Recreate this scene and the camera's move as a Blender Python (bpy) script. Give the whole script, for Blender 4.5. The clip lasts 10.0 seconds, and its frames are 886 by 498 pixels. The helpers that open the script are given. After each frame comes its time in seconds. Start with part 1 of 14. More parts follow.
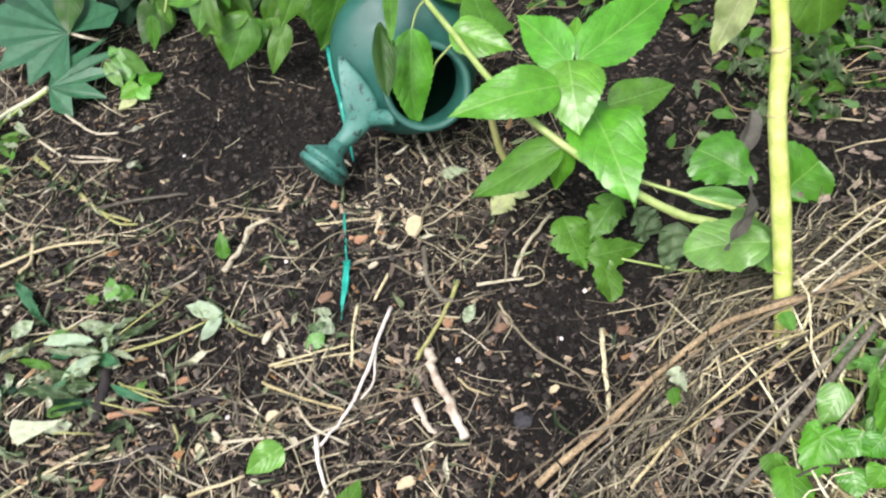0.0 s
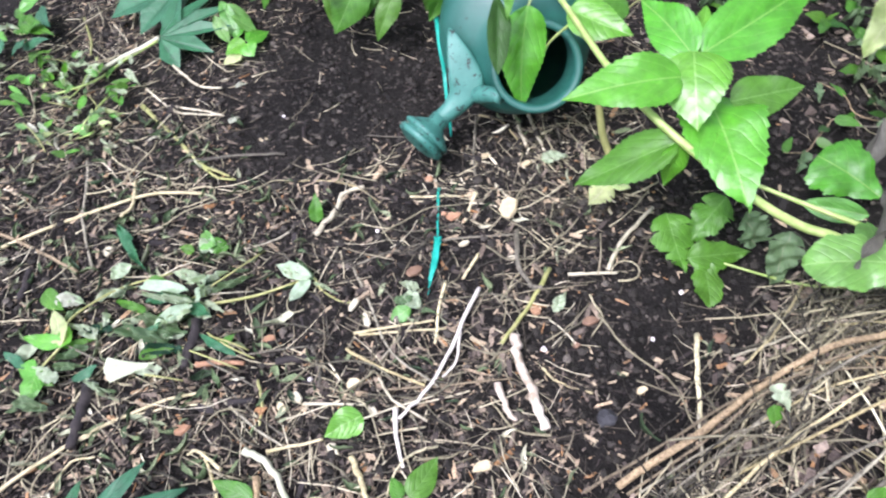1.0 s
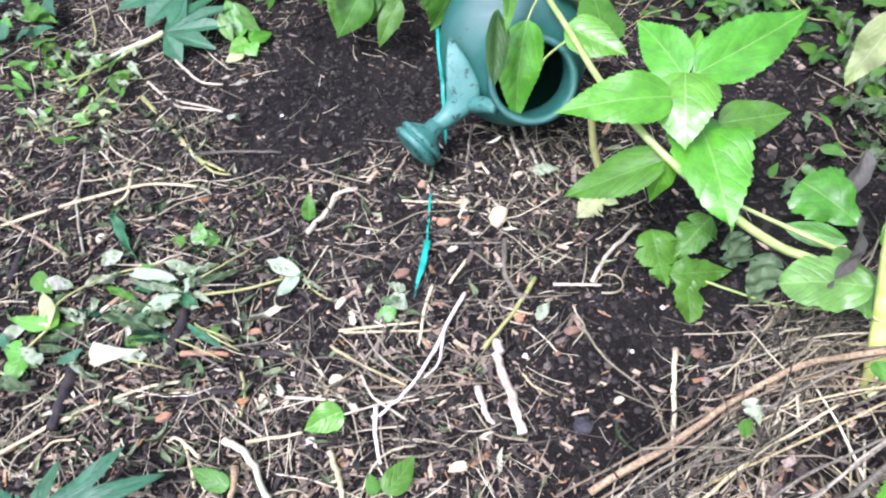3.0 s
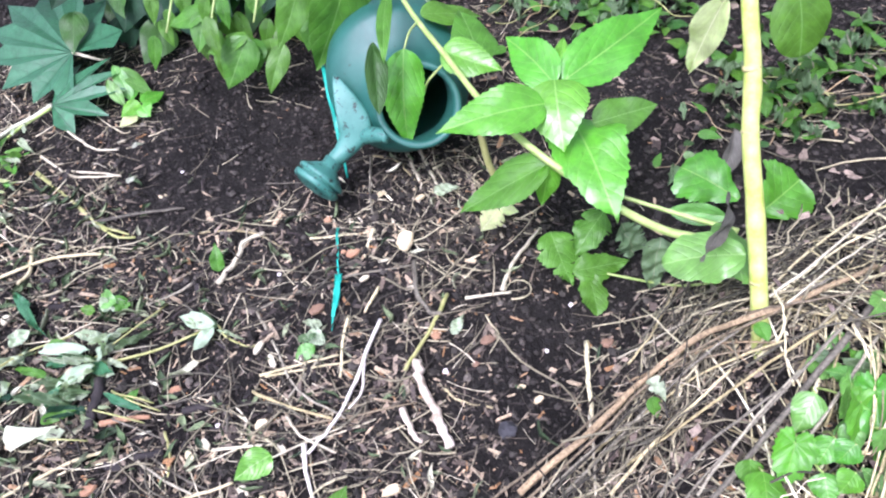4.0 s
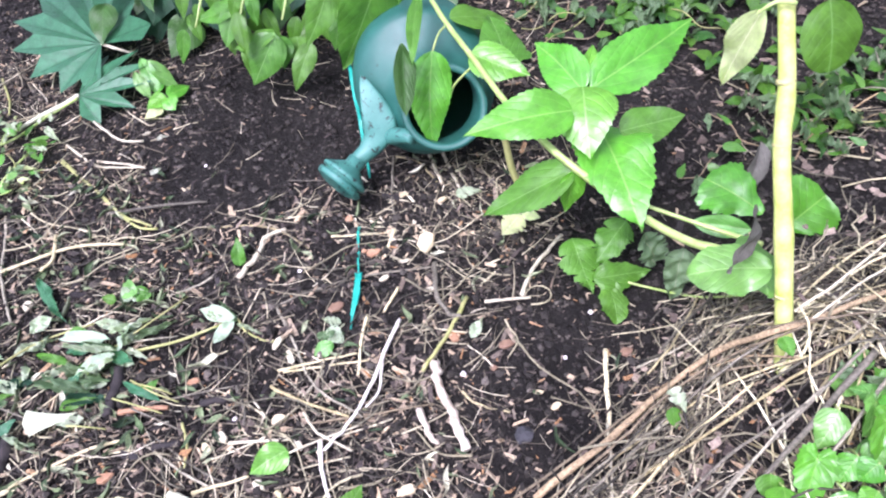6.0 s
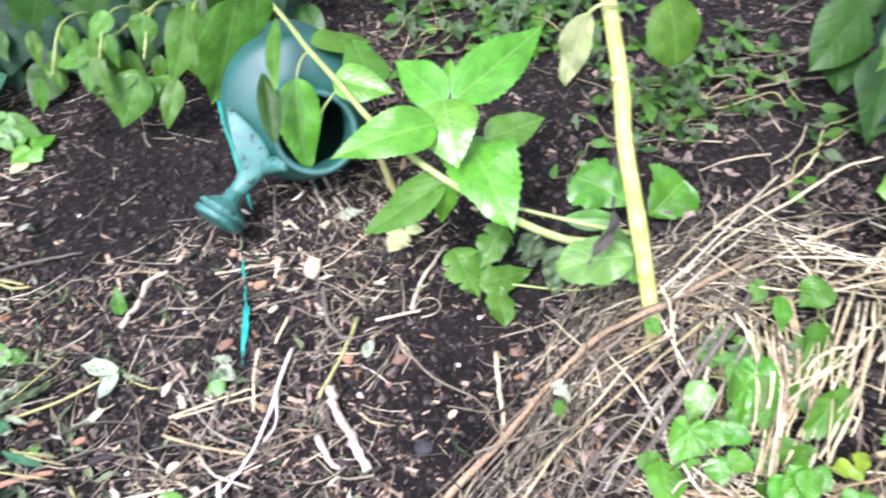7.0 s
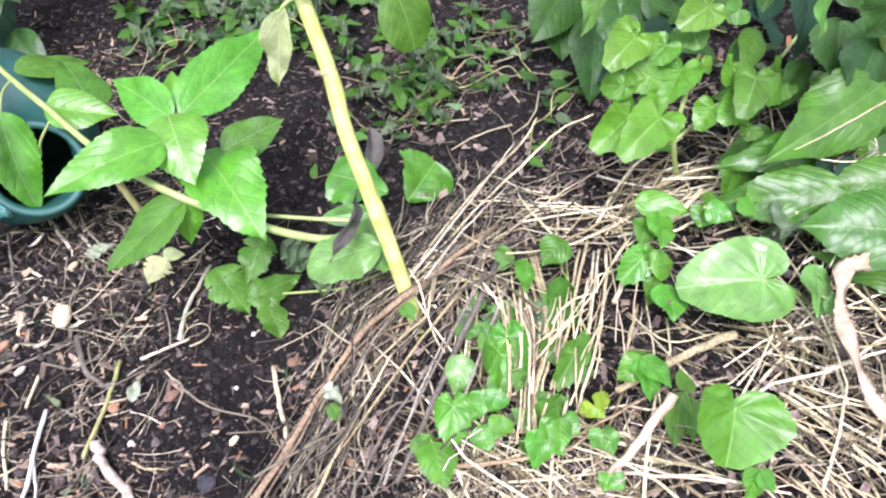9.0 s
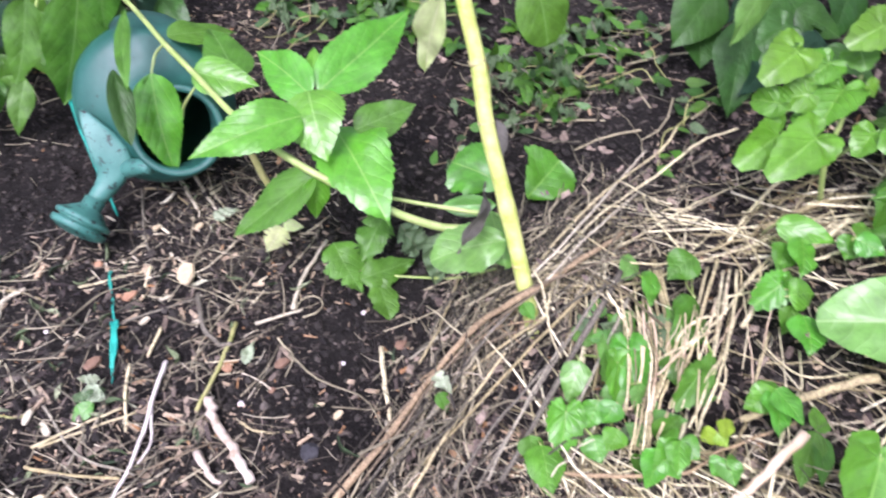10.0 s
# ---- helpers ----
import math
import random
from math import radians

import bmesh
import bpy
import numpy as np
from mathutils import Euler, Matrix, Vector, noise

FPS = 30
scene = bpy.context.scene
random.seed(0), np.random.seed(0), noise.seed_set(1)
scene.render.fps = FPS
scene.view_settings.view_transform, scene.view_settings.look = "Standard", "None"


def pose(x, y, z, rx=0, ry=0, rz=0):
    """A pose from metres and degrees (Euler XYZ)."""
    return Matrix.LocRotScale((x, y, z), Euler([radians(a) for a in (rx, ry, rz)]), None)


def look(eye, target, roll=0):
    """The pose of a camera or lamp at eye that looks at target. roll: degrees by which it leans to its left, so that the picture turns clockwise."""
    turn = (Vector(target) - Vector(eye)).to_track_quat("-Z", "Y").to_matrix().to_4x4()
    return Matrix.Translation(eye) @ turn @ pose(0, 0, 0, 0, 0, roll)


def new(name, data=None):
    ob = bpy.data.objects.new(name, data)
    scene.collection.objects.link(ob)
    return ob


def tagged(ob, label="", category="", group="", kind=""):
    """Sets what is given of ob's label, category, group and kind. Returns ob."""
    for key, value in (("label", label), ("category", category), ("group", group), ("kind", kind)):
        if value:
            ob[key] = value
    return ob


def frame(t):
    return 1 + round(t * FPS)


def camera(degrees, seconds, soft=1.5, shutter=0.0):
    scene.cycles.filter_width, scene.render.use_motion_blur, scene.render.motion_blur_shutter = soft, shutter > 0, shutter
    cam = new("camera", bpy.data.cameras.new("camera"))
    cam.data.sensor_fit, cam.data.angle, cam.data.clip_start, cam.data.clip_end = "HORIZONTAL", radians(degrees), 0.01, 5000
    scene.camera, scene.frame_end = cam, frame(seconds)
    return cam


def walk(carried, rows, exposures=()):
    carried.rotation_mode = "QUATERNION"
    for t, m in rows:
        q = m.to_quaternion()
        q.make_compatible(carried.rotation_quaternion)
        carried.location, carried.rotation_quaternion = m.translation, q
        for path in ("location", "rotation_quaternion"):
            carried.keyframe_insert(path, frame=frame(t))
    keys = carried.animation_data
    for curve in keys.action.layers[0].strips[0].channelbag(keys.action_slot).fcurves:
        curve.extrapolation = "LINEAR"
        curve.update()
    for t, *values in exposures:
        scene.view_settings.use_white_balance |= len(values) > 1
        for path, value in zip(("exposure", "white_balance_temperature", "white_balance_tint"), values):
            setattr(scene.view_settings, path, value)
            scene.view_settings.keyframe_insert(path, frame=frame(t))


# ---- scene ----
cam = camera(63.3, 10.0, soft=2.15, shutter=0.4)
PATH = [
    (0, (0.062, 0.482, 0.725), (0.057, 1.777, -0.799), -7.6),
    (0.5, (0.048, 0.491, 0.718), (-0.028, 1.739, -0.842), -7.3),
    (1, (0.024, 0.495, 0.72), (-0.158, 1.748, -0.828), -8.0),
    (1.5, (0.007, 0.488, 0.724), (-0.196, 1.752, -0.813), -4.4),
    (2, (0.02, 0.479, 0.722), (-0.135, 1.724, -0.835), -2.1),
    (2.2, (0.02, 0.478, 0.72), (-0.15, 1.727, -0.833), -2.8),
    (3.5, (0.051, 0.474, 0.727), (-0.054, 1.792, -0.774), -6.2),
    (4, (0.076, 0.457, 0.729), (0.075, 1.805, -0.749), -7.0),
    (4.5, (0.073, 0.453, 0.73), (0.065, 1.807, -0.741), -6.7),
    (5, (0.056, 0.457, 0.731), (0.005, 1.799, -0.751), -5.6),
    (6.5, (0.072, 0.454, 0.73), (0.104, 1.823, -0.727), -5.9),
    (7, (0.108, 0.444, 0.732), (0.304, 1.808, -0.718), -5.5),
    (7.5, (0.142, 0.434, 0.729), (0.488, 1.77, -0.719), -4.1),
    (8, (0.164, 0.426, 0.725), (0.628, 1.701, -0.745), -3.0),
    (8.5, (0.177, 0.422, 0.719), (0.717, 1.658, -0.758), -3.0),
    (9, (0.19, 0.426, 0.719), (0.82, 1.625, -0.753), -1.3),
    (9.5, (0.173, 0.432, 0.711), (0.702, 1.626, -0.804), -1.1),
    (10, (0.153, 0.451, 0.72), (0.571, 1.722, -0.766), -2.0),
]
EXPOSURE = [(0, 0.80, 6450, 24), (0.5, 0.97, 6150, 26), (1.5, 1.21, 5740, 33), (4, 1.29, 5660, 36), (5, 1.33, 5640, 38), (7, 1.38, 5820, 39), (9, 1.20, 5880, 40), (10, 1.06, 5860, 41)]
walk(cam, [(t, look(eye, target, roll)) for t, eye, target, roll in PATH], EXPOSURE)

# ---- light: bright overcast sky over a garden bed ----
world = bpy.data.worlds.new("overcast_sky")
scene.world = world
world.use_nodes = True
wn, wl = world.node_tree.nodes, world.node_tree.links
sky = wn.new("ShaderNodeTexSky")
sky.sky_type, sky.sun_disc = "NISHITA", False
sky.sun_elevation, sky.sun_rotation = radians(60), radians(216)
sky.dust_density = 4.0
grey = wn.new("ShaderNodeHueSaturation")
grey.inputs["Saturation"].default_value = 0.45
wl.new(sky.outputs[0], grey.inputs["Color"])
wl.new(grey.outputs[0], wn["Background"].inputs["Color"])
wn["Background"].inputs["Strength"].default_value = 0.15
sun = new("sun", bpy.data.lights.new("sun", "SUN"))
sun.data.energy, sun.data.angle, sun.data.color = 1.5, radians(16), (1.0, 0.98, 0.94)
sun.matrix_world = look((-0.9, -0.4, 3.2), (0.2, 1.1, 0.0))


# ---- noise and ground height ----
RNG = np.random.RandomState(7)
LATTICE = RNG.rand(256, 256)


def vnoise(x, y, cell):
    """Smooth value noise, -1 to 1, with that cell size in metres."""
    x, y = np.asarray(x, float) / cell, np.asarray(y, float) / cell
    i, j = np.floor(x).astype(int), np.floor(y).astype(int)
    u, v = x - i, y - j
    u, v = u * u * (3 - 2 * u), v * v * (3 - 2 * v)
    a, b = LATTICE[i % 256, j % 256], LATTICE[(i + 1) % 256, j % 256]
    c, d = LATTICE[i % 256, (j + 1) % 256], LATTICE[(i + 1) % 256, (j + 1) % 256]
    return 2 * ((a * (1 - u) + b * u) * (1 - v) + (c * (1 - u) + d * u) * v) - 1


def bank(x, y):
    """The level bed, and the bank that rises from it."""
    s = (x - 0.24) * 0.75 - (y - 0.95) * 0.66
    q = 0.20 * (s + np.sqrt(s * s + 0.0016))
    ridge = 0.06 * np.exp(-((x - 0.40) ** 2 + (y - 0.85) ** 2) / 0.0085)
    return 0.32 * np.tanh(q / 0.32) + ridge


def ground_z(x, y):
    lumps = 0.006 * vnoise(x, y, 0.13) + 0.004 * vnoise(x + 3.1, y + 1.7, 0.05) + 0.0022 * vnoise(x + 9.0, y, 0.02)
    return bank(x, y) + lumps


def on(x, y, lift=0.0):
    return Vector((x, y, float(ground_z(x, y)) + lift))


# ---- materials ----
def material(name):
    m = bpy.data.materials.new(name)
    m.use_nodes = True
    return m, m.node_tree.nodes, m.node_tree.links, m.node_tree.nodes["Principled BSDF"]


def ramp(nodes, stops):
    r = nodes.new("ShaderNodeValToRGB")
    while len(r.color_ramp.elements) < len(stops):
        r.color_ramp.elements.new(0.5)
    for e, (p, c) in zip(r.color_ramp.elements, stops):
        e.position, e.color = p, (*c, 1)
    return r


def noise_tex(nodes, links, scale, detail=6, rough=0.6, coord="Object"):
    tc, n = nodes.new("ShaderNodeTexCoord"), nodes.new("ShaderNodeTexNoise")
    n.inputs["Scale"].default_value, n.inputs["Detail"].default_value, n.inputs["Roughness"].default_value = scale, detail, rough
    links.new(tc.outputs[coord], n.inputs["Vector"])
    return n


def mul(nodes, links, a, b, mode="MULTIPLY", fac=1.0):
    m = nodes.new("ShaderNodeMix")
    m.data_type, m.blend_type = "RGBA", mode
    m.inputs[0].default_value = fac
    links.new(a, m.inputs[6])
    if isinstance(b, tuple):
        m.inputs[7].default_value = (*b, 1)
    else:
        links.new(b, m.inputs[7])
    return m.outputs[2]


def bump(nodes, links, height, bsdf, strength, distance):
    b = nodes.new("ShaderNodeBump")
    b.inputs["Strength"].default_value, b.inputs["Distance"].default_value = strength, distance
    links.new(height, b.inputs["Height"])
    links.new(b.outputs[0], bsdf.inputs["Normal"])


def soil_material():
    """Dark soil full of fine crumbs, fibres and pale specks."""
    m, n, l, p = material("dark_soil")
    big, fine = noise_tex(n, l, 9, 4), noise_tex(n, l, 300, 8, 0.75)
    a = ramp(n, [(0.3, (0.0145, 0.0142, 0.0122)), (0.7, (0.0365, 0.0354, 0.0302))])
    b = ramp(n, [(0.35, (0.30, 0.30, 0.30)), (0.58, (1.0, 0.97, 0.95)), (0.68, (1.9, 1.75, 1.6))])
    l.new(big.outputs[0], a.inputs[0]), l.new(fine.outputs[0], b.inputs[0])
    col = mul(n, l, a.outputs[0], b.outputs[0])
    tc = n.new("ShaderNodeTexCoord")
    warp = noise_tex(n, l, 60, 3)
    add = n.new("ShaderNodeVectorMath")
    add.operation = "MULTIPLY_ADD"
    l.new(warp.outputs["Color"], add.inputs[0])
    add.inputs[1].default_value = (0.02, 0.02, 0.02)
    l.new(tc.outputs["Object"], add.inputs[2])
    heights = [fine.outputs[0]]
    for scale, stretch, tones in ((230, (1.0, 0.45, 1), ((0.010, 0.009, 0.008), (0.036, 0.034, 0.029), (0.15, 0.135, 0.11))),
                                  (150, (0.35, 1.0, 1), ((0.008, 0.007, 0.006), (0.032, 0.030, 0.025), (0.18, 0.16, 0.125)))):
        mp = n.new("ShaderNodeMapping")
        mp.inputs["Scale"].default_value = stretch
        l.new(add.outputs[0], mp.inputs[0])
        v = n.new("ShaderNodeTexVoronoi")
        v.inputs["Scale"].default_value = scale
        l.new(mp.outputs[0], v.inputs["Vector"])
        tone = ramp(n, [(0.0, tones[0]), (0.6, tones[1]), (1.0, tones[2])])
        sep = n.new("ShaderNodeSeparateColor")
        l.new(v.outputs["Color"], sep.inputs[0])
        l.new(sep.outputs[0], tone.inputs[0])
        pick = ramp(n, [(0.66, (0, 0, 0)), (0.71, (1, 1, 1))])
        l.new(sep.outputs[1], pick.inputs[0])
        rim = ramp(n, [(0.30, (1, 1, 1)), (0.50, (0, 0, 0))])
        l.new(v.outputs["Distance"], rim.inputs[0])
        both = mul(n, l, pick.outputs[0], rim.outputs[0])
        mix = n.new("ShaderNodeMix")
        mix.data_type = "RGBA"
        l.new(both, mix.inputs[0]), l.new(col, mix.inputs[6]), l.new(tone.outputs[0], mix.inputs[7])
        col = mix.outputs[2]
        heights.append(both)
    l.new(col, p.inputs["Base Color"])
    p.inputs["Roughness"].default_value = 0.9
    p.inputs["Specular IOR Level"].default_value = 0.15
    total = n.new("ShaderNodeMath")
    total.operation = "MULTIPLY_ADD"
    l.new(heights[1], total.inputs[0])
    total.inputs[1].default_value = 0.35
    l.new(heights[0], total.inputs[2])
    bump(n, l, total.outputs[0], p, 1.0, 0.006)
    return m


def bits_material(name, stops, grain=120.0, rough=0.8, per_object=False):
    """Loose pieces: each piece takes its own tone from the stops, with grain along it."""
    m, n, l, p = material(name)
    if per_object:
        rnd = n.new("ShaderNodeObjectInfo").outputs["Random"]
    else:
        rnd = n.new("ShaderNodeNewGeometry").outputs["Random Per Island"]
    c = ramp(n, stops)
    l.new(rnd, c.inputs[0])
    g, broad = noise_tex(n, l, grain * 3, 6, 0.75), noise_tex(n, l, grain * 0.4, 3)
    w = ramp(n, [(0.34, (0.46, 0.44, 0.43)), (0.58, (1.30, 1.28, 1.25))])
    b = ramp(n, [(0.3, (0.76, 0.75, 0.75)), (0.68, (1.25, 1.25, 1.25))])
    l.new(g.outputs[0], w.inputs[0]), l.new(broad.outputs[0], b.inputs[0])
    l.new(mul(n, l, mul(n, l, c.outputs[0], w.outputs[0]), b.outputs[0]), p.inputs["Base Color"])
    p.inputs["Roughness"].default_value = rough
    p.inputs["Specular IOR Level"].default_value = 0.25
    bump(n, l, g.outputs[0], p, 0.6, 0.0018)
    return m


def leaf_material(name, colour, vein, veins=5.5, gloss=0.36, glow=0.25, spots=0.0, coat=0.06, shine=0.38, puff=0.55):
    """A leaf blade: veins drawn from the leaf's own coordinates, blotches, sheen and light that comes through."""
    m, n, l, p = material(name)
    uv = n.new("ShaderNodeUVMap")
    sep = n.new("ShaderNodeSeparateXYZ")
    l.new(uv.outputs[0], sep.inputs[0])

    def calc(op, a, b=None):
        k = n.new("ShaderNodeMath")
        k.operation = op
        for i, v in enumerate((a, b)):
            if v is None:
                continue
            if isinstance(v, (int, float)):
                k.inputs[i].default_value = v
            else:
                l.new(v, k.inputs[i])
        return k.outputs[0]

    side = calc("ABSOLUTE", calc("SUBTRACT", sep.outputs[0], 0.5))
    rib = calc("MULTIPLY", calc("LESS_THAN", side, 0.012), 0.8)
    sway = noise_tex(n, l, 35, 3)
    arc = calc("ADD", calc("MULTIPLY", side, 0.5), calc("MULTIPLY", calc("MULTIPLY", side, side), 1.2))
    slant = calc("ADD", calc("SUBTRACT", sep.outputs[1], arc), calc("MULTIPLY", calc("SUBTRACT", sway.outputs[0], 0.5), 0.10))
    wave = calc("FRACT", calc("MULTIPLY", slant, veins))
    line = calc("POWER", calc("ABSOLUTE", calc("SUBTRACT", calc("MULTIPLY", wave, 2.0), 1.0)), 9.0)
    mask = calc("MAXIMUM", rib, calc("MULTIPLY", line, 0.22))
    blot = noise_tex(n, l, 55, 5)
    tone = ramp(n, [(0.3, tuple(0.72 * c for c in colour)), (0.7, tuple(1.20 * c for c in colour))])
    l.new(blot.outputs[0], tone.inputs[0])
    obj = n.new("ShaderNodeObjectInfo")
    hue = n.new("ShaderNodeHueSaturation")
    l.new(tone.outputs[0], hue.inputs["Color"])
    l.new(calc("ADD", 0.494, calc("MULTIPLY", obj.outputs["Random"], 0.018)), hue.inputs["Hue"])
    l.new(calc("ADD", 0.93, calc("MULTIPLY", calc("FRACT", calc("MULTIPLY", obj.outputs["Random"], 7.3)), 0.18)), hue.inputs["Value"])
    mix = n.new("ShaderNodeMix")
    mix.data_type = "RGBA"
    l.new(mask, mix.inputs[0])
    l.new(hue.outputs[0], mix.inputs[6])
    mix.inputs[7].default_value = (*vein, 1)
    col = mix.outputs[2]
    if spots:
        sp = noise_tex(n, l, 90, 3)
        cut = ramp(n, [(0.62, (1, 1, 1)), (0.72, (0.35, 0.28, 0.18))])
        l.new(sp.outputs[0], cut.inputs[0])
        col = mul(n, l, col, cut.outputs[0], fac=spots)
    l.new(col, p.inputs["Base Color"])
    p.inputs["Roughness"].default_value = gloss
    p.inputs["Specular IOR Level"].default_value = shine
    p.inputs["Coat Weight"].default_value = coat
    p.inputs["Coat Roughness"].default_value = 0.32
    fine = noise_tex(n, l, 260, 4)
    pillow = calc("SUBTRACT", 1.0, calc("POWER", calc("ABSOLUTE", calc("SUBTRACT", calc("MULTIPLY", wave, 2.0), 1.0)), 2.2))
    cells = n.new("ShaderNodeTexVoronoi")
    cells.feature = "SMOOTH_F1"
    cells.inputs["Scale"].default_value = 150
    l.new(n.new("ShaderNodeTexCoord").outputs["Object"], cells.inputs["Vector"])
    h = calc("ADD", calc("MULTIPLY", calc("MAXIMUM", mask, calc("MULTIPLY", line, 0.3)), -0.5), calc("MULTIPLY", fine.outputs[0], 0.35))
    h = calc("ADD", h, calc("MULTIPLY", calc("ADD", calc("MULTIPLY", pillow, 0.20), calc("MULTIPLY", cells.outputs["Distance"], -0.55)), puff))
    bump(n, l, h, p, 0.75, 0.0024)
    through_light = n.new("ShaderNodeBsdfTranslucent")
    warm = mul(n, l, col, (1.0, 1.1, 0.55))
    l.new(warm, through_light.inputs[0])
    both = n.new("ShaderNodeMixShader")
    both.inputs[0].default_value = glow
    l.new(p.outputs[0], both.inputs[1]), l.new(through_light.outputs[0], both.inputs[2])
    l.new(both.outputs[0], n["Material Output"].inputs["Surface"])
    return m


def plain_material(name, a, b, scale=60.0, rough=0.6, relief=0.4, depth=0.001, stretch=None):
    m, n, l, p = material(name)
    t = noise_tex(n, l, scale, 6, 0.65)
    c = ramp(n, [(0.32, a), (0.68, b)])
    l.new(t.outputs[0], c.inputs[0])
    l.new(c.outputs[0], p.inputs["Base Color"])
    p.inputs["Roughness"].default_value = rough
    bump(n, l, t.outputs[0], p, relief, depth)
    return m


def plastic_material(name, dirt, a=(0.008, 0.080, 0.058), b=(0.020, 0.128, 0.094)):
    """Dark teal moulded plastic, dusty, with splashes of soil."""
    m, n, l, p = material(name)
    t, d = noise_tex(n, l, 14, 5), noise_tex(n, l, 105, 7, 0.7)
    c = ramp(n, [(0.3, a), (0.7, b)])
    l.new(t.outputs[0], c.inputs[0])
    k = ramp(n, [(dirt, (0, 0, 0)), (dirt + 0.05, (1, 1, 1))])
    l.new(d.outputs[0], k.inputs[0])
    mix = n.new("ShaderNodeMix")
    mix.data_type = "RGBA"
    l.new(k.outputs[0], mix.inputs[0]), l.new(c.outputs[0], mix.inputs[6])
    mix.inputs[7].default_value = (0.009, 0.012, 0.010, 1)
    l.new(mix.outputs[2], p.inputs["Base Color"])
    r = ramp(n, [(0.3, (0.42, 0.42, 0.42)), (0.7, (0.58, 0.58, 0.58))])
    l.new(d.outputs[0], r.inputs[0]), l.new(r.outputs[0], p.inputs["Roughness"])
    bump(n, l, d.outputs[0], p, 0.12, 0.001)
    return m


SOIL = soil_material()
CRUMB = bits_material("soil_crumb", [(0.0, (0.0135, 0.0131, 0.0108)), (0.7, (0.033, 0.0318, 0.0258)), (0.93, (0.060, 0.057, 0.047)), (1.0, (0.14, 0.13, 0.105))])
CHIP = bits_material("wood_chip", [(0.0, (0.026, 0.023, 0.021)), (0.35, (0.080, 0.069, 0.057)), (0.6, (0.22, 0.19, 0.145)), (0.80, (0.36, 0.300, 0.195)), (0.92, (0.50, 0.430, 0.285)), (0.975, (0.32, 0.19, 0.085))])
STRAWBIT = bits_material("straw_bit", [(0.0, (0.033, 0.030, 0.024)), (0.4, (0.140, 0.128, 0.090)), (0.68, (0.330, 0.315, 0.208)), (0.88, (0.56, 0.545, 0.36)), (1.0, (0.722, 0.710, 0.524))])
SCRAP = bits_material("leaf_scrap", [(0.0, (0.025, 0.05, 0.025)), (0.35, (0.07, 0.12, 0.05)), (0.65, (0.16, 0.22, 0.11)), (0.88, (0.33, 0.38, 0.24)), (1.0, (0.58, 0.60, 0.46))], 90, 0.55)
ONE_CHIP = bits_material("loose_wood_chip", [(0.0, (0.026, 0.023, 0.021)), (0.35, (0.13, 0.108, 0.082)), (0.6, (0.34, 0.275, 0.175)), (0.85, (0.48, 0.405, 0.265)), (1.0, (0.36, 0.20, 0.085))], per_object=True)
ONE_PALE = bits_material("loose_pale_straw", [(0.0, (0.090, 0.080, 0.045)), (0.3, (0.330, 0.300, 0.155)), (0.65, (0.684, 0.670, 0.396)), (1.0, (0.855, 0.870, 0.607))], 90, 0.55, True)
ONE_GREY = bits_material("loose_weathered_stem", [(0.0, (0.033, 0.032, 0.026)), (0.45, (0.109, 0.109, 0.077)), (0.8, (0.257, 0.248, 0.156)), (1.0, (0.494, 0.480, 0.304))], 90, 0.8, True)
PALESTRAW = bits_material("pale_straw", [(0.0, (0.114, 0.100, 0.055)), (0.25, (0.380, 0.360, 0.184)), (0.55, (0.665, 0.650, 0.377)), (1.0, (0.855, 0.870, 0.626))], rough=0.55)
GREYSTRAW = bits_material("weathered_stem", [(0.0, (0.028, 0.027, 0.022)), (0.4, (0.090, 0.090, 0.064)), (0.75, (0.233, 0.225, 0.143)), (1.0, (0.513, 0.495, 0.313))])
CHAFF = bits_material("chaff", [(0.0, (0.045, 0.042, 0.034)), (0.4, (0.16, 0.15, 0.11)), (0.75, (0.42, 0.39, 0.27)), (1.0, (0.74, 0.70, 0.52))])
STEM_STRAW = bits_material("dry_straw", [(0.0, (0.342, 0.310, 0.156)), (0.5, (0.541, 0.510, 0.285)), (1.0, (0.741, 0.730, 0.460))], 90, 0.5, True)
STEM_BROWN = bits_material("brown_stem", [(0.0, (0.142, 0.125, 0.083)), (0.5, (0.266, 0.222, 0.133)), (1.0, (0.389, 0.300, 0.166))], 90, 0.65, True)
STEM_GREY = bits_material("grey_stem", [(0.0, (0.093, 0.091, 0.070)), (0.6, (0.204, 0.200, 0.147)), (1.0, (0.323, 0.320, 0.230))], 90, 0.75, True)
STICK_WHITE = plain_material("peeled_twig", (0.361, 0.335, 0.216), (0.636, 0.620, 0.442), 110, 0.6)
STICK_PEELED = plain_material("white_peeled_twig", (0.56, 0.54, 0.44), (0.80, 0.78, 0.68), 90, 0.5)
STICK_GREEN = plain_material("yellow_green_stem", (0.25, 0.29, 0.08), (0.44, 0.45, 0.18), 70, 0.45)
ROOT = plain_material("peeled_root", (0.26, 0.20, 0.12), (0.80, 0.75, 0.60), 45, 0.65, 0.8, 0.002)
BARK = plain_material("black_bark", (0.010, 0.009, 0.0085), (0.034, 0.029, 0.025), 70, 0.8, 0.8, 0.003)
CHIP_PALE = plain_material("pale_chip", (0.48, 0.41, 0.23), (0.64, 0.56, 0.35), 110, 0.7)
CHIP_ORANGE = plain_material("orange_chip", (0.26, 0.14, 0.07), (0.44, 0.27, 0.15), 90, 0.7)
STONE = plain_material("grey_stone", (0.018, 0.020, 0.021), (0.045, 0.048, 0.050), 90, 0.75)
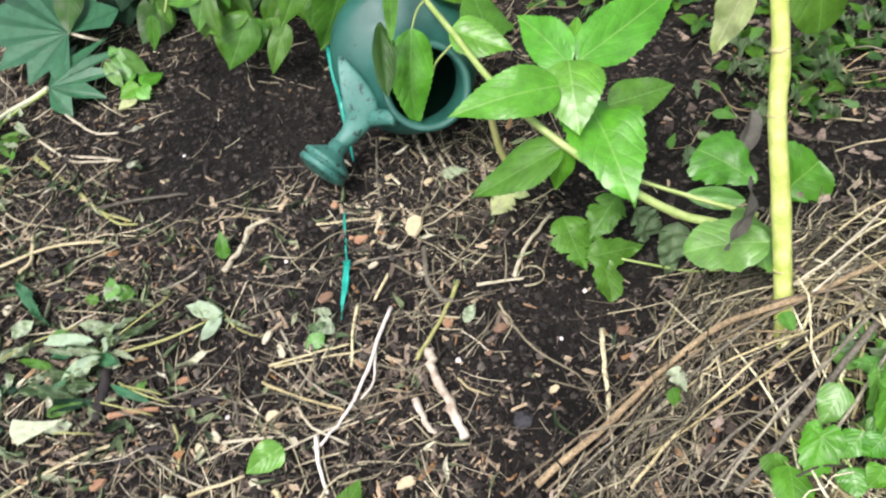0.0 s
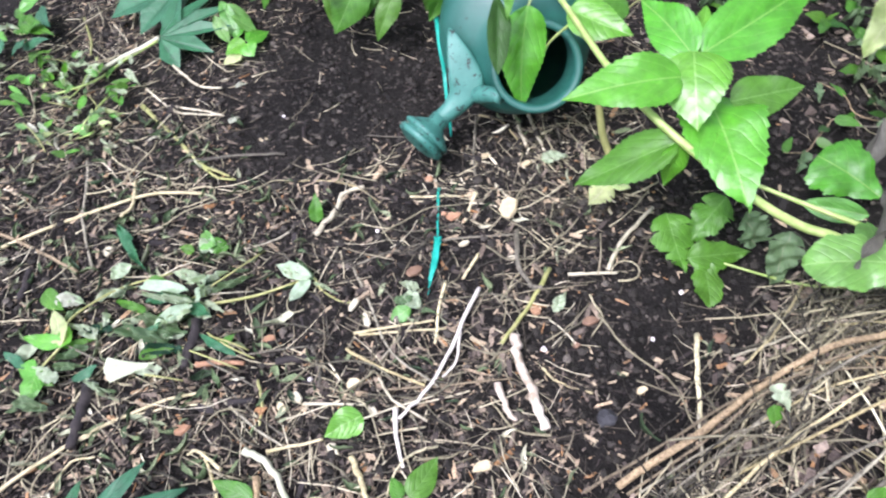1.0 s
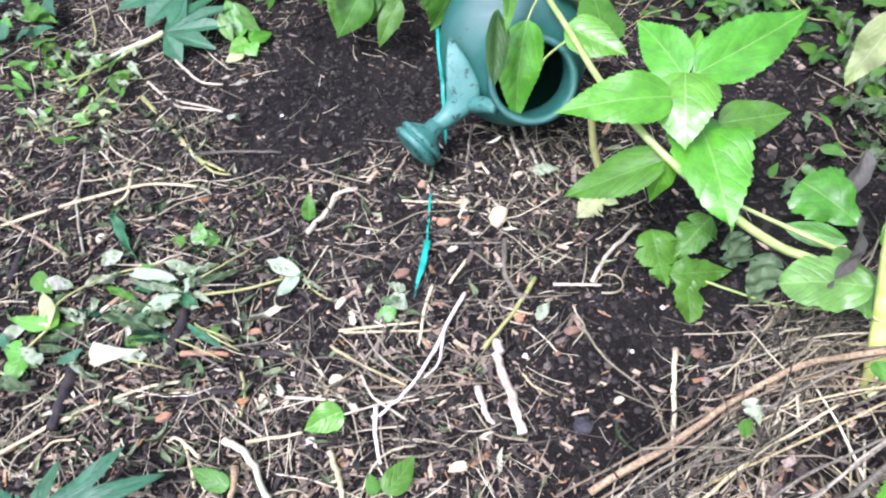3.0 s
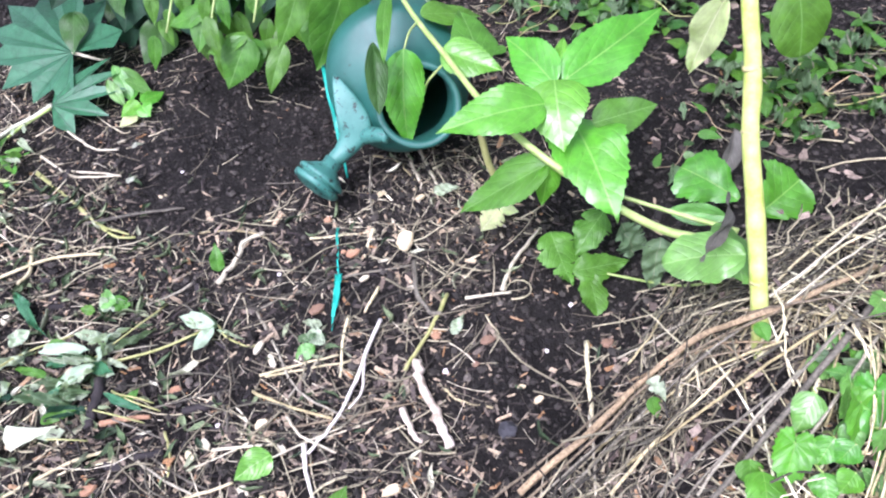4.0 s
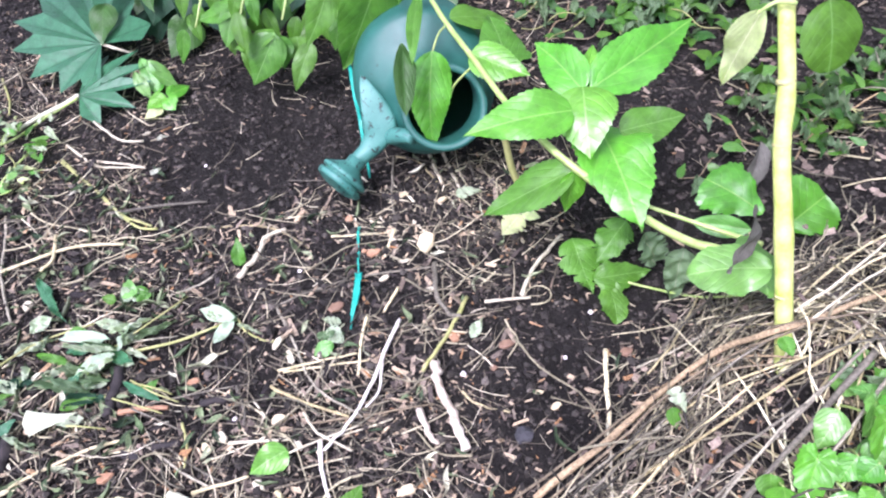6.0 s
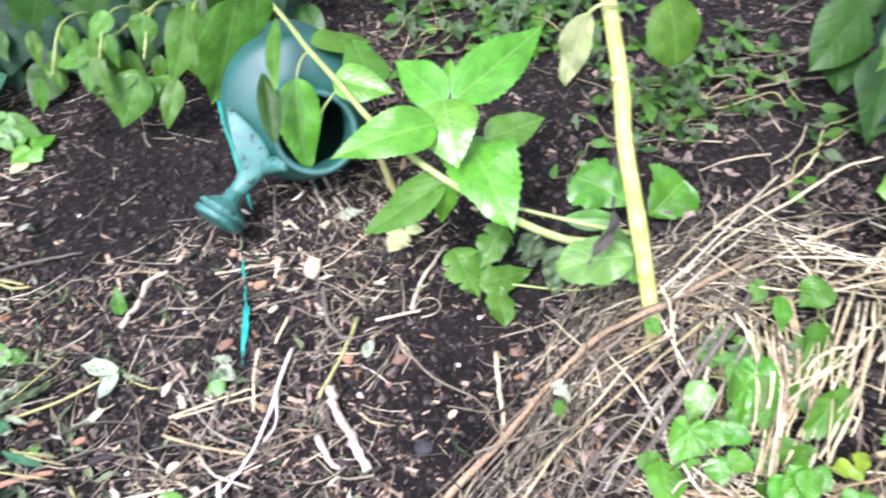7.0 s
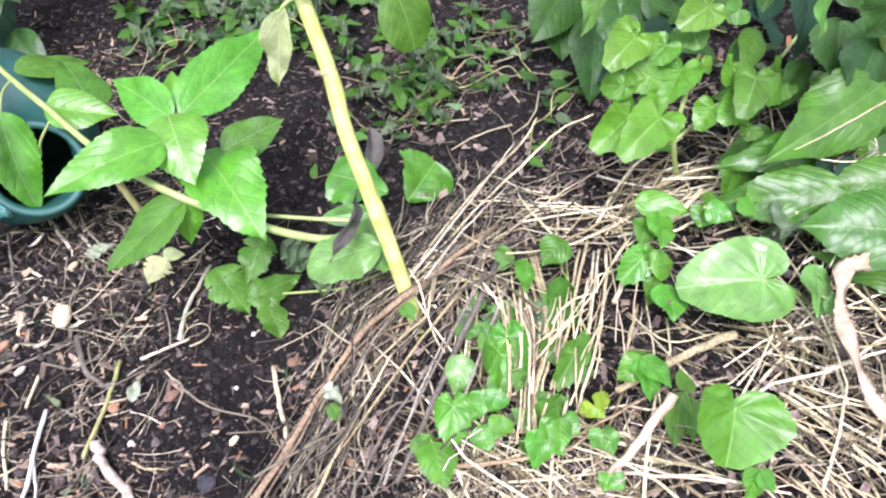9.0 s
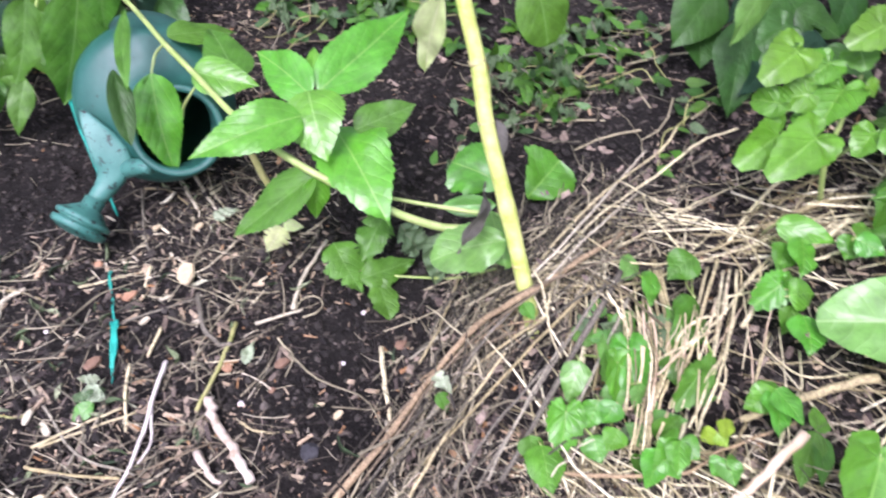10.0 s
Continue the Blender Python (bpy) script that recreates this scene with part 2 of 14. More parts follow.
WHITE_STONE = plain_material("white_pebble", (0.62, 0.60, 0.56), (0.82, 0.80, 0.76), 60, 0.5)
PLASTIC = plastic_material("teal_plastic", 0.655)
# paler base carries skylight on the web and dust on the rose, besides splashes
SPLASHED_LIT = plastic_material("lit_splashed_plastic", 0.555, (0.026, 0.150, 0.112), (0.075, 0.255, 0.200))
RIBBON = plain_material("teal_ribbon", (0.0, 0.30, 0.22), (0.01, 0.42, 0.31), 50, 0.35)
STALK = plain_material("yellow_stalk", (0.34, 0.46, 0.07), (0.62, 0.70, 0.24), 70, 0.36)
STALK_SCAR = plain_material("stalk_node", (0.36, 0.36, 0.13), (0.54, 0.52, 0.24), 80, 0.6)
STEM = plain_material("green_stem", (0.22, 0.36, 0.07), (0.40, 0.51, 0.18), 60, 0.42)
LEAF_BRIGHT = leaf_material("bright_leaf", (0.108, 0.400, 0.020), (0.24, 0.53, 0.10), gloss=0.36, glow=0.32, coat=0.7, shine=0.6, puff=0.9)
LEAF_FRESH = leaf_material("fresh_leaf", (0.088, 0.330, 0.020), (0.19, 0.44, 0.07), gloss=0.40, glow=0.32, coat=0.6, shine=0.5, puff=0.8)
LEAF_LIME = leaf_material("lime_leaf", (0.27, 0.46, 0.03), (0.36, 0.55, 0.10), gloss=0.45, glow=0.35, coat=0.3, puff=0.8)
LEAF_MID = leaf_material("mid_leaf", (0.076, 0.226, 0.020), (0.15, 0.33, 0.08), gloss=0.42, coat=0.12)
LEAF_PALE = leaf_material("pale_leaf", (0.128, 0.340, 0.060), (0.26, 0.47, 0.15), 6, 0.36, coat=0.5, shine=0.5, puff=0.8)
LEAF_BEAN = leaf_material("bean_leaf", (0.100, 0.285, 0.018), (0.17, 0.38, 0.06), 6, 0.42, coat=0.35, puff=0.8)
LEAF_GLOSS = leaf_material("glossy_leaf", (0.064, 0.205, 0.014), (0.12, 0.28, 0.05), 6, 0.38, 0.28, coat=0.4, shine=0.5, puff=0.9)
# darker leaf green; also stands in for shade behind and between brighter leaves
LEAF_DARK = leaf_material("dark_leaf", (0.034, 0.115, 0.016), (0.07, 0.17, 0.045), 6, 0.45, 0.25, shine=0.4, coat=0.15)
LEAF_BLUE = leaf_material("blue_green_leaf", (0.038, 0.160, 0.068), (0.016, 0.080, 0.034), 5, 0.40, 0.2)
# leaf green darkened further: shade at the back is put into the colour
LEAF_SHADE = leaf_material("shaded_leaf", (0.016, 0.052, 0.025), (0.03, 0.072, 0.038), 5, 0.6, 0.15, shine=0.12)
LEAF_DULL = leaf_material("dull_leaf", (0.13, 0.22, 0.10), (0.24, 0.30, 0.17), 7, 0.55, 0.3, 0.5)
LEAF_WILT = leaf_material("wilted_leaf", (0.46, 0.57, 0.38), (0.58, 0.64, 0.48), 6, 0.6, 0.35, 0.15)
LEAF_YELLOW = leaf_material("yellowing_leaf", (0.68, 0.80, 0.38), (0.85, 0.88, 0.58), 7, 0.5, 0.5, 0.15)
LEAF_WHITE = leaf_material("bleached_leaf", (0.46, 0.50, 0.39), (0.58, 0.60, 0.49), 5, 0.6, 0.3)
LEAF_MINT = leaf_material("mint_leaf", (0.42, 0.58, 0.38), (0.58, 0.70, 0.52), 6, 0.5, 0.3, 0.15)
LEAF_CREAM = leaf_material("cream_leaf", (0.60, 0.70, 0.46), (0.76, 0.80, 0.62), 5, 0.5, 0.3, 0.1)
LEAF_GREY = leaf_material("shrivelled_leaf", (0.120, 0.120, 0.095), (0.20, 0.19, 0.155), 7, 0.8, 0.1, 0.5)


# ---- mesh tools ----
def mesh_from(name, verts, faces, mat, smooth=True, uvs=None):
    me = bpy.data.meshes.new(name)
    me.from_pydata([tuple(v) for v in verts], [], faces)
    if uvs is not None:
        layer = me.uv_layers.new(name="UVMap")
        idx = np.empty(len(me.loops), dtype=np.int32)
        me.loops.foreach_get("vertex_index", idx)
        layer.data.foreach_set("uv", np.asarray(uvs, dtype=np.float32)[idx].ravel())
    if smooth:
        me.polygons.foreach_set("use_smooth", [True] * len(me.polygons))
    me.materials.append(mat)
    return me


def put(name, me, parent=None, label=""):
    ob = new(name, me)
    if parent is not None:
        ob.parent = parent
    if label:
        ob["label"] = label
    return ob


def thing(name, at, label, category, group="", kind=""):
    ob = new(name)
    ob.location = at
    ob.empty_display_size = 0.05
    return tagged(ob, label, category, group, kind)


def local(parent, pts):
    if parent is None:
        return [Vector(p) for p in pts]
    return [Vector(p) - Vector(parent.location) for p in pts]


def smooth_path(pts, steps=5):
    """A Catmull-Rom curve through the points."""
    pts = [Vector(p) for p in pts]
    if len(pts) < 3:
        return [pts[0].lerp(pts[-1], i / steps) for i in range(steps + 1)]
    ext = [pts[0] * 2 - pts[1]] + pts + [pts[-1] * 2 - pts[-2]]
    out = []
    for i in range(1, len(ext) - 2):
        a, b, c, d = ext[i - 1:i + 3]
        for k in range(steps):
            t = k / steps
            out.append(0.5 * (2 * b + (c - a) * t + (2 * a - 5 * b + 4 * c - d) * t * t + (3 * b - a - 3 * c + d) * t ** 3))
    return out + [pts[-1]]


def tube_data(path, r0, r1, sides=8, wobble=0.0, rnd=None, knots=()):
    verts, faces = [], []
    n = len(path)
    last = None
    for i, p in enumerate(path):
        d = (path[min(i + 1, n - 1)] - path[max(i - 1, 0)]).normalized()
        if last is None:
            last = d.orthogonal().normalized()
        u = (last - d * last.dot(d)).normalized()
        last, w = u, d.cross(u)
        f = i / (n - 1)
        r = r0 + (r1 - r0) * f
        for k, gain in knots:
            r *= 1 + gain * math.exp(-((f - k) * n / 1.2) ** 2)
        for k in range(sides):
            a = 2 * math.pi * k / sides
            rr = r * (1 + (wobble * rnd.uniform(-1, 1) if wobble else 0))
            verts.append(p + u * (rr * math.cos(a)) + w * (rr * math.sin(a)))
    for i in range(n - 1):
        for k in range(sides):
            a, b = i * sides + k, i * sides + (k + 1) % sides
            faces.append((a, b, b + sides, a + sides))
    faces.append(tuple(range(sides))[::-1])
    faces.append(tuple(range((n - 1) * sides, n * sides)))
    return verts, faces


def tube(name, pts, r0, r1, mat, parent=None, label="", steps=5, sides=8, wobble=0.0, knots=()):
    rnd = random.Random(len(pts) * 31 + int(1e4 * abs(pts[0][0])))
    v, f = tube_data(smooth_path(local(parent, pts), steps), r0, r1, sides, wobble, rnd, knots)
    return put(name, mesh_from(name, v, f, mat), parent, label)


PROFILES = {
    "ovate": lambda v: (v + 0.002) ** 0.55 * (1 - v) ** 1.12 / 0.346 + 0.015 * (1 - v),
    "lance": lambda v: (v + 0.004) ** 0.8 * (1 - v) ** 0.9 / 0.31,
    "wedge": lambda v: (1 - v) ** 1.35 * min(1.0, 10 * v + 0.1),
    "fan": lambda v: min(1.0, 1.5 * v + 0.03) ** 0.75 * max(0.0, 1 - max(0.0, (v - 0.6) / 0.4) ** 3) ** 0.5,
    "oval": lambda v: (max(0.0, 1 - (2 * v - 1) ** 2)) ** 0.55,
}


def leaf(parent, base, tip, width, mat, shape="ovate", face=(0, -0.45, 0.9), fold=0.25, curl=0.12, teeth=0.04, ripple=0.03, arch=0.30, quilt=0.002, rows=26, cols=8, name="leaf", label="", bite=0, lobe=0.0):
    """One leaf blade from its base to its tip, folded along the midrib, curled towards the tip, with a toothed rim."""
    base, tip = local(parent, (base, tip))
    span = tip - base
    size = span.length
    along = span / size
    up = Vector(face) - along * Vector(face).dot(along)
    up = up.normalized() if up.length > 1e-3 else along.orthogonal().normalized()
    across = along.cross(up)
    rnd = random.Random(int(abs(base.x * 7919 + base.y * 104729 + tip.x * 31337) * 1000) % 100000)
    ph, ph2 = rnd.uniform(0, 6.28), rnd.uniform(0, 6.28)
    verts, uvs, faces = [], [], []
    half = width / 2
    if shape == "heart":
        rings, spokes = 6, 40
        verts.append(base), uvs.append((0.5, 0.22))
        for k in range(1, rings + 1):
            f = k / rings
            for j in range(spokes):
                th = 2 * math.pi * j / spokes - math.pi
                c = math.cos(th)
                r = (0.54 + 0.16 * c + 0.30 * c ** 6) if c > 0 else 0.54 - 0.12 * abs(c)
                r *= 1 - 0.62 * math.exp(-((math.pi - abs(th)) / 0.30) ** 2)
                x, y = r * math.sin(th) / 0.58 * half, r * c * size
                if k == rings:
                    s = 1 + teeth * (1 if j % 2 else -1)
                    x, y = x * s, y * s
                x, y = x * f, y * f
                z = fold * abs(x) * (0.6 + 0.4 * f) - curl * (y / size) * abs(y) + ripple * size * f * math.sin(5 * th + ph) - 0.05 * size * f * (1.05 - f) * math.cos(9 * th) + 0.03 * size * f * math.sin(9 * f + ph2) * math.sin(2 * th + ph2)
                verts.append(base + across * x + along * y + up * z)
                uvs.append((0.5 + x / width * 0.9, 0.22 + 0.75 * y / size))
        for j in range(spokes):
            if j != spokes - 1:
                faces.append((0, 1 + j, 2 + j))
            for k in range(rings - 1):
                a = 1 + k * spokes + j
                b = 1 + k * spokes + (j + 1) % spokes
                if j == spokes - 1:
                    continue
                faces.append((a, a + spokes, b + spokes, b))
    else:
        prof = PROFILES[shape]
        if size > 0.045:
            rows, cols = max(rows, 45), max(cols, 10)
        notch = rows / 3 if rows > 30 else rows / 2
        limp = 1.0 if mat.name.startswith(("wilted", "bleached", "dull")) else 0.0
        if limp:
            width, half, bite, fold = width * 0.85, half * 0.85, max(bite, 0.12), fold + rnd.uniform(0.2, 0.8)
        bend, screw = rnd.uniform(-0.035, 0.035) * size, rnd.uniform(-0.35, 0.35)
        for i in range(rows + 1):
            v = i / rows
            w = half * prof(v)
            saw = (v * notch) % 1.0
            if 0 < i < rows:
                w *= 1 + 1.3 * teeth * (saw - 0.4)
            if bite and rnd.random() < bite * 26 / rows:
                w *= rnd.uniform(0.45, 0.8)
            for j in range(cols + 1):
                u = 2 * j / cols - 1
                side = ph2 + (2.1 if u > 0 else 0)
                x = u * w * (1 + lobe * abs(u) * (math.sin(17 * v + side) + 0.6 * math.sin(37 * v + side)))
                part_way = abs(x) / width
                z = fold * abs(x) - arch * x * x / half - curl * size * v * v + curl * size * v * 0.5
                z += ripple * size * abs(u) * (math.sin(9 * v + ph) * 0.6 + math.sin(15 * v + ph2 + (2 if u > 0 else 0)) * 0.4)
                vein = v - 0.5 * part_way - 1.2 * part_way * part_way
                z += 1.7 * quilt * size * (abs(math.sin(math.pi * 5.5 * vein)) ** 0.7 - 0.6) * min(1.0, 4 * abs(u)) * (1 - abs(u) ** 4) * (1 - v * v)
                z += screw * v * x + limp * 0.07 * size * (math.sin(11 * v + ph2 + 2.5 * u) + 0.6 * math.sin(23 * v + ph - 4 * u)) * min(1.0, 4 * v)
                forward = 0.6 * teeth * half * saw * (1 if abs(u) > 0.99 and 0 < i < rows else 0)
                verts.append(base + across * (x + bend * math.sin(math.pi * v)) + along * (v * size + forward) + up * z)
                uvs.append((0.5 + x / width, v))
        for i in range(rows):
            for j in range(cols):
                a = i * (cols + 1) + j
                faces.append((a, a + 1, a + cols + 2, a + cols + 1))
    return put(name, mesh_from(name, verts, faces, mat, True, uvs), parent, label)


def palmate_blade(parent, hub, tips, mat, web, pleat):
    """One broad leaf with fingers round its hub, joined by a web for part of their length and pleated along each rib."""
    hub, *tips = local(parent, [hub] + list(tips))
    arms = [p - hub for p in tips]
    steps, rings = 9, 18
    cuts = [arms[0] + (arms[0] - arms[1]) * 0.5] + [(p + q) * 0.5 for p, q in zip(arms, arms[1:])] + [arms[-1] + (arms[-1] - arms[-2]) * 0.5]
    verts, uvs, faces = [], [], []
    for k, arm in enumerate(arms):
        for j in range(steps):
            a = 2 * j / (steps - 1) - 1
            side = cuts[k] if a < 0 else cuts[k + 1]
            way = (arm.normalized() * (1 - abs(a)) + side.normalized() * abs(a)).normalized()
            valley = web * side.length
            reach = valley + (arm.length - valley) * (1 - abs(a)) ** 1.25
            for i in range(rings + 1):
                f = i / rings
                r = reach * f
                if f > 0.6 and abs(a) > 0.1:
                    r *= 1 + 0.02 * (1 if i % 2 else -1)
                dip = pleat * r * (abs(a) - 0.55) * 0.16 - 0.05 * r * f
                verts.append(hub + way * r + Vector((0, -0.35, 0.94)) * dip)
                uvs.append((0.5 + 0.5 * a * f, f))
        o = k * steps * (rings + 1)
        for j in range(steps - 1):
            for i in range(rings):
                p = o + j * (rings + 1) + i
                faces.append((p, p + rings + 1, p + rings + 2, p + 1))
    return put("blade", mesh_from("blade", verts, faces, mat, True, uvs), parent)


def crown(parent, spots, count, size, mat, seed, floor_of, name="crown"):
    """The unseen upper part of a shrub, added to block skylight: many folded leaves round the given spots, none below
    floor_of(x, y).
    """
    rnd = np.random.RandomState(seed)
    verts, uvs, faces = [], [], []
    base = Vector(parent.location)
    while len(faces) < count * 8:
        cx, cy, cz, rx, ry, rz = spots[rnd.randint(len(spots))]
        d = Vector(rnd.normal(0, 1, 3)).normalized() * float(rnd.uniform(0.35, 1.0) ** 0.5)
        p = Vector((cx + d.x * rx, cy + d.y * ry, cz + d.z * rz))
        if p.z < floor_of(p.x, p.y) + 0.05:
            continue
        n = float(rnd.uniform(0.6, 1.2)) * size
        along = Vector((d.x * 0.7 + rnd.normal(0, 0.4), d.y * 0.7 + rnd.normal(0, 0.4), -0.35 + rnd.normal(0, 0.3))).normalized()
        up = Vector((rnd.normal(0, 0.35), rnd.normal(0, 0.35), 1.0))
        across = along.cross(up).normalized()
        up = across.cross(along)
        o = len(verts)
        for v, w in ((0.0, 0.02), (0.2, 0.8), (0.42, 1.0), (0.7, 0.62), (1.0, 0.01)):
            for u in (-1, 0, 1):
                verts.append(p - base + along * (v * n) + across * (u * w * n * 0.29) + up * (abs(u) * w * n * 0.09 - 0.22 * n * v * v))
                uvs.append((0.5 + u * w * 0.5, v))
        for i in range(4):
            for j in range(2):
                q = o + 3 * i + j
                faces.append((q, q + 1, q + 4, q + 3))
    return tagged(put(name, mesh_from(name, verts, faces, mat, True, uvs), parent), kind="stuff")


# ---- ground: one sheet, fine where the camera passes and wide to the horizon ----
def axis(lo, hi, step, far):
    mid = list(np.arange(lo, hi, step))
    out, s = [], step
    x = hi
    while x < far:
        out.append(x)
        s *= 1.25
        x += s
    back, s, x = [], step, lo
    while x > -far:
        s *= 1.25
        x -= s
        back.append(x)
    return np.array(back[::-1] + mid + out)


def build_ground():
    xs, ys = axis(-1.0, 1.25, 0.005, 90), axis(0.35, 2.3, 0.005, 90)
    X, Y = np.meshgrid(xs, ys)
    Zg = ground_z(X, Y)
    near = ((X > -1.1) & (X < 1.3) & (Y > 0.3) & (Y < 2.4))
    fine = 0.0022 * vnoise(X + 5, Y + 2, 0.011) + 0.0012 * vnoise(X, Y + 8, 0.0055)
    Zg = Zg + np.where(near, fine, 0)
    nx, ny = len(xs), len(ys)
    co = np.stack([X, Y, Zg], -1).reshape(-1, 3)
    idx = np.arange(nx * ny).reshape(ny, nx)
    quads = np.stack([idx[:-1, :-1], idx[:-1, 1:], idx[1:, 1:], idx[1:, :-1]], -1).reshape(-1, 4)
    me = bpy.data.meshes.new("ground")
    me.vertices.add(len(co)), me.loops.add(quads.size), me.polygons.add(len(quads))
    me.vertices.foreach_set("co", co.ravel())
    me.loops.foreach_set("vertex_index", quads.ravel())
    me.polygons.foreach_set("loop_start", np.arange(0, quads.size, 4))
    me.polygons.foreach_set("use_smooth", np.ones(len(quads), bool))
    me.update(calc_edges=True)
    me.materials.append(SOIL)
    tagged(new("ground", me), "dark crumbly garden soil rising to a straw covered bank", "ground", kind="structure")


build_ground()


# ---- loose litter ----
def litter_density(x, y):
    """How much litter lies there, 0 to 1: bare soil behind the spout and below the bank, much on the open bed."""
    d = 0.75 + 0.35 * vnoise(x, y, 0.16)
    d -= 1.1 * np.exp(-(((x + 0.19) / 0.20) ** 4 + ((y - 1.44) / 0.22) ** 4))
    d -= 0.30 * np.exp(-(((x - 0.19) / 0.12) ** 2 + ((y - 0.92) / 0.20) ** 2))
    d -= 0.6 * np.exp(-(((x - 0.40) / 0.22) ** 2 + ((y - 1.12) / 0.14) ** 2))
    d += 0.35 * np.exp(-(((x + 0.12) / 0.22) ** 2 + ((y - 0.80) / 0.14) ** 2))
    d -= 0.55 / (1 + np.exp(-(x - 0.26) / 0.04)) / (1 + np.exp(-(y - 1.04) / 0.04))
    d += 0.15 * np.exp(-(((x - 0.70) / 0.20) ** 2 + ((y - 1.28) / 0.22) ** 2))
    return np.clip(d, 0.06, 1)


def litter_fringe(x, y):
    """The litter thins out beyond the open bed."""
    dx, dy = np.maximum(-0.85 - x, 0) + np.maximum(x - 0.9, 0), np.maximum(0.5 - y, 0) + np.maximum(y - 1.8, 0)
    d = np.hypot(dx, dy)
    return np.where(d > 0, np.exp(-d / 0.22), 0.0)


def scatter(n, rnd, box=(-0.95, 1.2, 0.4, 2.1), density=litter_density):
    pts = []
    while len(pts) < n:
        x, y = rnd.uniform(box[0], box[1], 4000), rnd.uniform(box[2], box[3], 4000)
        keep = rnd.rand(4000) < density(x, y)
        pts += list(zip(x[keep], y[keep]))
    return np.array(pts[:n])


def join_pieces(name, pieces, mat, smooth=False):
    verts, faces, off = [], [], 0
    for v, f in pieces:
        verts.extend(v)
        faces.extend([tuple(i + off for i in q) for q in f])
        off += len(v)
    return put(name, mesh_from(name, verts, faces, mat, smooth))


def turn(rnd, tilt):
    return Euler((rnd.normal(0, tilt), rnd.normal(0, tilt), rnd.uniform(0, 6.283))).to_matrix()


def chip_piece(x, y, size, rnd, tilt=0.3, lift=0.3):
    a, b, c = size
    r, o = turn(rnd, tilt), on(x, y, c * lift)
    v = []
    for sz in (-1, 1):
        for sx, sy in ((-1, -1), (1, -1), (1, 1), (-1, 1)):
            j = rnd.uniform(0.55, 1.05, 3)
            v.append(o + r @ Vector((sx * a * j[0] / 2, sy * b * j[1] / 2, sz * c * j[2] / 2)))
    return v, [(3, 2, 1, 0), (4, 5, 6, 7), (0, 1, 5, 4), (1, 2, 6, 5), (2, 3, 7, 6), (3, 0, 4, 7)]


def straw_piece(x, y, length, radius, rnd, lift=0.003, bend=0.15, tilt=0.12):
    a = rnd.uniform(0, 6.283)
    d = Vector((math.cos(a), math.sin(a), 0))
    s = Vector((-d.y, d.x, 0))
    k, p = rnd.uniform(-bend, bend), []
    e = rnd.normal(0, tilt)
    for i in range(4):
        t = i / 3 - 0.5
        q = Vector((x, y, 0)) + d * (t * length) + s * (k * length * (t * t * 4 - 1) * 0.5)
        p.append(Vector((q.x, q.y, float(ground_z(q.x, q.y)) + lift + radius + abs(t * length * e))))
    return tube_data(p, radius, radius * 0.7, 5)


def rootlet_piece(x, y, length, radius, rnd):
    """A long thin root or bine that wanders over the soil."""
    a, k, swing = rnd.uniform(-0.9, 0.9) + (math.pi if rnd.rand() < 0.5 else 0), rnd.normal(0, 1.6), rnd.uniform(0.1, 0.35)
    n, p, q, ph = 11, [], Vector((x, y, 0)), rnd.uniform(0, 6.283)
    for i in range(n):
        t = i / (n - 1)
        h = a + k * t + swing * math.sin(9 * t + ph)
        q = q + Vector((math.cos(h), math.sin(h), 0)) * (length / n)
        p.append(Vector((q.x, q.y, float(ground_z(q.x, q.y)) + 0.004 + radius + 0.004 * max(0.0, math.sin(5 * t + 2 * ph)))))
    return tube_data(p, radius, radius * 0.5, 5)


def crumb_piece(x, y, r, rnd):
    o = on(x, y, r * 0.25)
    dirs = ((0, 0, 1), (0.9, 0, 0.3), (0.28, 0.86, 0.3), (-0.73, 0.53, 0.3), (-0.73, -0.53, 0.3), (0.28, -0.86, 0.3), (0, 0, -0.8))
    v = [o + Vector(d) * (r * rnd.uniform(0.6, 1.25)) for d in dirs]
    f = [(0, i, i % 5 + 1) for i in range(1, 6)] + [(6, i % 5 + 1, i) for i in range(1, 6)]
    return v, f


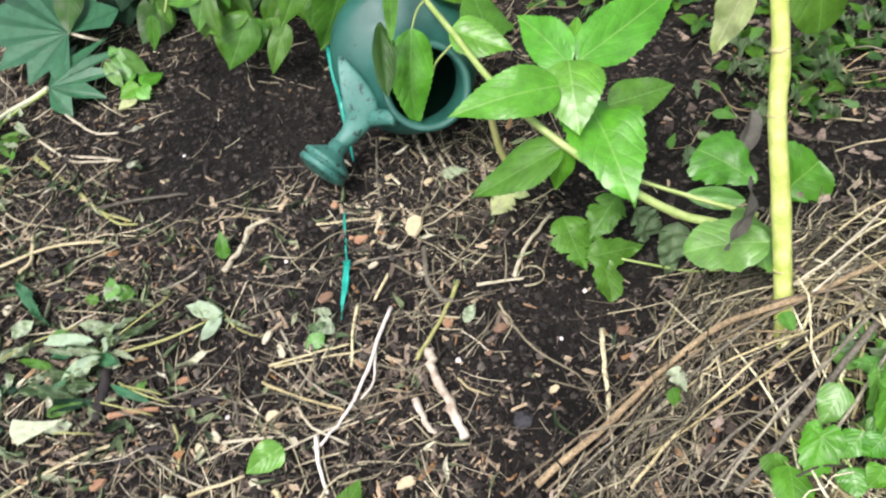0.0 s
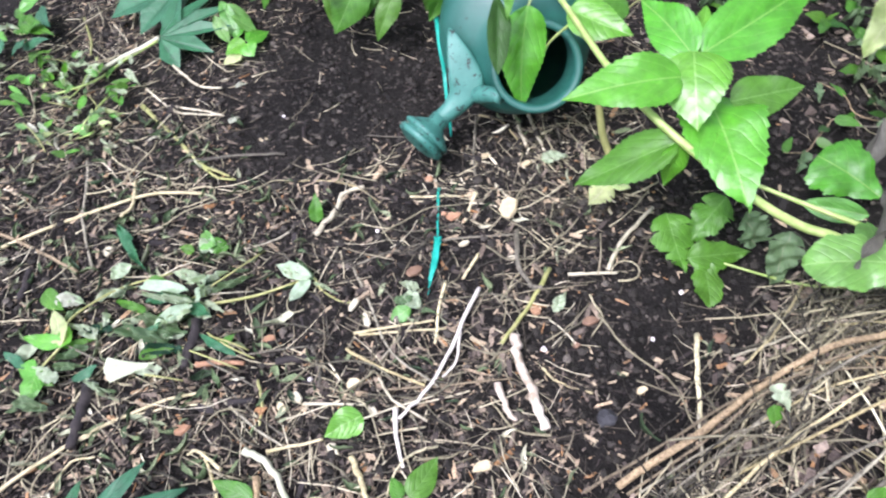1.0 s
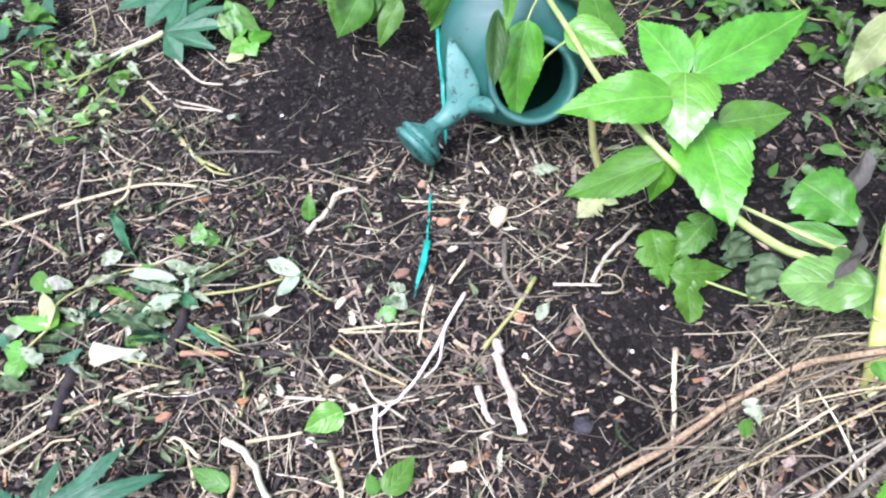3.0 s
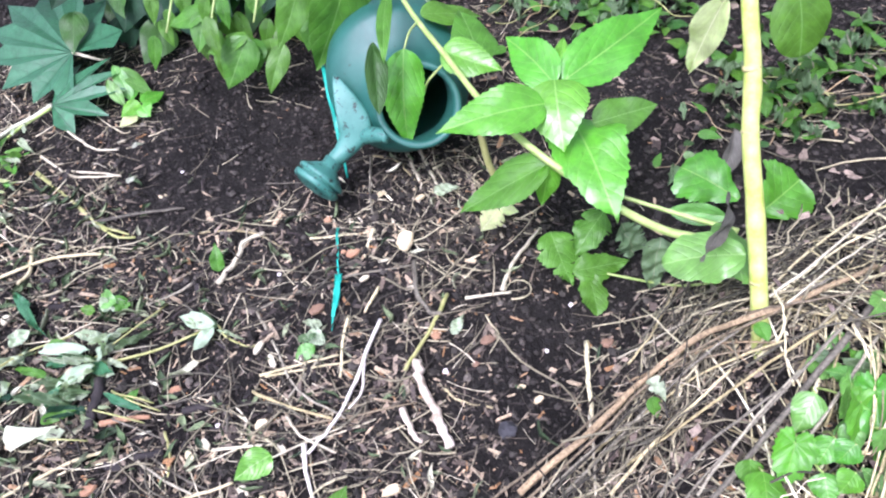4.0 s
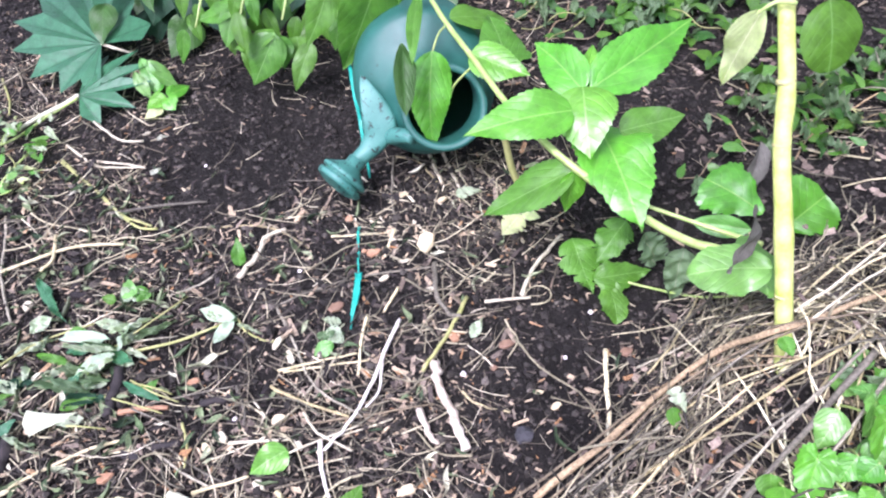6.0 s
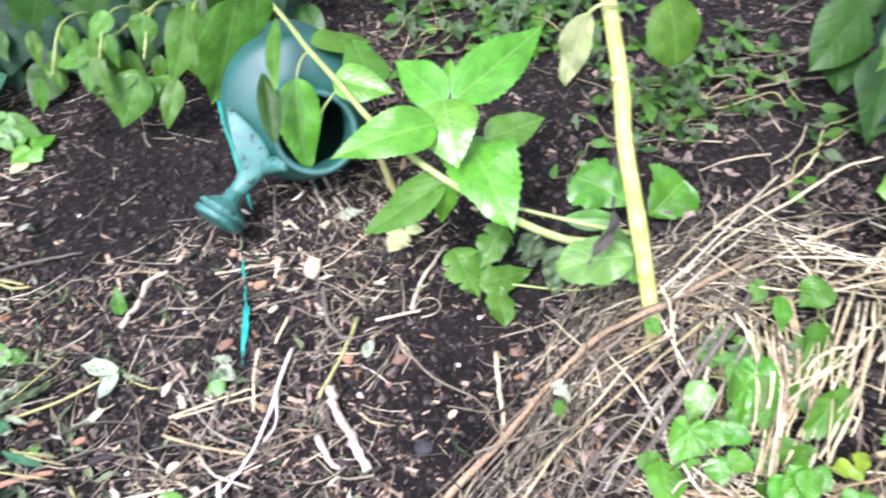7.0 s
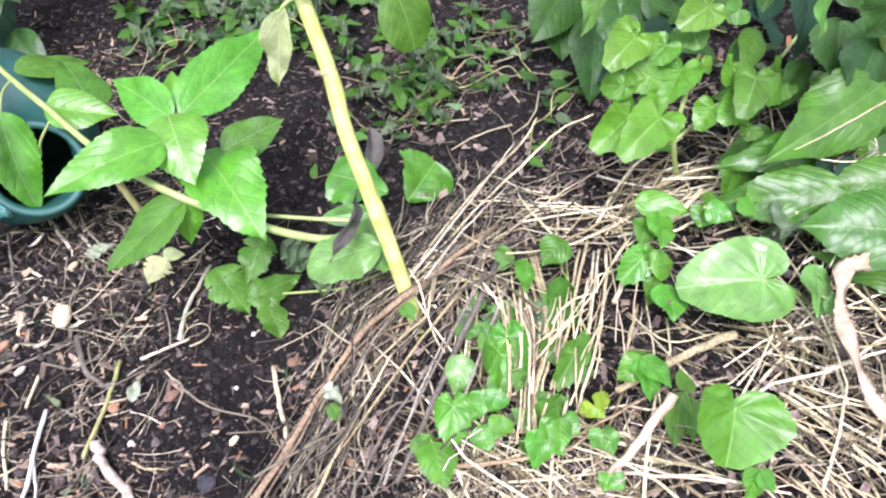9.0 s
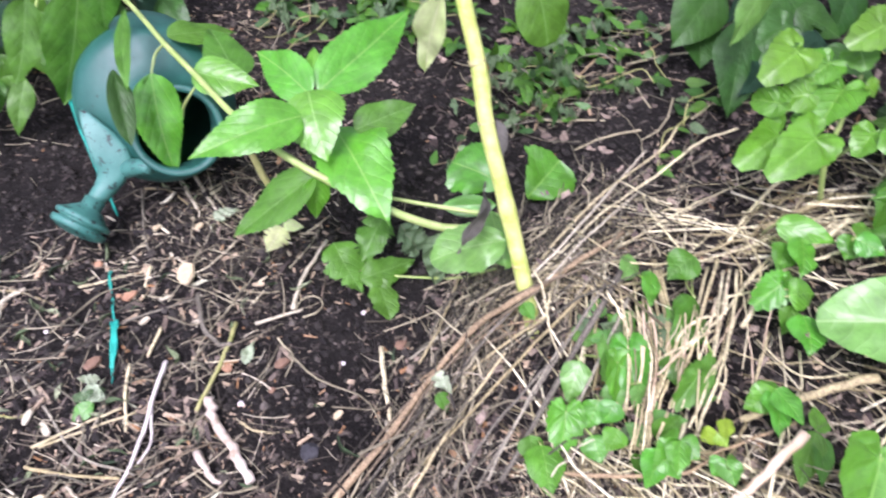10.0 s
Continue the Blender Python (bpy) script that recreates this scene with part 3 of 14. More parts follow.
def build_litter():
    rnd = np.random.RandomState(21)
    flat = lambda x, y: np.ones_like(x)
    crumbs = [crumb_piece(x, y, float(np.clip(rnd.lognormal(-5.8, 0.5), 0.001, 0.008)), rnd) for x, y in scatter(24000, rnd, (-0.95, 1.1, 0.45, 2.0), flat)]
    tagged(join_pieces("soil_crumbs", crumbs, CRUMB), "small dark clods of crumbled soil on the bed", "soil", kind="stuff")
    chips, single = [], []
    for x, y in scatter(36000, rnd, (-0.85, 0.9, 0.5, 1.8)):
        a = float(np.clip(rnd.lognormal(-4.95, 0.55), 0.003, 0.034))
        chips.append(chip_piece(x, y, (a, a * rnd.uniform(0.07, 0.32), a * rnd.uniform(0.05, 0.14)), rnd))
    mulch = thing("mulch_layer", (-0.15, 0.95, 0.0), "brown and tan wood chips strewn over dark soil", "mulch")
    for i, (x, y) in enumerate(scatter(1500, rnd, (-0.8, 0.4, 0.55, 1.35))):
        a = float(rnd.uniform(0.010, 0.030))
        (single if i < 280 else chips).append(chip_piece(x, y, (a, a * rnd.uniform(0.07, 0.32), a * rnd.uniform(0.05, 0.15)), rnd, 0.45, 0.6))
    for v, f in single:
        put("wood_chip", mesh_from("wood_chip", [p - mulch.location for p in v], f, ONE_CHIP, False), mulch)
    shreds = []
    for _ in range(520):
        x, y = rnd.normal(0.045, 0.075), rnd.normal(1.20, 0.065)
        a = float(np.clip(rnd.lognormal(-4.1, 0.5), 0.006, 0.055))
        shreds.append(chip_piece(x, y, (a, a * rnd.uniform(0.03, 0.12), a * rnd.uniform(0.02, 0.06)), rnd, 0.3, 0.6))
    tagged(join_pieces("wood_splinters", shreds, STRAWBIT), "pale grey wood splinters strewn before the watering can", "mulch", kind="stuff")
    for x, y in scatter(7000, rnd, (-1.7, 1.0, -0.2, 2.0), litter_fringe):
        a = float(np.clip(rnd.lognormal(-4.8, 0.55), 0.003, 0.034))
        chips.append(chip_piece(x, y, (a, a * rnd.uniform(0.07, 0.32), a * rnd.uniform(0.05, 0.14)), rnd))
    tagged(join_pieces("wood_chips", chips, CHIP), "scattered brown and tan wood chips and bark shreds", "mulch", kind="stuff")
    bits = []
    for x, y in scatter(5600, rnd, (-0.9, 0.7, 0.45, 1.75)):
        bits.append(straw_piece(x, y, float(rnd.choice([0.012, 0.018, 0.025, 0.035, 0.05, 0.08]) * rnd.uniform(0.7, 1.3)), float(0.0003 + 0.0009 * rnd.rand() ** 2), rnd, bend=0.14))
    dark = []
    for x, y in scatter(300, rnd, (-0.85, 0.45, 0.5, 1.4)):
        a = float(np.clip(rnd.lognormal(-4.3, 0.45), 0.007, 0.034))
        dark.append(chip_piece(x, y, (a, a * rnd.uniform(0.14, 0.36), a * rnd.uniform(0.12, 0.25)), rnd, 0.3, 0.45))
    tagged(join_pieces("bark_shreds", dark, BARK), "lumps of black rotten bark in the mulch", "bark", kind="stuff")
    scraps = []
    for x, y in scatter(1500, rnd, (-0.85, 0.25, 0.50, 1.35)):
        if rnd.rand() > 0.16 + 0.84 / (1 + math.exp((x + 0.16) / 0.06)):
            continue
        a, w = float(rnd.uniform(0.008, 0.034)), float(rnd.uniform(0.10, 0.38))
        r, o, k = turn(rnd, 0.5), on(x, y, 0.005), rnd.uniform(-1.2, 1.2)
        v = [o + r @ Vector((u * w * a * (1 - abs(2 * t - 1) ** 1.6) * 0.5 + 0.05 * a * math.sin(7 * t), (t - 0.5) * a, abs(u) * a * 0.14 + k * a * (t - 0.5) ** 2 + 0.02 * a * math.sin(9 * t + 3 * u))) for t in (0.0, 0.2, 0.4, 0.6, 0.8, 1.0) for u in (-1, 0, 1)]
        scraps.append((v, [(3 * i + j, 3 * i + j + 1, 3 * i + j + 4, 3 * i + j + 3) for i in range(5) for j in range(2)]))
    tagged(join_pieces("leaf_scraps", scraps, SCRAP, True), "small wilted green and bleached leaf scraps on the mulch", "leaf litter", kind="stuff")
    roots = [rootlet_piece(x, y, float(rnd.uniform(0.05, 0.21)), float(rnd.uniform(0.0007, 0.0017)), rnd) for x, y in scatter(230, rnd, (-0.85, 0.20, 0.55, 1.34))]
    for v, f in roots:
        put("rootlet", mesh_from("rootlet", [p - mulch.location for p in v], f, ONE_GREY), mulch)
    tagged(join_pieces("straw_litter", bits, STRAWBIT, True), "short broken straws and rootlets lying over the soil", "straw", kind="stuff")


build_litter()


# ---- watering can lying on its side ----
def ring_points(c, r, elev, yaw=0.0, n=48):
    e, w = radians(elev), radians(yaw)
    nrm = Vector((math.sin(w) * math.cos(e), -math.cos(w) * math.cos(e), math.sin(e)))
    u = Vector((math.cos(w), math.sin(w), 0))
    v = nrm.cross(u)
    return [Vector(c) + u * (r * math.cos(2 * math.pi * k / n)) + v * (r * math.sin(2 * math.pi * k / n)) for k in range(n)]


def loft(rings, close_first=False, close_last=False):
    n = len(rings[0])
    v = [p for r in rings for p in r]
    f = []
    for i in range(len(rings) - 1):
        for k in range(n):
            a, b = i * n + k, i * n + (k + 1) % n
            f.append((a, b, b + n, a + n))
    if close_first:
        f.append(tuple(range(n))[::-1])
    if close_last:
        f.append(tuple(range((len(rings) - 1) * n, len(rings) * n)))
    return v, f


def build_can():
    can = thing("watering_can", (0.03, 1.42, 0.0), "dusty dark teal plastic watering can lying on its side", "watering can")
    at = Vector(can.location)
    # body: base, side, shoulder, then the mouth's collar, its lip and the inside
    outer = [((0.032, 1.525, 0.092), 0.0640, 6), ((0.032, 1.525, 0.092), 0.0780, 6), ((0.033, 1.518, 0.093), 0.0830, 6), ((0.035, 1.470, 0.101), 0.0940, 7),
             ((0.038, 1.415, 0.112), 0.1040, 9), ((0.040, 1.375, 0.117), 0.1065, 14), ((0.041, 1.352, 0.121), 0.1050, 19), ((0.043, 1.335, 0.125), 0.0990, 25),
             ((0.047, 1.318, 0.127), 0.0860, 32), ((0.052, 1.303, 0.127), 0.0720, 37), ((0.055, 1.294, 0.134), 0.0592, 39), ((0.056, 1.283, 0.137), 0.0559, 40),
             ((0.065, 1.266, 0.139), 0.0536, 40), ((0.066, 1.260, 0.142), 0.0578, 40), ((0.066, 1.255, 0.146), 0.0592, 40), ((0.066, 1.251, 0.149), 0.0569, 40),
             ((0.066, 1.252, 0.148), 0.0498, 40), ((0.065, 1.264, 0.140), 0.0489, 40), ((0.055, 1.290, 0.134), 0.0526, 38), ((0.050, 1.315, 0.124), 0.0740, 32),
             ((0.042, 1.345, 0.120), 0.0960, 22), ((0.039, 1.400, 0.113), 0.0995, 10), ((0.035, 1.470, 0.101), 0.0880, 7), ((0.033, 1.512, 0.093), 0.0760, 6)]
    v, f = loft([[p - at for p in ring_points(c, r, e)] for c, r, e in outer], True, True)
    put("body", mesh_from("body", v, f, PLASTIC), can)
    # spout: a broad web on the body's side that narrows to a pipe
    path = [(-0.047, 1.330, 0.161), (-0.040, 1.311, 0.145), (-0.031, 1.293, 0.125), (-0.023, 1.277, 0.103), (-0.036, 1.272, 0.084), (-0.052, 1.263, 0.072), (-0.072, 1.252, 0.063)]
    wide = [0.002, 0.012, 0.021, 0.029, 0.0180, 0.0125, 0.0118]
    thick = [0.004, 0.007, 0.008, 0.010, 0.0128, 0.0125, 0.0118]
    square = [0.4, 0.4, 0.4, 0.5, 0.8, 1.0, 1.0]
    pts = [Vector(p) for p in path]
    rings = []
    for i, p in enumerate(pts):
        d = (pts[min(i + 1, len(pts) - 1)] - pts[max(i - 1, 0)]).normalized()
        s = d.cross(Vector((0.0, -0.55, 0.83))).normalized()
        w = s.cross(d)
        turns = [2 * math.pi * (k + 0.5) / 20 for k in range(20)]
        rings.append([p - at + s * (wide[i] * math.copysign(abs(math.cos(a)) ** square[i], math.cos(a))) + w * (thick[i] * math.copysign(abs(math.sin(a)) ** square[i], math.sin(a))) for a in turns])
    v, f = loft(rings, True, True)
    sp = put("spout", mesh_from("spout", v, f, SPLASHED_LIT), can)
    m = sp.modifiers.new("round", "SUBSURF")
    m.levels = m.render_levels = 1
    # brace from the spout to the mouth's collar
    tube("brace", [(-0.034, 1.287, 0.086), (-0.016, 1.274, 0.091), (0.004, 1.253, 0.106), (0.020, 1.240, 0.110)], 0.0150, 0.0090, SPLASHED_LIT, can, sides=12)
    # rose: a neck, a stepped head and a drilled face
    o, d = Vector((-0.071, 1.2455, 0.065)), Vector((-0.67, -0.60, -0.40)).normalized()
    u = d.orthogonal().normalized()
    w = d.cross(u)
    prof = [(-0.012, 0.0155), (0.000, 0.0155), (0.004, 0.022), (0.012, 0.033), (0.016, 0.0405), (0.019, 0.042), (0.022, 0.0405), (0.0230, 0.033), (0.0255, 0.033), (0.0262, 0.041), (0.030, 0.042), (0.034, 0.041), (0.0355, 0.038), (0.0365, 0.036), (0.0352, 0.0345), (0.0382, 0.031), (0.0368, 0.0292), (0.0398, 0.025), (0.0384, 0.023), (0.0410, 0.014), (0.0412, 0.007), (0.034, 0.0065), (0.034, 0.002)]
    prof = [(a, r * 0.86) for a, r in prof]
    rings = [[o - at + d * a + u * (r * math.cos(2 * math.pi * k / 40)) + w * (r * math.sin(2 * math.pi * k / 40)) for k in range(40)] for a, r in prof]
    v, f = loft(rings, True, True)
    put("rose", mesh_from("rose", v, f, SPLASHED_LIT), sp, "ribbed round sprinkler rose")
    return can


build_can()


# ---- sticks, chips, straps, pebbles ----
STICK_YELLOW = plain_material("pale_yellow_stem", (0.36, 0.33, 0.16), (0.62, 0.57, 0.34), 60, 0.55)
STICK_TAN = plain_material("tan_stem", (0.55, 0.42, 0.25), (0.78, 0.66, 0.45), 50, 0.55)
LEAFSTALK = plain_material("pale_green_stalk", (0.36, 0.40, 0.24), (0.56, 0.58, 0.42), 60, 0.55)
DEADLEAF = bits_material("dead_leaf", [(0.0, (0.05, 0.042, 0.036)), (0.5, (0.15, 0.125, 0.10)), (1.0, (0.34, 0.29, 0.22))], 120, 0.8)
BLADE = plain_material("dry_blade", (0.34, 0.27, 0.15), (0.60, 0.52, 0.34), 130, 0.55, 0.8, 0.002)
CHIP_BROWN = plain_material("brown_chip", (0.14, 0.085, 0.05), (0.28, 0.18, 0.11), 80, 0.75)


def stick(pts, r0, r1, mat, name, label, category, group, wobble=0.07):
    """One stick that follows the points; a thing of its own."""
    rnd = random.Random(int(1e5 * abs(pts[0][0] + 3 * pts[-1][1])))
    path = smooth_path(pts, 5)
    for p in path:
        p.x, p.y = p.x + rnd.gauss(0, r0 * 0.14), p.y + rnd.gauss(0, r0 * 0.14)
        p.z = max(p.z, float(ground_z(p.x, p.y)) + r0 * 0.4)
    k = 0.43 if name == "long_straw" and r0 < 0.005 else 0.70
    r0, r1 = r0 * k, r1 * k
    v, f = tube_data(path, r0, r1, 7, wobble, rnd)
    ob = put(name, mesh_from(name, v, f, mat))
    return tagged(ob, label, category, group)


def strap(name, pts, width, mat, parent, twist=0.5):
    """A flat blade or tape, slightly troughed, with thickness."""
    path = smooth_path(local(parent, pts), 6)
    verts, faces = [], []
    n = len(path)
    for i, p in enumerate(path):
        d = (path[min(i + 1, n - 1)] - path[max(i - 1, 0)]).normalized()
        s = d.cross(Vector((0, -0.4, 0.9))).normalized()
        w = s.cross(d)
        a = twist * math.sin(i * 0.7)
        s, w = s * math.cos(a) + w * math.sin(a), w * math.cos(a) - s * math.sin(a)
        h = width * 0.5 * (1 - 0.5 * (i / (n - 1)) ** 3)
        for x, z in ((-1, 0.25), (-0.5, 0.0), (0, 0.08), (0.5, 0.0), (1, 0.25), (0.5, -0.12), (0, -0.05), (-0.5, -0.12)):
            verts.append(p + s * (x * h) + w * (z * h))
    for i in range(n - 1):
        for k in range(8):
            a, b = i * 8 + k, i * 8 + (k + 1) % 8
            faces.append((a, b, b + 8, a + 8))
    faces += [tuple(range(8))[::-1], tuple(range((n - 1) * 8, n * 8))]
    return put(name, mesh_from(name, verts, faces, mat), parent)


def wood_chip(at, size, yaw, mat, label):
    """A thin uneven chip with bevelled rim."""
    rnd = random.Random(int(1e5 * (at[0] + 2) + 1e3 * at[1]))
    a, b = size[0] * 0.8, size[1] * 0.8
    c = min(a, b) * 0.35
    m = Euler((rnd.uniform(-0.2, 0.2), rnd.uniform(-0.2, 0.2), radians(yaw))).to_matrix()
    o = on(at[0], at[1], c * 0.5 + 0.003)
    k = 7
    rim = [rnd.uniform(0.72, 1.2) for _ in range(k)]
    verts = []
    for z, s in ((-0.5, 0.86), (0.1, 1.0), (0.5, 0.84)):
        for i in range(k):
            t = 2 * math.pi * i / k
            verts.append(o + m @ Vector((a / 2 * s * rim[i] * math.cos(t), b / 2 * s * rim[i] * math.sin(t), c * z * rnd.uniform(0.8, 1.15))))
    faces = [tuple(range(k))[::-1], tuple(range(2 * k, 3 * k))]
    for r in range(2):
        for i in range(k):
            p, q = r * k + i, r * k + (i + 1) % k
            faces.append((p, q, q + k, p + k))
    return tagged(put("wood_chip", mesh_from("wood_chip", verts, faces, mat, False)), label, "wood chip", "large wood chips")


def pebble(at, r, mat, label):
    bm = bmesh.new()
    r *= 0.75
    bmesh.ops.create_icosphere(bm, subdivisions=2, radius=r)
    for v in bm.verts:
        v.co *= 1 + 0.45 * noise.noise(v.co / r * 1.3 + Vector((at[0] * 50, at[1] * 50, 0)))
        v.co.z *= 0.65
    me = bpy.data.meshes.new("pebble")
    bm.to_mesh(me), bm.free()
    me.materials.append(mat)
    ob = put("pebble", me)
    ob.location = on(at[0], at[1], r * 0.3)
    return tagged(ob, label, "pebble", "pebbles on the bed")


# ---- loose straw that covers the bank ----
def build_bank_straw():
    rnd = np.random.RandomState(33)
    along = math.atan2(0.75, 0.66)

    def s_of(x, y):
        return (x - 0.24) * 0.75 - (y - 0.95) * 0.66

    def lay(count, lo, hi, mat, name, label, aim, spread, size, radius, lift, box, one=None):
        pieces = []
        while len(pieces) < count:
            x, y = rnd.uniform(box[0], box[1]), rnd.uniform(box[2], box[3])
            s = s_of(x, y)
            if not lo < s + 0.03 * float(vnoise(x, y, 0.08)) < hi or (x > 0.60 and y > 0.86) or (x > 0.50 and y > 0.72 and rnd.rand() < 0.62) or rnd.rand() > 0.5 + 1.3 * float(vnoise(x + 4, y, 0.075)):
                continue
            a = aim(x, y) + rnd.normal(0, spread)
            n, k = rnd.uniform(*size), rnd.uniform(-0.22, 0.22)
            r, up = rnd.uniform(*radius), abs(rnd.normal(0, lift))
            e = rnd.normal(0, 0.07)
            d = Vector((math.cos(a), math.sin(a), 0))
            q = Vector((-d.y, d.x, 0))
            path = []
            for i in range(6):
                t = i / 5 - 0.5
                p = Vector((x, y, 0)) + d * (t * n) + q * (k * n * (4 * t * t - 1) * 0.5 + rnd.normal(0, 0.0028))
                p.z = max(float(ground_z(p.x, p.y)) + r, float(bank(x, y)) + (float(bank(p.x, p.y)) - float(bank(x, y))) * 0.9 + up + r + t * n * e)
                path.append(p)
            pieces.append(tube_data(path, r, r * 0.7, 5))
        if one is None:
            tagged(join_pieces(name, pieces, mat, True), label, "straw", kind="stuff")
            return
        # the straws nearest the bed are single pieces of the heap, the rest one mesh
        heap = thing(name, (0.45, 0.75, float(bank(0.45, 0.75))), label, "straw")
        pieces.sort(key=lambda q: (q[0][12] - Vector((0.42, 0.72, 0.0))).length)
        for v, f in pieces[:280]:
            put("straw", mesh_from("straw", [p - heap.location for p in v], f, one), heap)
        rest = join_pieces("loose_straw", pieces[280:], mat, True)
        rest.parent, rest.location = heap, -Vector(heap.location)
        tagged(rest, kind="stuff")

    lay(430, 0.075, 0.25, GREYSTRAW, "weathered_straw", "matted grey-brown dry stems along the foot of the bank", lambda x, y: along + 0.35 * math.sin(14 * x - 9 * y), 0.55, (0.03, 0.19), (0.0004, 0.0016), 0.020, (0.10, 0.75, 0.45, 1.02), ONE_GREY)
    lay(600, 0.19, 0.70, PALESTRAW, "pale_straw", "loose pale yellow straw strewn over the bank", lambda x, y: along + 1.1 * math.sin(9 * x + 6 * y), 0.75, (0.03, 0.24), (0.0004, 0.0017), 0.014, (0.25, 1.15, 0.40, 1.02), ONE_PALE)
    lay(170, 0.12, 0.6, GREYSTRAW, "old_straw", "old grey straw under the pale straw", lambda x, y: 1.6, 0.9, (0.03, 0.14), (0.0006, 0.0016), 0.008, (0.25, 1.0, 0.45, 1.08))

    lay(1700, 0.07, 0.70, CHAFF, "chaff", "fine grey and pale chaff matted into the straw", lambda x, y: along + 1.5 * math.sin(11 * x - 7 * y), 1.0, (0.012, 0.07), (0.0002, 0.0006), 0.016, (0.12, 1.10, 0.42, 1.02))

    crumbs = []
    while len(crumbs) < 900:
        x, y = rnd.uniform(0.12, 0.95), rnd.uniform(0.48, 1.05)
        s = s_of(x, y)
        if not 0.05 < s < 0.6 or rnd.rand() < (s - 0.1) * 1.3:
            continue
        a = rnd.uniform(0.004, 0.015)
        v, f = chip_piece(x, y, (a, a * rnd.uniform(0.3, 0.8), a * 0.06), rnd, 0.7, 0.3)
        up = Vector((0, 0, abs(rnd.normal(0.008, 0.012))))
        crumbs.append(([q + up for q in v], f))
    tagged(join_pieces("dry_leaf_crumbs", crumbs, DEADLEAF), "crumbled grey-brown dead leaves caught in the straw", "leaf litter", kind="stuff")


build_bank_straw()


# ---- the bent plant with bright leaves ----
bent_plant = thing("bent_plant", (0.434, 1.014, 0.044), "young plant with a bent stem and large bright green toothed leaves", "plant")
tube("stem", [(0.430, 1.003, 0.047), (0.367, 0.988, 0.110), (0.327, 1.000, 0.120), (0.277, 1.028, 0.140), (0.210, 1.076, 0.175), (0.171, 1.125, 0.190), (0.139, 1.186, 0.200), (0.108, 1.268, 0.210), (0.079, 1.340, 0.220), (0.055, 1.403, 0.235), (0.019, 1.494, 0.250)], 0.0054, 0.0032, STEM, bent_plant, steps=6, sides=10)
leaf(bent_plant, (0.230, 1.158, 0.222), (0.184, 1.258, 0.235), 0.053, LEAF_BRIGHT, "ovate", fold=0.42, curl=0.15, face=(-0.25, -0.65, 0.8), quilt=0.005, teeth=0.07)
leaf(bent_plant, (0.242, 1.164, 0.222), (0.392, 1.269, 0.245), 0.067, LEAF_BRIGHT, "ovate", fold=0.4, curl=0.14, face=(0.1, -0.55, 0.8), quilt=0.005, teeth=0.07)
leaf(bent_plant, (0.212, 1.124, 0.222), (0.086, 1.083, 0.235), 0.059, LEAF_BRIGHT, "ovate", fold=0.42, curl=0.22, face=(-0.05, -0.62, 0.75), quilt=0.005, teeth=0.07)
leaf(bent_plant, (0.228, 1.154, 0.232), (0.224, 1.070, 0.203), 0.074, LEAF_BRIGHT, "ovate", fold=0.22, curl=0.36, face=(-0.1, -0.7, 0.7), quilt=0.005, teeth=0.07)
leaf(bent_plant, (0.250, 1.150, 0.175), (0.271, 0.994, 0.168), 0.090, LEAF_BRIGHT, "ovate", fold=0.38, curl=0.3, face=(0.1, -0.6, 0.8), teeth=0.08, ripple=0.06, quilt=0.007, lobe=0.03)
leaf(bent_plant, (0.270, 1.124, 0.185), (0.353, 1.141, 0.190), 0.047, LEAF_MID, "ovate", fold=0.25, curl=0.1)
leaf(bent_plant, (0.209, 1.080, 0.170), (0.099, 1.080, 0.110), 0.057, LEAF_MID, "ovate", fold=0.35, curl=0.12, face=(-0.45, -0.34, 0.83), teeth=0.07)
leaf(bent_plant, (0.208, 1.078, 0.170), (0.199, 1.061, 0.120), 0.035, LEAF_BRIGHT, "ovate", fold=0.45, curl=0.1, face=(0.3, -0.8, 0.5), quilt=0.0035)
leaf(bent_plant, (0.231, 1.167, 0.225), (0.253, 1.221, 0.245), 0.019, LEAF_BRIGHT, "lance", fold=0.6, curl=0.1, quilt=0.0035)
leaf(bent_plant, (0.056, 1.289, 0.212), (0.047, 1.235, 0.088), 0.059, LEAF_BRIGHT, "ovate", fold=0.3, curl=0.06, face=(0.15, -0.9, 0.4), quilt=0.005, teeth=0.08)
tube("petiole", [(0.079, 1.340, 0.220), (0.066, 1.313, 0.222), (0.056, 1.290, 0.210)], 0.0016, 0.0013, STEM, bent_plant)
leaf(bent_plant, (0.106, 1.280, 0.210), (0.178, 1.236, 0.200), 0.054, LEAF_BRIGHT, "ovate", fold=0.35, curl=0.1, face=(-0.10, -0.38, 0.92), quilt=0.005, teeth=0.07)
leaf(bent_plant, (0.154, 1.267, 0.190), (0.138, 1.374, 0.215), 0.062, LEAF_MID, "ovate", fold=0.2, curl=0.1, face=(0.1, -0.8, 0.5))
leaf(bent_plant, (0.084, 1.365, 0.215), (0.177, 1.399, 0.190), 0.042, LEAF_MID, "ovate", fold=0.3, curl=0.3)
leaf(bent_plant, (0.046, 1.356, 0.265), (0.031, 1.236, 0.235), 0.020, LEAF_MID, "lance", fold=0.4)
# shadowed leaf behind the hanging one; the dark material stands for its shade
leaf(bent_plant, (0.019, 1.273, 0.238), (0.019, 1.192, 0.185), 0.031, LEAF_DARK, "lance", fold=0.5, face=(0.4, -0.8, 0.3))
tube("petiole", [(0.105, 1.262, 0.200), (0.083, 1.272, 0.170), (0.076, 1.275, 0.150)], 0.0018, 0.0014, STEM, bent_plant)
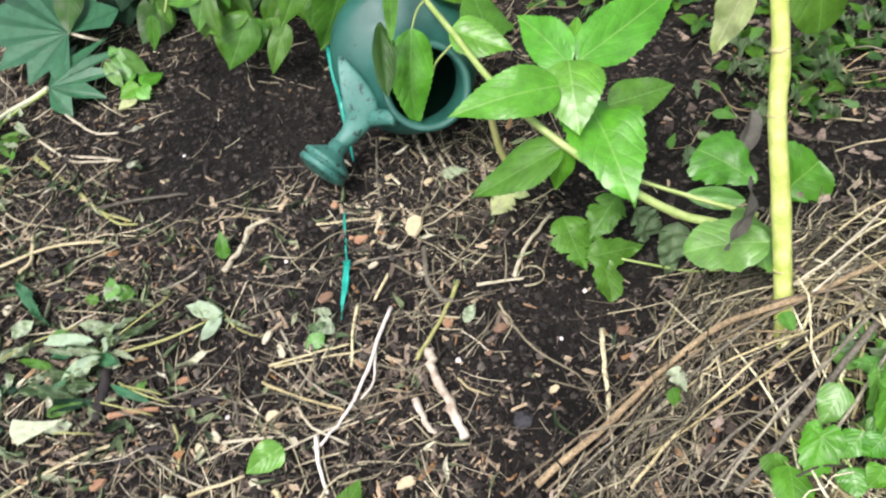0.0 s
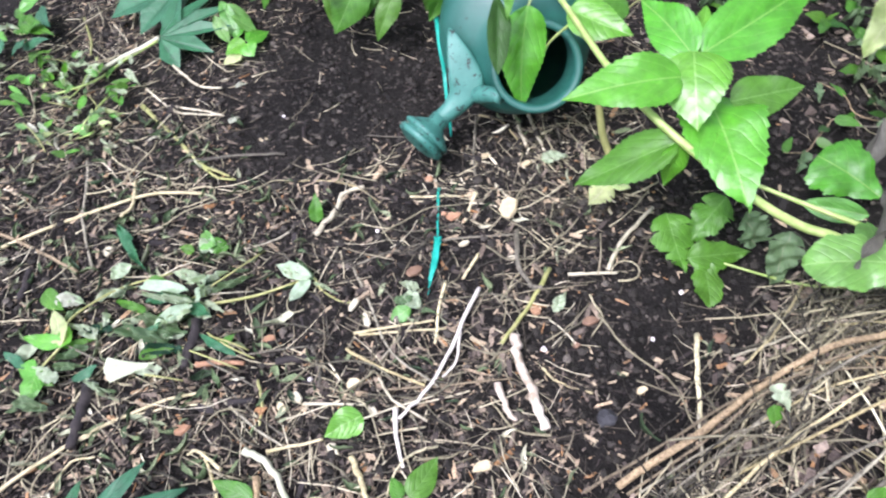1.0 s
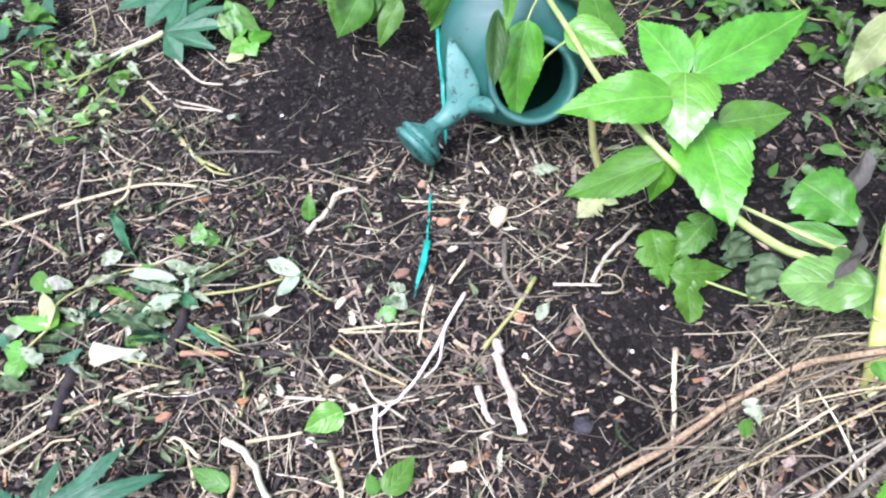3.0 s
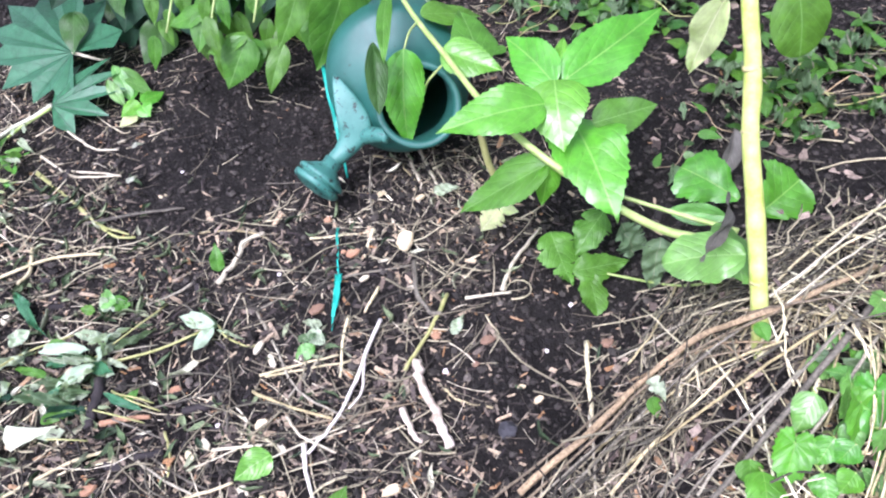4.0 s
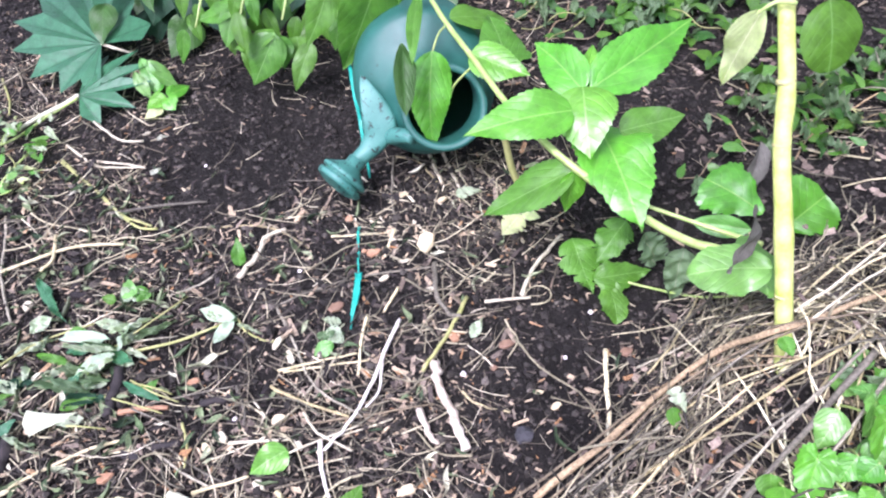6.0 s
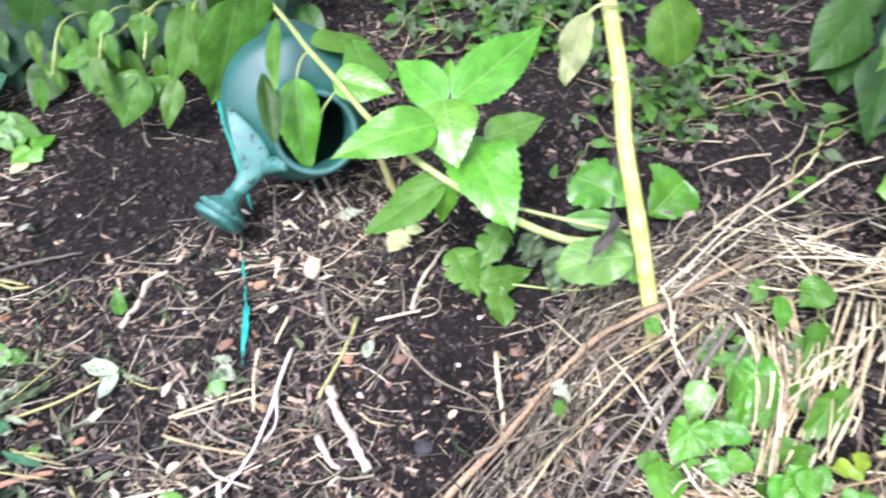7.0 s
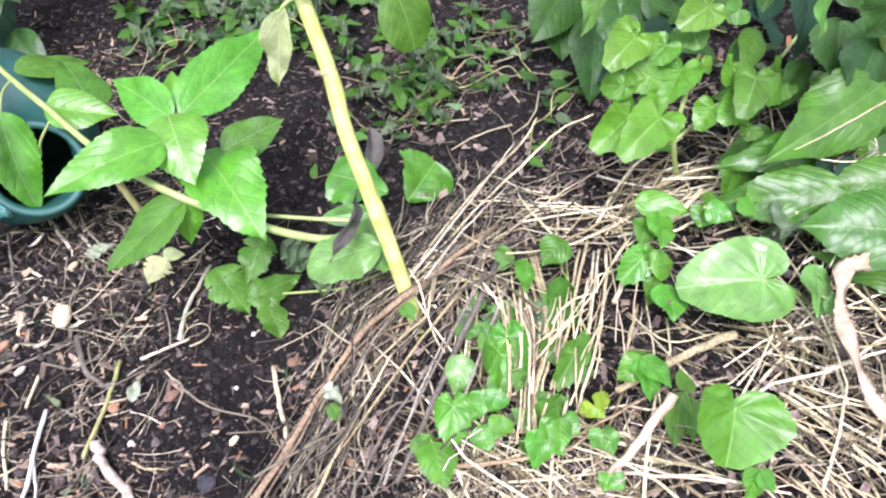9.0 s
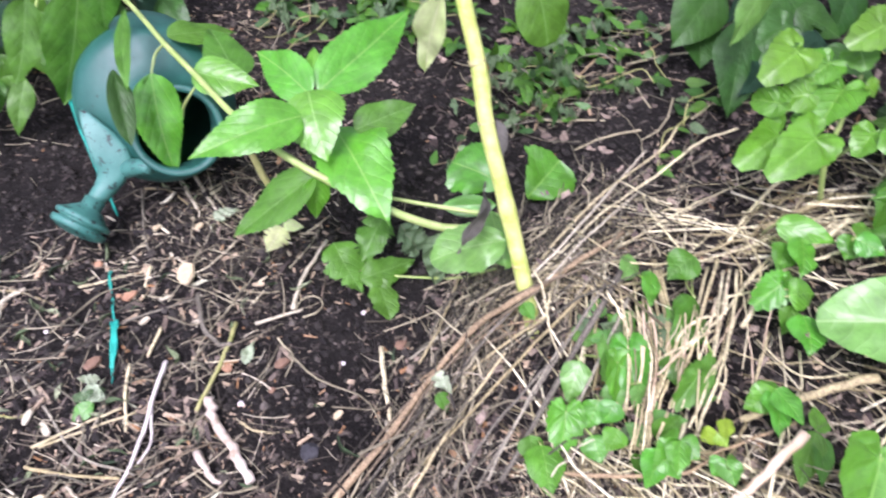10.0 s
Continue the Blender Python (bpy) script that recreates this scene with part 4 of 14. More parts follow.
leaf(bent_plant, (0.335, 1.020, 0.085), (0.318, 0.985, 0.030), 0.045, LEAF_DULL, "ovate", fold=0.3)
tube("side_stem", [(0.412, 0.994, 0.110), (0.348, 1.024, 0.120), (0.287, 1.061, 0.125)], 0.0034, 0.0022, STEM, bent_plant)


# ---- the tall stalk ----
stalk_plant = thing("tall_plant", (0.395, 0.884, 0.116), "thick yellow-green stalk with one drooping curled leaf", "plant")
tube("stalk", [(0.373, 0.820, 0.100), (0.371, 0.865, 0.170), (0.366, 0.905, 0.240), (0.3615, 0.942, 0.300), (0.3645, 0.972, 0.345), (0.360, 1.018, 0.420), (0.352, 1.150, 0.620)], 0.0086, 0.0068, STALK, stalk_plant, steps=6, sides=14, knots=((0.30, 0.12), (0.62, 0.10)))
tube("node_ring", [(0.361, 0.942, 0.299), (0.362, 0.944, 0.302)], 0.0083, 0.0082, STALK_SCAR, stalk_plant, steps=2, sides=14)
tube("node_ring", [(0.364, 0.973, 0.345), (0.364, 0.975, 0.349)], 0.0083, 0.0082, STALK_SCAR, stalk_plant, steps=2, sides=14)
tube("node_ring", [(0.370, 0.869, 0.176), (0.370, 0.870, 0.179)], 0.0083, 0.0082, STALK_SCAR, stalk_plant, steps=2, sides=14)
tube("petiole", [(0.363, 0.995, 0.410), (0.347, 0.999, 0.410), (0.335, 1.001, 0.400)], 0.0020, 0.0016, STEM, stalk_plant)
leaf(stalk_plant, (0.342, 1.007, 0.400), (0.321, 1.008, 0.322), 0.031, LEAF_YELLOW, "ovate", fold=0.9, curl=0.25, face=(-0.5, -0.75, 0.45), teeth=0.05, ripple=0.09, bite=0.05)
leaf(stalk_plant, (0.587, 1.317, 0.220), (0.600, 1.277, 0.130), 0.087, LEAF_MID, "oval", fold=0.2, curl=0.1, face=(0, -0.9, 0.35), teeth=0.02)


# ---- low leafy plants round the stalk ----
low_plant = thing("low_broad_plant", (0.449, 1.033, 0.042), "low plant with broad rounded bluish green leaves", "plant")
leaf(low_plant, (0.364, 0.893, 0.190), (0.287, 0.900, 0.186), 0.056, LEAF_PALE, "oval", fold=0.16, curl=0.15, face=(0, -0.3, 0.95), teeth=0.03, ripple=0.06, arch=0.2, lobe=0.045)
leaf(low_plant, (0.389, 0.992, 0.130), (0.356, 0.870, 0.190), 0.042, LEAF_PALE, "oval", fold=0.2, teeth=0.02)
leaf(low_plant, (0.453, 1.080, 0.070), (0.394, 1.134, 0.090), 0.081, LEAF_FRESH, "fan", fold=0.25, curl=0.15, face=(0, -0.6, 0.8), teeth=0.08, ripple=0.07, lobe=0.07)
leaf(low_plant, (0.468, 1.052, 0.070), (0.529, 1.083, 0.090), 0.087, LEAF_FRESH, "fan", fold=0.35, curl=0.1, face=(0.1, -0.7, 0.7), teeth=0.07, ripple=0.07, lobe=0.07)
leaf(low_plant, (0.413, 1.027, 0.100), (0.348, 1.047, 0.100), 0.027, LEAF_PALE, "lance", fold=0.6, face=(0, -0.8, 0.5))
leaf(low_plant, (0.473, 1.173, 0.110), (0.450, 1.124, 0.070), 0.029, LEAF_GREY, "lance", fold=0.8, ripple=0.05, teeth=0.04, face=(0.3, -0.9, 0.3))
leaf(low_plant, (0.375, 0.970, 0.200), (0.306, 0.850, 0.240), 0.017, LEAF_GREY, "lance", fold=0.9, ripple=0.05, teeth=0.04, face=(0.3, -0.8, 0.4))
eaten_plant = thing("nibbled_weed", (0.270, 1.048, 0.002), "low weed with nibbled green leaves lying on the soil", "weed")
leaf(eaten_plant, (0.215, 1.083, 0.051), (0.231, 1.014, 0.022), 0.051, LEAF_MID, "ovate", fold=0.2, bite=0.2, teeth=0.10, ripple=0.07, lobe=0.11)
leaf(eaten_plant, (0.287, 1.097, 0.061), (0.238, 1.048, 0.031), 0.043, LEAF_MID, "ovate", fold=0.25, bite=0.2, teeth=0.08, ripple=0.07, lobe=0.11)
leaf(eaten_plant, (0.234, 1.028, 0.032), (0.310, 1.041, 0.026), 0.037, LEAF_MID, "ovate", fold=0.2, teeth=0.08, ripple=0.06, lobe=0.09)
leaf(eaten_plant, (0.252, 1.028, 0.023), (0.254, 0.973, 0.012), 0.035, LEAF_MID, "oval", fold=0.3, teeth=0.08, ripple=0.07, lobe=0.08)
leaf(eaten_plant, (0.299, 1.061, 0.074), (0.319, 1.049, 0.026), 0.049, LEAF_DULL, "oval", fold=0.2, bite=0.3)
tube("runner", [(0.251, 1.039, 0.022), (0.302, 1.012, 0.025), (0.342, 0.970, 0.054), (0.373, 0.932, 0.100)], 0.0016, 0.0016, STEM, eaten_plant)
tube("petiole", [(0.271, 1.060, 0.023), (0.258, 1.038, 0.022), (0.249, 1.029, 0.012)], 0.0012, 0.0010, STEM, eaten_plant)
cut_stem = thing("cut_plant_stem", (0.159, 1.286, -0.000), "short yellowing plant stem standing in the soil", "plant")
tube("stem", [(0.169, 1.239, 0.000), (0.156, 1.241, 0.039), (0.147, 1.242, 0.090), (0.141, 1.233, 0.119)], 0.0055, 0.0045, STICK_GREEN, cut_stem)
leaf(cut_stem, (0.159, 1.171, 0.015), (0.131, 1.143, 0.005), 0.036, LEAF_YELLOW, "ovate", fold=0.2, bite=0.2)
leaf(cut_stem, (0.162, 1.170, 0.021), (0.188, 1.165, 0.010), 0.019, LEAF_YELLOW, "ovate", fold=0.2)


# ---- hanging shrub leaves behind the bed ----
shrub_left = thing("leafy_shrub", (-0.217, 2.087, -0.000), "leafy green shrub hanging over the back of the bed", "shrub")
tube("branch", [(-0.190, 2.081, -0.000), (-0.061, 1.611, 0.200), (0.002, 1.359, 0.300)], 0.0060, 0.0040, STEM, shrub_left)
tube("branch", [(-0.190, 2.081, -0.000), (-0.191, 1.673, 0.150), (-0.252, 1.561, 0.160)], 0.0050, 0.0030, STEM, shrub_left)
leaf(shrub_left, (-0.006, 1.415, 0.270), (-0.082, 1.403, 0.120), 0.080, LEAF_MID, "ovate", fold=0.3, curl=0.1, face=(0.2, -0.9, 0.3))
leaf(shrub_left, (-0.080, 1.465, 0.250), (-0.134, 1.429, 0.150), 0.052, LEAF_MID, "ovate", fold=0.3, curl=0.1, face=(0.1, -0.9, 0.3))
leaf(shrub_left, (-0.046, 1.520, 0.200), (-0.081, 1.445, 0.100), 0.037, LEAF_MID, "ovate", fold=0.3, curl=0.1, face=(0.3, -0.9, 0.3))
leaf(shrub_left, (-0.196, 1.513, 0.130), (-0.245, 1.477, 0.060), 0.061, LEAF_MID, "ovate", fold=0.25, curl=0.15, face=(0, -0.8, 0.5))
leaf(shrub_left, (-0.196, 1.513, 0.130), (-0.277, 1.532, 0.100), 0.034, LEAF_MID, "ovate", fold=0.3)
leaf(shrub_left, (-0.195, 1.524, 0.120), (-0.193, 1.501, 0.070), 0.046, LEAF_MID, "ovate", fold=0.3, face=(0, -0.8, 0.5))
leaf(shrub_left, (-0.166, 1.534, 0.110), (-0.163, 1.515, 0.060), 0.046, LEAF_MID, "ovate", fold=0.3, face=(0, -0.8, 0.5))
leaf(shrub_left, (-0.264, 1.573, 0.150), (-0.335, 1.583, 0.130), 0.040, LEAF_MID, "ovate", fold=0.35)
leaf(shrub_left, (-0.266, 1.573, 0.150), (-0.288, 1.535, 0.100), 0.041, LEAF_MID, "ovate", fold=0.35, face=(0, -0.8, 0.5))
leaf(shrub_left, (-0.264, 1.573, 0.150), (-0.254, 1.548, 0.130), 0.027, LEAF_MID, "ovate", fold=0.3)
leaf(shrub_left, (-0.221, 1.590, 0.200), (-0.263, 1.564, 0.170), 0.042, LEAF_MID, "ovate", fold=0.3)
leaf(shrub_left, (-0.168, 1.568, 0.200), (-0.185, 1.546, 0.150), 0.044, LEAF_MID, "ovate", fold=0.3, face=(0, -0.8, 0.5))
leaf(shrub_left, (-0.236, 1.601, 0.120), (-0.234, 1.604, 0.080), 0.053, LEAF_MID, "ovate", fold=0.3)
leaf(shrub_left, (0.032, 1.368, 0.300), (0.015, 1.364, 0.240), 0.042, LEAF_MID, "ovate", fold=0.3, face=(0, -0.9, 0.3))
# dark backing leaves: shade under the shrub is put into their colour
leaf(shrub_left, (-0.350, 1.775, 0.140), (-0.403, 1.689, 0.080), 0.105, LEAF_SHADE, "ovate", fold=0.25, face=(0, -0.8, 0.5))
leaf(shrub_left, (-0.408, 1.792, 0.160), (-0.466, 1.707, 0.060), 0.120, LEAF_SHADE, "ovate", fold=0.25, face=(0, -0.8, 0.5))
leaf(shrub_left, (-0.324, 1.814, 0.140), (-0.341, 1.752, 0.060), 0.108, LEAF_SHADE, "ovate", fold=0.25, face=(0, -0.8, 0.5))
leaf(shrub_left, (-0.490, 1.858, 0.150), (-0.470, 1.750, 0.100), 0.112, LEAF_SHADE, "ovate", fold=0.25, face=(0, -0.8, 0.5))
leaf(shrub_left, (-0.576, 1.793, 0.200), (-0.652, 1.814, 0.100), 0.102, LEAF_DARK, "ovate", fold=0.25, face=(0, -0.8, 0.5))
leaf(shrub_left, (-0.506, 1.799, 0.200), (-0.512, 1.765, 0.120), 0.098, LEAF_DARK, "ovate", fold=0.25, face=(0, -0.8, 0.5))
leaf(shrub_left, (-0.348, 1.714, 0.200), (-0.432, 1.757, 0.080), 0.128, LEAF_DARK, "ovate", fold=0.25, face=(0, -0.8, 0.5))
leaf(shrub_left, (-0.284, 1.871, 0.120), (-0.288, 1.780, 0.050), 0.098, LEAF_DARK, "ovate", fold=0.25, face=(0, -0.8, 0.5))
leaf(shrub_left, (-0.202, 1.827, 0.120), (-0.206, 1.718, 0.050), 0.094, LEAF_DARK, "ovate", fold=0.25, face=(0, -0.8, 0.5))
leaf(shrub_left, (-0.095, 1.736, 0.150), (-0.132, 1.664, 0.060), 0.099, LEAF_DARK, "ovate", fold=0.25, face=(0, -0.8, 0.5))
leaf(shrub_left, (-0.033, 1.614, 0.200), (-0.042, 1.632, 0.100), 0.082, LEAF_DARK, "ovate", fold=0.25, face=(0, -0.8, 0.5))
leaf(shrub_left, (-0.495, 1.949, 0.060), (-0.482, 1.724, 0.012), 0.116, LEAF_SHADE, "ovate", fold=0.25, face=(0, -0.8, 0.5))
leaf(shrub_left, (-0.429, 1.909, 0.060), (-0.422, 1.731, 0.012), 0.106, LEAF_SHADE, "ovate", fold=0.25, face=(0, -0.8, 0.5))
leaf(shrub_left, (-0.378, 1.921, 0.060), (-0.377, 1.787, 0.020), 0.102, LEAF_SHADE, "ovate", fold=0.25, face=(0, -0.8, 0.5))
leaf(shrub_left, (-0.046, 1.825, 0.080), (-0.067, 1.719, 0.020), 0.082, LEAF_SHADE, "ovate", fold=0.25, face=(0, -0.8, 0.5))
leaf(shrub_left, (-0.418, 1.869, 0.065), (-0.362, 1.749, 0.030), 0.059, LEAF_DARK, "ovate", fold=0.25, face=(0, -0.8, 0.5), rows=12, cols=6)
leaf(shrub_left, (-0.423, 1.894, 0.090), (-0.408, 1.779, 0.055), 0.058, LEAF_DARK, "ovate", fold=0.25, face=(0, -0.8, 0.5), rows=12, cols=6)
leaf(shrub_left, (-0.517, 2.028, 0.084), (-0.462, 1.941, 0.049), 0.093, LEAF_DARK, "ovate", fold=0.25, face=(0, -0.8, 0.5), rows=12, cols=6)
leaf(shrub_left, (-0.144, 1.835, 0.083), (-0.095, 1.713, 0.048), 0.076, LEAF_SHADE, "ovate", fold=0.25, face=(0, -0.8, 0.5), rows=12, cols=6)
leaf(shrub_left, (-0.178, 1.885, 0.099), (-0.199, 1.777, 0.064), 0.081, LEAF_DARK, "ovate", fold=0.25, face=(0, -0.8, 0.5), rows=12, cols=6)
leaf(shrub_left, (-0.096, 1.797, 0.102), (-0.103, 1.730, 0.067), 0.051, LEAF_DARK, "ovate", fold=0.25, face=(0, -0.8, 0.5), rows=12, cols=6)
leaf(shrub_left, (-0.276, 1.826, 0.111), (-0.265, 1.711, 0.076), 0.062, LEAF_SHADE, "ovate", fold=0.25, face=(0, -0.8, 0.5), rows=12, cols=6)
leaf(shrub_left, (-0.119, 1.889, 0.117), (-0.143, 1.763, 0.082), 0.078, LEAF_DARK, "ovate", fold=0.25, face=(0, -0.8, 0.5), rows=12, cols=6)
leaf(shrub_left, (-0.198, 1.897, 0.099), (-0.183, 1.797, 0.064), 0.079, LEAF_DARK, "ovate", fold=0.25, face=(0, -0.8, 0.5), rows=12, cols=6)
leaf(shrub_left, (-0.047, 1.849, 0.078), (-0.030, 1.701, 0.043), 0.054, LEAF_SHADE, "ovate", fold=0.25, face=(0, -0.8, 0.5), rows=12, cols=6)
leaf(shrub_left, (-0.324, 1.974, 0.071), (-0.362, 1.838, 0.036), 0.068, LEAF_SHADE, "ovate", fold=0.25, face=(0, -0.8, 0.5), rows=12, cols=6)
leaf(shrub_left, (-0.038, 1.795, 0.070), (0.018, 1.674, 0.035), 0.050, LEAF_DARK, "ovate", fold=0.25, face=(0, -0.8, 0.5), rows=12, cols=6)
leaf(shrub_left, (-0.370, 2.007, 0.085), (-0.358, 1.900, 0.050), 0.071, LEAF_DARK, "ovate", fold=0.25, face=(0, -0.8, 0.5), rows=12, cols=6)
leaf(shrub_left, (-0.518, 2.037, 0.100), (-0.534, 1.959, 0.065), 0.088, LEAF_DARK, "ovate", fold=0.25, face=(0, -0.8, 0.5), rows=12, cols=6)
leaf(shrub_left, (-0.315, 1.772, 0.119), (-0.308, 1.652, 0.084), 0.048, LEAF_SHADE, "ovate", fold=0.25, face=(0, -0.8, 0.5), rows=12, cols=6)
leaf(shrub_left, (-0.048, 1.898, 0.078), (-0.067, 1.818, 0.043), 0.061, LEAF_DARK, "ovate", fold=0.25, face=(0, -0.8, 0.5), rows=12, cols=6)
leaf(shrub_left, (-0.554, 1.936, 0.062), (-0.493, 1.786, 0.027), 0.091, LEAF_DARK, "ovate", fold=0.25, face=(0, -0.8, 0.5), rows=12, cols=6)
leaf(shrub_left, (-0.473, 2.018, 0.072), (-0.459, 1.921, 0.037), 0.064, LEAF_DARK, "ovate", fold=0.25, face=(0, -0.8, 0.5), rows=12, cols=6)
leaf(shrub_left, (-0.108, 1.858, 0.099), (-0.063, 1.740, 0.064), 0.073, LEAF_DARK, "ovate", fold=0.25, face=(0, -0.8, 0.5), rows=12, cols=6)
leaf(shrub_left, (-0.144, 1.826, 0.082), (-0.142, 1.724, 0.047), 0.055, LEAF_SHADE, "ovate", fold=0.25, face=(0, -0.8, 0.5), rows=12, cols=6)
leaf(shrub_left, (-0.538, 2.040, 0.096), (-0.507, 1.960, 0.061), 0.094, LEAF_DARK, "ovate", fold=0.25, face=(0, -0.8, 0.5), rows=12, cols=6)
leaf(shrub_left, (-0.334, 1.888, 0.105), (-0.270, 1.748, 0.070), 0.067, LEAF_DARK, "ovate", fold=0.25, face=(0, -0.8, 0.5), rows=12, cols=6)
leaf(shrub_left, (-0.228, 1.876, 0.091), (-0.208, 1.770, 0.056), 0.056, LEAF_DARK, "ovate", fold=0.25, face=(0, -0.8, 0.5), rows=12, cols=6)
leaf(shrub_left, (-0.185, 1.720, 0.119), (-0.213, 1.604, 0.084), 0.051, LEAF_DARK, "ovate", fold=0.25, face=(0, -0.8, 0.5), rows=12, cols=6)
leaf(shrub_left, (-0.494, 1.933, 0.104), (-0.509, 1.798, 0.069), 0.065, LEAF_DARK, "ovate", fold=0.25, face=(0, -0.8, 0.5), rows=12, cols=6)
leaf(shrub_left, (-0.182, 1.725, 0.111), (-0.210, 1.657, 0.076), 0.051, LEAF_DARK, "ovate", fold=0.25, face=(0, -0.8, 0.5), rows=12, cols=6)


def view_top(x, y):
    """The height from which the added crowns begin, clear of the camera's view: low far back, higher over the bed."""
    return 0.80 - 0.36 * math.hypot(x - 0.1, y - 0.45)


# unseen upper shrub and its branches, added to keep skylight off the back
crown(shrub_left, [(-0.62, 2.02, 0.55, 0.34, 0.36, 0.42), (-0.15, 1.95, 0.62, 0.34, 0.34, 0.40), (0.30, 2.08, 0.58, 0.32, 0.34, 0.40)], 620, 0.10, LEAF_MID, 5, view_top)
for k in range(7):
    foot = Vector((-0.75 + 0.19 * k, 2.12 + 0.09 * math.sin(2.3 * k), 0.0))
    tube("branch", [foot, foot + Vector((0.03, -0.06, 0.30)), foot + Vector((0.05 * math.sin(k), -0.16, 0.62)), foot + Vector((0.10 * math.sin(k), -0.24, 0.90))], 0.007, 0.003, STEM, shrub_left)


rnd = random.Random(41)
for k in range(26):
    x, y, z = rnd.uniform(-0.36, -0.07), rnd.uniform(1.50, 1.68), rnd.uniform(0.09, 0.19)
    n = rnd.uniform(0.045, 0.075)
    leaf(shrub_left, (x, y, z), (x + rnd.uniform(-0.5, 0.35) * n, y - rnd.uniform(0.1, 0.6) * n, z - 0.8 * n), n * rnd.uniform(0.34, 0.48), rnd.choice((LEAF_GLOSS, LEAF_MID, LEAF_MID)), "ovate", fold=0.35, curl=0.15, teeth=0.07, face=(rnd.uniform(-0.4, 0.4), -0.8, 0.45), rows=32, cols=6)
# more backing leaves, coloured as dark as the shade behind the branches
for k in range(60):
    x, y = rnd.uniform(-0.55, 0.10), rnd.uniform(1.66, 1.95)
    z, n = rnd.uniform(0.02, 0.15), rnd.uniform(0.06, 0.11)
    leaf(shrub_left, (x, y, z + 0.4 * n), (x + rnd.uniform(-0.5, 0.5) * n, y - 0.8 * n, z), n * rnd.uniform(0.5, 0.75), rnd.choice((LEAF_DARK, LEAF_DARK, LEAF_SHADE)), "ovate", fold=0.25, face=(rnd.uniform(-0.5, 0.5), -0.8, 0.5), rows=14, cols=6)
for k in range(5):
    x = -0.30 + 0.07 * k
    tube("branch", [(x + 0.03, 1.85, 0.02), (x + 0.02, 1.72, 0.14), (x, 1.60, 0.19), (x - 0.02, 1.52, 0.15)], 0.0035, 0.0016, STEM, shrub_left)


# ---- plant with hand-shaped blue-green leaves ----
palmate = thing("palmate_plant", (-0.593, 1.724, 0.000), "blue-green plant with fingered leaves spread over the soil", "plant")
palmate_blade(palmate, (-0.547, 1.655, 0.060), [(-0.553, 1.531, 0.029), (-0.615, 1.565, 0.030), (-0.682, 1.610, 0.040), (-0.735, 1.684, 0.060), (-0.752, 1.763, 0.080), (-0.721, 1.837, 0.095), (-0.654, 1.873, 0.100), (-0.576, 1.849, 0.105), (-0.505, 1.785, 0.100), (-0.459, 1.689, 0.080)], LEAF_BLUE, 0.72, 0.55)
palmate_blade(palmate, (-0.568, 1.541, 0.030), [(-0.527, 1.486, 0.010), (-0.471, 1.516, 0.020), (-0.440, 1.553, 0.050), (-0.442, 1.602, 0.060), (-0.482, 1.644, 0.062), (-0.547, 1.661, 0.045)], LEAF_BLUE, 0.60, 0.9)
tube("petiole", [(-0.568, 1.541, 0.030), (-0.601, 1.527, 0.020), (-0.636, 1.515, 0.012), (-0.671, 1.489, 0.005)], 0.0045, 0.0036, LEAFSTALK, palmate)
tube("petiole", [(-0.547, 1.655, 0.060), (-0.520, 1.650, 0.050), (-0.499, 1.662, 0.030)], 0.0030, 0.0024, STICK_WHITE, palmate)
leaf(palmate, (-0.469, 1.612, 0.050), (-0.433, 1.544, 0.014), 0.027, LEAF_PALE, "lance", fold=0.4)
leaf(palmate, (-0.456, 1.601, 0.050), (-0.417, 1.592, 0.015), 0.024, LEAF_PALE, "lance", fold=0.4)
leaf(palmate, (-0.438, 1.562, 0.050), (-0.402, 1.563, 0.014), 0.019, LEAF_PALE, "lance", fold=0.4)
leaf(palmate, (-0.469, 1.567, 0.050), (-0.447, 1.538, 0.014), 0.023, LEAF_PALE, "lance", fold=0.4)
weed_y = thing("yellow_green_weed", (-0.425, 1.553, 0.000), "small yellow-green weed seedling on dark soil", "weed")
leaf(weed_y, (-0.414, 1.533, 0.019), (-0.384, 1.572, 0.012), 0.028, LEAF_BRIGHT, "ovate", fold=0.3)
leaf(weed_y, (-0.416, 1.530, 0.020), (-0.449, 1.509, 0.012), 0.037, LEAF_BRIGHT, "ovate", fold=0.3)
leaf(weed_y, (-0.412, 1.524, 0.020), (-0.396, 1.500, 0.011), 0.032, LEAF_BRIGHT, "ovate", fold=0.3)
leaf(weed_y, (-0.428, 1.552, 0.019), (-0.462, 1.605, 0.012), 0.022, LEAF_BRIGHT, "ovate", fold=0.3)
leaf(weed_y, (-0.411, 1.545, 0.020), (-0.434, 1.618, 0.011), 0.018, LEAF_BRIGHT, "ovate", fold=0.3)
leaf(weed_y, (-0.424, 1.515, 0.010), (-0.450, 1.490, 0.005), 0.026, LEAF_YELLOW, "ovate", fold=0.3)
digit = thing("fingered_leaf_plant", (-0.448, 0.702, -0.000), "low plant with long dark green fingered leaflets", "plant")
leaf(digit, (-0.428, 0.693, 0.030), (-0.352, 0.776, 0.045), 0.021, LEAF_BLUE, "lance", fold=0.3, curl=0.12, teeth=0.035, face=(0, -0.3, 0.95))
leaf(digit, (-0.428, 0.693, 0.030), (-0.305, 0.750, 0.039), 0.023, LEAF_BLUE, "lance", fold=0.3, curl=0.12, teeth=0.035, face=(0, -0.3, 0.95))
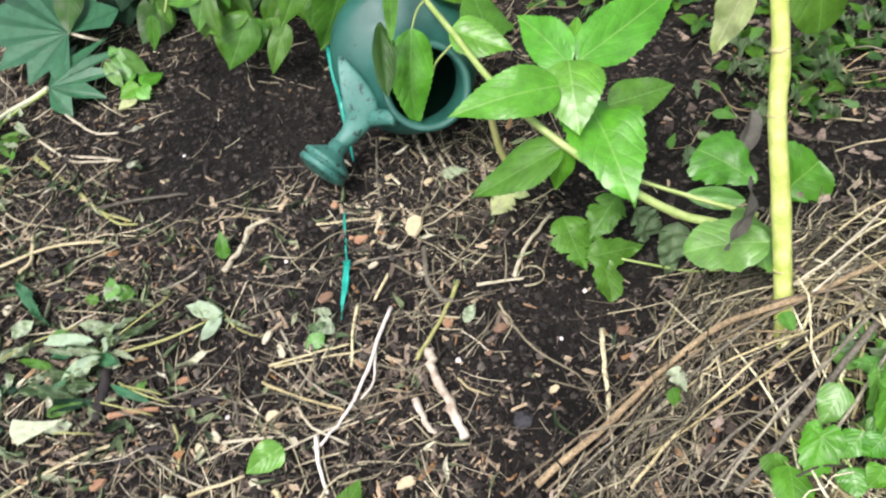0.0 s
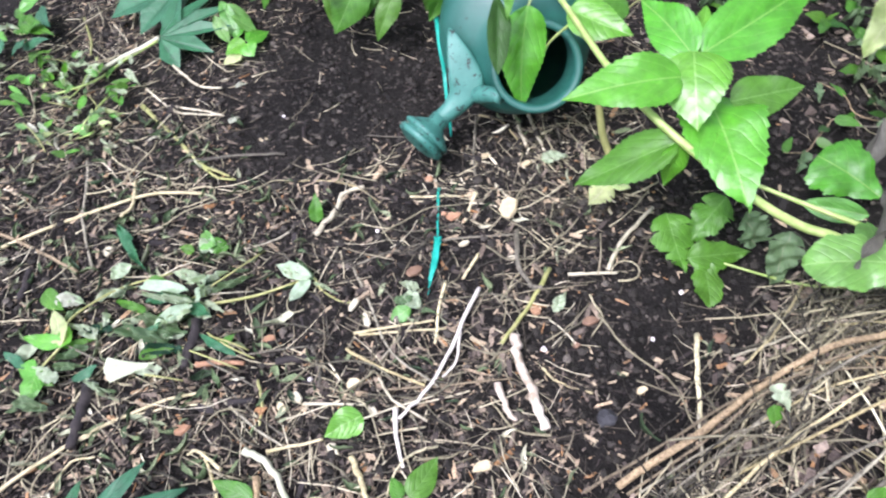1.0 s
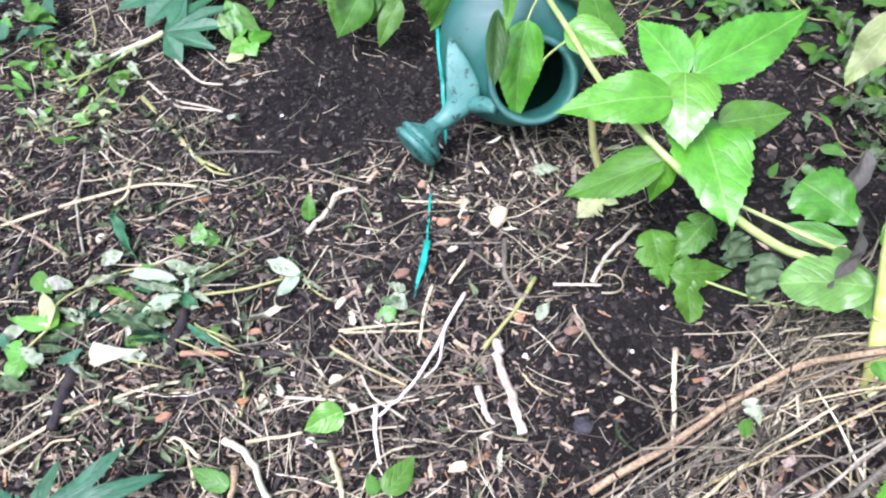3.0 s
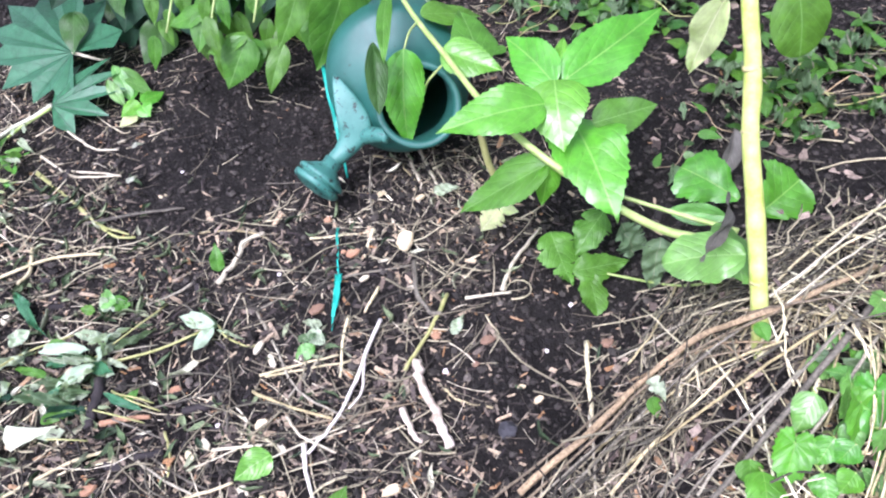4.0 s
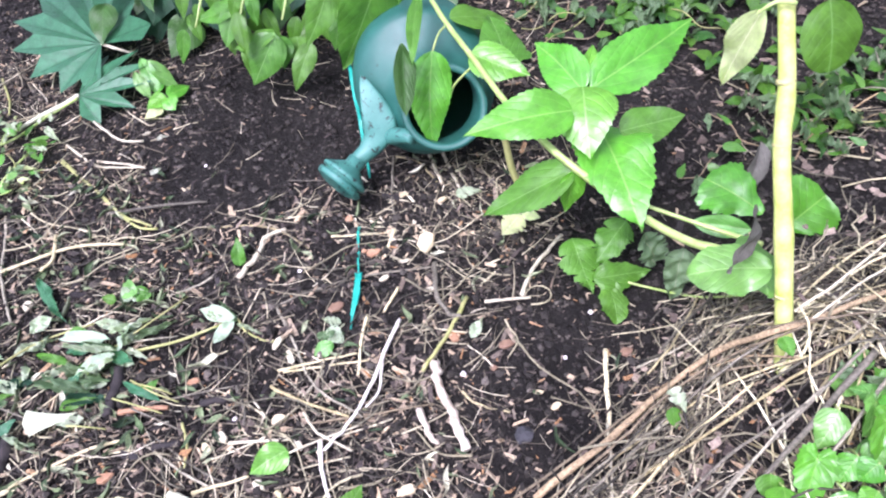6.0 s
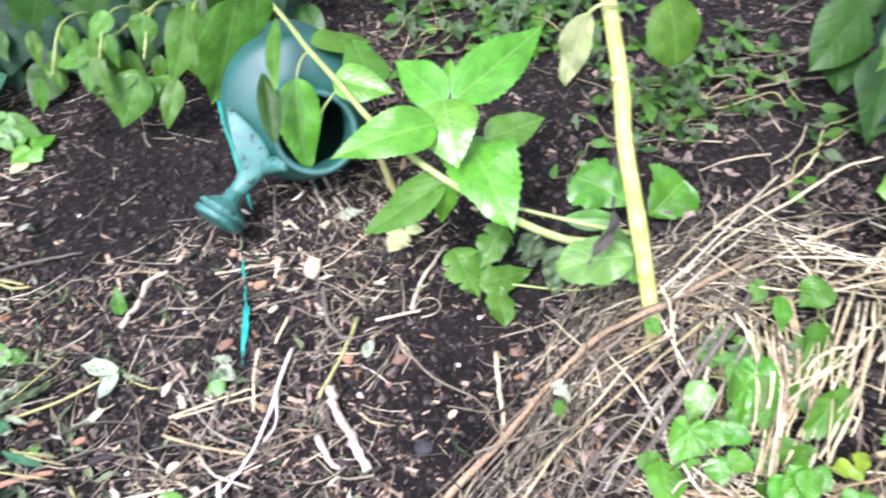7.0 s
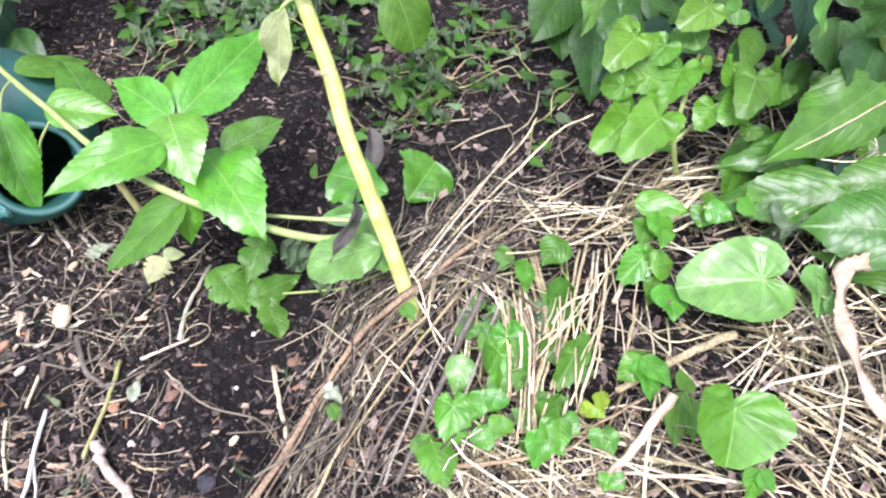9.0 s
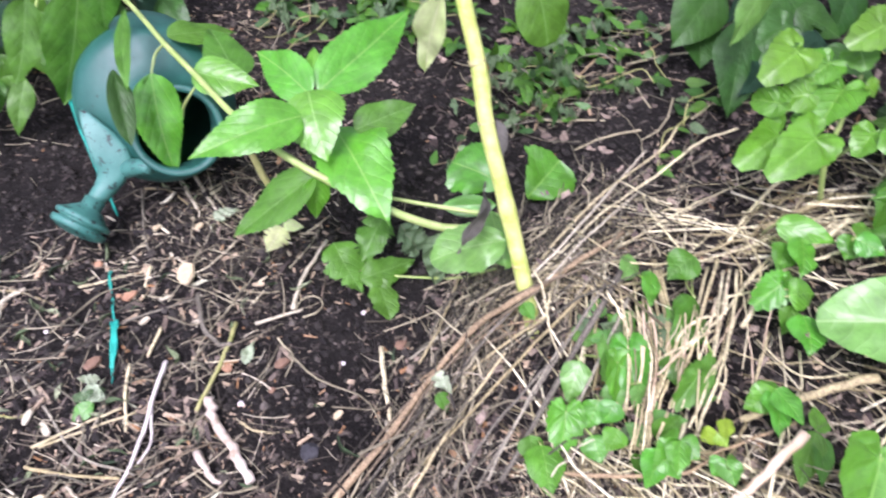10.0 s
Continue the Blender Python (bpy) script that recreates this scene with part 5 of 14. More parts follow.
leaf(digit, (-0.428, 0.693, 0.030), (-0.415, 0.755, 0.045), 0.016, LEAF_BLUE, "lance", fold=0.3, curl=0.12, teeth=0.035, face=(0, -0.3, 0.95))
leaf(digit, (-0.428, 0.693, 0.030), (-0.447, 0.720, 0.040), 0.012, LEAF_BLUE, "lance", fold=0.3, curl=0.12, teeth=0.035, face=(0, -0.3, 0.95))
leaf(digit, (-0.428, 0.693, 0.030), (-0.361, 0.692, 0.029), 0.017, LEAF_BLUE, "lance", fold=0.3, curl=0.12, teeth=0.035, face=(0, -0.3, 0.95))
leaf(digit, (-0.428, 0.693, 0.030), (-0.486, 0.730, 0.030), 0.013, LEAF_BLUE, "lance", fold=0.3, curl=0.12, teeth=0.035, face=(0, -0.3, 0.95))
tube("petiole", [(-0.428, 0.693, 0.030), (-0.449, 0.690, 0.014), (-0.483, 0.683, 0.000)], 0.0020, 0.0020, LEAFSTALK, digit)
tangle = thing("weed_tangle", (-0.648, 1.414, 0.000), "tangle of small yellowish green weeds on the soil", "weed")
leaf(tangle, (-0.591, 1.294, 0.023), (-0.567, 1.273, 0.027), 0.006, LEAF_WILT, "ovate", fold=0.3, rows=8, cols=4)
leaf(tangle, (-0.739, 1.433, 0.029), (-0.753, 1.475, 0.014), 0.011, LEAF_DULL, "ovate", fold=0.3, rows=8, cols=4)
leaf(tangle, (-0.693, 1.325, 0.014), (-0.715, 1.334, 0.011), 0.005, LEAF_WILT, "ovate", fold=0.3, rows=8, cols=4)
leaf(tangle, (-0.575, 1.336, 0.029), (-0.590, 1.340, 0.030), 0.004, LEAF_BRIGHT, "ovate", fold=0.3, rows=8, cols=4)
leaf(tangle, (-0.631, 1.491, 0.013), (-0.626, 1.504, 0.022), 0.010, LEAF_WILT, "ovate", fold=0.3, rows=8, cols=4)
leaf(tangle, (-0.578, 1.394, 0.029), (-0.617, 1.415, 0.020), 0.011, LEAF_WILT, "ovate", fold=0.3, rows=8, cols=4)
leaf(tangle, (-0.618, 1.305, 0.033), (-0.647, 1.354, 0.009), 0.007, LEAF_YELLOW, "ovate", fold=0.3, rows=8, cols=4)
leaf(tangle, (-0.581, 1.307, 0.022), (-0.591, 1.298, 0.025), 0.006, LEAF_DULL, "ovate", fold=0.3, rows=8, cols=4)
leaf(tangle, (-0.613, 1.367, 0.019), (-0.577, 1.344, 0.034), 0.007, LEAF_YELLOW, "ovate", fold=0.3, rows=8, cols=4)
leaf(tangle, (-0.750, 1.406, 0.011), (-0.763, 1.439, 0.008), 0.008, LEAF_DULL, "ovate", fold=0.3, rows=8, cols=4)
leaf(tangle, (-0.691, 1.287, 0.028), (-0.693, 1.293, 0.011), 0.005, LEAF_YELLOW, "ovate", fold=0.3, rows=8, cols=4)
leaf(tangle, (-0.670, 1.283, 0.034), (-0.701, 1.317, 0.025), 0.011, LEAF_DULL, "ovate", fold=0.3, rows=8, cols=4)
leaf(tangle, (-0.706, 1.490, 0.016), (-0.720, 1.499, 0.023), 0.006, LEAF_WILT, "ovate", fold=0.3, rows=8, cols=4)
leaf(tangle, (-0.665, 1.490, 0.026), (-0.687, 1.529, 0.011), 0.004, LEAF_YELLOW, "ovate", fold=0.3, rows=8, cols=4)
leaf(tangle, (-0.597, 1.391, 0.027), (-0.612, 1.381, 0.032), 0.006, LEAF_DULL, "ovate", fold=0.3, rows=8, cols=4)
leaf(tangle, (-0.584, 1.419, 0.022), (-0.579, 1.434, 0.018), 0.004, LEAF_BRIGHT, "ovate", fold=0.3, rows=8, cols=4)
leaf(tangle, (-0.583, 1.371, 0.023), (-0.592, 1.400, 0.023), 0.009, LEAF_BRIGHT, "ovate", fold=0.3, rows=8, cols=4)
leaf(tangle, (-0.729, 1.333, 0.018), (-0.765, 1.354, 0.011), 0.011, LEAF_PALE, "ovate", fold=0.3, rows=8, cols=4)
leaf(tangle, (-0.716, 1.453, 0.024), (-0.711, 1.474, 0.027), 0.010, LEAF_WILT, "ovate", fold=0.3, rows=8, cols=4)
leaf(tangle, (-0.707, 1.334, 0.026), (-0.688, 1.321, 0.019), 0.011, LEAF_WILT, "ovate", fold=0.3, rows=8, cols=4)
leaf(tangle, (-0.682, 1.421, 0.028), (-0.713, 1.429, 0.008), 0.009, LEAF_PALE, "ovate", fold=0.3, rows=8, cols=4)
leaf(tangle, (-0.612, 1.306, 0.021), (-0.650, 1.326, 0.012), 0.009, LEAF_PALE, "ovate", fold=0.3, rows=8, cols=4)
leaf(tangle, (-0.685, 1.298, 0.031), (-0.672, 1.312, 0.025), 0.010, LEAF_YELLOW, "ovate", fold=0.3, rows=8, cols=4)
leaf(tangle, (-0.724, 1.284, 0.011), (-0.714, 1.282, 0.031), 0.006, LEAF_WILT, "ovate", fold=0.3, rows=8, cols=4)
leaf(tangle, (-0.654, 1.457, 0.019), (-0.678, 1.463, 0.029), 0.012, LEAF_PALE, "ovate", fold=0.3, rows=8, cols=4)
leaf(tangle, (-0.689, 1.478, 0.026), (-0.690, 1.502, 0.029), 0.009, LEAF_DULL, "ovate", fold=0.3, rows=8, cols=4)
leaf(tangle, (-0.776, 1.474, 0.014), (-0.765, 1.440, 0.028), 0.008, LEAF_WILT, "ovate", fold=0.3, rows=8, cols=4)
leaf(tangle, (-0.613, 1.434, 0.012), (-0.626, 1.416, 0.027), 0.007, LEAF_BRIGHT, "ovate", fold=0.3, rows=8, cols=4)
leaf(tangle, (-0.698, 1.396, 0.027), (-0.715, 1.391, 0.035), 0.011, LEAF_DULL, "ovate", fold=0.3, rows=8, cols=4)
leaf(tangle, (-0.597, 1.348, 0.032), (-0.636, 1.362, 0.020), 0.013, LEAF_DULL, "ovate", fold=0.3, rows=8, cols=4)
leaf(tangle, (-0.662, 1.426, 0.021), (-0.654, 1.397, 0.025), 0.009, LEAF_DULL, "ovate", fold=0.3, rows=8, cols=4)
leaf(tangle, (-0.594, 1.254, 0.031), (-0.624, 1.288, 0.019), 0.006, LEAF_DULL, "ovate", fold=0.3, rows=8, cols=4)
leaf(tangle, (-0.608, 1.342, 0.031), (-0.619, 1.322, 0.029), 0.012, LEAF_PALE, "ovate", fold=0.3, rows=8, cols=4)
leaf(tangle, (-0.711, 1.400, 0.023), (-0.687, 1.395, 0.022), 0.007, LEAF_WILT, "ovate", fold=0.3, rows=8, cols=4)
leaf(tangle, (-0.715, 1.371, 0.010), (-0.702, 1.340, 0.031), 0.005, LEAF_BRIGHT, "ovate", fold=0.3, rows=8, cols=4)
leaf(tangle, (-0.729, 1.501, 0.016), (-0.692, 1.451, 0.035), 0.009, LEAF_WILT, "ovate", fold=0.3, rows=8, cols=4)
leaf(tangle, (-0.588, 1.358, 0.018), (-0.566, 1.323, 0.031), 0.007, LEAF_WILT, "ovate", fold=0.3, rows=8, cols=4)
leaf(tangle, (-0.711, 1.358, 0.016), (-0.716, 1.369, 0.025), 0.008, LEAF_DULL, "ovate", fold=0.3, rows=8, cols=4)
leaf(tangle, (-0.650, 1.449, 0.029), (-0.673, 1.474, 0.024), 0.006, LEAF_BRIGHT, "ovate", fold=0.3, rows=8, cols=4)
leaf(tangle, (-0.683, 1.377, 0.030), (-0.714, 1.423, 0.008), 0.008, LEAF_WILT, "ovate", fold=0.3, rows=8, cols=4)
leaf(tangle, (-0.705, 1.497, 0.028), (-0.691, 1.519, 0.030), 0.011, LEAF_WILT, "ovate", fold=0.3, rows=8, cols=4)
leaf(tangle, (-0.636, 1.302, 0.029), (-0.653, 1.307, 0.012), 0.005, LEAF_WILT, "ovate", fold=0.3, rows=8, cols=4)
leaf(tangle, (-0.614, 1.282, 0.010), (-0.600, 1.268, 0.013), 0.006, LEAF_DULL, "ovate", fold=0.3, rows=8, cols=4)
leaf(tangle, (-0.672, 1.374, 0.033), (-0.650, 1.358, 0.036), 0.005, LEAF_DULL, "ovate", fold=0.3, rows=8, cols=4)
leaf(tangle, (-0.678, 1.292, 0.024), (-0.670, 1.290, 0.016), 0.005, LEAF_YELLOW, "ovate", fold=0.3, rows=8, cols=4)
leaf(tangle, (-0.612, 1.413, 0.013), (-0.604, 1.424, 0.016), 0.005, LEAF_BRIGHT, "ovate", fold=0.3, rows=8, cols=4)
leaf(tangle, (-0.605, 1.328, 0.026), (-0.581, 1.323, 0.030), 0.008, LEAF_YELLOW, "ovate", fold=0.3, rows=8, cols=4)
leaf(tangle, (-0.597, 1.325, 0.019), (-0.619, 1.348, 0.012), 0.005, LEAF_YELLOW, "ovate", fold=0.3, rows=8, cols=4)
leaf(tangle, (-0.584, 1.341, 0.026), (-0.583, 1.371, 0.011), 0.009, LEAF_YELLOW, "ovate", fold=0.3, rows=8, cols=4)
leaf(tangle, (-0.717, 1.366, 0.021), (-0.690, 1.339, 0.028), 0.006, LEAF_WILT, "ovate", fold=0.3, rows=8, cols=4)
leaf(tangle, (-0.731, 1.420, 0.027), (-0.748, 1.449, 0.020), 0.007, LEAF_YELLOW, "ovate", fold=0.3, rows=8, cols=4)
leaf(tangle, (-0.763, 1.522, 0.012), (-0.726, 1.467, 0.026), 0.012, LEAF_WILT, "ovate", fold=0.3, rows=8, cols=4)
leaf(tangle, (-0.618, 1.342, 0.033), (-0.635, 1.373, 0.022), 0.004, LEAF_YELLOW, "ovate", fold=0.3, rows=8, cols=4)
leaf(tangle, (-0.650, 1.470, 0.033), (-0.682, 1.474, 0.021), 0.008, LEAF_WILT, "ovate", fold=0.3, rows=8, cols=4)
leaf(tangle, (-0.686, 1.406, 0.019), (-0.691, 1.387, 0.031), 0.008, LEAF_YELLOW, "ovate", fold=0.3, rows=8, cols=4)
leaf(tangle, (-0.770, 1.510, 0.017), (-0.788, 1.525, 0.017), 0.006, LEAF_DULL, "ovate", fold=0.3, rows=8, cols=4)
leaf(tangle, (-0.763, 1.519, 0.017), (-0.796, 1.519, 0.009), 0.013, LEAF_BRIGHT, "ovate", fold=0.3, rows=8, cols=4)
leaf(tangle, (-0.649, 1.281, 0.010), (-0.617, 1.272, 0.023), 0.006, LEAF_BRIGHT, "ovate", fold=0.3, rows=8, cols=4)
leaf(tangle, (-0.604, 1.485, 0.018), (-0.616, 1.518, 0.018), 0.011, LEAF_WILT, "ovate", fold=0.3, rows=8, cols=4)
leaf(tangle, (-0.635, 1.355, 0.021), (-0.604, 1.349, 0.022), 0.011, LEAF_DULL, "ovate", fold=0.3, rows=8, cols=4)
leaf(tangle, (-0.637, 1.265, 0.020), (-0.650, 1.255, 0.036), 0.012, LEAF_PALE, "ovate", fold=0.3, rows=8, cols=4)
leaf(tangle, (-0.674, 1.375, 0.033), (-0.667, 1.395, 0.020), 0.010, LEAF_WILT, "ovate", fold=0.3, rows=8, cols=4)
leaf(tangle, (-0.633, 1.288, 0.024), (-0.635, 1.270, 0.035), 0.007, LEAF_YELLOW, "ovate", fold=0.3, rows=8, cols=4)
leaf(tangle, (-0.620, 1.423, 0.021), (-0.613, 1.392, 0.033), 0.006, LEAF_PALE, "ovate", fold=0.3, rows=8, cols=4)
tube("stem", [(-0.663, 1.420, 0.006), (-0.630, 1.379, 0.020), (-0.618, 1.353, 0.025)], 0.0013, 0.0009, STICK_GREEN, tangle, steps=4, sides=6)
tube("stem", [(-0.700, 1.411, 0.006), (-0.675, 1.427, 0.019), (-0.670, 1.455, 0.025)], 0.0013, 0.0009, STEM, tangle, steps=4, sides=6)
tube("stem", [(-0.651, 1.316, 0.005), (-0.618, 1.306, 0.020), (-0.606, 1.308, 0.025)], 0.0013, 0.0009, STEM, tangle, steps=4, sides=6)
tube("stem", [(-0.669, 1.326, 0.006), (-0.639, 1.311, 0.020), (-0.631, 1.309, 0.024)], 0.0013, 0.0009, STICK_GREEN, tangle, steps=4, sides=6)
tube("stem", [(-0.685, 1.286, 0.006), (-0.699, 1.305, 0.020), (-0.734, 1.338, 0.024)], 0.0013, 0.0009, STICK_GREEN, tangle, steps=4, sides=6)
tube("stem", [(-0.688, 1.465, 0.006), (-0.659, 1.464, 0.019), (-0.651, 1.477, 0.024)], 0.0013, 0.0009, STEM, tangle, steps=4, sides=6)
tube("stem", [(-0.706, 1.319, 0.005), (-0.677, 1.296, 0.020), (-0.670, 1.287, 0.024)], 0.0013, 0.0009, LEAFSTALK, tangle, steps=4, sides=6)
tube("stem", [(-0.683, 1.394, 0.005), (-0.687, 1.384, 0.019), (-0.712, 1.386, 0.025)], 0.0013, 0.0009, STICK_GREEN, tangle, steps=4, sides=6)
tube("stem", [(-0.731, 1.516, 0.006), (-0.736, 1.504, 0.020), (-0.765, 1.508, 0.024)], 0.0013, 0.0009, STICK_GREEN, tangle, steps=4, sides=6)
weed_b = thing("small_serrate_weed", (-0.260, 0.757, 0.000), "small green weed with toothed leaves among wood chips", "weed")
leaf(weed_b, (-0.243, 0.749, 0.011), (-0.290, 0.766, 0.015), 0.022, LEAF_MID, "ovate", teeth=0.09)
leaf(weed_b, (-0.081, 0.749, 0.016), (-0.054, 0.789, 0.021), 0.028, LEAF_MID, "ovate", teeth=0.09)
leaf(weed_b, (-0.090, 0.749, 0.011), (-0.102, 0.772, 0.011), 0.016, LEAF_MID, "ovate")
weed_c = thing("broad_green_weed", (-0.166, 0.836, 0.000), "single broad light green leaf on the mulch", "leaf")
leaf(weed_c, (-0.139, 0.839, 0.012), (-0.178, 0.815, 0.011), 0.034, LEAF_BRIGHT, "ovate", fold=0.35, teeth=0.05)
tube("stalk", [(-0.139, 0.836, 0.010), (-0.105, 0.852, 0.005), (-0.062, 0.866, 0.005)], 0.0012, 0.0010, STICK_WHITE, weed_c)
weed_d = thing("yellowing_weed", (-0.549, 0.963, -0.000), "weed with green and yellow leaves on a pale stem", "weed")
leaf(weed_d, (-0.514, 0.930, 0.020), (-0.549, 0.984, 0.020), 0.024, LEAF_YELLOW, "ovate", fold=0.3)
leaf(weed_d, (-0.515, 0.933, 0.019), (-0.572, 0.943, 0.019), 0.020, LEAF_BRIGHT, "ovate", fold=0.3)
leaf(weed_d, (-0.516, 0.926, 0.019), (-0.516, 0.959, 0.020), 0.020, LEAF_BRIGHT, "ovate", fold=0.3)
leaf(weed_d, (-0.534, 0.896, 0.014), (-0.565, 0.904, 0.010), 0.027, LEAF_BRIGHT, "ovate", fold=0.3)
leaf(weed_d, (-0.535, 0.891, 0.015), (-0.536, 0.854, 0.009), 0.029, LEAF_BRIGHT, "ovate", fold=0.3)
leaf(weed_d, (-0.532, 0.894, 0.015), (-0.511, 0.880, 0.010), 0.018, LEAF_MID, "ovate", fold=0.3)
leaf(weed_d, (-0.548, 0.997, 0.020), (-0.511, 0.991, 0.019), 0.022, LEAF_WHITE, "ovate", fold=0.3)
leaf(weed_d, (-0.569, 1.010, 0.019), (-0.533, 0.981, 0.019), 0.024, LEAF_MID, "ovate", fold=0.3)
tube("stem", [(-0.539, 0.896, 0.010), (-0.525, 0.917, 0.014), (-0.513, 0.935, 0.019), (-0.516, 0.968, 0.020), (-0.477, 1.019, 0.009), (-0.413, 1.045, 0.006)], 0.0018, 0.0013, STICK_GREEN, weed_d)
wilted = thing("wilted_weed", (-0.379, 0.992, -0.001), "pulled weed with limp silvery green leaves", "weed")
leaf(wilted, (-0.372, 1.003, 0.024), (-0.455, 1.019, 0.016), 0.016, LEAF_MINT, "lance", fold=0.3, curl=0.2, ripple=0.08, teeth=0.05, face=(0.20, -0.5, 0.85))
leaf(wilted, (-0.362, 0.980, 0.026), (-0.410, 0.958, 0.018), 0.016, LEAF_MINT, "lance", fold=0.3, curl=0.2, ripple=0.08, teeth=0.05, face=(0.20, -0.5, 0.85))
leaf(wilted, (-0.221, 1.021, 0.024), (-0.275, 1.047, 0.016), 0.021, LEAF_MINT, "lance", fold=0.3, curl=0.2, ripple=0.08, teeth=0.05, face=(0.10, -0.5, 0.85))
leaf(wilted, (-0.221, 1.017, 0.022), (-0.247, 0.993, 0.012), 0.016, LEAF_MINT, "lance", fold=0.3, curl=0.2, ripple=0.08, teeth=0.05, face=(0.20, -0.5, 0.85))
leaf(wilted, (-0.095, 0.979, 0.012), (-0.119, 0.965, 0.007), 0.021, LEAF_PALE, "lance", fold=0.3, curl=0.2, ripple=0.08, teeth=0.05, face=(0.00, -0.5, 0.85))
leaf(wilted, (-0.101, 1.001, 0.014), (-0.084, 0.981, 0.008), 0.025, LEAF_WILT, "lance", fold=0.3, curl=0.2, ripple=0.08, teeth=0.05, face=(0.00, -0.5, 0.85))
leaf(wilted, (-0.360, 0.985, 0.025), (-0.362, 1.034, 0.018), 0.012, LEAF_MINT, "lance", fold=0.3, curl=0.2, ripple=0.08, teeth=0.05, face=(-0.40, -0.5, 0.85))
leaf(wilted, (-0.359, 0.995, 0.020), (-0.350, 1.020, 0.012), 0.015, LEAF_WILT, "lance", fold=0.3, curl=0.2, ripple=0.08, teeth=0.05, face=(0.30, -0.5, 0.85))
leaf(wilted, (-0.467, 1.053, 0.015), (-0.494, 1.036, 0.009), 0.023, LEAF_WILT, "lance", fold=0.3, curl=0.2, ripple=0.08, teeth=0.05, face=(0.20, -0.5, 0.85))
leaf(wilted, (-0.361, 1.077, 0.020), (-0.393, 1.107, 0.012), 0.026, LEAF_PALE, "lance", fold=0.3, curl=0.2, ripple=0.08, teeth=0.05, face=(-0.10, -0.5, 0.85))
leaf(wilted, (-0.371, 1.085, 0.018), (-0.344, 1.081, 0.011), 0.022, LEAF_MID, "lance", fold=0.3, curl=0.2, ripple=0.08, teeth=0.05, face=(0.10, -0.5, 0.85))
leaf(wilted, (-0.379, 0.944, 0.012), (-0.422, 0.946, 0.007), 0.023, LEAF_DULL, "lance", fold=0.3, curl=0.2, ripple=0.08, teeth=0.05, face=(0.20, -0.5, 0.85))
leaf(wilted, (-0.373, 0.951, 0.012), (-0.453, 0.985, 0.007), 0.021, LEAF_DULL, "lance", fold=0.3, curl=0.2, ripple=0.08, teeth=0.05, face=(0.00, -0.5, 0.85))
leaf(wilted, (-0.360, 0.987, 0.020), (-0.453, 1.008, 0.019), 0.012, LEAF_WILT, "ovate", fold=0.8, curl=0.4, ripple=0.16, teeth=0.1, bite=0.22)
leaf(wilted, (-0.364, 0.975, 0.019), (-0.411, 0.953, 0.020), 0.012, LEAF_WILT, "ovate", fold=0.8, curl=0.4, ripple=0.16, teeth=0.1, bite=0.22)
leaf(wilted, (-0.364, 0.948, 0.015), (-0.432, 0.956, 0.014), 0.010, LEAF_DULL, "ovate", fold=0.8, curl=0.4, ripple=0.16, teeth=0.1, bite=0.22)
leaf(wilted, (-0.451, 0.959, 0.014), (-0.357, 0.916, 0.014), 0.020, LEAF_DULL, "ovate", fold=0.8, curl=0.4, ripple=0.16, teeth=0.1, bite=0.22)
leaf(wilted, (-0.362, 0.927, 0.010), (-0.454, 0.924, 0.010), 0.014, LEAF_SHADE, "ovate", fold=0.8, curl=0.4, ripple=0.16, teeth=0.1, bite=0.22)
leaf(wilted, (-0.352, 0.996, 0.020), (-0.364, 1.023, 0.019), 0.011, LEAF_WILT, "ovate", fold=0.8, curl=0.4, ripple=0.16, teeth=0.1, bite=0.22)
leaf(wilted, (-0.459, 0.956, 0.012), (-0.514, 0.954, 0.010), 0.012, LEAF_SHADE, "ovate", fold=0.8, curl=0.4, ripple=0.16, teeth=0.1, bite=0.22)
leaf(wilted, (-0.472, 0.978, 0.010), (-0.481, 0.947, 0.010), 0.012, LEAF_WILT, "ovate", fold=0.8, curl=0.4, ripple=0.16, teeth=0.1, bite=0.22)
tube("stem", [(-0.363, 0.988, 0.012), (-0.333, 0.996, 0.008), (-0.293, 1.007, 0.005), (-0.245, 1.024, 0.007)], 0.0022, 0.0016, STICK_GREEN, wilted)
leaf(wilted, (-0.228, 1.021, 0.015), (-0.271, 1.045, 0.020), 0.012, LEAF_WILT, "ovate", fold=0.8, curl=0.4, ripple=0.16, teeth=0.1, bite=0.22)
leaf(wilted, (-0.224, 1.018, 0.014), (-0.249, 1.011, 0.012), 0.010, LEAF_WILT, "ovate", fold=0.8, curl=0.4, ripple=0.16, teeth=0.1, bite=0.22)
leaf(wilted, (-0.221, 1.023, 0.014), (-0.250, 1.058, 0.020), 0.011, LEAF_DULL, "ovate", fold=0.8, curl=0.4, ripple=0.16, teeth=0.1, bite=0.22)
leaf(wilted, (-0.221, 1.020, 0.012), (-0.182, 1.001, 0.005), 0.007, LEAF_WILT, "ovate", fold=0.8, curl=0.4, ripple=0.16, teeth=0.1, bite=0.22)
tube("stem", [(-0.245, 1.024, 0.007), (-0.223, 1.030, 0.010), (-0.209, 1.011, 0.007), (-0.177, 0.993, 0.005), (-0.154, 1.005, 0.003)], 0.0016, 0.0010, STICK_GREEN, wilted)
leaf(wilted, (-0.518, 0.931, 0.012), (-0.479, 0.947, 0.006), 0.009, LEAF_MID, "ovate", fold=0.4, curl=0.13, ripple=0.07, rows=12, cols=4)
leaf(wilted, (-0.517, 0.904, 0.012), (-0.472, 0.900, 0.021), 0.012, LEAF_DULL, "ovate", fold=0.4, curl=0.24, ripple=0.07, rows=12, cols=4)
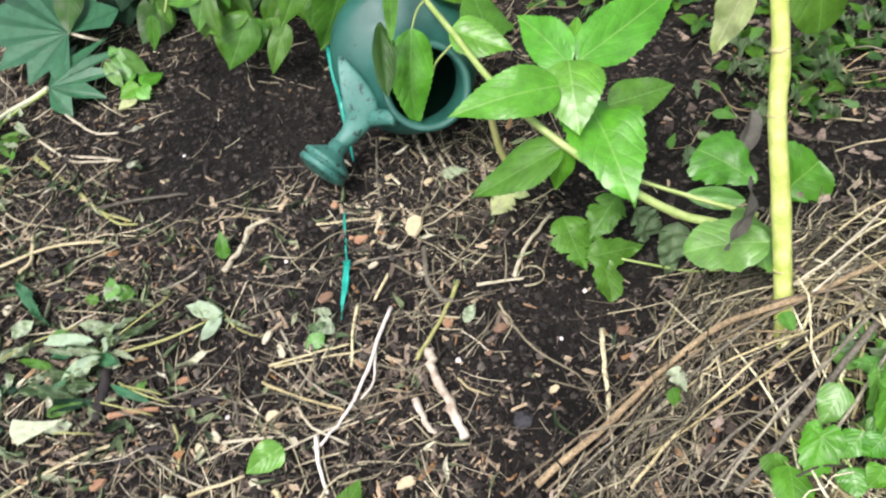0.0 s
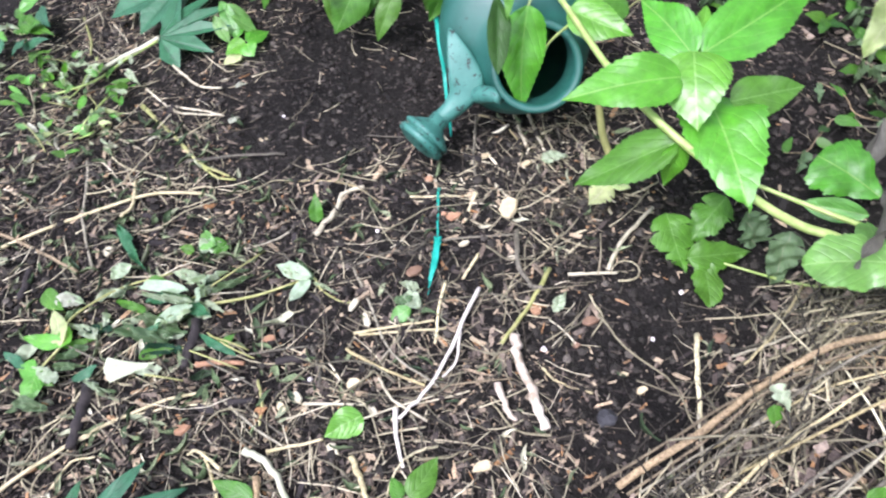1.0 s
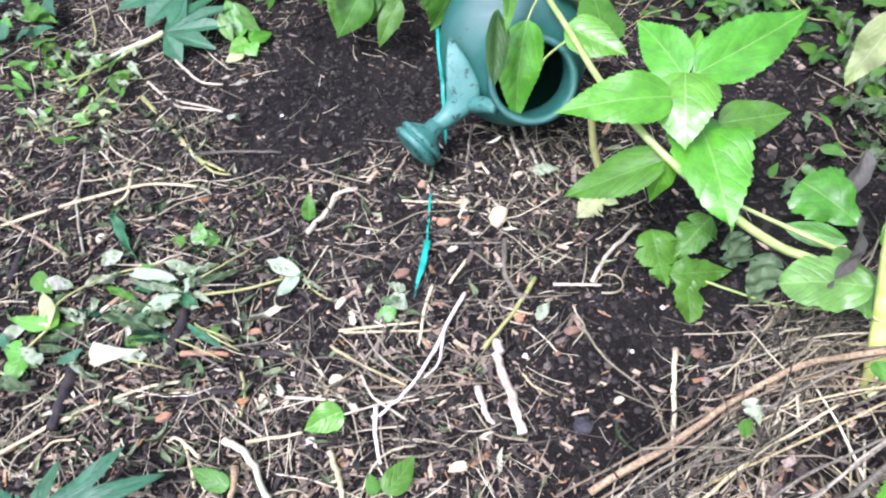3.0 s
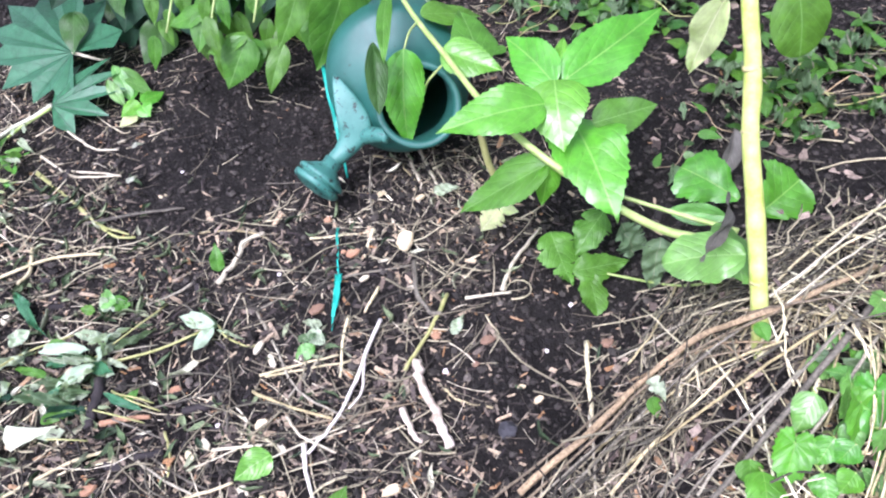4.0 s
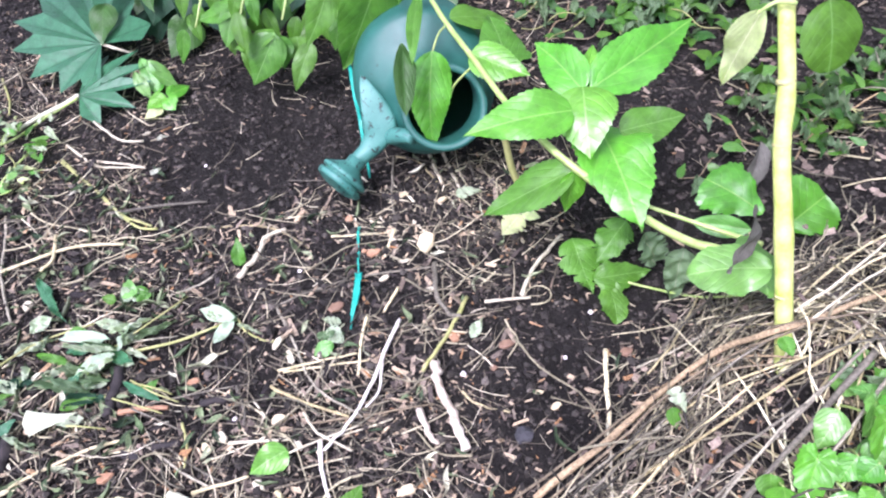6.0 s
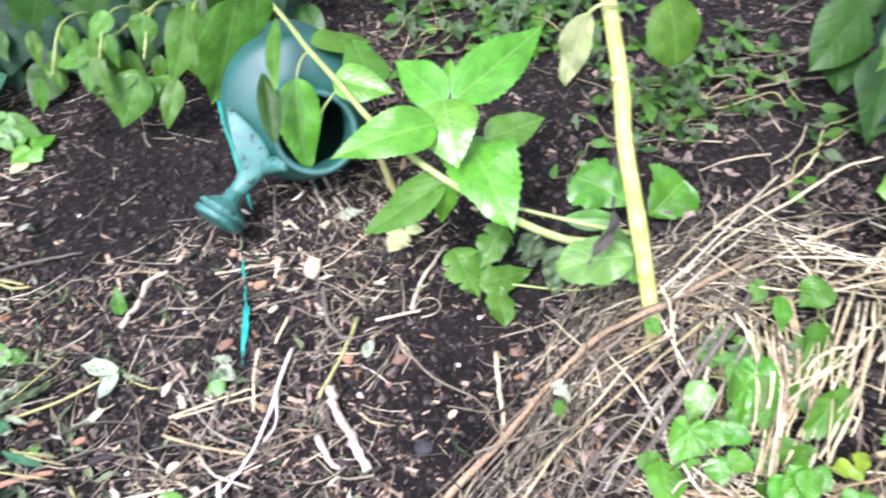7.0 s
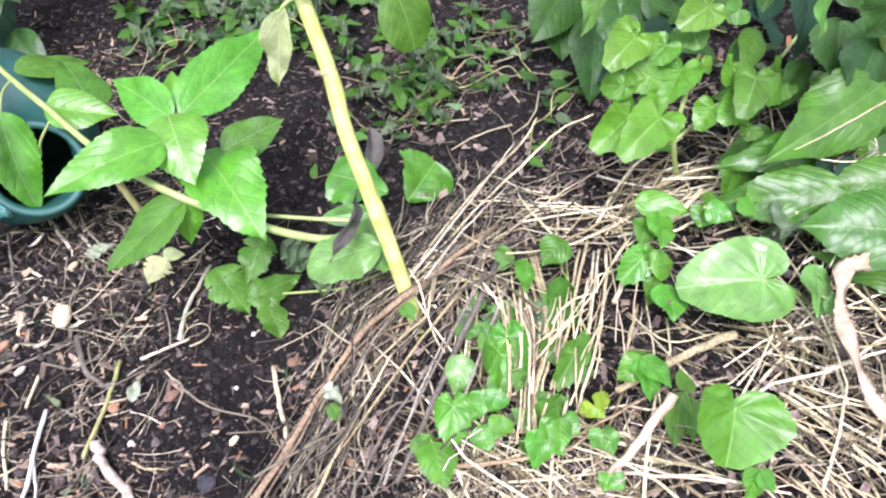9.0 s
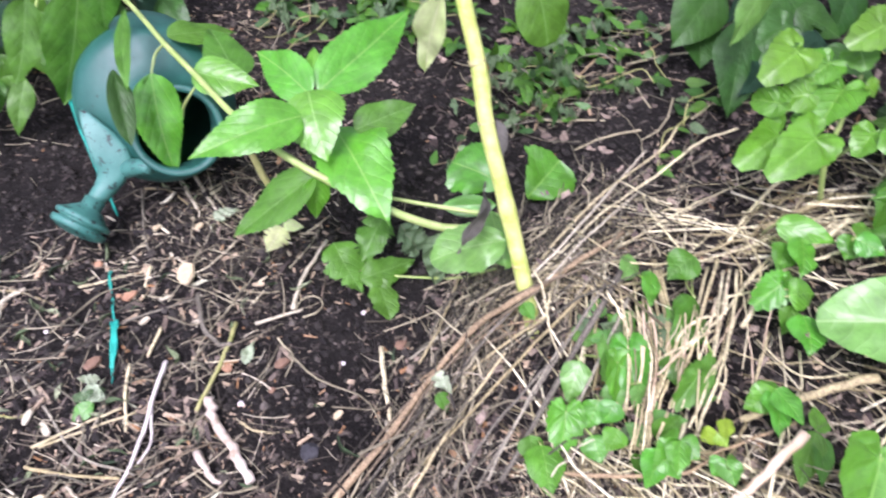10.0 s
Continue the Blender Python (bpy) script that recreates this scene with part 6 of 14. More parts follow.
leaf(wilted, (-0.440, 1.031, 0.011), (-0.405, 1.022, 0.006), 0.019, LEAF_MID, "ovate", fold=0.4, curl=0.23, ripple=0.07, rows=12, cols=4)
leaf(wilted, (-0.359, 0.991, 0.012), (-0.412, 1.005, 0.022), 0.010, LEAF_DULL, "ovate", fold=0.4, curl=-0.07, ripple=0.07, rows=12, cols=4)
leaf(wilted, (-0.346, 0.987, 0.011), (-0.390, 0.991, 0.013), 0.013, LEAF_WILT, "ovate", fold=0.4, curl=0.15, ripple=0.07, rows=12, cols=4)
leaf(wilted, (-0.350, 0.947, 0.012), (-0.296, 0.914, 0.017), 0.010, LEAF_BLUE, "lance", fold=0.4, curl=0.23, ripple=0.07, rows=12, cols=4)
leaf(wilted, (-0.506, 0.890, 0.012), (-0.526, 0.885, 0.021), 0.020, LEAF_WILT, "ovate", fold=0.4, curl=0.28, ripple=0.07, rows=12, cols=4)
leaf(wilted, (-0.501, 1.002, 0.011), (-0.457, 1.027, 0.005), 0.016, LEAF_WILT, "ovate", fold=0.4, curl=0.23, ripple=0.07, rows=12, cols=4)
leaf(wilted, (-0.475, 0.889, 0.012), (-0.425, 0.859, 0.010), 0.010, LEAF_WILT, "lance", fold=0.4, curl=0.37, ripple=0.07, rows=12, cols=4)
leaf(wilted, (-0.351, 1.010, 0.011), (-0.301, 1.035, 0.012), 0.013, LEAF_DULL, "ovate", fold=0.4, curl=0.03, ripple=0.07, rows=12, cols=4)
leaf(wilted, (-0.372, 0.989, 0.012), (-0.339, 0.968, 0.023), 0.017, LEAF_BLUE, "ovate", fold=0.4, curl=0.18, ripple=0.07, rows=12, cols=4)
leaf(wilted, (-0.383, 0.901, 0.011), (-0.415, 0.896, 0.011), 0.017, LEAF_WILT, "ovate", fold=0.4, curl=-0.19, ripple=0.07, rows=12, cols=4)
leaf(wilted, (-0.421, 0.939, 0.012), (-0.397, 0.960, 0.019), 0.013, LEAF_BLUE, "ovate", fold=0.4, curl=-0.19, ripple=0.07, rows=12, cols=4)
leaf(wilted, (-0.551, 0.903, 0.012), (-0.587, 0.923, 0.016), 0.013, LEAF_BLUE, "lance", fold=0.4, curl=-0.01, ripple=0.07, rows=12, cols=4)
leaf(wilted, (-0.483, 0.931, 0.012), (-0.529, 0.916, 0.006), 0.015, LEAF_DULL, "ovate", fold=0.4, curl=0.1, ripple=0.07, rows=12, cols=4)
leaf(wilted, (-0.433, 0.996, 0.011), (-0.392, 1.015, 0.007), 0.016, LEAF_BLUE, "lance", fold=0.4, curl=0.06, ripple=0.07, rows=12, cols=4)
leaf(wilted, (-0.387, 1.023, 0.012), (-0.334, 1.040, 0.014), 0.012, LEAF_WILT, "lance", fold=0.4, curl=0.12, ripple=0.07, rows=12, cols=4)
leaf(wilted, (-0.512, 0.892, 0.012), (-0.540, 0.900, 0.021), 0.016, LEAF_WILT, "ovate", fold=0.4, curl=0.15, ripple=0.07, rows=12, cols=4)
leaf(wilted, (-0.475, 0.945, 0.012), (-0.524, 0.966, 0.011), 0.016, LEAF_WILT, "ovate", fold=0.4, curl=-0.11, ripple=0.07, rows=12, cols=4)
leaf(wilted, (-0.547, 0.864, 0.012), (-0.500, 0.843, 0.023), 0.019, LEAF_DULL, "lance", fold=0.4, curl=0.25, ripple=0.07, rows=12, cols=4)
leaf(wilted, (-0.367, 0.946, 0.012), (-0.405, 0.946, 0.009), 0.010, LEAF_WILT, "ovate", fold=0.4, curl=-0.13, ripple=0.07, rows=12, cols=4)
leaf(wilted, (-0.551, 1.011, 0.011), (-0.508, 0.990, 0.022), 0.015, LEAF_WILT, "lance", fold=0.4, curl=0.09, ripple=0.07, rows=12, cols=4)
leaf(wilted, (-0.549, 0.932, 0.011), (-0.586, 0.917, 0.006), 0.020, LEAF_WILT, "ovate", fold=0.4, curl=-0.12, ripple=0.07, rows=12, cols=4)
leaf(wilted, (-0.339, 0.971, 0.012), (-0.375, 0.987, 0.007), 0.018, LEAF_WILT, "lance", fold=0.4, curl=-0.06, ripple=0.07, rows=12, cols=4)
leaf(wilted, (-0.488, 0.885, 0.012), (-0.461, 0.904, 0.016), 0.013, LEAF_BLUE, "lance", fold=0.4, curl=-0.04, ripple=0.07, rows=12, cols=4)
leaf(wilted, (-0.455, 0.965, 0.012), (-0.433, 0.972, 0.006), 0.011, LEAF_WILT, "lance", fold=0.4, curl=-0.16, ripple=0.07, rows=12, cols=4)
leaf(wilted, (-0.325, 0.926, 0.012), (-0.305, 0.947, 0.011), 0.012, LEAF_MID, "ovate", fold=0.4, curl=0.02, ripple=0.07, rows=12, cols=4)
leaf(wilted, (-0.544, 0.961, 0.012), (-0.514, 0.990, 0.012), 0.010, LEAF_DULL, "lance", fold=0.4, curl=0.02, ripple=0.07, rows=12, cols=4)
leaf(wilted, (-0.417, 0.917, 0.011), (-0.373, 0.926, 0.014), 0.013, LEAF_MID, "ovate", fold=0.4, curl=0.05, ripple=0.07, rows=12, cols=4)
leaf(wilted, (-0.412, 0.968, 0.012), (-0.376, 0.995, 0.005), 0.014, LEAF_MID, "lance", fold=0.4, curl=0.33, ripple=0.07, rows=12, cols=4)
leaf(wilted, (-0.356, 0.995, 0.011), (-0.324, 0.976, 0.013), 0.010, LEAF_WILT, "ovate", fold=0.4, curl=0.2, ripple=0.07, rows=12, cols=4)
leaf(wilted, (-0.397, 0.955, 0.011), (-0.384, 0.973, 0.008), 0.017, LEAF_WILT, "lance", fold=0.4, curl=0.14, ripple=0.07, rows=12, cols=4)
leaf(wilted, (-0.425, 0.980, 0.012), (-0.486, 1.006, 0.006), 0.011, LEAF_MID, "ovate", fold=0.4, curl=0.15, ripple=0.07, rows=12, cols=4)
leaf(wilted, (-0.409, 1.042, 0.012), (-0.358, 1.028, 0.006), 0.017, LEAF_WILT, "lance", fold=0.4, curl=0.13, ripple=0.07, rows=12, cols=4)
tube("stem", [(-0.374, 1.002, 0.009), (-0.330, 1.034, 0.016), (-0.297, 1.079, 0.005)], 0.0012, 0.0009, STICK_GREEN, wilted)
tube("stem", [(-0.446, 0.922, 0.009), (-0.410, 0.904, 0.016), (-0.387, 0.895, 0.005)], 0.0012, 0.0009, STEM_GREY, wilted)
tube("stem", [(-0.341, 0.950, 0.009), (-0.308, 0.927, 0.015), (-0.277, 0.916, 0.005)], 0.0012, 0.0009, STICK_GREEN, wilted)
tube("stem", [(-0.331, 0.910, 0.010), (-0.294, 0.889, 0.016), (-0.267, 0.878, 0.006)], 0.0012, 0.0009, STEM_GREY, wilted)
tube("stem", [(-0.406, 0.894, 0.010), (-0.378, 0.887, 0.016), (-0.356, 0.888, 0.005)], 0.0012, 0.0009, STICK_GREEN, wilted)
tube("stem", [(-0.371, 1.005, 0.010), (-0.327, 1.004, 0.016), (-0.297, 1.013, 0.006)], 0.0012, 0.0009, STEM_GREY, wilted)
tube("stem", [(-0.337, 0.945, 0.010), (-0.304, 0.931, 0.016), (-0.286, 0.927, 0.006)], 0.0012, 0.0009, STICK_GREEN, wilted)
tube("stem", [(-0.529, 0.942, 0.010), (-0.471, 0.914, 0.015), (-0.426, 0.897, 0.005)], 0.0012, 0.0009, STEM_GREY, wilted)
tube("stem", [(-0.372, 0.931, 0.010), (-0.327, 0.912, 0.015), (-0.293, 0.902, 0.006)], 0.0012, 0.0009, STICK_GREEN, wilted)
white_leaf = thing("bleached_leaf", (-0.433, 0.897, -0.001), "folded cream-green leaf lying on the soil", "leaf")
leaf(white_leaf, (-0.447, 0.893, 0.022), (-0.388, 0.908, 0.014), 0.034, LEAF_CREAM, "wedge", fold=0.35, curl=-0.1, teeth=0.01)
fallen = thing("fallen_leaf", (-0.236, 1.132, -0.001), "upright small dark green leaf on the soil", "leaf", "fallen leaves")
leaf(fallen, (-0.232, 1.123, 0.009), (-0.233, 1.147, 0.040), 0.020, LEAF_MID, "ovate", fold=0.5, curl=0.3, ripple=0.09)
fallen = thing("fallen_leaf", (-0.088, 1.016, -0.001), "limp pale green leaf on the soil", "leaf", "fallen leaves")
leaf(fallen, (-0.087, 1.009, 0.009), (-0.112, 1.016, 0.015), 0.014, LEAF_WILT, "ovate", fold=0.5, curl=0.3, ripple=0.09)
fallen = thing("fallen_leaf", (-0.118, 0.996, -0.000), "limp grey-green leaf on the soil", "leaf", "fallen leaves")
leaf(fallen, (-0.116, 0.990, 0.010), (-0.085, 0.991, 0.016), 0.013, LEAF_DULL, "ovate", fold=0.5, curl=0.3, ripple=0.09)
fallen = thing("fallen_leaf", (0.076, 0.976, 0.000), "crumpled pale green leaf on the soil", "leaf", "fallen leaves")
leaf(fallen, (0.075, 0.970, 0.010), (0.091, 0.994, 0.017), 0.017, LEAF_WILT, "ovate", fold=0.5, curl=0.3, ripple=0.09)
fallen = thing("fallen_leaf", (0.074, 1.237, -0.001), "pale round fallen leaf on the soil", "leaf", "fallen leaves")
leaf(fallen, (0.073, 1.225, 0.010), (0.109, 1.227, 0.016), 0.021, LEAF_WILT, "ovate", fold=0.5, curl=0.3, ripple=0.09)
fallen = thing("fallen_leaf", (-0.516, 1.132, -0.001), "curled blue-green leaf on the soil", "leaf", "fallen leaves")
leaf(fallen, (-0.508, 1.122, 0.010), (-0.455, 1.049, 0.015), 0.016, LEAF_BLUE, "ovate", fold=0.5, curl=0.3, ripple=0.09)
fallen = thing("fallen_leaf", (-0.391, 1.091, -0.001), "wilted green leaf on the soil", "leaf", "fallen leaves")
leaf(fallen, (-0.386, 1.083, 0.009), (-0.345, 1.085, 0.015), 0.024, LEAF_WILT, "ovate", fold=0.5, curl=0.3, ripple=0.09)
fallen = thing("fallen_leaf", (-0.398, 1.086, -0.001), "small green leaf on the soil", "leaf", "fallen leaves")
leaf(fallen, (-0.391, 1.077, 0.010), (-0.410, 1.081, 0.016), 0.014, LEAF_MID, "ovate", fold=0.5, curl=0.3, ripple=0.09)
fallen = thing("fallen_leaf", (-0.409, 1.346, -0.001), "pale dry petal on the soil", "leaf", "fallen leaves")
leaf(fallen, (-0.402, 1.333, 0.010), (-0.386, 1.340, 0.016), 0.011, LEAF_WHITE, "ovate", fold=0.5, curl=0.3, ripple=0.09)
fallen = thing("fallen_leaf", (-0.417, 1.432, -0.001), "pale dry petal on the soil", "leaf", "fallen leaves")
leaf(fallen, (-0.411, 1.419, 0.010), (-0.392, 1.424, 0.015), 0.010, LEAF_WHITE, "ovate", fold=0.5, curl=0.3, ripple=0.09)
weed_left = thing("trailing_weed", (-0.672, 1.437, -0.000), "tangle of trailing light green weed stems", "weed")
tube("stem", [(-0.568, 1.532, 0.030), (-0.626, 1.514, 0.010), (-0.663, 1.453, 0.012), (-0.733, 1.422, 0.009)], 0.0028, 0.0020, STEM, weed_left)
tube("stem", [(-0.604, 1.455, 0.012), (-0.627, 1.388, 0.015), (-0.645, 1.344, 0.010)], 0.0020, 0.0015, STEM, weed_left)
leaf(weed_left, (-0.658, 1.374, 0.015), (-0.657, 1.405, 0.023), 0.016, LEAF_BRIGHT, "lance", fold=0.4, rows=8, cols=4)
leaf(weed_left, (-0.602, 1.370, 0.014), (-0.600, 1.358, 0.008), 0.011, LEAF_MID, "lance", fold=0.4, rows=8, cols=4)
leaf(weed_left, (-0.792, 1.534, 0.015), (-0.773, 1.492, 0.015), 0.011, LEAF_MID, "lance", fold=0.4, rows=8, cols=4)
leaf(weed_left, (-0.812, 1.448, 0.015), (-0.786, 1.431, 0.007), 0.009, LEAF_BRIGHT, "lance", fold=0.4, rows=8, cols=4)
leaf(weed_left, (-0.876, 1.609, 0.014), (-0.838, 1.620, 0.012), 0.020, LEAF_MID, "lance", fold=0.4, rows=8, cols=4)
leaf(weed_left, (-0.786, 1.406, 0.014), (-0.754, 1.366, 0.014), 0.009, LEAF_MID, "lance", fold=0.4, rows=8, cols=4)
leaf(weed_left, (-0.898, 1.629, 0.015), (-0.859, 1.608, 0.020), 0.010, LEAF_WILT, "lance", fold=0.4, rows=8, cols=4)
leaf(weed_left, (-0.896, 1.566, 0.015), (-0.896, 1.534, 0.009), 0.015, LEAF_MID, "lance", fold=0.4, rows=8, cols=4)
leaf(weed_left, (-0.818, 1.403, 0.015), (-0.768, 1.385, 0.026), 0.009, LEAF_MID, "lance", fold=0.4, rows=8, cols=4)
leaf(weed_left, (-0.740, 1.411, 0.015), (-0.726, 1.416, 0.010), 0.017, LEAF_MID, "lance", fold=0.4, rows=8, cols=4)
leaf(weed_left, (-0.897, 1.598, 0.015), (-0.896, 1.629, 0.018), 0.019, LEAF_WILT, "lance", fold=0.4, rows=8, cols=4)
leaf(weed_left, (-0.623, 1.364, 0.014), (-0.605, 1.362, 0.028), 0.009, LEAF_WILT, "lance", fold=0.4, rows=8, cols=4)
leaf(weed_left, (-0.726, 1.466, 0.014), (-0.693, 1.433, 0.023), 0.010, LEAF_WILT, "lance", fold=0.4, rows=8, cols=4)
leaf(weed_left, (-0.774, 1.449, 0.014), (-0.814, 1.478, 0.013), 0.014, LEAF_BRIGHT, "lance", fold=0.4, rows=8, cols=4)
leaf(weed_left, (-0.858, 1.498, 0.015), (-0.836, 1.497, 0.023), 0.013, LEAF_WILT, "lance", fold=0.4, rows=8, cols=4)
leaf(weed_left, (-0.735, 1.451, 0.014), (-0.699, 1.448, 0.006), 0.013, LEAF_MID, "lance", fold=0.4, rows=8, cols=4)
leaf(weed_left, (-0.828, 1.464, 0.015), (-0.789, 1.462, 0.025), 0.010, LEAF_MID, "lance", fold=0.4, rows=8, cols=4)
leaf(weed_left, (-0.799, 1.546, 0.015), (-0.799, 1.515, 0.027), 0.015, LEAF_MID, "lance", fold=0.4, rows=8, cols=4)
leaf(weed_left, (-0.596, 1.448, 0.014), (-0.628, 1.440, 0.017), 0.011, LEAF_MID, "lance", fold=0.4, rows=8, cols=4)
leaf(weed_left, (-0.628, 1.427, 0.014), (-0.586, 1.373, 0.027), 0.010, LEAF_MID, "lance", fold=0.4, rows=8, cols=4)
leaf(weed_left, (-0.784, 1.453, 0.014), (-0.765, 1.461, 0.025), 0.016, LEAF_BRIGHT, "lance", fold=0.4, rows=8, cols=4)
leaf(weed_left, (-0.661, 1.468, 0.015), (-0.677, 1.492, 0.017), 0.016, LEAF_WILT, "lance", fold=0.4, rows=8, cols=4)
leaf(weed_left, (-0.611, 1.475, 0.015), (-0.579, 1.435, 0.017), 0.015, LEAF_WILT, "lance", fold=0.4, rows=8, cols=4)
leaf(weed_left, (-0.673, 1.442, 0.015), (-0.665, 1.463, 0.024), 0.012, LEAF_WILT, "lance", fold=0.4, rows=8, cols=4)
leaf(weed_left, (-0.622, 1.356, 0.015), (-0.620, 1.311, 0.027), 0.013, LEAF_WILT, "lance", fold=0.4, rows=8, cols=4)
leaf(weed_left, (-0.596, 1.432, 0.014), (-0.608, 1.420, 0.025), 0.016, LEAF_MID, "lance", fold=0.4, rows=8, cols=4)
leaf(weed_left, (-0.873, 1.651, 0.015), (-0.898, 1.676, 0.020), 0.020, LEAF_MID, "lance", fold=0.4, rows=8, cols=4)
leaf(weed_left, (-0.804, 1.513, 0.014), (-0.780, 1.514, 0.029), 0.011, LEAF_MID, "lance", fold=0.4, rows=8, cols=4)
leaf(weed_left, (-0.716, 1.514, 0.015), (-0.717, 1.529, 0.023), 0.018, LEAF_MID, "lance", fold=0.4, rows=8, cols=4)
leaf(weed_left, (-0.800, 1.425, 0.014), (-0.752, 1.394, 0.017), 0.014, LEAF_MID, "lance", fold=0.4, rows=8, cols=4)
leaf(weed_left, (-0.736, 1.461, 0.014), (-0.776, 1.489, 0.011), 0.017, LEAF_BRIGHT, "lance", fold=0.4, rows=8, cols=4)
leaf(weed_left, (-0.705, 1.324, 0.015), (-0.689, 1.347, 0.022), 0.013, LEAF_BRIGHT, "lance", fold=0.4, rows=8, cols=4)
leaf(weed_left, (-0.723, 1.483, 0.014), (-0.703, 1.430, 0.029), 0.011, LEAF_WILT, "lance", fold=0.4, rows=8, cols=4)
leaf(weed_left, (-0.640, 1.454, 0.015), (-0.641, 1.491, 0.014), 0.010, LEAF_MID, "lance", fold=0.4, rows=8, cols=4)
leaf(weed_left, (-0.653, 1.326, 0.014), (-0.626, 1.334, 0.014), 0.015, LEAF_BRIGHT, "lance", fold=0.4, rows=8, cols=4)
leaf(weed_left, (-0.765, 1.474, 0.015), (-0.747, 1.496, 0.013), 0.017, LEAF_MID, "lance", fold=0.4, rows=8, cols=4)
leaf(weed_left, (-0.684, 1.320, 0.015), (-0.702, 1.308, 0.023), 0.011, LEAF_MID, "lance", fold=0.4, rows=8, cols=4)
leaf(weed_left, (-0.715, 1.494, 0.014), (-0.686, 1.498, 0.015), 0.012, LEAF_WILT, "lance", fold=0.4, rows=8, cols=4)
leaf(weed_left, (-0.740, 1.485, 0.015), (-0.753, 1.473, 0.021), 0.013, LEAF_WILT, "lance", fold=0.4, rows=8, cols=4)
leaf(weed_left, (-0.936, 1.631, 0.014), (-0.944, 1.599, 0.019), 0.013, LEAF_MID, "lance", fold=0.4, rows=8, cols=4)
leaf(weed_left, (-0.667, 1.499, 0.014), (-0.645, 1.453, 0.030), 0.011, LEAF_MID, "lance", fold=0.4, rows=8, cols=4)
leaf(weed_left, (-0.673, 1.347, 0.014), (-0.666, 1.387, 0.005), 0.009, LEAF_WILT, "lance", fold=0.4, rows=8, cols=4)
leaf(weed_left, (-0.724, 1.474, 0.014), (-0.716, 1.438, 0.017), 0.012, LEAF_MID, "lance", fold=0.4, rows=8, cols=4)
leaf(weed_left, (-0.920, 1.596, 0.015), (-0.938, 1.562, 0.027), 0.016, LEAF_BRIGHT, "lance", fold=0.4, rows=8, cols=4)
leaf(weed_left, (-0.850, 1.492, 0.030), (-0.856, 1.462, 0.068), 0.025, LEAF_MID, "ovate", fold=0.4, rows=10, cols=4)
leaf(weed_left, (-0.851, 1.518, 0.030), (-0.875, 1.556, 0.043), 0.028, LEAF_BLUE, "ovate", fold=0.4, rows=10, cols=4)
leaf(weed_left, (-0.763, 1.518, 0.030), (-0.757, 1.460, 0.059), 0.028, LEAF_MID, "ovate", fold=0.4, rows=10, cols=4)
leaf(weed_left, (-0.925, 1.513, 0.030), (-0.876, 1.528, 0.046), 0.023, LEAF_BRIGHT, "ovate", fold=0.4, rows=10, cols=4)
leaf(weed_left, (-1.003, 1.613, 0.030), (-0.975, 1.631, 0.053), 0.019, LEAF_MID, "ovate", fold=0.4, rows=10, cols=4)
leaf(weed_left, (-0.704, 1.459, 0.030), (-0.689, 1.438, 0.061), 0.018, LEAF_BRIGHT, "ovate", fold=0.4, rows=10, cols=4)
leaf(weed_left, (-0.849, 1.639, 0.030), (-0.841, 1.582, 0.026), 0.026, LEAF_MID, "ovate", fold=0.4, rows=10, cols=4)
leaf(weed_left, (-0.832, 1.654, 0.030), (-0.772, 1.568, 0.053), 0.028, LEAF_BLUE, "ovate", fold=0.4, rows=10, cols=4)
leaf(weed_left, (-0.965, 1.537, 0.030), (-1.006, 1.602, 0.027), 0.025, LEAF_BLUE, "ovate", fold=0.4, rows=10, cols=4)
leaf(weed_left, (-0.820, 1.560, 0.029), (-0.788, 1.465, 0.066), 0.018, LEAF_BLUE, "ovate", fold=0.4, rows=10, cols=4)
leaf(weed_left, (-0.936, 1.526, 0.029), (-0.972, 1.499, 0.048), 0.026, LEAF_BLUE, "ovate", fold=0.4, rows=10, cols=4)
leaf(weed_left, (-1.004, 1.612, 0.030), (-0.947, 1.583, 0.069), 0.030, LEAF_BLUE, "ovate", fold=0.4, rows=10, cols=4)
leaf(weed_left, (-0.888, 1.580, 0.029), (-0.850, 1.549, 0.037), 0.025, LEAF_BRIGHT, "ovate", fold=0.4, rows=10, cols=4)
leaf(weed_left, (-1.011, 1.638, 0.030), (-1.003, 1.601, 0.064), 0.026, LEAF_BLUE, "ovate", fold=0.4, rows=10, cols=4)
leaf(weed_left, (-0.958, 1.546, 0.030), (-0.957, 1.507, 0.062), 0.031, LEAF_MID, "ovate", fold=0.4, rows=10, cols=4)
leaf(weed_left, (-0.847, 1.618, 0.030), (-0.754, 1.540, 0.053), 0.028, LEAF_MID, "ovate", fold=0.4, rows=10, cols=4)
leaf(weed_left, (-0.826, 1.584, 0.030), (-0.778, 1.559, 0.066), 0.027, LEAF_MID, "ovate", fold=0.4, rows=10, cols=4)
leaf(weed_left, (-0.871, 1.509, 0.029), (-0.852, 1.449, 0.052), 0.030, LEAF_BLUE, "ovate", fold=0.4, rows=10, cols=4)
leaf(weed_left, (-0.850, 1.536, 0.030), (-0.898, 1.544, 0.040), 0.018, LEAF_BRIGHT, "ovate", fold=0.4, rows=10, cols=4)
leaf(weed_left, (-0.977, 1.621, 0.030), (-1.006, 1.579, 0.052), 0.023, LEAF_MID, "ovate", fold=0.4, rows=10, cols=4)
leaf(weed_left, (-0.833, 1.477, 0.029), (-0.860, 1.483, 0.043), 0.018, LEAF_MID, "ovate", fold=0.4, rows=10, cols=4)
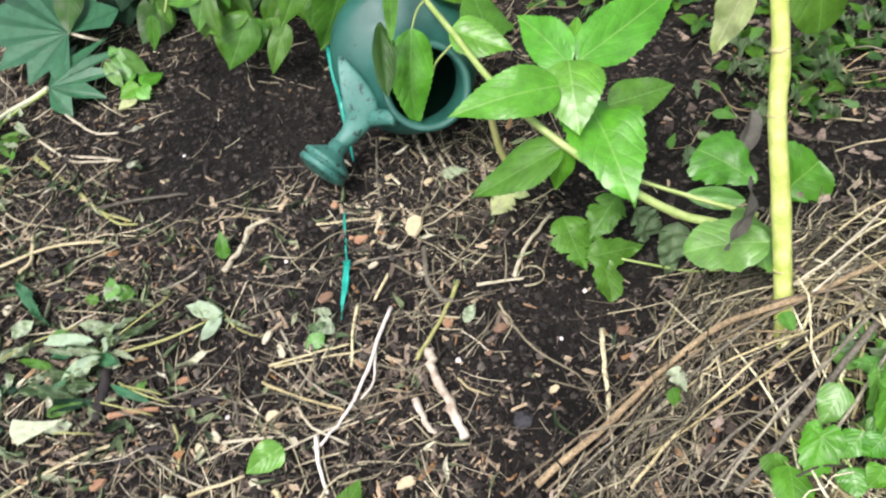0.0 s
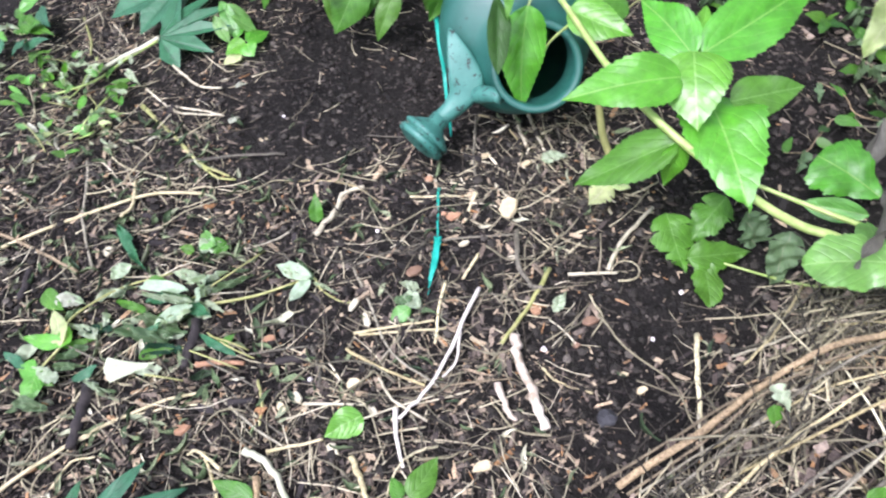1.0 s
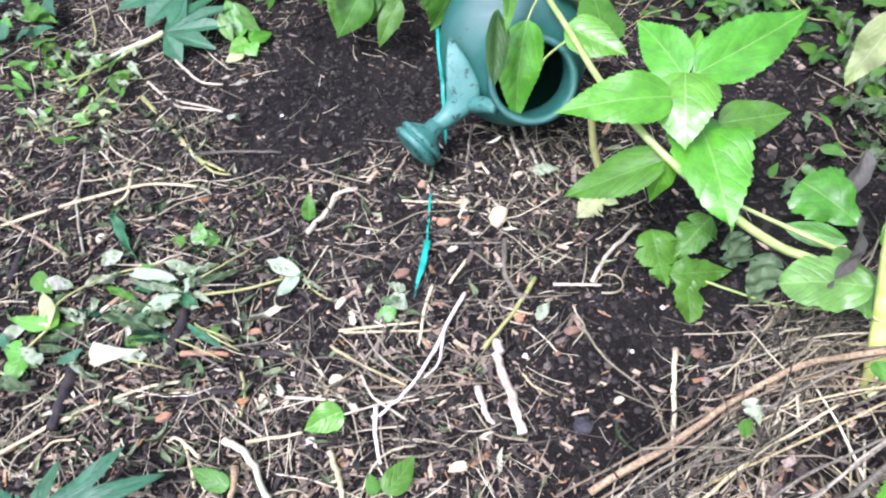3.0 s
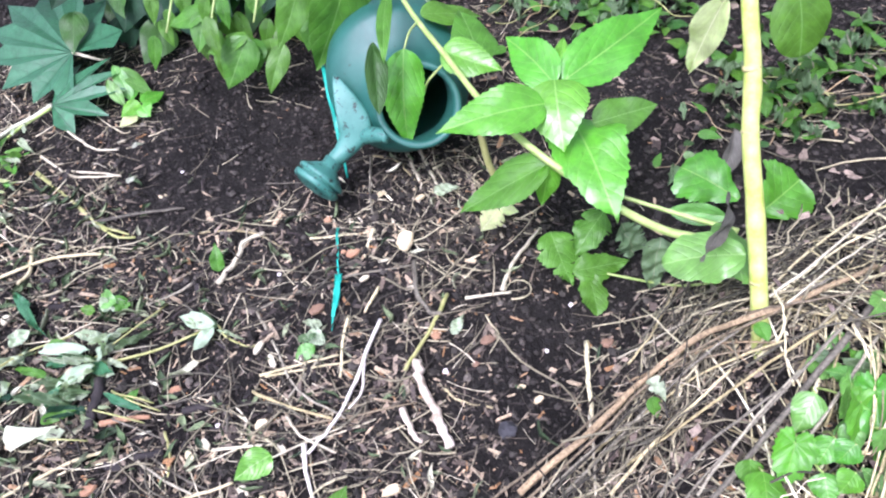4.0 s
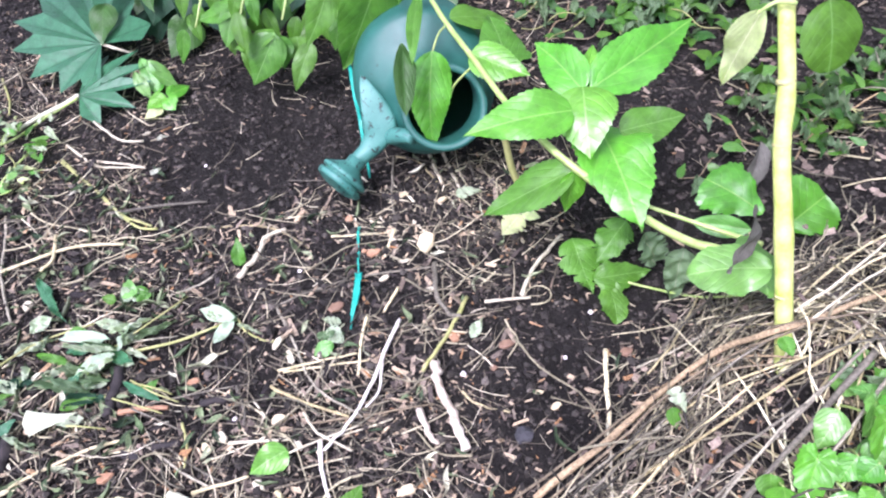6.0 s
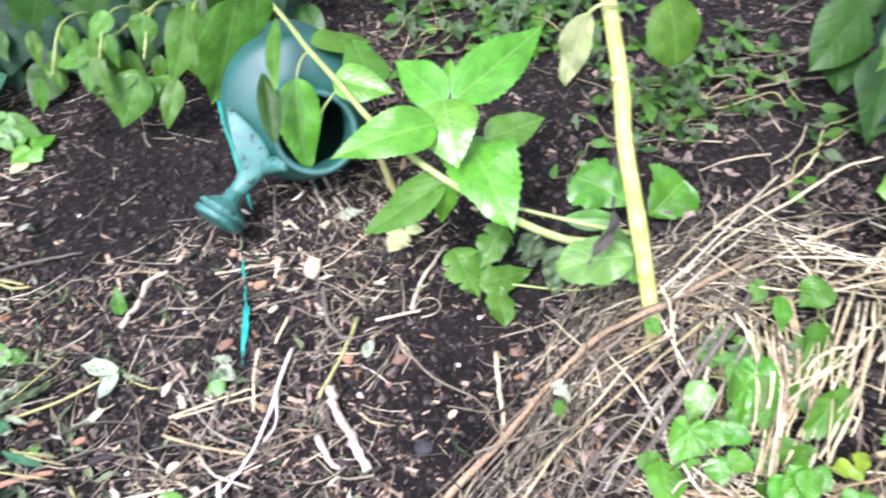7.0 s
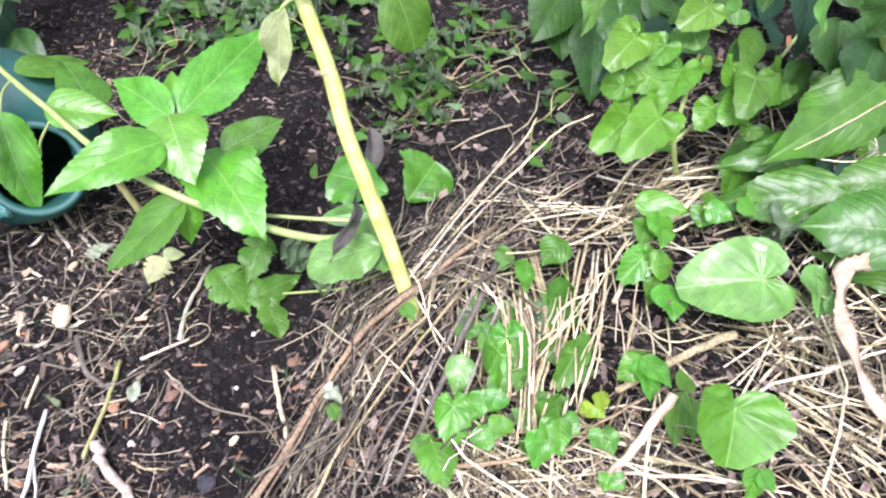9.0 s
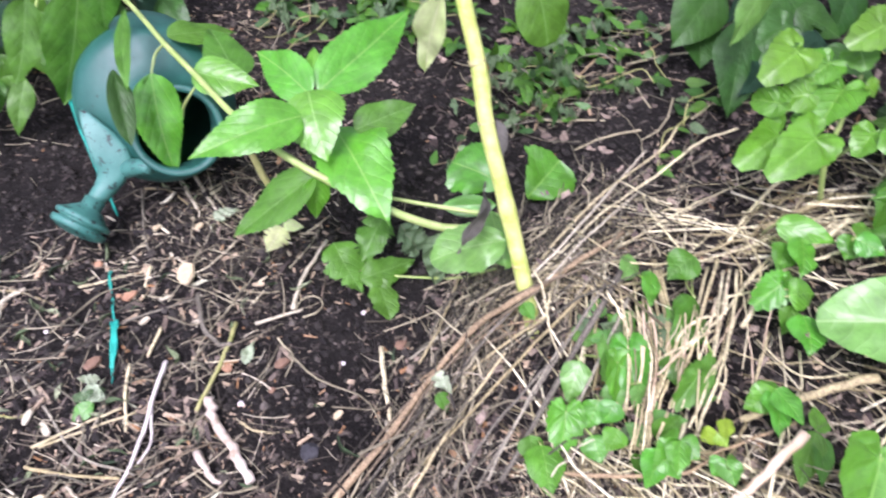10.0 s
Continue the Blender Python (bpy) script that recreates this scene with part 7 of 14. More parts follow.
leaf(weed_left, (-0.871, 1.653, 0.030), (-0.834, 1.680, 0.043), 0.026, LEAF_BRIGHT, "ovate", fold=0.4, rows=10, cols=4)
leaf(weed_left, (-0.959, 1.631, 0.029), (-0.928, 1.570, 0.044), 0.018, LEAF_BLUE, "ovate", fold=0.4, rows=10, cols=4)
leaf(weed_left, (-0.961, 1.655, 0.029), (-0.869, 1.595, 0.062), 0.020, LEAF_BLUE, "ovate", fold=0.4, rows=10, cols=4)
leaf(weed_left, (-0.896, 1.517, 0.030), (-0.917, 1.550, 0.030), 0.017, LEAF_MID, "ovate", fold=0.4, rows=10, cols=4)
leaf(weed_left, (-0.814, 1.533, 0.029), (-0.754, 1.524, 0.054), 0.019, LEAF_BLUE, "ovate", fold=0.4, rows=10, cols=4)
leaf(weed_left, (-0.854, 1.503, 0.030), (-0.894, 1.468, 0.030), 0.028, LEAF_WILT, "ovate", fold=0.4)


# ---- plants on the bank ----
bean = thing("bean_plant", (0.783, 0.920, 0.156), "climbing bean plant with pale green heart-shaped leaves", "plant")
leaf(bean, (0.653, 0.836, 0.277), (0.599, 0.817, 0.271), 0.053, LEAF_BEAN, "heart", teeth=0.03, fold=0.3, curl=0.3, face=(0.53, -0.19, 0.8), ripple=0.05)
leaf(bean, (0.646, 0.872, 0.256), (0.597, 0.854, 0.250), 0.047, LEAF_BEAN, "heart", teeth=0.03, fold=0.3, curl=0.3, face=(0.03, -0.56, 0.8), ripple=0.05)
leaf(bean, (0.651, 0.890, 0.282), (0.635, 0.914, 0.276), 0.032, LEAF_BEAN, "heart", teeth=0.03, fold=0.3, curl=0.3, face=(-0.62, -0.75, 0.8), ripple=0.05)
leaf(bean, (0.677, 0.884, 0.289), (0.654, 0.894, 0.283), 0.039, LEAF_BEAN, "heart", teeth=0.03, fold=0.3, curl=0.3, face=(-0.49, -0.54, 0.8), ripple=0.05)
leaf(bean, (0.714, 0.878, 0.288), (0.677, 0.857, 0.282), 0.051, LEAF_BEAN, "heart", teeth=0.03, fold=0.3, curl=0.3, face=(-0.68, -0.33, 0.8), ripple=0.05)
leaf(bean, (0.730, 0.865, 0.297), (0.738, 0.857, 0.291), 0.023, LEAF_BEAN, "heart", teeth=0.03, fold=0.3, curl=0.3, face=(-0.08, -0.31, 0.8), ripple=0.05)
leaf(bean, (0.721, 0.831, 0.267), (0.696, 0.820, 0.261), 0.036, LEAF_BEAN, "heart", teeth=0.03, fold=0.3, curl=0.3, face=(-0.72, -0.27, 0.8), ripple=0.05)
leaf(bean, (0.742, 0.815, 0.278), (0.711, 0.805, 0.272), 0.039, LEAF_BEAN, "heart", teeth=0.03, fold=0.3, curl=0.3, face=(0.12, -0.4, 0.8), ripple=0.05)
leaf(bean, (0.747, 0.812, 0.305), (0.711, 0.785, 0.299), 0.043, LEAF_MID, "heart", teeth=0.03, fold=0.3, curl=0.3, face=(-0.29, -0.29, 0.8), ripple=0.05)
leaf(bean, (0.676, 0.914, 0.319), (0.635, 0.899, 0.313), 0.051, LEAF_BEAN, "heart", teeth=0.03, fold=0.3, curl=0.3, face=(0.0, -0.37, 0.8), ripple=0.05)
leaf(bean, (0.704, 0.897, 0.310), (0.677, 0.889, 0.304), 0.038, LEAF_BEAN, "heart", teeth=0.03, fold=0.3, curl=0.3, face=(-0.68, -0.52, 0.8), ripple=0.05)
leaf(bean, (0.741, 0.888, 0.347), (0.706, 0.883, 0.341), 0.044, LEAF_BEAN, "heart", teeth=0.03, fold=0.3, curl=0.3, face=(0.03, -0.54, 0.8), ripple=0.05)
leaf(bean, (0.773, 0.875, 0.341), (0.759, 0.876, 0.335), 0.032, LEAF_MID, "heart", teeth=0.03, fold=0.3, curl=0.3, face=(-0.55, -0.76, 0.8), ripple=0.05)
leaf(bean, (0.791, 0.818, 0.292), (0.761, 0.794, 0.286), 0.046, LEAF_MID, "heart", teeth=0.03, fold=0.3, curl=0.3, face=(0.34, -0.74, 0.8), ripple=0.05)
leaf(bean, (0.678, 0.877, 0.269), (0.676, 0.862, 0.263), 0.031, LEAF_MID, "heart", teeth=0.03, fold=0.3, curl=0.3, face=(-0.66, -0.87, 0.8), ripple=0.05)
leaf(bean, (0.752, 0.800, 0.249), (0.741, 0.795, 0.243), 0.026, LEAF_MID, "heart", teeth=0.03, fold=0.3, curl=0.3, face=(0.0, -0.24, 0.8), ripple=0.05)
leaf(bean, (0.641, 0.871, 0.246), (0.651, 0.900, 0.240), 0.032, LEAF_MID, "heart", teeth=0.03, fold=0.3, curl=0.3, face=(-0.28, -0.67, 0.8), ripple=0.05)
leaf(bean, (0.675, 0.940, 0.331), (0.646, 0.930, 0.325), 0.044, LEAF_DARK, "heart", teeth=0.03, fold=0.3, curl=0.3, face=(0.29, -0.46, 0.8), ripple=0.05)
leaf(bean, (0.735, 0.894, 0.318), (0.729, 0.876, 0.312), 0.038, LEAF_MID, "heart", teeth=0.03, fold=0.3, curl=0.3, face=(-0.65, -0.27, 0.8), ripple=0.05)
leaf(bean, (0.742, 0.840, 0.305), (0.725, 0.826, 0.299), 0.031, LEAF_BEAN, "heart", teeth=0.03, fold=0.3, curl=0.3, face=(0.36, -0.71, 0.8), ripple=0.05)
# dark fill leaves: shade in the gaps between bean leaves is painted by colour
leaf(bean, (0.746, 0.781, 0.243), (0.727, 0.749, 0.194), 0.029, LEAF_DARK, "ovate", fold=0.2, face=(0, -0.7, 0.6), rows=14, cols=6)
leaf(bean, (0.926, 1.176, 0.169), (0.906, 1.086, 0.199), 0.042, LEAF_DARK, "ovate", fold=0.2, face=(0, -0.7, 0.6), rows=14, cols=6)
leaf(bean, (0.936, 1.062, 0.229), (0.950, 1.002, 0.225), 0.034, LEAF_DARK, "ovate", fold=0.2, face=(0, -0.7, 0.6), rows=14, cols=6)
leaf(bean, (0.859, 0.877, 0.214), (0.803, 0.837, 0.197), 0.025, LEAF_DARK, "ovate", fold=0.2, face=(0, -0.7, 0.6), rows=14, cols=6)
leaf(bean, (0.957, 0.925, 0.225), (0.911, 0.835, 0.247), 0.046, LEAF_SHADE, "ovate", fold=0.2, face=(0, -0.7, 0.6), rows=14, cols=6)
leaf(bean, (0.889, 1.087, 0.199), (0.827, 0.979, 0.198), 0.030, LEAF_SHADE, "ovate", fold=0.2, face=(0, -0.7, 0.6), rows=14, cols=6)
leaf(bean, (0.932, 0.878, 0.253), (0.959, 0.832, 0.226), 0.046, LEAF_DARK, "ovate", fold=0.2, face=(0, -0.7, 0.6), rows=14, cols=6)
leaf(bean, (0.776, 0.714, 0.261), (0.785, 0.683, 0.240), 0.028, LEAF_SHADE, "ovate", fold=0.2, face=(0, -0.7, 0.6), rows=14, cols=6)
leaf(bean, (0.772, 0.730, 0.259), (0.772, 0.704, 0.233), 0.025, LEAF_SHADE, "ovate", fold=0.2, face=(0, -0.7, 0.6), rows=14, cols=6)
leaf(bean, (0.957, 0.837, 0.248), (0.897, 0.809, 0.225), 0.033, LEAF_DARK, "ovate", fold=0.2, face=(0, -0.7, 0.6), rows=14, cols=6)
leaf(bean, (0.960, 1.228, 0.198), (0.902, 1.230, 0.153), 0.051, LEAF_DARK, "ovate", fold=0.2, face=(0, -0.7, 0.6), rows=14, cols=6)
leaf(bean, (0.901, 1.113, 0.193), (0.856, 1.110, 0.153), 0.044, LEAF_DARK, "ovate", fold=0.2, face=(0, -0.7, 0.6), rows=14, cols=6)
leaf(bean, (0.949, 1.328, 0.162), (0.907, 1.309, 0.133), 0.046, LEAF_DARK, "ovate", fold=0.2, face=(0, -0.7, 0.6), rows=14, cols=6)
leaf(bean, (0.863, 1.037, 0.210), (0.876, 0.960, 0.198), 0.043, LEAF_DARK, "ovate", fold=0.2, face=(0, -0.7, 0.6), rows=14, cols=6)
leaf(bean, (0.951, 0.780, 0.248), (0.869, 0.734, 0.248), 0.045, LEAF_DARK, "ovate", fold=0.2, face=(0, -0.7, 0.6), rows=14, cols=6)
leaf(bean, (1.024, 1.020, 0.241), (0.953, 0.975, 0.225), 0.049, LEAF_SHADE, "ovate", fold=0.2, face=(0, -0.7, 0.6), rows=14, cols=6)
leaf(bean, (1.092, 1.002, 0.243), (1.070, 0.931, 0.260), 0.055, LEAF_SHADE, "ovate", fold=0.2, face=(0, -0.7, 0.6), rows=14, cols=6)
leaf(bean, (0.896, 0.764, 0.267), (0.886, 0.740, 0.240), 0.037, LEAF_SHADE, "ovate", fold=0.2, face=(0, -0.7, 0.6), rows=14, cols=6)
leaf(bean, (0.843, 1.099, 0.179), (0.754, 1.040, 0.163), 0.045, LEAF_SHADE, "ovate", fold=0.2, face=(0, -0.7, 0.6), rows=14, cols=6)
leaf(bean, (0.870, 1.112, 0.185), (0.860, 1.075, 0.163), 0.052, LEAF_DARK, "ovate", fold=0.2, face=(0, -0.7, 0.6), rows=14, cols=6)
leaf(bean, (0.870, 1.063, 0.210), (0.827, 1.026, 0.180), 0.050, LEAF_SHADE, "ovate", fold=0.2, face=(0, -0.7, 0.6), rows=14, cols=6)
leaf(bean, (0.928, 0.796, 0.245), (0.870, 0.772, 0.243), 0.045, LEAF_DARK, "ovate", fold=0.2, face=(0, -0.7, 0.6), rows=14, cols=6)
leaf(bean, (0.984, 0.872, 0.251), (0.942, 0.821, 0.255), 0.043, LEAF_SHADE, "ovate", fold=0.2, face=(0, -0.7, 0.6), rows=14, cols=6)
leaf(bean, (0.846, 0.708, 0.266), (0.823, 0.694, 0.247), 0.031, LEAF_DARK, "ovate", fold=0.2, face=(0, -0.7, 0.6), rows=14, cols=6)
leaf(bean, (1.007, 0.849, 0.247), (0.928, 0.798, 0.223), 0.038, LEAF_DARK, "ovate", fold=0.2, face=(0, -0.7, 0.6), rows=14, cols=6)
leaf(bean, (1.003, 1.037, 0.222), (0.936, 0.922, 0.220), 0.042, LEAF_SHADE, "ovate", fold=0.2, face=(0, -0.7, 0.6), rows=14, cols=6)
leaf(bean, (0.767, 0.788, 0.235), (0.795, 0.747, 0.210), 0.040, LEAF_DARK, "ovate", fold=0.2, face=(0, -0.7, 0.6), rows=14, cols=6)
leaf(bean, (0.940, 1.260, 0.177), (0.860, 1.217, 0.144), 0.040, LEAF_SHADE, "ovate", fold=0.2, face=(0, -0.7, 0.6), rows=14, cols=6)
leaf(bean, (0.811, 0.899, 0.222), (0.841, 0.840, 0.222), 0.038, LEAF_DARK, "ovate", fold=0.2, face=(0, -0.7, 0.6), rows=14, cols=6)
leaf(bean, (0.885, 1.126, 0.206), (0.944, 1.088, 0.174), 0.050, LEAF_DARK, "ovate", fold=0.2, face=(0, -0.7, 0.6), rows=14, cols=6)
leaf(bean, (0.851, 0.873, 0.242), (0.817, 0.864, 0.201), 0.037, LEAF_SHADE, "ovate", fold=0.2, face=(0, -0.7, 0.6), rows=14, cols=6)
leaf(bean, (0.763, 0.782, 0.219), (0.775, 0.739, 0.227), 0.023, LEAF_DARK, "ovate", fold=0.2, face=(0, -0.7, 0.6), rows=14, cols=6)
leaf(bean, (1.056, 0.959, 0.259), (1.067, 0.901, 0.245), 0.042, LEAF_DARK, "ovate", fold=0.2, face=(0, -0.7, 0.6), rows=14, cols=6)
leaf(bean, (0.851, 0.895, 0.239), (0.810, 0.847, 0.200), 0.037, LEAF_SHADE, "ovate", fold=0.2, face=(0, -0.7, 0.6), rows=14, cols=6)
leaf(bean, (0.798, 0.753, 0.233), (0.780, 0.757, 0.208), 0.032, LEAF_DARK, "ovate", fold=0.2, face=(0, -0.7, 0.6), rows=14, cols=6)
tube("stem", [(0.714, 0.840, 0.156), (0.690, 0.842, 0.230), (0.721, 0.869, 0.260), (0.773, 0.909, 0.270)], 0.0030, 0.0020, STEM, bean)
tube("stem", [(0.700, 0.850, 0.220), (0.777, 0.858, 0.240), (0.841, 0.862, 0.260), (0.890, 0.877, 0.280)], 0.0020, 0.0020, STEM, bean)
leaf(bean, (0.715, 0.897, 0.174), (0.727, 0.865, 0.185), 0.015, LEAF_MID, "ovate")
bush_r = thing("broad_leaved_bush", (0.945, 0.780, 0.213), "bush with large glossy toothed green leaves", "bush")
tube("branch", [(0.913, 0.727, 0.214), (0.888, 0.765, 0.300), (0.778, 0.751, 0.420)], 0.0080, 0.0060, STEM, bush_r)
leaf(bush_r, (0.857, 0.748, 0.300), (0.699, 0.732, 0.280), 0.075, LEAF_GLOSS, "ovate", fold=0.4, arch=0.5, curl=0.25, face=(-0.2, -0.6, 0.8), teeth=0.05, rows=44, quilt=0.011, ripple=0.06, lobe=0.02)
leaf(bush_r, (0.757, 0.684, 0.250), (0.663, 0.754, 0.225), 0.058, LEAF_GLOSS, "ovate", fold=0.4, arch=0.5, curl=0.25, face=(0, -0.7, 0.7), teeth=0.05, rows=44, quilt=0.011, ripple=0.06, lobe=0.02)
leaf(bush_r, (0.824, 0.653, 0.255), (0.743, 0.705, 0.250), 0.055, LEAF_GLOSS, "ovate", fold=0.4, arch=0.5, curl=0.25, face=(0.1, -0.6, 0.8), teeth=0.05, rows=44, quilt=0.011, ripple=0.06, lobe=0.02)
leaf(bush_r, (0.807, 0.733, 0.260), (0.681, 0.768, 0.250), 0.045, LEAF_GLOSS, "ovate", fold=0.4, arch=0.5, curl=0.25, face=(0, -0.7, 0.7), teeth=0.05, rows=44, quilt=0.011, ripple=0.06, lobe=0.02)
leaf(bush_r, (0.764, 0.617, 0.250), (0.689, 0.676, 0.250), 0.075, LEAF_GLOSS, "ovate", fold=0.4, arch=0.5, curl=0.25, face=(0, -0.5, 0.85), teeth=0.05, rows=44, quilt=0.011, ripple=0.06, lobe=0.02)
leaf(bush_r, (0.739, 0.575, 0.230), (0.707, 0.665, 0.220), 0.042, LEAF_GLOSS, "ovate", fold=0.4, arch=0.5, curl=0.25, face=(0, -0.5, 0.85), teeth=0.05, rows=44, quilt=0.011, ripple=0.06, lobe=0.02)
# most upper leaves take the dark colours, painting in the bush's shade
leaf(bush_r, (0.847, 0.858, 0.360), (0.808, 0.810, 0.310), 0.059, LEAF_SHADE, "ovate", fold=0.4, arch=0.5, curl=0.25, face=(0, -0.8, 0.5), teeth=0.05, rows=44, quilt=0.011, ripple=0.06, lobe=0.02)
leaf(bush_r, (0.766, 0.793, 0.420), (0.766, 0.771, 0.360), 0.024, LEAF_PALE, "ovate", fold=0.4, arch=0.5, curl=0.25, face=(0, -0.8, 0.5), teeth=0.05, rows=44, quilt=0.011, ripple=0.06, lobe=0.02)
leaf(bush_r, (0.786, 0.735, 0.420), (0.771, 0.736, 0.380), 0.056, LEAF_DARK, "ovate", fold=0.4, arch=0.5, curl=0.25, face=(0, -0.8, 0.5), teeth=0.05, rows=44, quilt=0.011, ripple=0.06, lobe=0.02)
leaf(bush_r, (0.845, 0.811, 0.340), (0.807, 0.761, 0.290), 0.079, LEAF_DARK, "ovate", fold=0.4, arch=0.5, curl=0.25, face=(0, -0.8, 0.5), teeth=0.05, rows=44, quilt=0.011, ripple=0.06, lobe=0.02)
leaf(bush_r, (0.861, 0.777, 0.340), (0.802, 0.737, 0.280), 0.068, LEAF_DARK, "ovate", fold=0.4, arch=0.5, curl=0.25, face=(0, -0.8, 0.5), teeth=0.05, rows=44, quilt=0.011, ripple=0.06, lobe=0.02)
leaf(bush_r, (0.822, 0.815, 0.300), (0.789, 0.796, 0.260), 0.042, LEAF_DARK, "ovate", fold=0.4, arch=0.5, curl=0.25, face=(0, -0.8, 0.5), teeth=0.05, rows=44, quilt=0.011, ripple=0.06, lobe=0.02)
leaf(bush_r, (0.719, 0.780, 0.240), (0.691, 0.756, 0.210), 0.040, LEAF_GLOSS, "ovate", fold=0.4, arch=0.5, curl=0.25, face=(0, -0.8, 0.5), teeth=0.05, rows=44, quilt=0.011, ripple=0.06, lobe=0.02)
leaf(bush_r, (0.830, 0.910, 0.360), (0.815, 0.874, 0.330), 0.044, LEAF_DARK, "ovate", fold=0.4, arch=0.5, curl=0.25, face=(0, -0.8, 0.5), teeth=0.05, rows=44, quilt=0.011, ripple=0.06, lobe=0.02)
leaf(bush_r, (0.847, 0.904, 0.271), (0.777, 0.869, 0.261), 0.030, LEAF_GLOSS, "ovate", fold=0.3, arch=0.4, face=(0.17, -0.6, 0.7), teeth=0.03, rows=20, cols=6)
leaf(bush_r, (0.830, 0.891, 0.296), (0.771, 0.840, 0.286), 0.031, LEAF_GLOSS, "ovate", fold=0.3, arch=0.4, face=(-0.31, -0.6, 0.7), teeth=0.03, rows=20, cols=6)
leaf(bush_r, (0.831, 0.687, 0.203), (0.794, 0.670, 0.193), 0.037, LEAF_GLOSS, "ovate", fold=0.3, arch=0.4, face=(-0.23, -0.6, 0.7), teeth=0.03, rows=20, cols=6)
leaf(bush_r, (0.792, 0.785, 0.232), (0.718, 0.775, 0.222), 0.032, LEAF_GLOSS, "ovate", fold=0.3, arch=0.4, face=(-0.28, -0.6, 0.7), teeth=0.03, rows=20, cols=6)
leaf(bush_r, (0.923, 0.779, 0.245), (0.887, 0.732, 0.235), 0.044, LEAF_GLOSS, "ovate", fold=0.3, arch=0.4, face=(0.24, -0.6, 0.7), teeth=0.03, rows=20, cols=6)
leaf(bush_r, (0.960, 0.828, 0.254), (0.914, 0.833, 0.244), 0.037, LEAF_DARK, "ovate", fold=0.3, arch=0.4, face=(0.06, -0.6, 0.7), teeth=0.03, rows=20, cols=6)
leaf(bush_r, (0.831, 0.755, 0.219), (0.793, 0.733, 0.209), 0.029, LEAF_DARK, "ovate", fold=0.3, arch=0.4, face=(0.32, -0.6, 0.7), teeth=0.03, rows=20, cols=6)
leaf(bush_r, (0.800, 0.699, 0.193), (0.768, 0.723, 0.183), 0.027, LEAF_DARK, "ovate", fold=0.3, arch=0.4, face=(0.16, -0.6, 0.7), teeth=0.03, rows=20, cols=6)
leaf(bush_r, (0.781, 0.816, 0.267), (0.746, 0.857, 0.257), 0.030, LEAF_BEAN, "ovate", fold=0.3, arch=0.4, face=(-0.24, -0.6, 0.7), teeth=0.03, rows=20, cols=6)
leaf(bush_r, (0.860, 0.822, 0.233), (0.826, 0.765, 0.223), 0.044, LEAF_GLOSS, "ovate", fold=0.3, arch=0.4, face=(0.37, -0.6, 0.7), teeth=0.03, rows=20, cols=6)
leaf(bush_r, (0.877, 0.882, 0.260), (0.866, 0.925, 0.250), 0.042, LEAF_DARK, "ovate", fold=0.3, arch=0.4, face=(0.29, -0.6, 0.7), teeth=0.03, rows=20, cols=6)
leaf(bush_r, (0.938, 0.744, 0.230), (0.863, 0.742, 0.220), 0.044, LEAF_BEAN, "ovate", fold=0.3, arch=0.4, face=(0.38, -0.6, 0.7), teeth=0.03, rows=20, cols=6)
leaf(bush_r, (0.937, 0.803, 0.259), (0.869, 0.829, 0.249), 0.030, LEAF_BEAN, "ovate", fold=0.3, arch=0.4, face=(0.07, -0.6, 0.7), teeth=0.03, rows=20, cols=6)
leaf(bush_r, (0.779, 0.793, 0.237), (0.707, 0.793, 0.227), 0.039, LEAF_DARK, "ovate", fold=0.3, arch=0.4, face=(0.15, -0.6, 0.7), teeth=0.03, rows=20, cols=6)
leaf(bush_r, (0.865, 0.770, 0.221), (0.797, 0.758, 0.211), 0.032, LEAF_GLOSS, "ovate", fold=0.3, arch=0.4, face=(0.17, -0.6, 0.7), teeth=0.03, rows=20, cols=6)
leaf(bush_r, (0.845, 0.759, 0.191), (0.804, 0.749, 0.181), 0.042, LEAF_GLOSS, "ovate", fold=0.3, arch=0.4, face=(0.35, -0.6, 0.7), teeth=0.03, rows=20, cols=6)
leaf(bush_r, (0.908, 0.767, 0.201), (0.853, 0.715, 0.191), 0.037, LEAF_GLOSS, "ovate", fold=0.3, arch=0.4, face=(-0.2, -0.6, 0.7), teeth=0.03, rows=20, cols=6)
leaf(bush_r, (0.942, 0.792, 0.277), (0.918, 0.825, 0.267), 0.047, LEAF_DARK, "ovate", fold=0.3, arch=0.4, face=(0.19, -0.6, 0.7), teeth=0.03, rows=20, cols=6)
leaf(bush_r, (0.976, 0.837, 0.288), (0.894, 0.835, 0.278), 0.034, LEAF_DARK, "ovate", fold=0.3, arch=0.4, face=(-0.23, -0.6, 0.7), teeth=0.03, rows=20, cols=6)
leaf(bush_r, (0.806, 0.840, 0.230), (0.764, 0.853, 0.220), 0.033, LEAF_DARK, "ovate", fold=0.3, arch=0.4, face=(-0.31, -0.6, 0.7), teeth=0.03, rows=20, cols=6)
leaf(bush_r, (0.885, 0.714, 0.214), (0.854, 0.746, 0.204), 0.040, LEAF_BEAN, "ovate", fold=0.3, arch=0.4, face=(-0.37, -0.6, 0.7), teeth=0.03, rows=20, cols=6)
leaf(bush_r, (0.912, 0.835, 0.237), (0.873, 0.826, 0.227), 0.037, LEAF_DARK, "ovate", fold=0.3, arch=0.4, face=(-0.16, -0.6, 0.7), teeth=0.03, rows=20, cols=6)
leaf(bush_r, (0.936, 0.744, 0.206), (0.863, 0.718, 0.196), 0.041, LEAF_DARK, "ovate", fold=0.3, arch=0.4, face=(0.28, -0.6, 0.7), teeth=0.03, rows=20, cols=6)
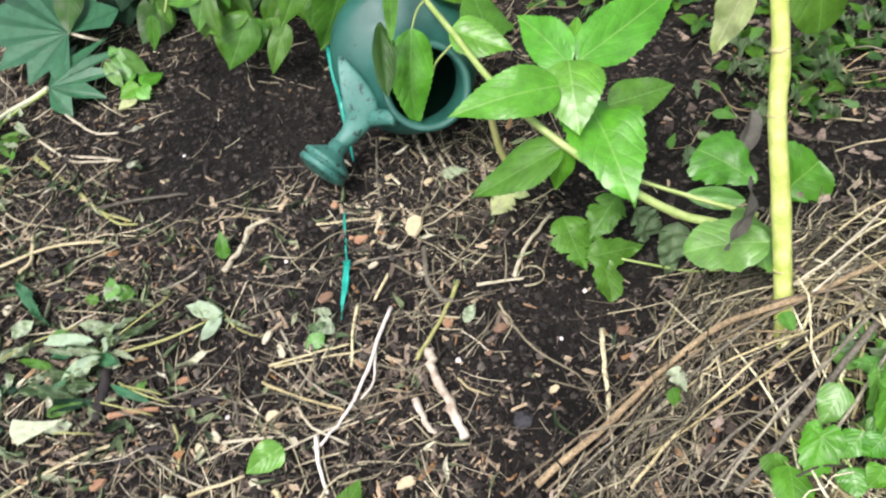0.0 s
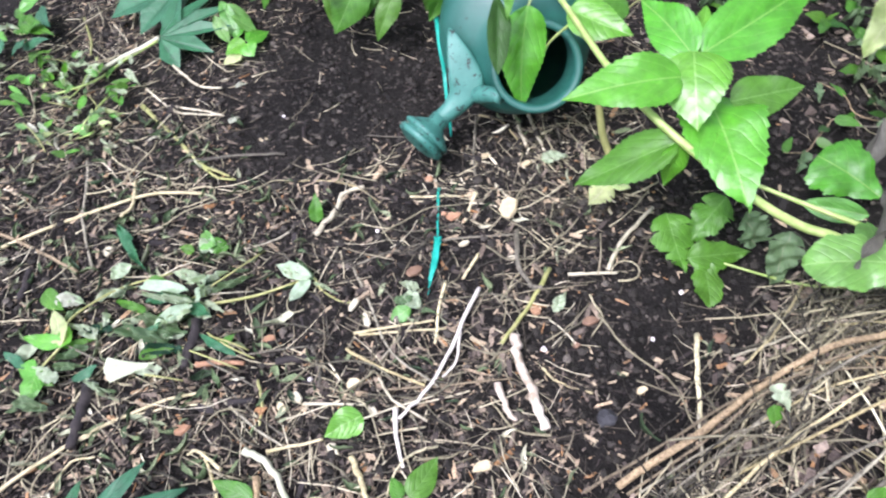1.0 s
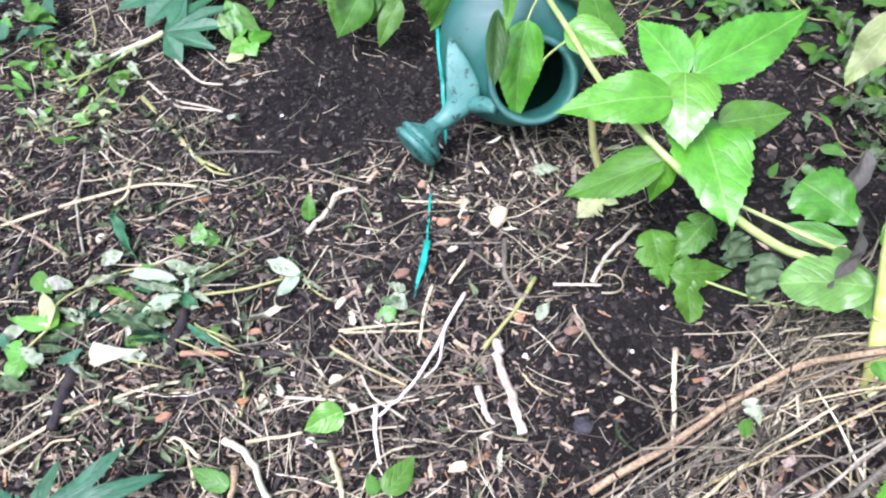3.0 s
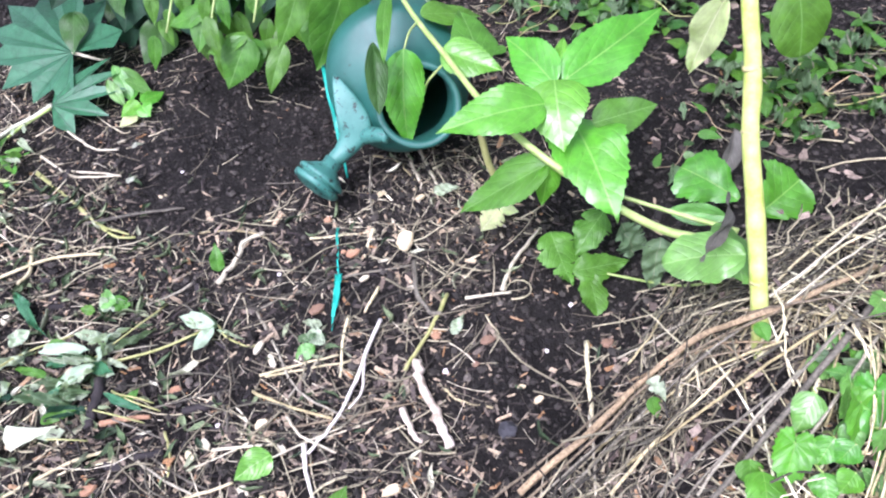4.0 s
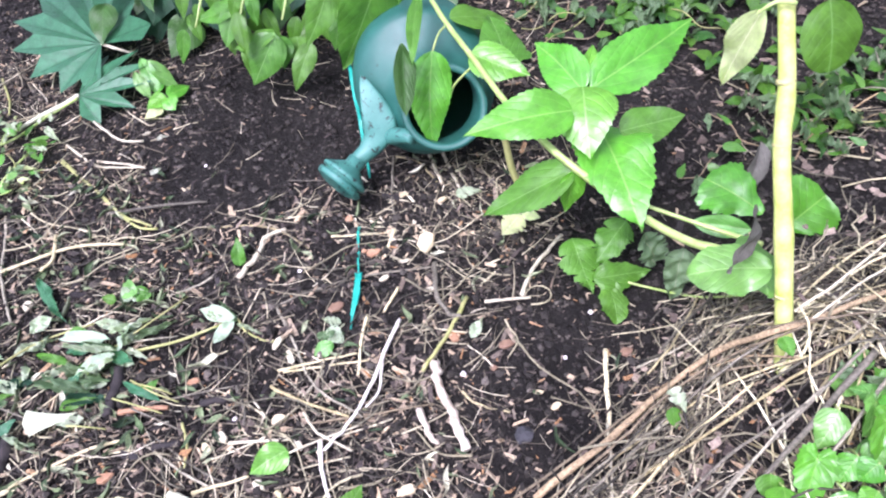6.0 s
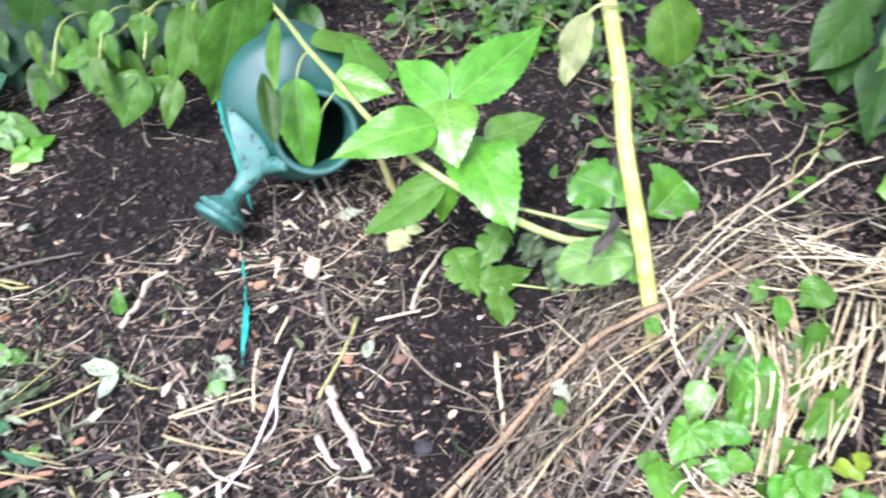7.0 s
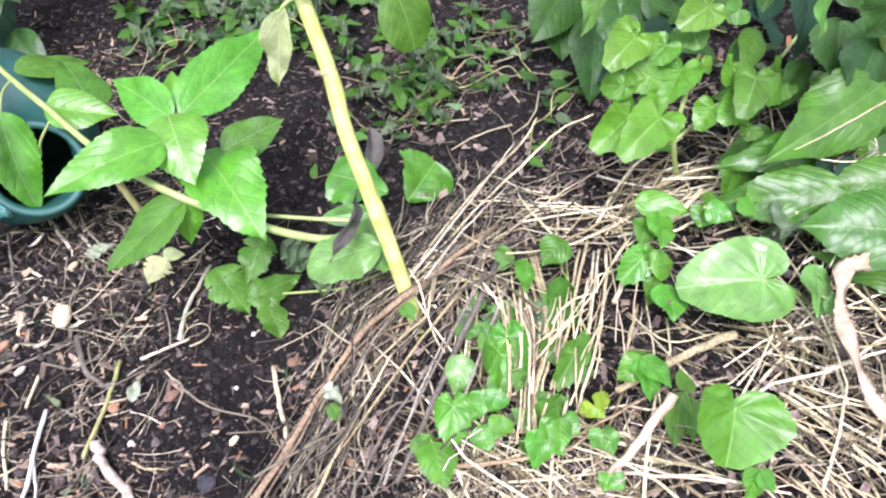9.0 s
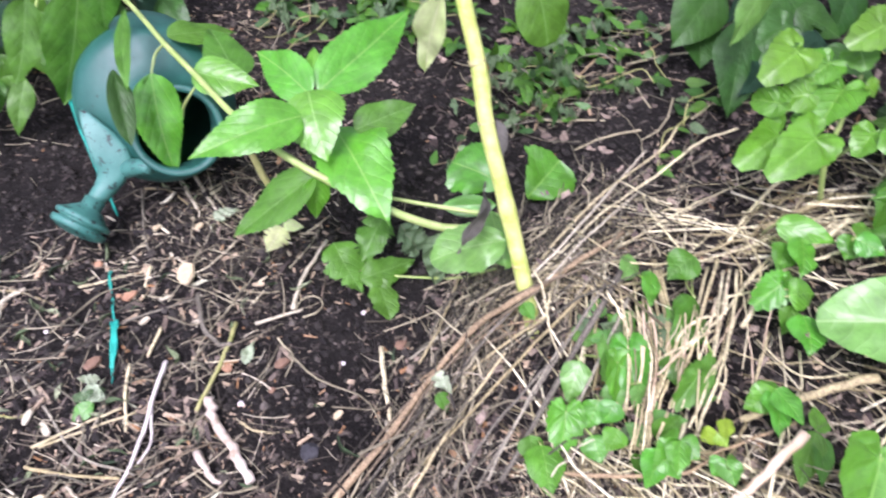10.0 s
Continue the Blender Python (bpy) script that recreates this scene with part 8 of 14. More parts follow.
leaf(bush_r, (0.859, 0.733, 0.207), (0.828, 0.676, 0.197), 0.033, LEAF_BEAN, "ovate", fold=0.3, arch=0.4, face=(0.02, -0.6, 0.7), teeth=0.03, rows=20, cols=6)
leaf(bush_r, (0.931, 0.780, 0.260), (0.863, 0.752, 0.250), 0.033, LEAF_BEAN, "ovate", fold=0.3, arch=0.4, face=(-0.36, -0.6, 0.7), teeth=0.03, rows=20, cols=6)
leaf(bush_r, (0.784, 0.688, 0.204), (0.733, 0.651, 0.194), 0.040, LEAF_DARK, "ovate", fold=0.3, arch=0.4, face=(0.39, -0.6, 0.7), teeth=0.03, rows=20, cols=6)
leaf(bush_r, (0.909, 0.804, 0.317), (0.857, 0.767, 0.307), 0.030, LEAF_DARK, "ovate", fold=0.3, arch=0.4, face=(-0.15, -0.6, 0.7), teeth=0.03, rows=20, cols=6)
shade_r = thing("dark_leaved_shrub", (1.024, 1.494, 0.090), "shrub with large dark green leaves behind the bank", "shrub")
tube("branch", [(1.058, 1.454, 0.108), (0.901, 1.250, 0.200), (0.759, 1.061, 0.300)], 0.0060, 0.0040, STEM, shade_r)
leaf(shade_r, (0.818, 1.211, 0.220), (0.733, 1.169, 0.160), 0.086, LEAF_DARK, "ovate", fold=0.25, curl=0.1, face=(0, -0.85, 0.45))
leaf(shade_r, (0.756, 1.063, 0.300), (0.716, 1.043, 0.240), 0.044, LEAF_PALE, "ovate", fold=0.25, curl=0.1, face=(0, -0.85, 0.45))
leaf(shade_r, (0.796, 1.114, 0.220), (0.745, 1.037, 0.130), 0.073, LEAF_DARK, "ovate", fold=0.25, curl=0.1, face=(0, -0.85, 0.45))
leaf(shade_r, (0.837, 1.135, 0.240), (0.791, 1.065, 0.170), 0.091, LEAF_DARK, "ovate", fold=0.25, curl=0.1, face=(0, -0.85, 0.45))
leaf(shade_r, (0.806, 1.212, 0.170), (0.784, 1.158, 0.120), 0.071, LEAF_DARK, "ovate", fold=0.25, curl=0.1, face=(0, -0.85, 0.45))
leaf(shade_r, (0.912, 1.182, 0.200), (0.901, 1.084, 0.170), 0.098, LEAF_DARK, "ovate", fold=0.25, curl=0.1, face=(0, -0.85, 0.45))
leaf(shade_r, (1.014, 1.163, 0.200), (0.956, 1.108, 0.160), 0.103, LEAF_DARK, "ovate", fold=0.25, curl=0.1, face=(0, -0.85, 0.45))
# unseen top of this shrub, added with its branches to shade the back
crown(shade_r, [(0.80, 1.75, 0.60, 0.30, 0.34, 0.38), (1.12, 1.42, 0.62, 0.30, 0.34, 0.38), (1.30, 1.00, 0.66, 0.28, 0.32, 0.36)], 560, 0.11, LEAF_DARK, 8, view_top)
for k in range(6):
    x, y = 0.78 + 0.12 * k, 1.95 - 0.20 * k
    foot = Vector((x, y, float(bank(x, y))))
    tube("branch", [foot, foot + Vector((-0.02, -0.03, 0.28)), foot + Vector((-0.06, -0.08, 0.55)), foot + Vector((-0.08, -0.10, 0.85))], 0.007, 0.003, STEM, shade_r)
big_leaf = thing("broad_leaf_plant", (0.659, 0.670, 0.177), "seedling with one very large pale round leaf", "plant")
leaf(big_leaf, (0.632, 0.656, 0.224), (0.566, 0.686, 0.228), 0.082, LEAF_PALE, "heart", fold=0.20, curl=0.25, face=(0, -0.45, 0.9), teeth=0.012, ripple=0.03)
tube("petiole", [(0.680, 0.632, 0.188), (0.659, 0.643, 0.210), (0.632, 0.656, 0.223)], 0.0025, 0.0020, STEM, big_leaf)
leaf(big_leaf, (0.705, 0.666, 0.180), (0.693, 0.620, 0.150), 0.034, LEAF_DULL, "ovate", fold=0.3)
leaf(big_leaf, (0.711, 0.694, 0.190), (0.706, 0.720, 0.190), 0.037, LEAF_DULL, "ovate", fold=0.3)
heart_leaf = thing("heart_leaf_plant", (0.525, 0.561, 0.168), "seedling with a wide veined heart-shaped leaf", "plant")
leaf(heart_leaf, (0.496, 0.562, 0.256), (0.472, 0.533, 0.237), 0.083, LEAF_FRESH, "heart", teeth=0.02, fold=0.38, curl=0.2, ripple=0.06, face=(0, -0.55, 0.8))
leaf(heart_leaf, (0.510, 0.612, 0.196), (0.481, 0.582, 0.175), 0.027, LEAF_MID, "ovate", fold=0.3, teeth=0.02)
leaf(heart_leaf, (0.512, 0.610, 0.196), (0.525, 0.632, 0.195), 0.019, LEAF_MID, "ovate", fold=0.4, teeth=0.02)
leaf(heart_leaf, (0.514, 0.608, 0.192), (0.496, 0.577, 0.179), 0.018, LEAF_MID, "ovate", fold=0.4, teeth=0.02)
tube("petiole", [(0.525, 0.582, 0.164), (0.513, 0.578, 0.213), (0.496, 0.562, 0.256)], 0.0020, 0.0016, STEM, heart_leaf)
seedling = thing("seedling", (0.395, 0.778, 0.123), "low clump of broad light green leaves beside dry stems", "seedling", "seedlings in the straw")
leaf(seedling, (0.382, 0.757, 0.157), (0.359, 0.733, 0.135), 0.029, LEAF_PALE, "ovate", fold=0.22, curl=0.2, teeth=0.06, ripple=0.06, rows=32, cols=8, face=(-0.45, -0.45, 0.85))
tube("petiole", [(0.395, 0.784, 0.119), (0.389, 0.774, 0.140), (0.382, 0.757, 0.157)], 0.0014, 0.0010, STEM, seedling, steps=3, sides=6)
leaf(seedling, (0.409, 0.738, 0.167), (0.398, 0.708, 0.151), 0.036, LEAF_FRESH, "heart", fold=0.22, curl=0.2, teeth=0.06, ripple=0.06, rows=32, cols=8, face=(0.36, -0.45, 0.85))
tube("petiole", [(0.399, 0.784, 0.119), (0.402, 0.764, 0.145), (0.409, 0.738, 0.167)], 0.0014, 0.0010, STEM, seedling, steps=3, sides=6)
seedling = thing("seedling", (0.365, 0.740, 0.103), "low clump of broad light green leaves beside dry stems", "seedling", "seedlings in the straw")
leaf(seedling, (0.350, 0.718, 0.148), (0.335, 0.691, 0.134), 0.037, LEAF_FRESH, "heart", fold=0.22, curl=0.2, teeth=0.06, ripple=0.06, rows=32, cols=8, face=(-0.09, -0.45, 0.85))
tube("petiole", [(0.365, 0.746, 0.099), (0.357, 0.735, 0.126), (0.350, 0.718, 0.148)], 0.0014, 0.0010, STEM, seedling, steps=3, sides=6)
leaf(seedling, (0.361, 0.690, 0.149), (0.359, 0.667, 0.141), 0.026, LEAF_FRESH, "ovate", fold=0.22, curl=0.2, teeth=0.06, ripple=0.06, rows=32, cols=8, face=(-0.27, -0.45, 0.85))
tube("petiole", [(0.369, 0.746, 0.099), (0.363, 0.721, 0.126), (0.361, 0.690, 0.149)], 0.0014, 0.0010, STEM, seedling, steps=3, sides=6)
seedling = thing("seedling", (0.331, 0.723, 0.091), "low clump of broad light green leaves beside dry stems", "seedling", "seedlings in the straw")
leaf(seedling, (0.320, 0.703, 0.135), (0.311, 0.660, 0.130), 0.038, LEAF_FRESH, "ovate", fold=0.22, curl=0.2, teeth=0.06, ripple=0.06, rows=32, cols=8, face=(0.27, -0.45, 0.85))
tube("petiole", [(0.331, 0.729, 0.087), (0.326, 0.719, 0.113), (0.320, 0.703, 0.135)], 0.0014, 0.0010, STEM, seedling, steps=3, sides=6)
leaf(seedling, (0.317, 0.718, 0.127), (0.311, 0.695, 0.118), 0.025, LEAF_MID, "ovate", fold=0.22, curl=0.2, teeth=0.06, ripple=0.06, rows=32, cols=8, face=(0.09, -0.45, 0.85))
tube("petiole", [(0.335, 0.729, 0.087), (0.324, 0.726, 0.109), (0.317, 0.718, 0.127)], 0.0014, 0.0010, STEM, seedling, steps=3, sides=6)
seedling = thing("seedling", (0.396, 0.736, 0.113), "low clump of broad light green leaves beside dry stems", "seedling", "seedlings in the straw")
leaf(seedling, (0.379, 0.714, 0.158), (0.363, 0.700, 0.141), 0.024, LEAF_FRESH, "ovate", fold=0.22, curl=0.2, teeth=0.06, ripple=0.06, rows=32, cols=8, face=(-0.36, -0.45, 0.85))
tube("petiole", [(0.396, 0.742, 0.109), (0.388, 0.731, 0.135), (0.379, 0.714, 0.158)], 0.0014, 0.0010, STEM, seedling, steps=3, sides=6)
leaf(seedling, (0.417, 0.712, 0.168), (0.405, 0.698, 0.153), 0.019, LEAF_PALE, "ovate", fold=0.22, curl=0.2, teeth=0.06, ripple=0.06, rows=32, cols=8, face=(0.45, -0.45, 0.85))
tube("petiole", [(0.400, 0.742, 0.109), (0.406, 0.730, 0.141), (0.417, 0.712, 0.168)], 0.0014, 0.0010, STEM, seedling, steps=3, sides=6)
seedling = thing("seedling", (0.419, 0.670, 0.123), "low clump of broad light green leaves beside dry stems", "seedling", "seedlings in the straw")
leaf(seedling, (0.399, 0.650, 0.172), (0.377, 0.628, 0.158), 0.028, LEAF_FRESH, "ovate", fold=0.22, curl=0.2, teeth=0.06, ripple=0.06, rows=32, cols=8, face=(0.00, -0.45, 0.85))
tube("petiole", [(0.419, 0.676, 0.119), (0.409, 0.666, 0.147), (0.399, 0.650, 0.172)], 0.0014, 0.0010, STEM, seedling, steps=3, sides=6)
leaf(seedling, (0.400, 0.649, 0.172), (0.403, 0.624, 0.166), 0.025, LEAF_FRESH, "ovate", fold=0.22, curl=0.2, teeth=0.06, ripple=0.06, rows=32, cols=8, face=(-0.18, -0.45, 0.85))
tube("petiole", [(0.423, 0.676, 0.119), (0.409, 0.665, 0.148), (0.400, 0.649, 0.172)], 0.0014, 0.0010, STEM, seedling, steps=3, sides=6)
seedling = thing("seedling", (0.436, 0.761, 0.126), "low clump of light green toothed seedling leaves among straw", "seedling", "seedlings in the straw")
leaf(seedling, (0.425, 0.746, 0.169), (0.411, 0.706, 0.157), 0.036, LEAF_FRESH, "heart", fold=0.22, curl=0.2, teeth=0.06, ripple=0.06, rows=32, cols=8, face=(-0.45, -0.45, 0.85))
tube("petiole", [(0.436, 0.767, 0.122), (0.430, 0.760, 0.138), (0.425, 0.746, 0.169)], 0.0014, 0.0010, STEM, seedling, steps=3, sides=6)
leaf(seedling, (0.409, 0.756, 0.168), (0.400, 0.730, 0.154), 0.030, LEAF_PALE, "heart", fold=0.22, curl=0.2, teeth=0.06, ripple=0.06, rows=32, cols=8, face=(0.36, -0.45, 0.85))
tube("petiole", [(0.440, 0.767, 0.122), (0.422, 0.764, 0.138), (0.409, 0.756, 0.168)], 0.0014, 0.0010, STEM, seedling, steps=3, sides=6)
seedling = thing("seedling", (0.391, 0.696, 0.112), "low clump of light green toothed seedling leaves among straw", "seedling", "seedlings in the straw")
leaf(seedling, (0.381, 0.683, 0.159), (0.366, 0.672, 0.149), 0.024, LEAF_FRESH, "ovate", fold=0.22, curl=0.2, teeth=0.06, ripple=0.06, rows=32, cols=8, face=(-0.09, -0.45, 0.85))
tube("petiole", [(0.391, 0.702, 0.108), (0.386, 0.696, 0.127), (0.381, 0.683, 0.159)], 0.0014, 0.0010, STEM, seedling, steps=3, sides=6)
leaf(seedling, (0.392, 0.706, 0.160), (0.375, 0.697, 0.148), 0.024, LEAF_FRESH, "ovate", fold=0.22, curl=0.2, teeth=0.06, ripple=0.06, rows=32, cols=8, face=(-0.27, -0.45, 0.85))
tube("petiole", [(0.395, 0.702, 0.108), (0.392, 0.707, 0.127), (0.392, 0.706, 0.160)], 0.0014, 0.0010, STEM, seedling, steps=3, sides=6)
leaf(seedling, (0.400, 0.728, 0.152), (0.392, 0.702, 0.145), 0.021, LEAF_PALE, "ovate", fold=0.22, curl=0.2, teeth=0.06, ripple=0.06, rows=32, cols=8, face=(-0.45, -0.45, 0.85))
tube("petiole", [(0.399, 0.702, 0.108), (0.396, 0.718, 0.123), (0.400, 0.728, 0.152)], 0.0014, 0.0010, STEM, seedling, steps=3, sides=6)
seedling = thing("seedling", (0.507, 0.842, 0.121), "low clump of light green toothed seedling leaves among straw", "seedling", "seedlings in the straw")
leaf(seedling, (0.487, 0.817, 0.175), (0.470, 0.782, 0.169), 0.024, LEAF_FRESH, "ovate", fold=0.22, curl=0.2, teeth=0.06, ripple=0.06, rows=32, cols=8, face=(0.27, -0.45, 0.85))
tube("petiole", [(0.507, 0.848, 0.117), (0.497, 0.835, 0.139), (0.487, 0.817, 0.175)], 0.0014, 0.0010, STEM, seedling, steps=3, sides=6)
leaf(seedling, (0.494, 0.856, 0.152), (0.464, 0.827, 0.161), 0.025, LEAF_PALE, "ovate", fold=0.22, curl=0.2, teeth=0.06, ripple=0.06, rows=32, cols=8, face=(0.09, -0.45, 0.85))
tube("petiole", [(0.511, 0.848, 0.117), (0.500, 0.855, 0.128), (0.494, 0.856, 0.152)], 0.0014, 0.0010, STEM, seedling, steps=3, sides=6)
seedling = thing("seedling", (0.561, 0.842, 0.122), "blue-green leaves half covered by straw", "seedling", "seedlings in the straw")
leaf(seedling, (0.547, 0.827, 0.162), (0.509, 0.813, 0.158), 0.036, LEAF_GLOSS, "ovate", fold=0.22, curl=0.2, teeth=0.06, ripple=0.06, rows=32, cols=8, face=(-0.36, -0.45, 0.85))
tube("petiole", [(0.561, 0.848, 0.118), (0.554, 0.841, 0.133), (0.547, 0.827, 0.162)], 0.0014, 0.0010, STEM, seedling, steps=3, sides=6)
leaf(seedling, (0.520, 0.782, 0.159), (0.471, 0.732, 0.154), 0.045, LEAF_GLOSS, "ovate", fold=0.22, curl=0.2, teeth=0.06, ripple=0.06, rows=32, cols=8, face=(0.45, -0.45, 0.85))
tube("petiole", [(0.565, 0.848, 0.118), (0.540, 0.818, 0.131), (0.520, 0.782, 0.159)], 0.0014, 0.0010, STEM, seedling, steps=3, sides=6)
leaf(seedling, (0.491, 0.715, 0.171), (0.462, 0.682, 0.164), 0.018, LEAF_MID, "ovate", fold=0.22, curl=0.2, teeth=0.06, ripple=0.06, rows=32, cols=8, face=(0.27, -0.45, 0.85))
tube("petiole", [(0.569, 0.848, 0.118), (0.526, 0.784, 0.137), (0.491, 0.715, 0.171)], 0.0014, 0.0010, STEM, seedling, steps=3, sides=6)
seedling = thing("seedling", (0.478, 0.710, 0.131), "dark green seedling leaves under straw", "seedling", "seedlings in the straw")
leaf(seedling, (0.468, 0.701, 0.168), (0.438, 0.682, 0.159), 0.027, LEAF_MID, "heart", fold=0.22, curl=0.2, teeth=0.06, ripple=0.06, rows=32, cols=8, face=(0.00, -0.45, 0.85))
tube("petiole", [(0.478, 0.716, 0.127), (0.473, 0.712, 0.140), (0.468, 0.701, 0.168)], 0.0014, 0.0010, STEM, seedling, steps=3, sides=6)
leaf(seedling, (0.464, 0.734, 0.156), (0.454, 0.705, 0.153), 0.026, LEAF_GLOSS, "ovate", fold=0.22, curl=0.2, teeth=0.06, ripple=0.06, rows=32, cols=8, face=(-0.18, -0.45, 0.85))
tube("petiole", [(0.482, 0.716, 0.127), (0.471, 0.728, 0.135), (0.464, 0.734, 0.156)], 0.0014, 0.0010, STEM, seedling, steps=3, sides=6)
seedling = thing("seedling", (0.428, 0.663, 0.126), "low clump of light green toothed seedling leaves among straw", "seedling", "seedlings in the straw")
leaf(seedling, (0.414, 0.649, 0.179), (0.385, 0.635, 0.165), 0.026, LEAF_FRESH, "ovate", fold=0.22, curl=0.2, teeth=0.06, ripple=0.06, rows=32, cols=8, face=(0.36, -0.45, 0.85))
tube("petiole", [(0.428, 0.669, 0.122), (0.421, 0.662, 0.144), (0.414, 0.649, 0.179)], 0.0014, 0.0010, STEM, seedling, steps=3, sides=6)
leaf(seedling, (0.412, 0.647, 0.184), (0.400, 0.625, 0.175), 0.024, LEAF_FRESH, "ovate", fold=0.22, curl=0.2, teeth=0.06, ripple=0.06, rows=32, cols=8, face=(0.18, -0.45, 0.85))
leaf(seedling, (0.414, 0.649, 0.179), (0.422, 0.630, 0.176), 0.024, LEAF_FRESH, "ovate", fold=0.22, curl=0.2, teeth=0.06, ripple=0.06, rows=32, cols=8, face=(0.00, -0.45, 0.85))
leaf(seedling, (0.415, 0.652, 0.173), (0.411, 0.665, 0.162), 0.018, LEAF_FRESH, "ovate", fold=0.22, curl=0.2, teeth=0.06, ripple=0.06, rows=32, cols=8, face=(-0.18, -0.45, 0.85))
tube("petiole", [(0.440, 0.669, 0.122), (0.421, 0.663, 0.141), (0.415, 0.652, 0.173)], 0.0014, 0.0010, STEM, seedling, steps=3, sides=6)
seedling = thing("seedling", (0.449, 0.630, 0.138), "low clump of light green toothed seedling leaves among straw", "seedling", "seedlings in the straw")
leaf(seedling, (0.436, 0.620, 0.185), (0.423, 0.615, 0.175), 0.020, LEAF_FRESH, "ovate", fold=0.22, curl=0.2, teeth=0.06, ripple=0.06, rows=32, cols=8, face=(-0.27, -0.45, 0.85))
tube("petiole", [(0.449, 0.636, 0.134), (0.443, 0.631, 0.153), (0.436, 0.620, 0.185)], 0.0014, 0.0010, STEM, seedling, steps=3, sides=6)
leaf(seedling, (0.436, 0.620, 0.185), (0.432, 0.600, 0.181), 0.020, LEAF_FRESH, "ovate", fold=0.22, curl=0.2, teeth=0.06, ripple=0.06, rows=32, cols=8, face=(-0.45, -0.45, 0.85))
leaf(seedling, (0.436, 0.620, 0.185), (0.445, 0.611, 0.182), 0.014, LEAF_MID, "ovate", fold=0.22, curl=0.2, teeth=0.06, ripple=0.06, rows=32, cols=8, face=(0.36, -0.45, 0.85))
seedling = thing("seedling", (0.458, 0.654, 0.135), "small yellow-green seedling in straw", "seedling", "seedlings in the straw")
leaf(seedling, (0.442, 0.641, 0.187), (0.431, 0.645, 0.175), 0.016, LEAF_LIME, "ovate", fold=0.22, curl=0.2, teeth=0.06, ripple=0.06, rows=32, cols=8, face=(0.09, -0.45, 0.85))
tube("petiole", [(0.458, 0.660, 0.131), (0.450, 0.653, 0.152), (0.442, 0.641, 0.187)], 0.0014, 0.0010, STEM, seedling, steps=3, sides=6)
leaf(seedling, (0.440, 0.639, 0.192), (0.463, 0.646, 0.186), 0.015, LEAF_LIME, "ovate", fold=0.22, curl=0.2, teeth=0.06, ripple=0.06, rows=32, cols=8, face=(-0.09, -0.45, 0.85))
leaf(seedling, (0.442, 0.641, 0.187), (0.445, 0.629, 0.182), 0.013, LEAF_LIME, "ovate", fold=0.22, curl=0.2, teeth=0.06, ripple=0.06, rows=32, cols=8, face=(-0.27, -0.45, 0.85))
seedling = thing("seedling", (0.522, 0.668, 0.148), "low clump of light green toothed seedling leaves among straw", "seedling", "seedlings in the straw")
leaf(seedling, (0.499, 0.652, 0.204), (0.473, 0.650, 0.188), 0.026, LEAF_FRESH, "ovate", fold=0.22, curl=0.2, teeth=0.06, ripple=0.06, rows=32, cols=8, face=(0.45, -0.45, 0.85))
tube("petiole", [(0.522, 0.674, 0.144), (0.510, 0.666, 0.167), (0.499, 0.652, 0.204)], 0.0014, 0.0010, STEM, seedling, steps=3, sides=6)
leaf(seedling, (0.502, 0.654, 0.199), (0.485, 0.618, 0.193), 0.029, LEAF_FRESH, "ovate", fold=0.22, curl=0.2, teeth=0.06, ripple=0.06, rows=32, cols=8, face=(0.27, -0.45, 0.85))
leaf(seedling, (0.499, 0.652, 0.204), (0.504, 0.619, 0.201), 0.025, LEAF_FRESH, "ovate", fold=0.22, curl=0.2, teeth=0.06, ripple=0.06, rows=32, cols=8, face=(0.09, -0.45, 0.85))
leaf(seedling, (0.498, 0.652, 0.203), (0.504, 0.670, 0.191), 0.018, LEAF_FRESH, "ovate", fold=0.22, curl=0.2, teeth=0.06, ripple=0.06, rows=32, cols=8, face=(-0.09, -0.45, 0.85))
tube("petiole", [(0.534, 0.674, 0.144), (0.510, 0.666, 0.166), (0.498, 0.652, 0.203)], 0.0014, 0.0010, STEM, seedling, steps=3, sides=6)
seedling = thing("seedling", (0.599, 0.764, 0.146), "low clump of light green toothed seedling leaves among straw", "seedling", "seedlings in the straw")
leaf(seedling, (0.572, 0.742, 0.202), (0.545, 0.737, 0.188), 0.034, LEAF_FRESH, "heart", fold=0.22, curl=0.2, teeth=0.06, ripple=0.06, rows=32, cols=8, face=(-0.18, -0.45, 0.85))
tube("petiole", [(0.599, 0.770, 0.142), (0.585, 0.759, 0.165), (0.572, 0.742, 0.202)], 0.0014, 0.0010, STEM, seedling, steps=3, sides=6)
leaf(seedling, (0.569, 0.727, 0.205), (0.597, 0.723, 0.202), 0.030, LEAF_FRESH, "ovate", fold=0.22, curl=0.2, teeth=0.06, ripple=0.06, rows=32, cols=8, face=(-0.36, -0.45, 0.85))
tube("petiole", [(0.603, 0.770, 0.142), (0.584, 0.752, 0.166), (0.569, 0.727, 0.205)], 0.0014, 0.0010, STEM, seedling, steps=3, sides=6)
leaf(seedling, (0.573, 0.735, 0.204), (0.599, 0.754, 0.196), 0.020, LEAF_FRESH, "ovate", fold=0.22, curl=0.2, teeth=0.06, ripple=0.06, rows=32, cols=8, face=(0.45, -0.45, 0.85))
tube("petiole", [(0.607, 0.770, 0.142), (0.586, 0.756, 0.166), (0.573, 0.735, 0.204)], 0.0014, 0.0010, STEM, seedling, steps=3, sides=6)
seedling = thing("seedling", (0.592, 0.722, 0.153), "low clump of light green toothed seedling leaves among straw", "seedling", "seedlings in the straw")
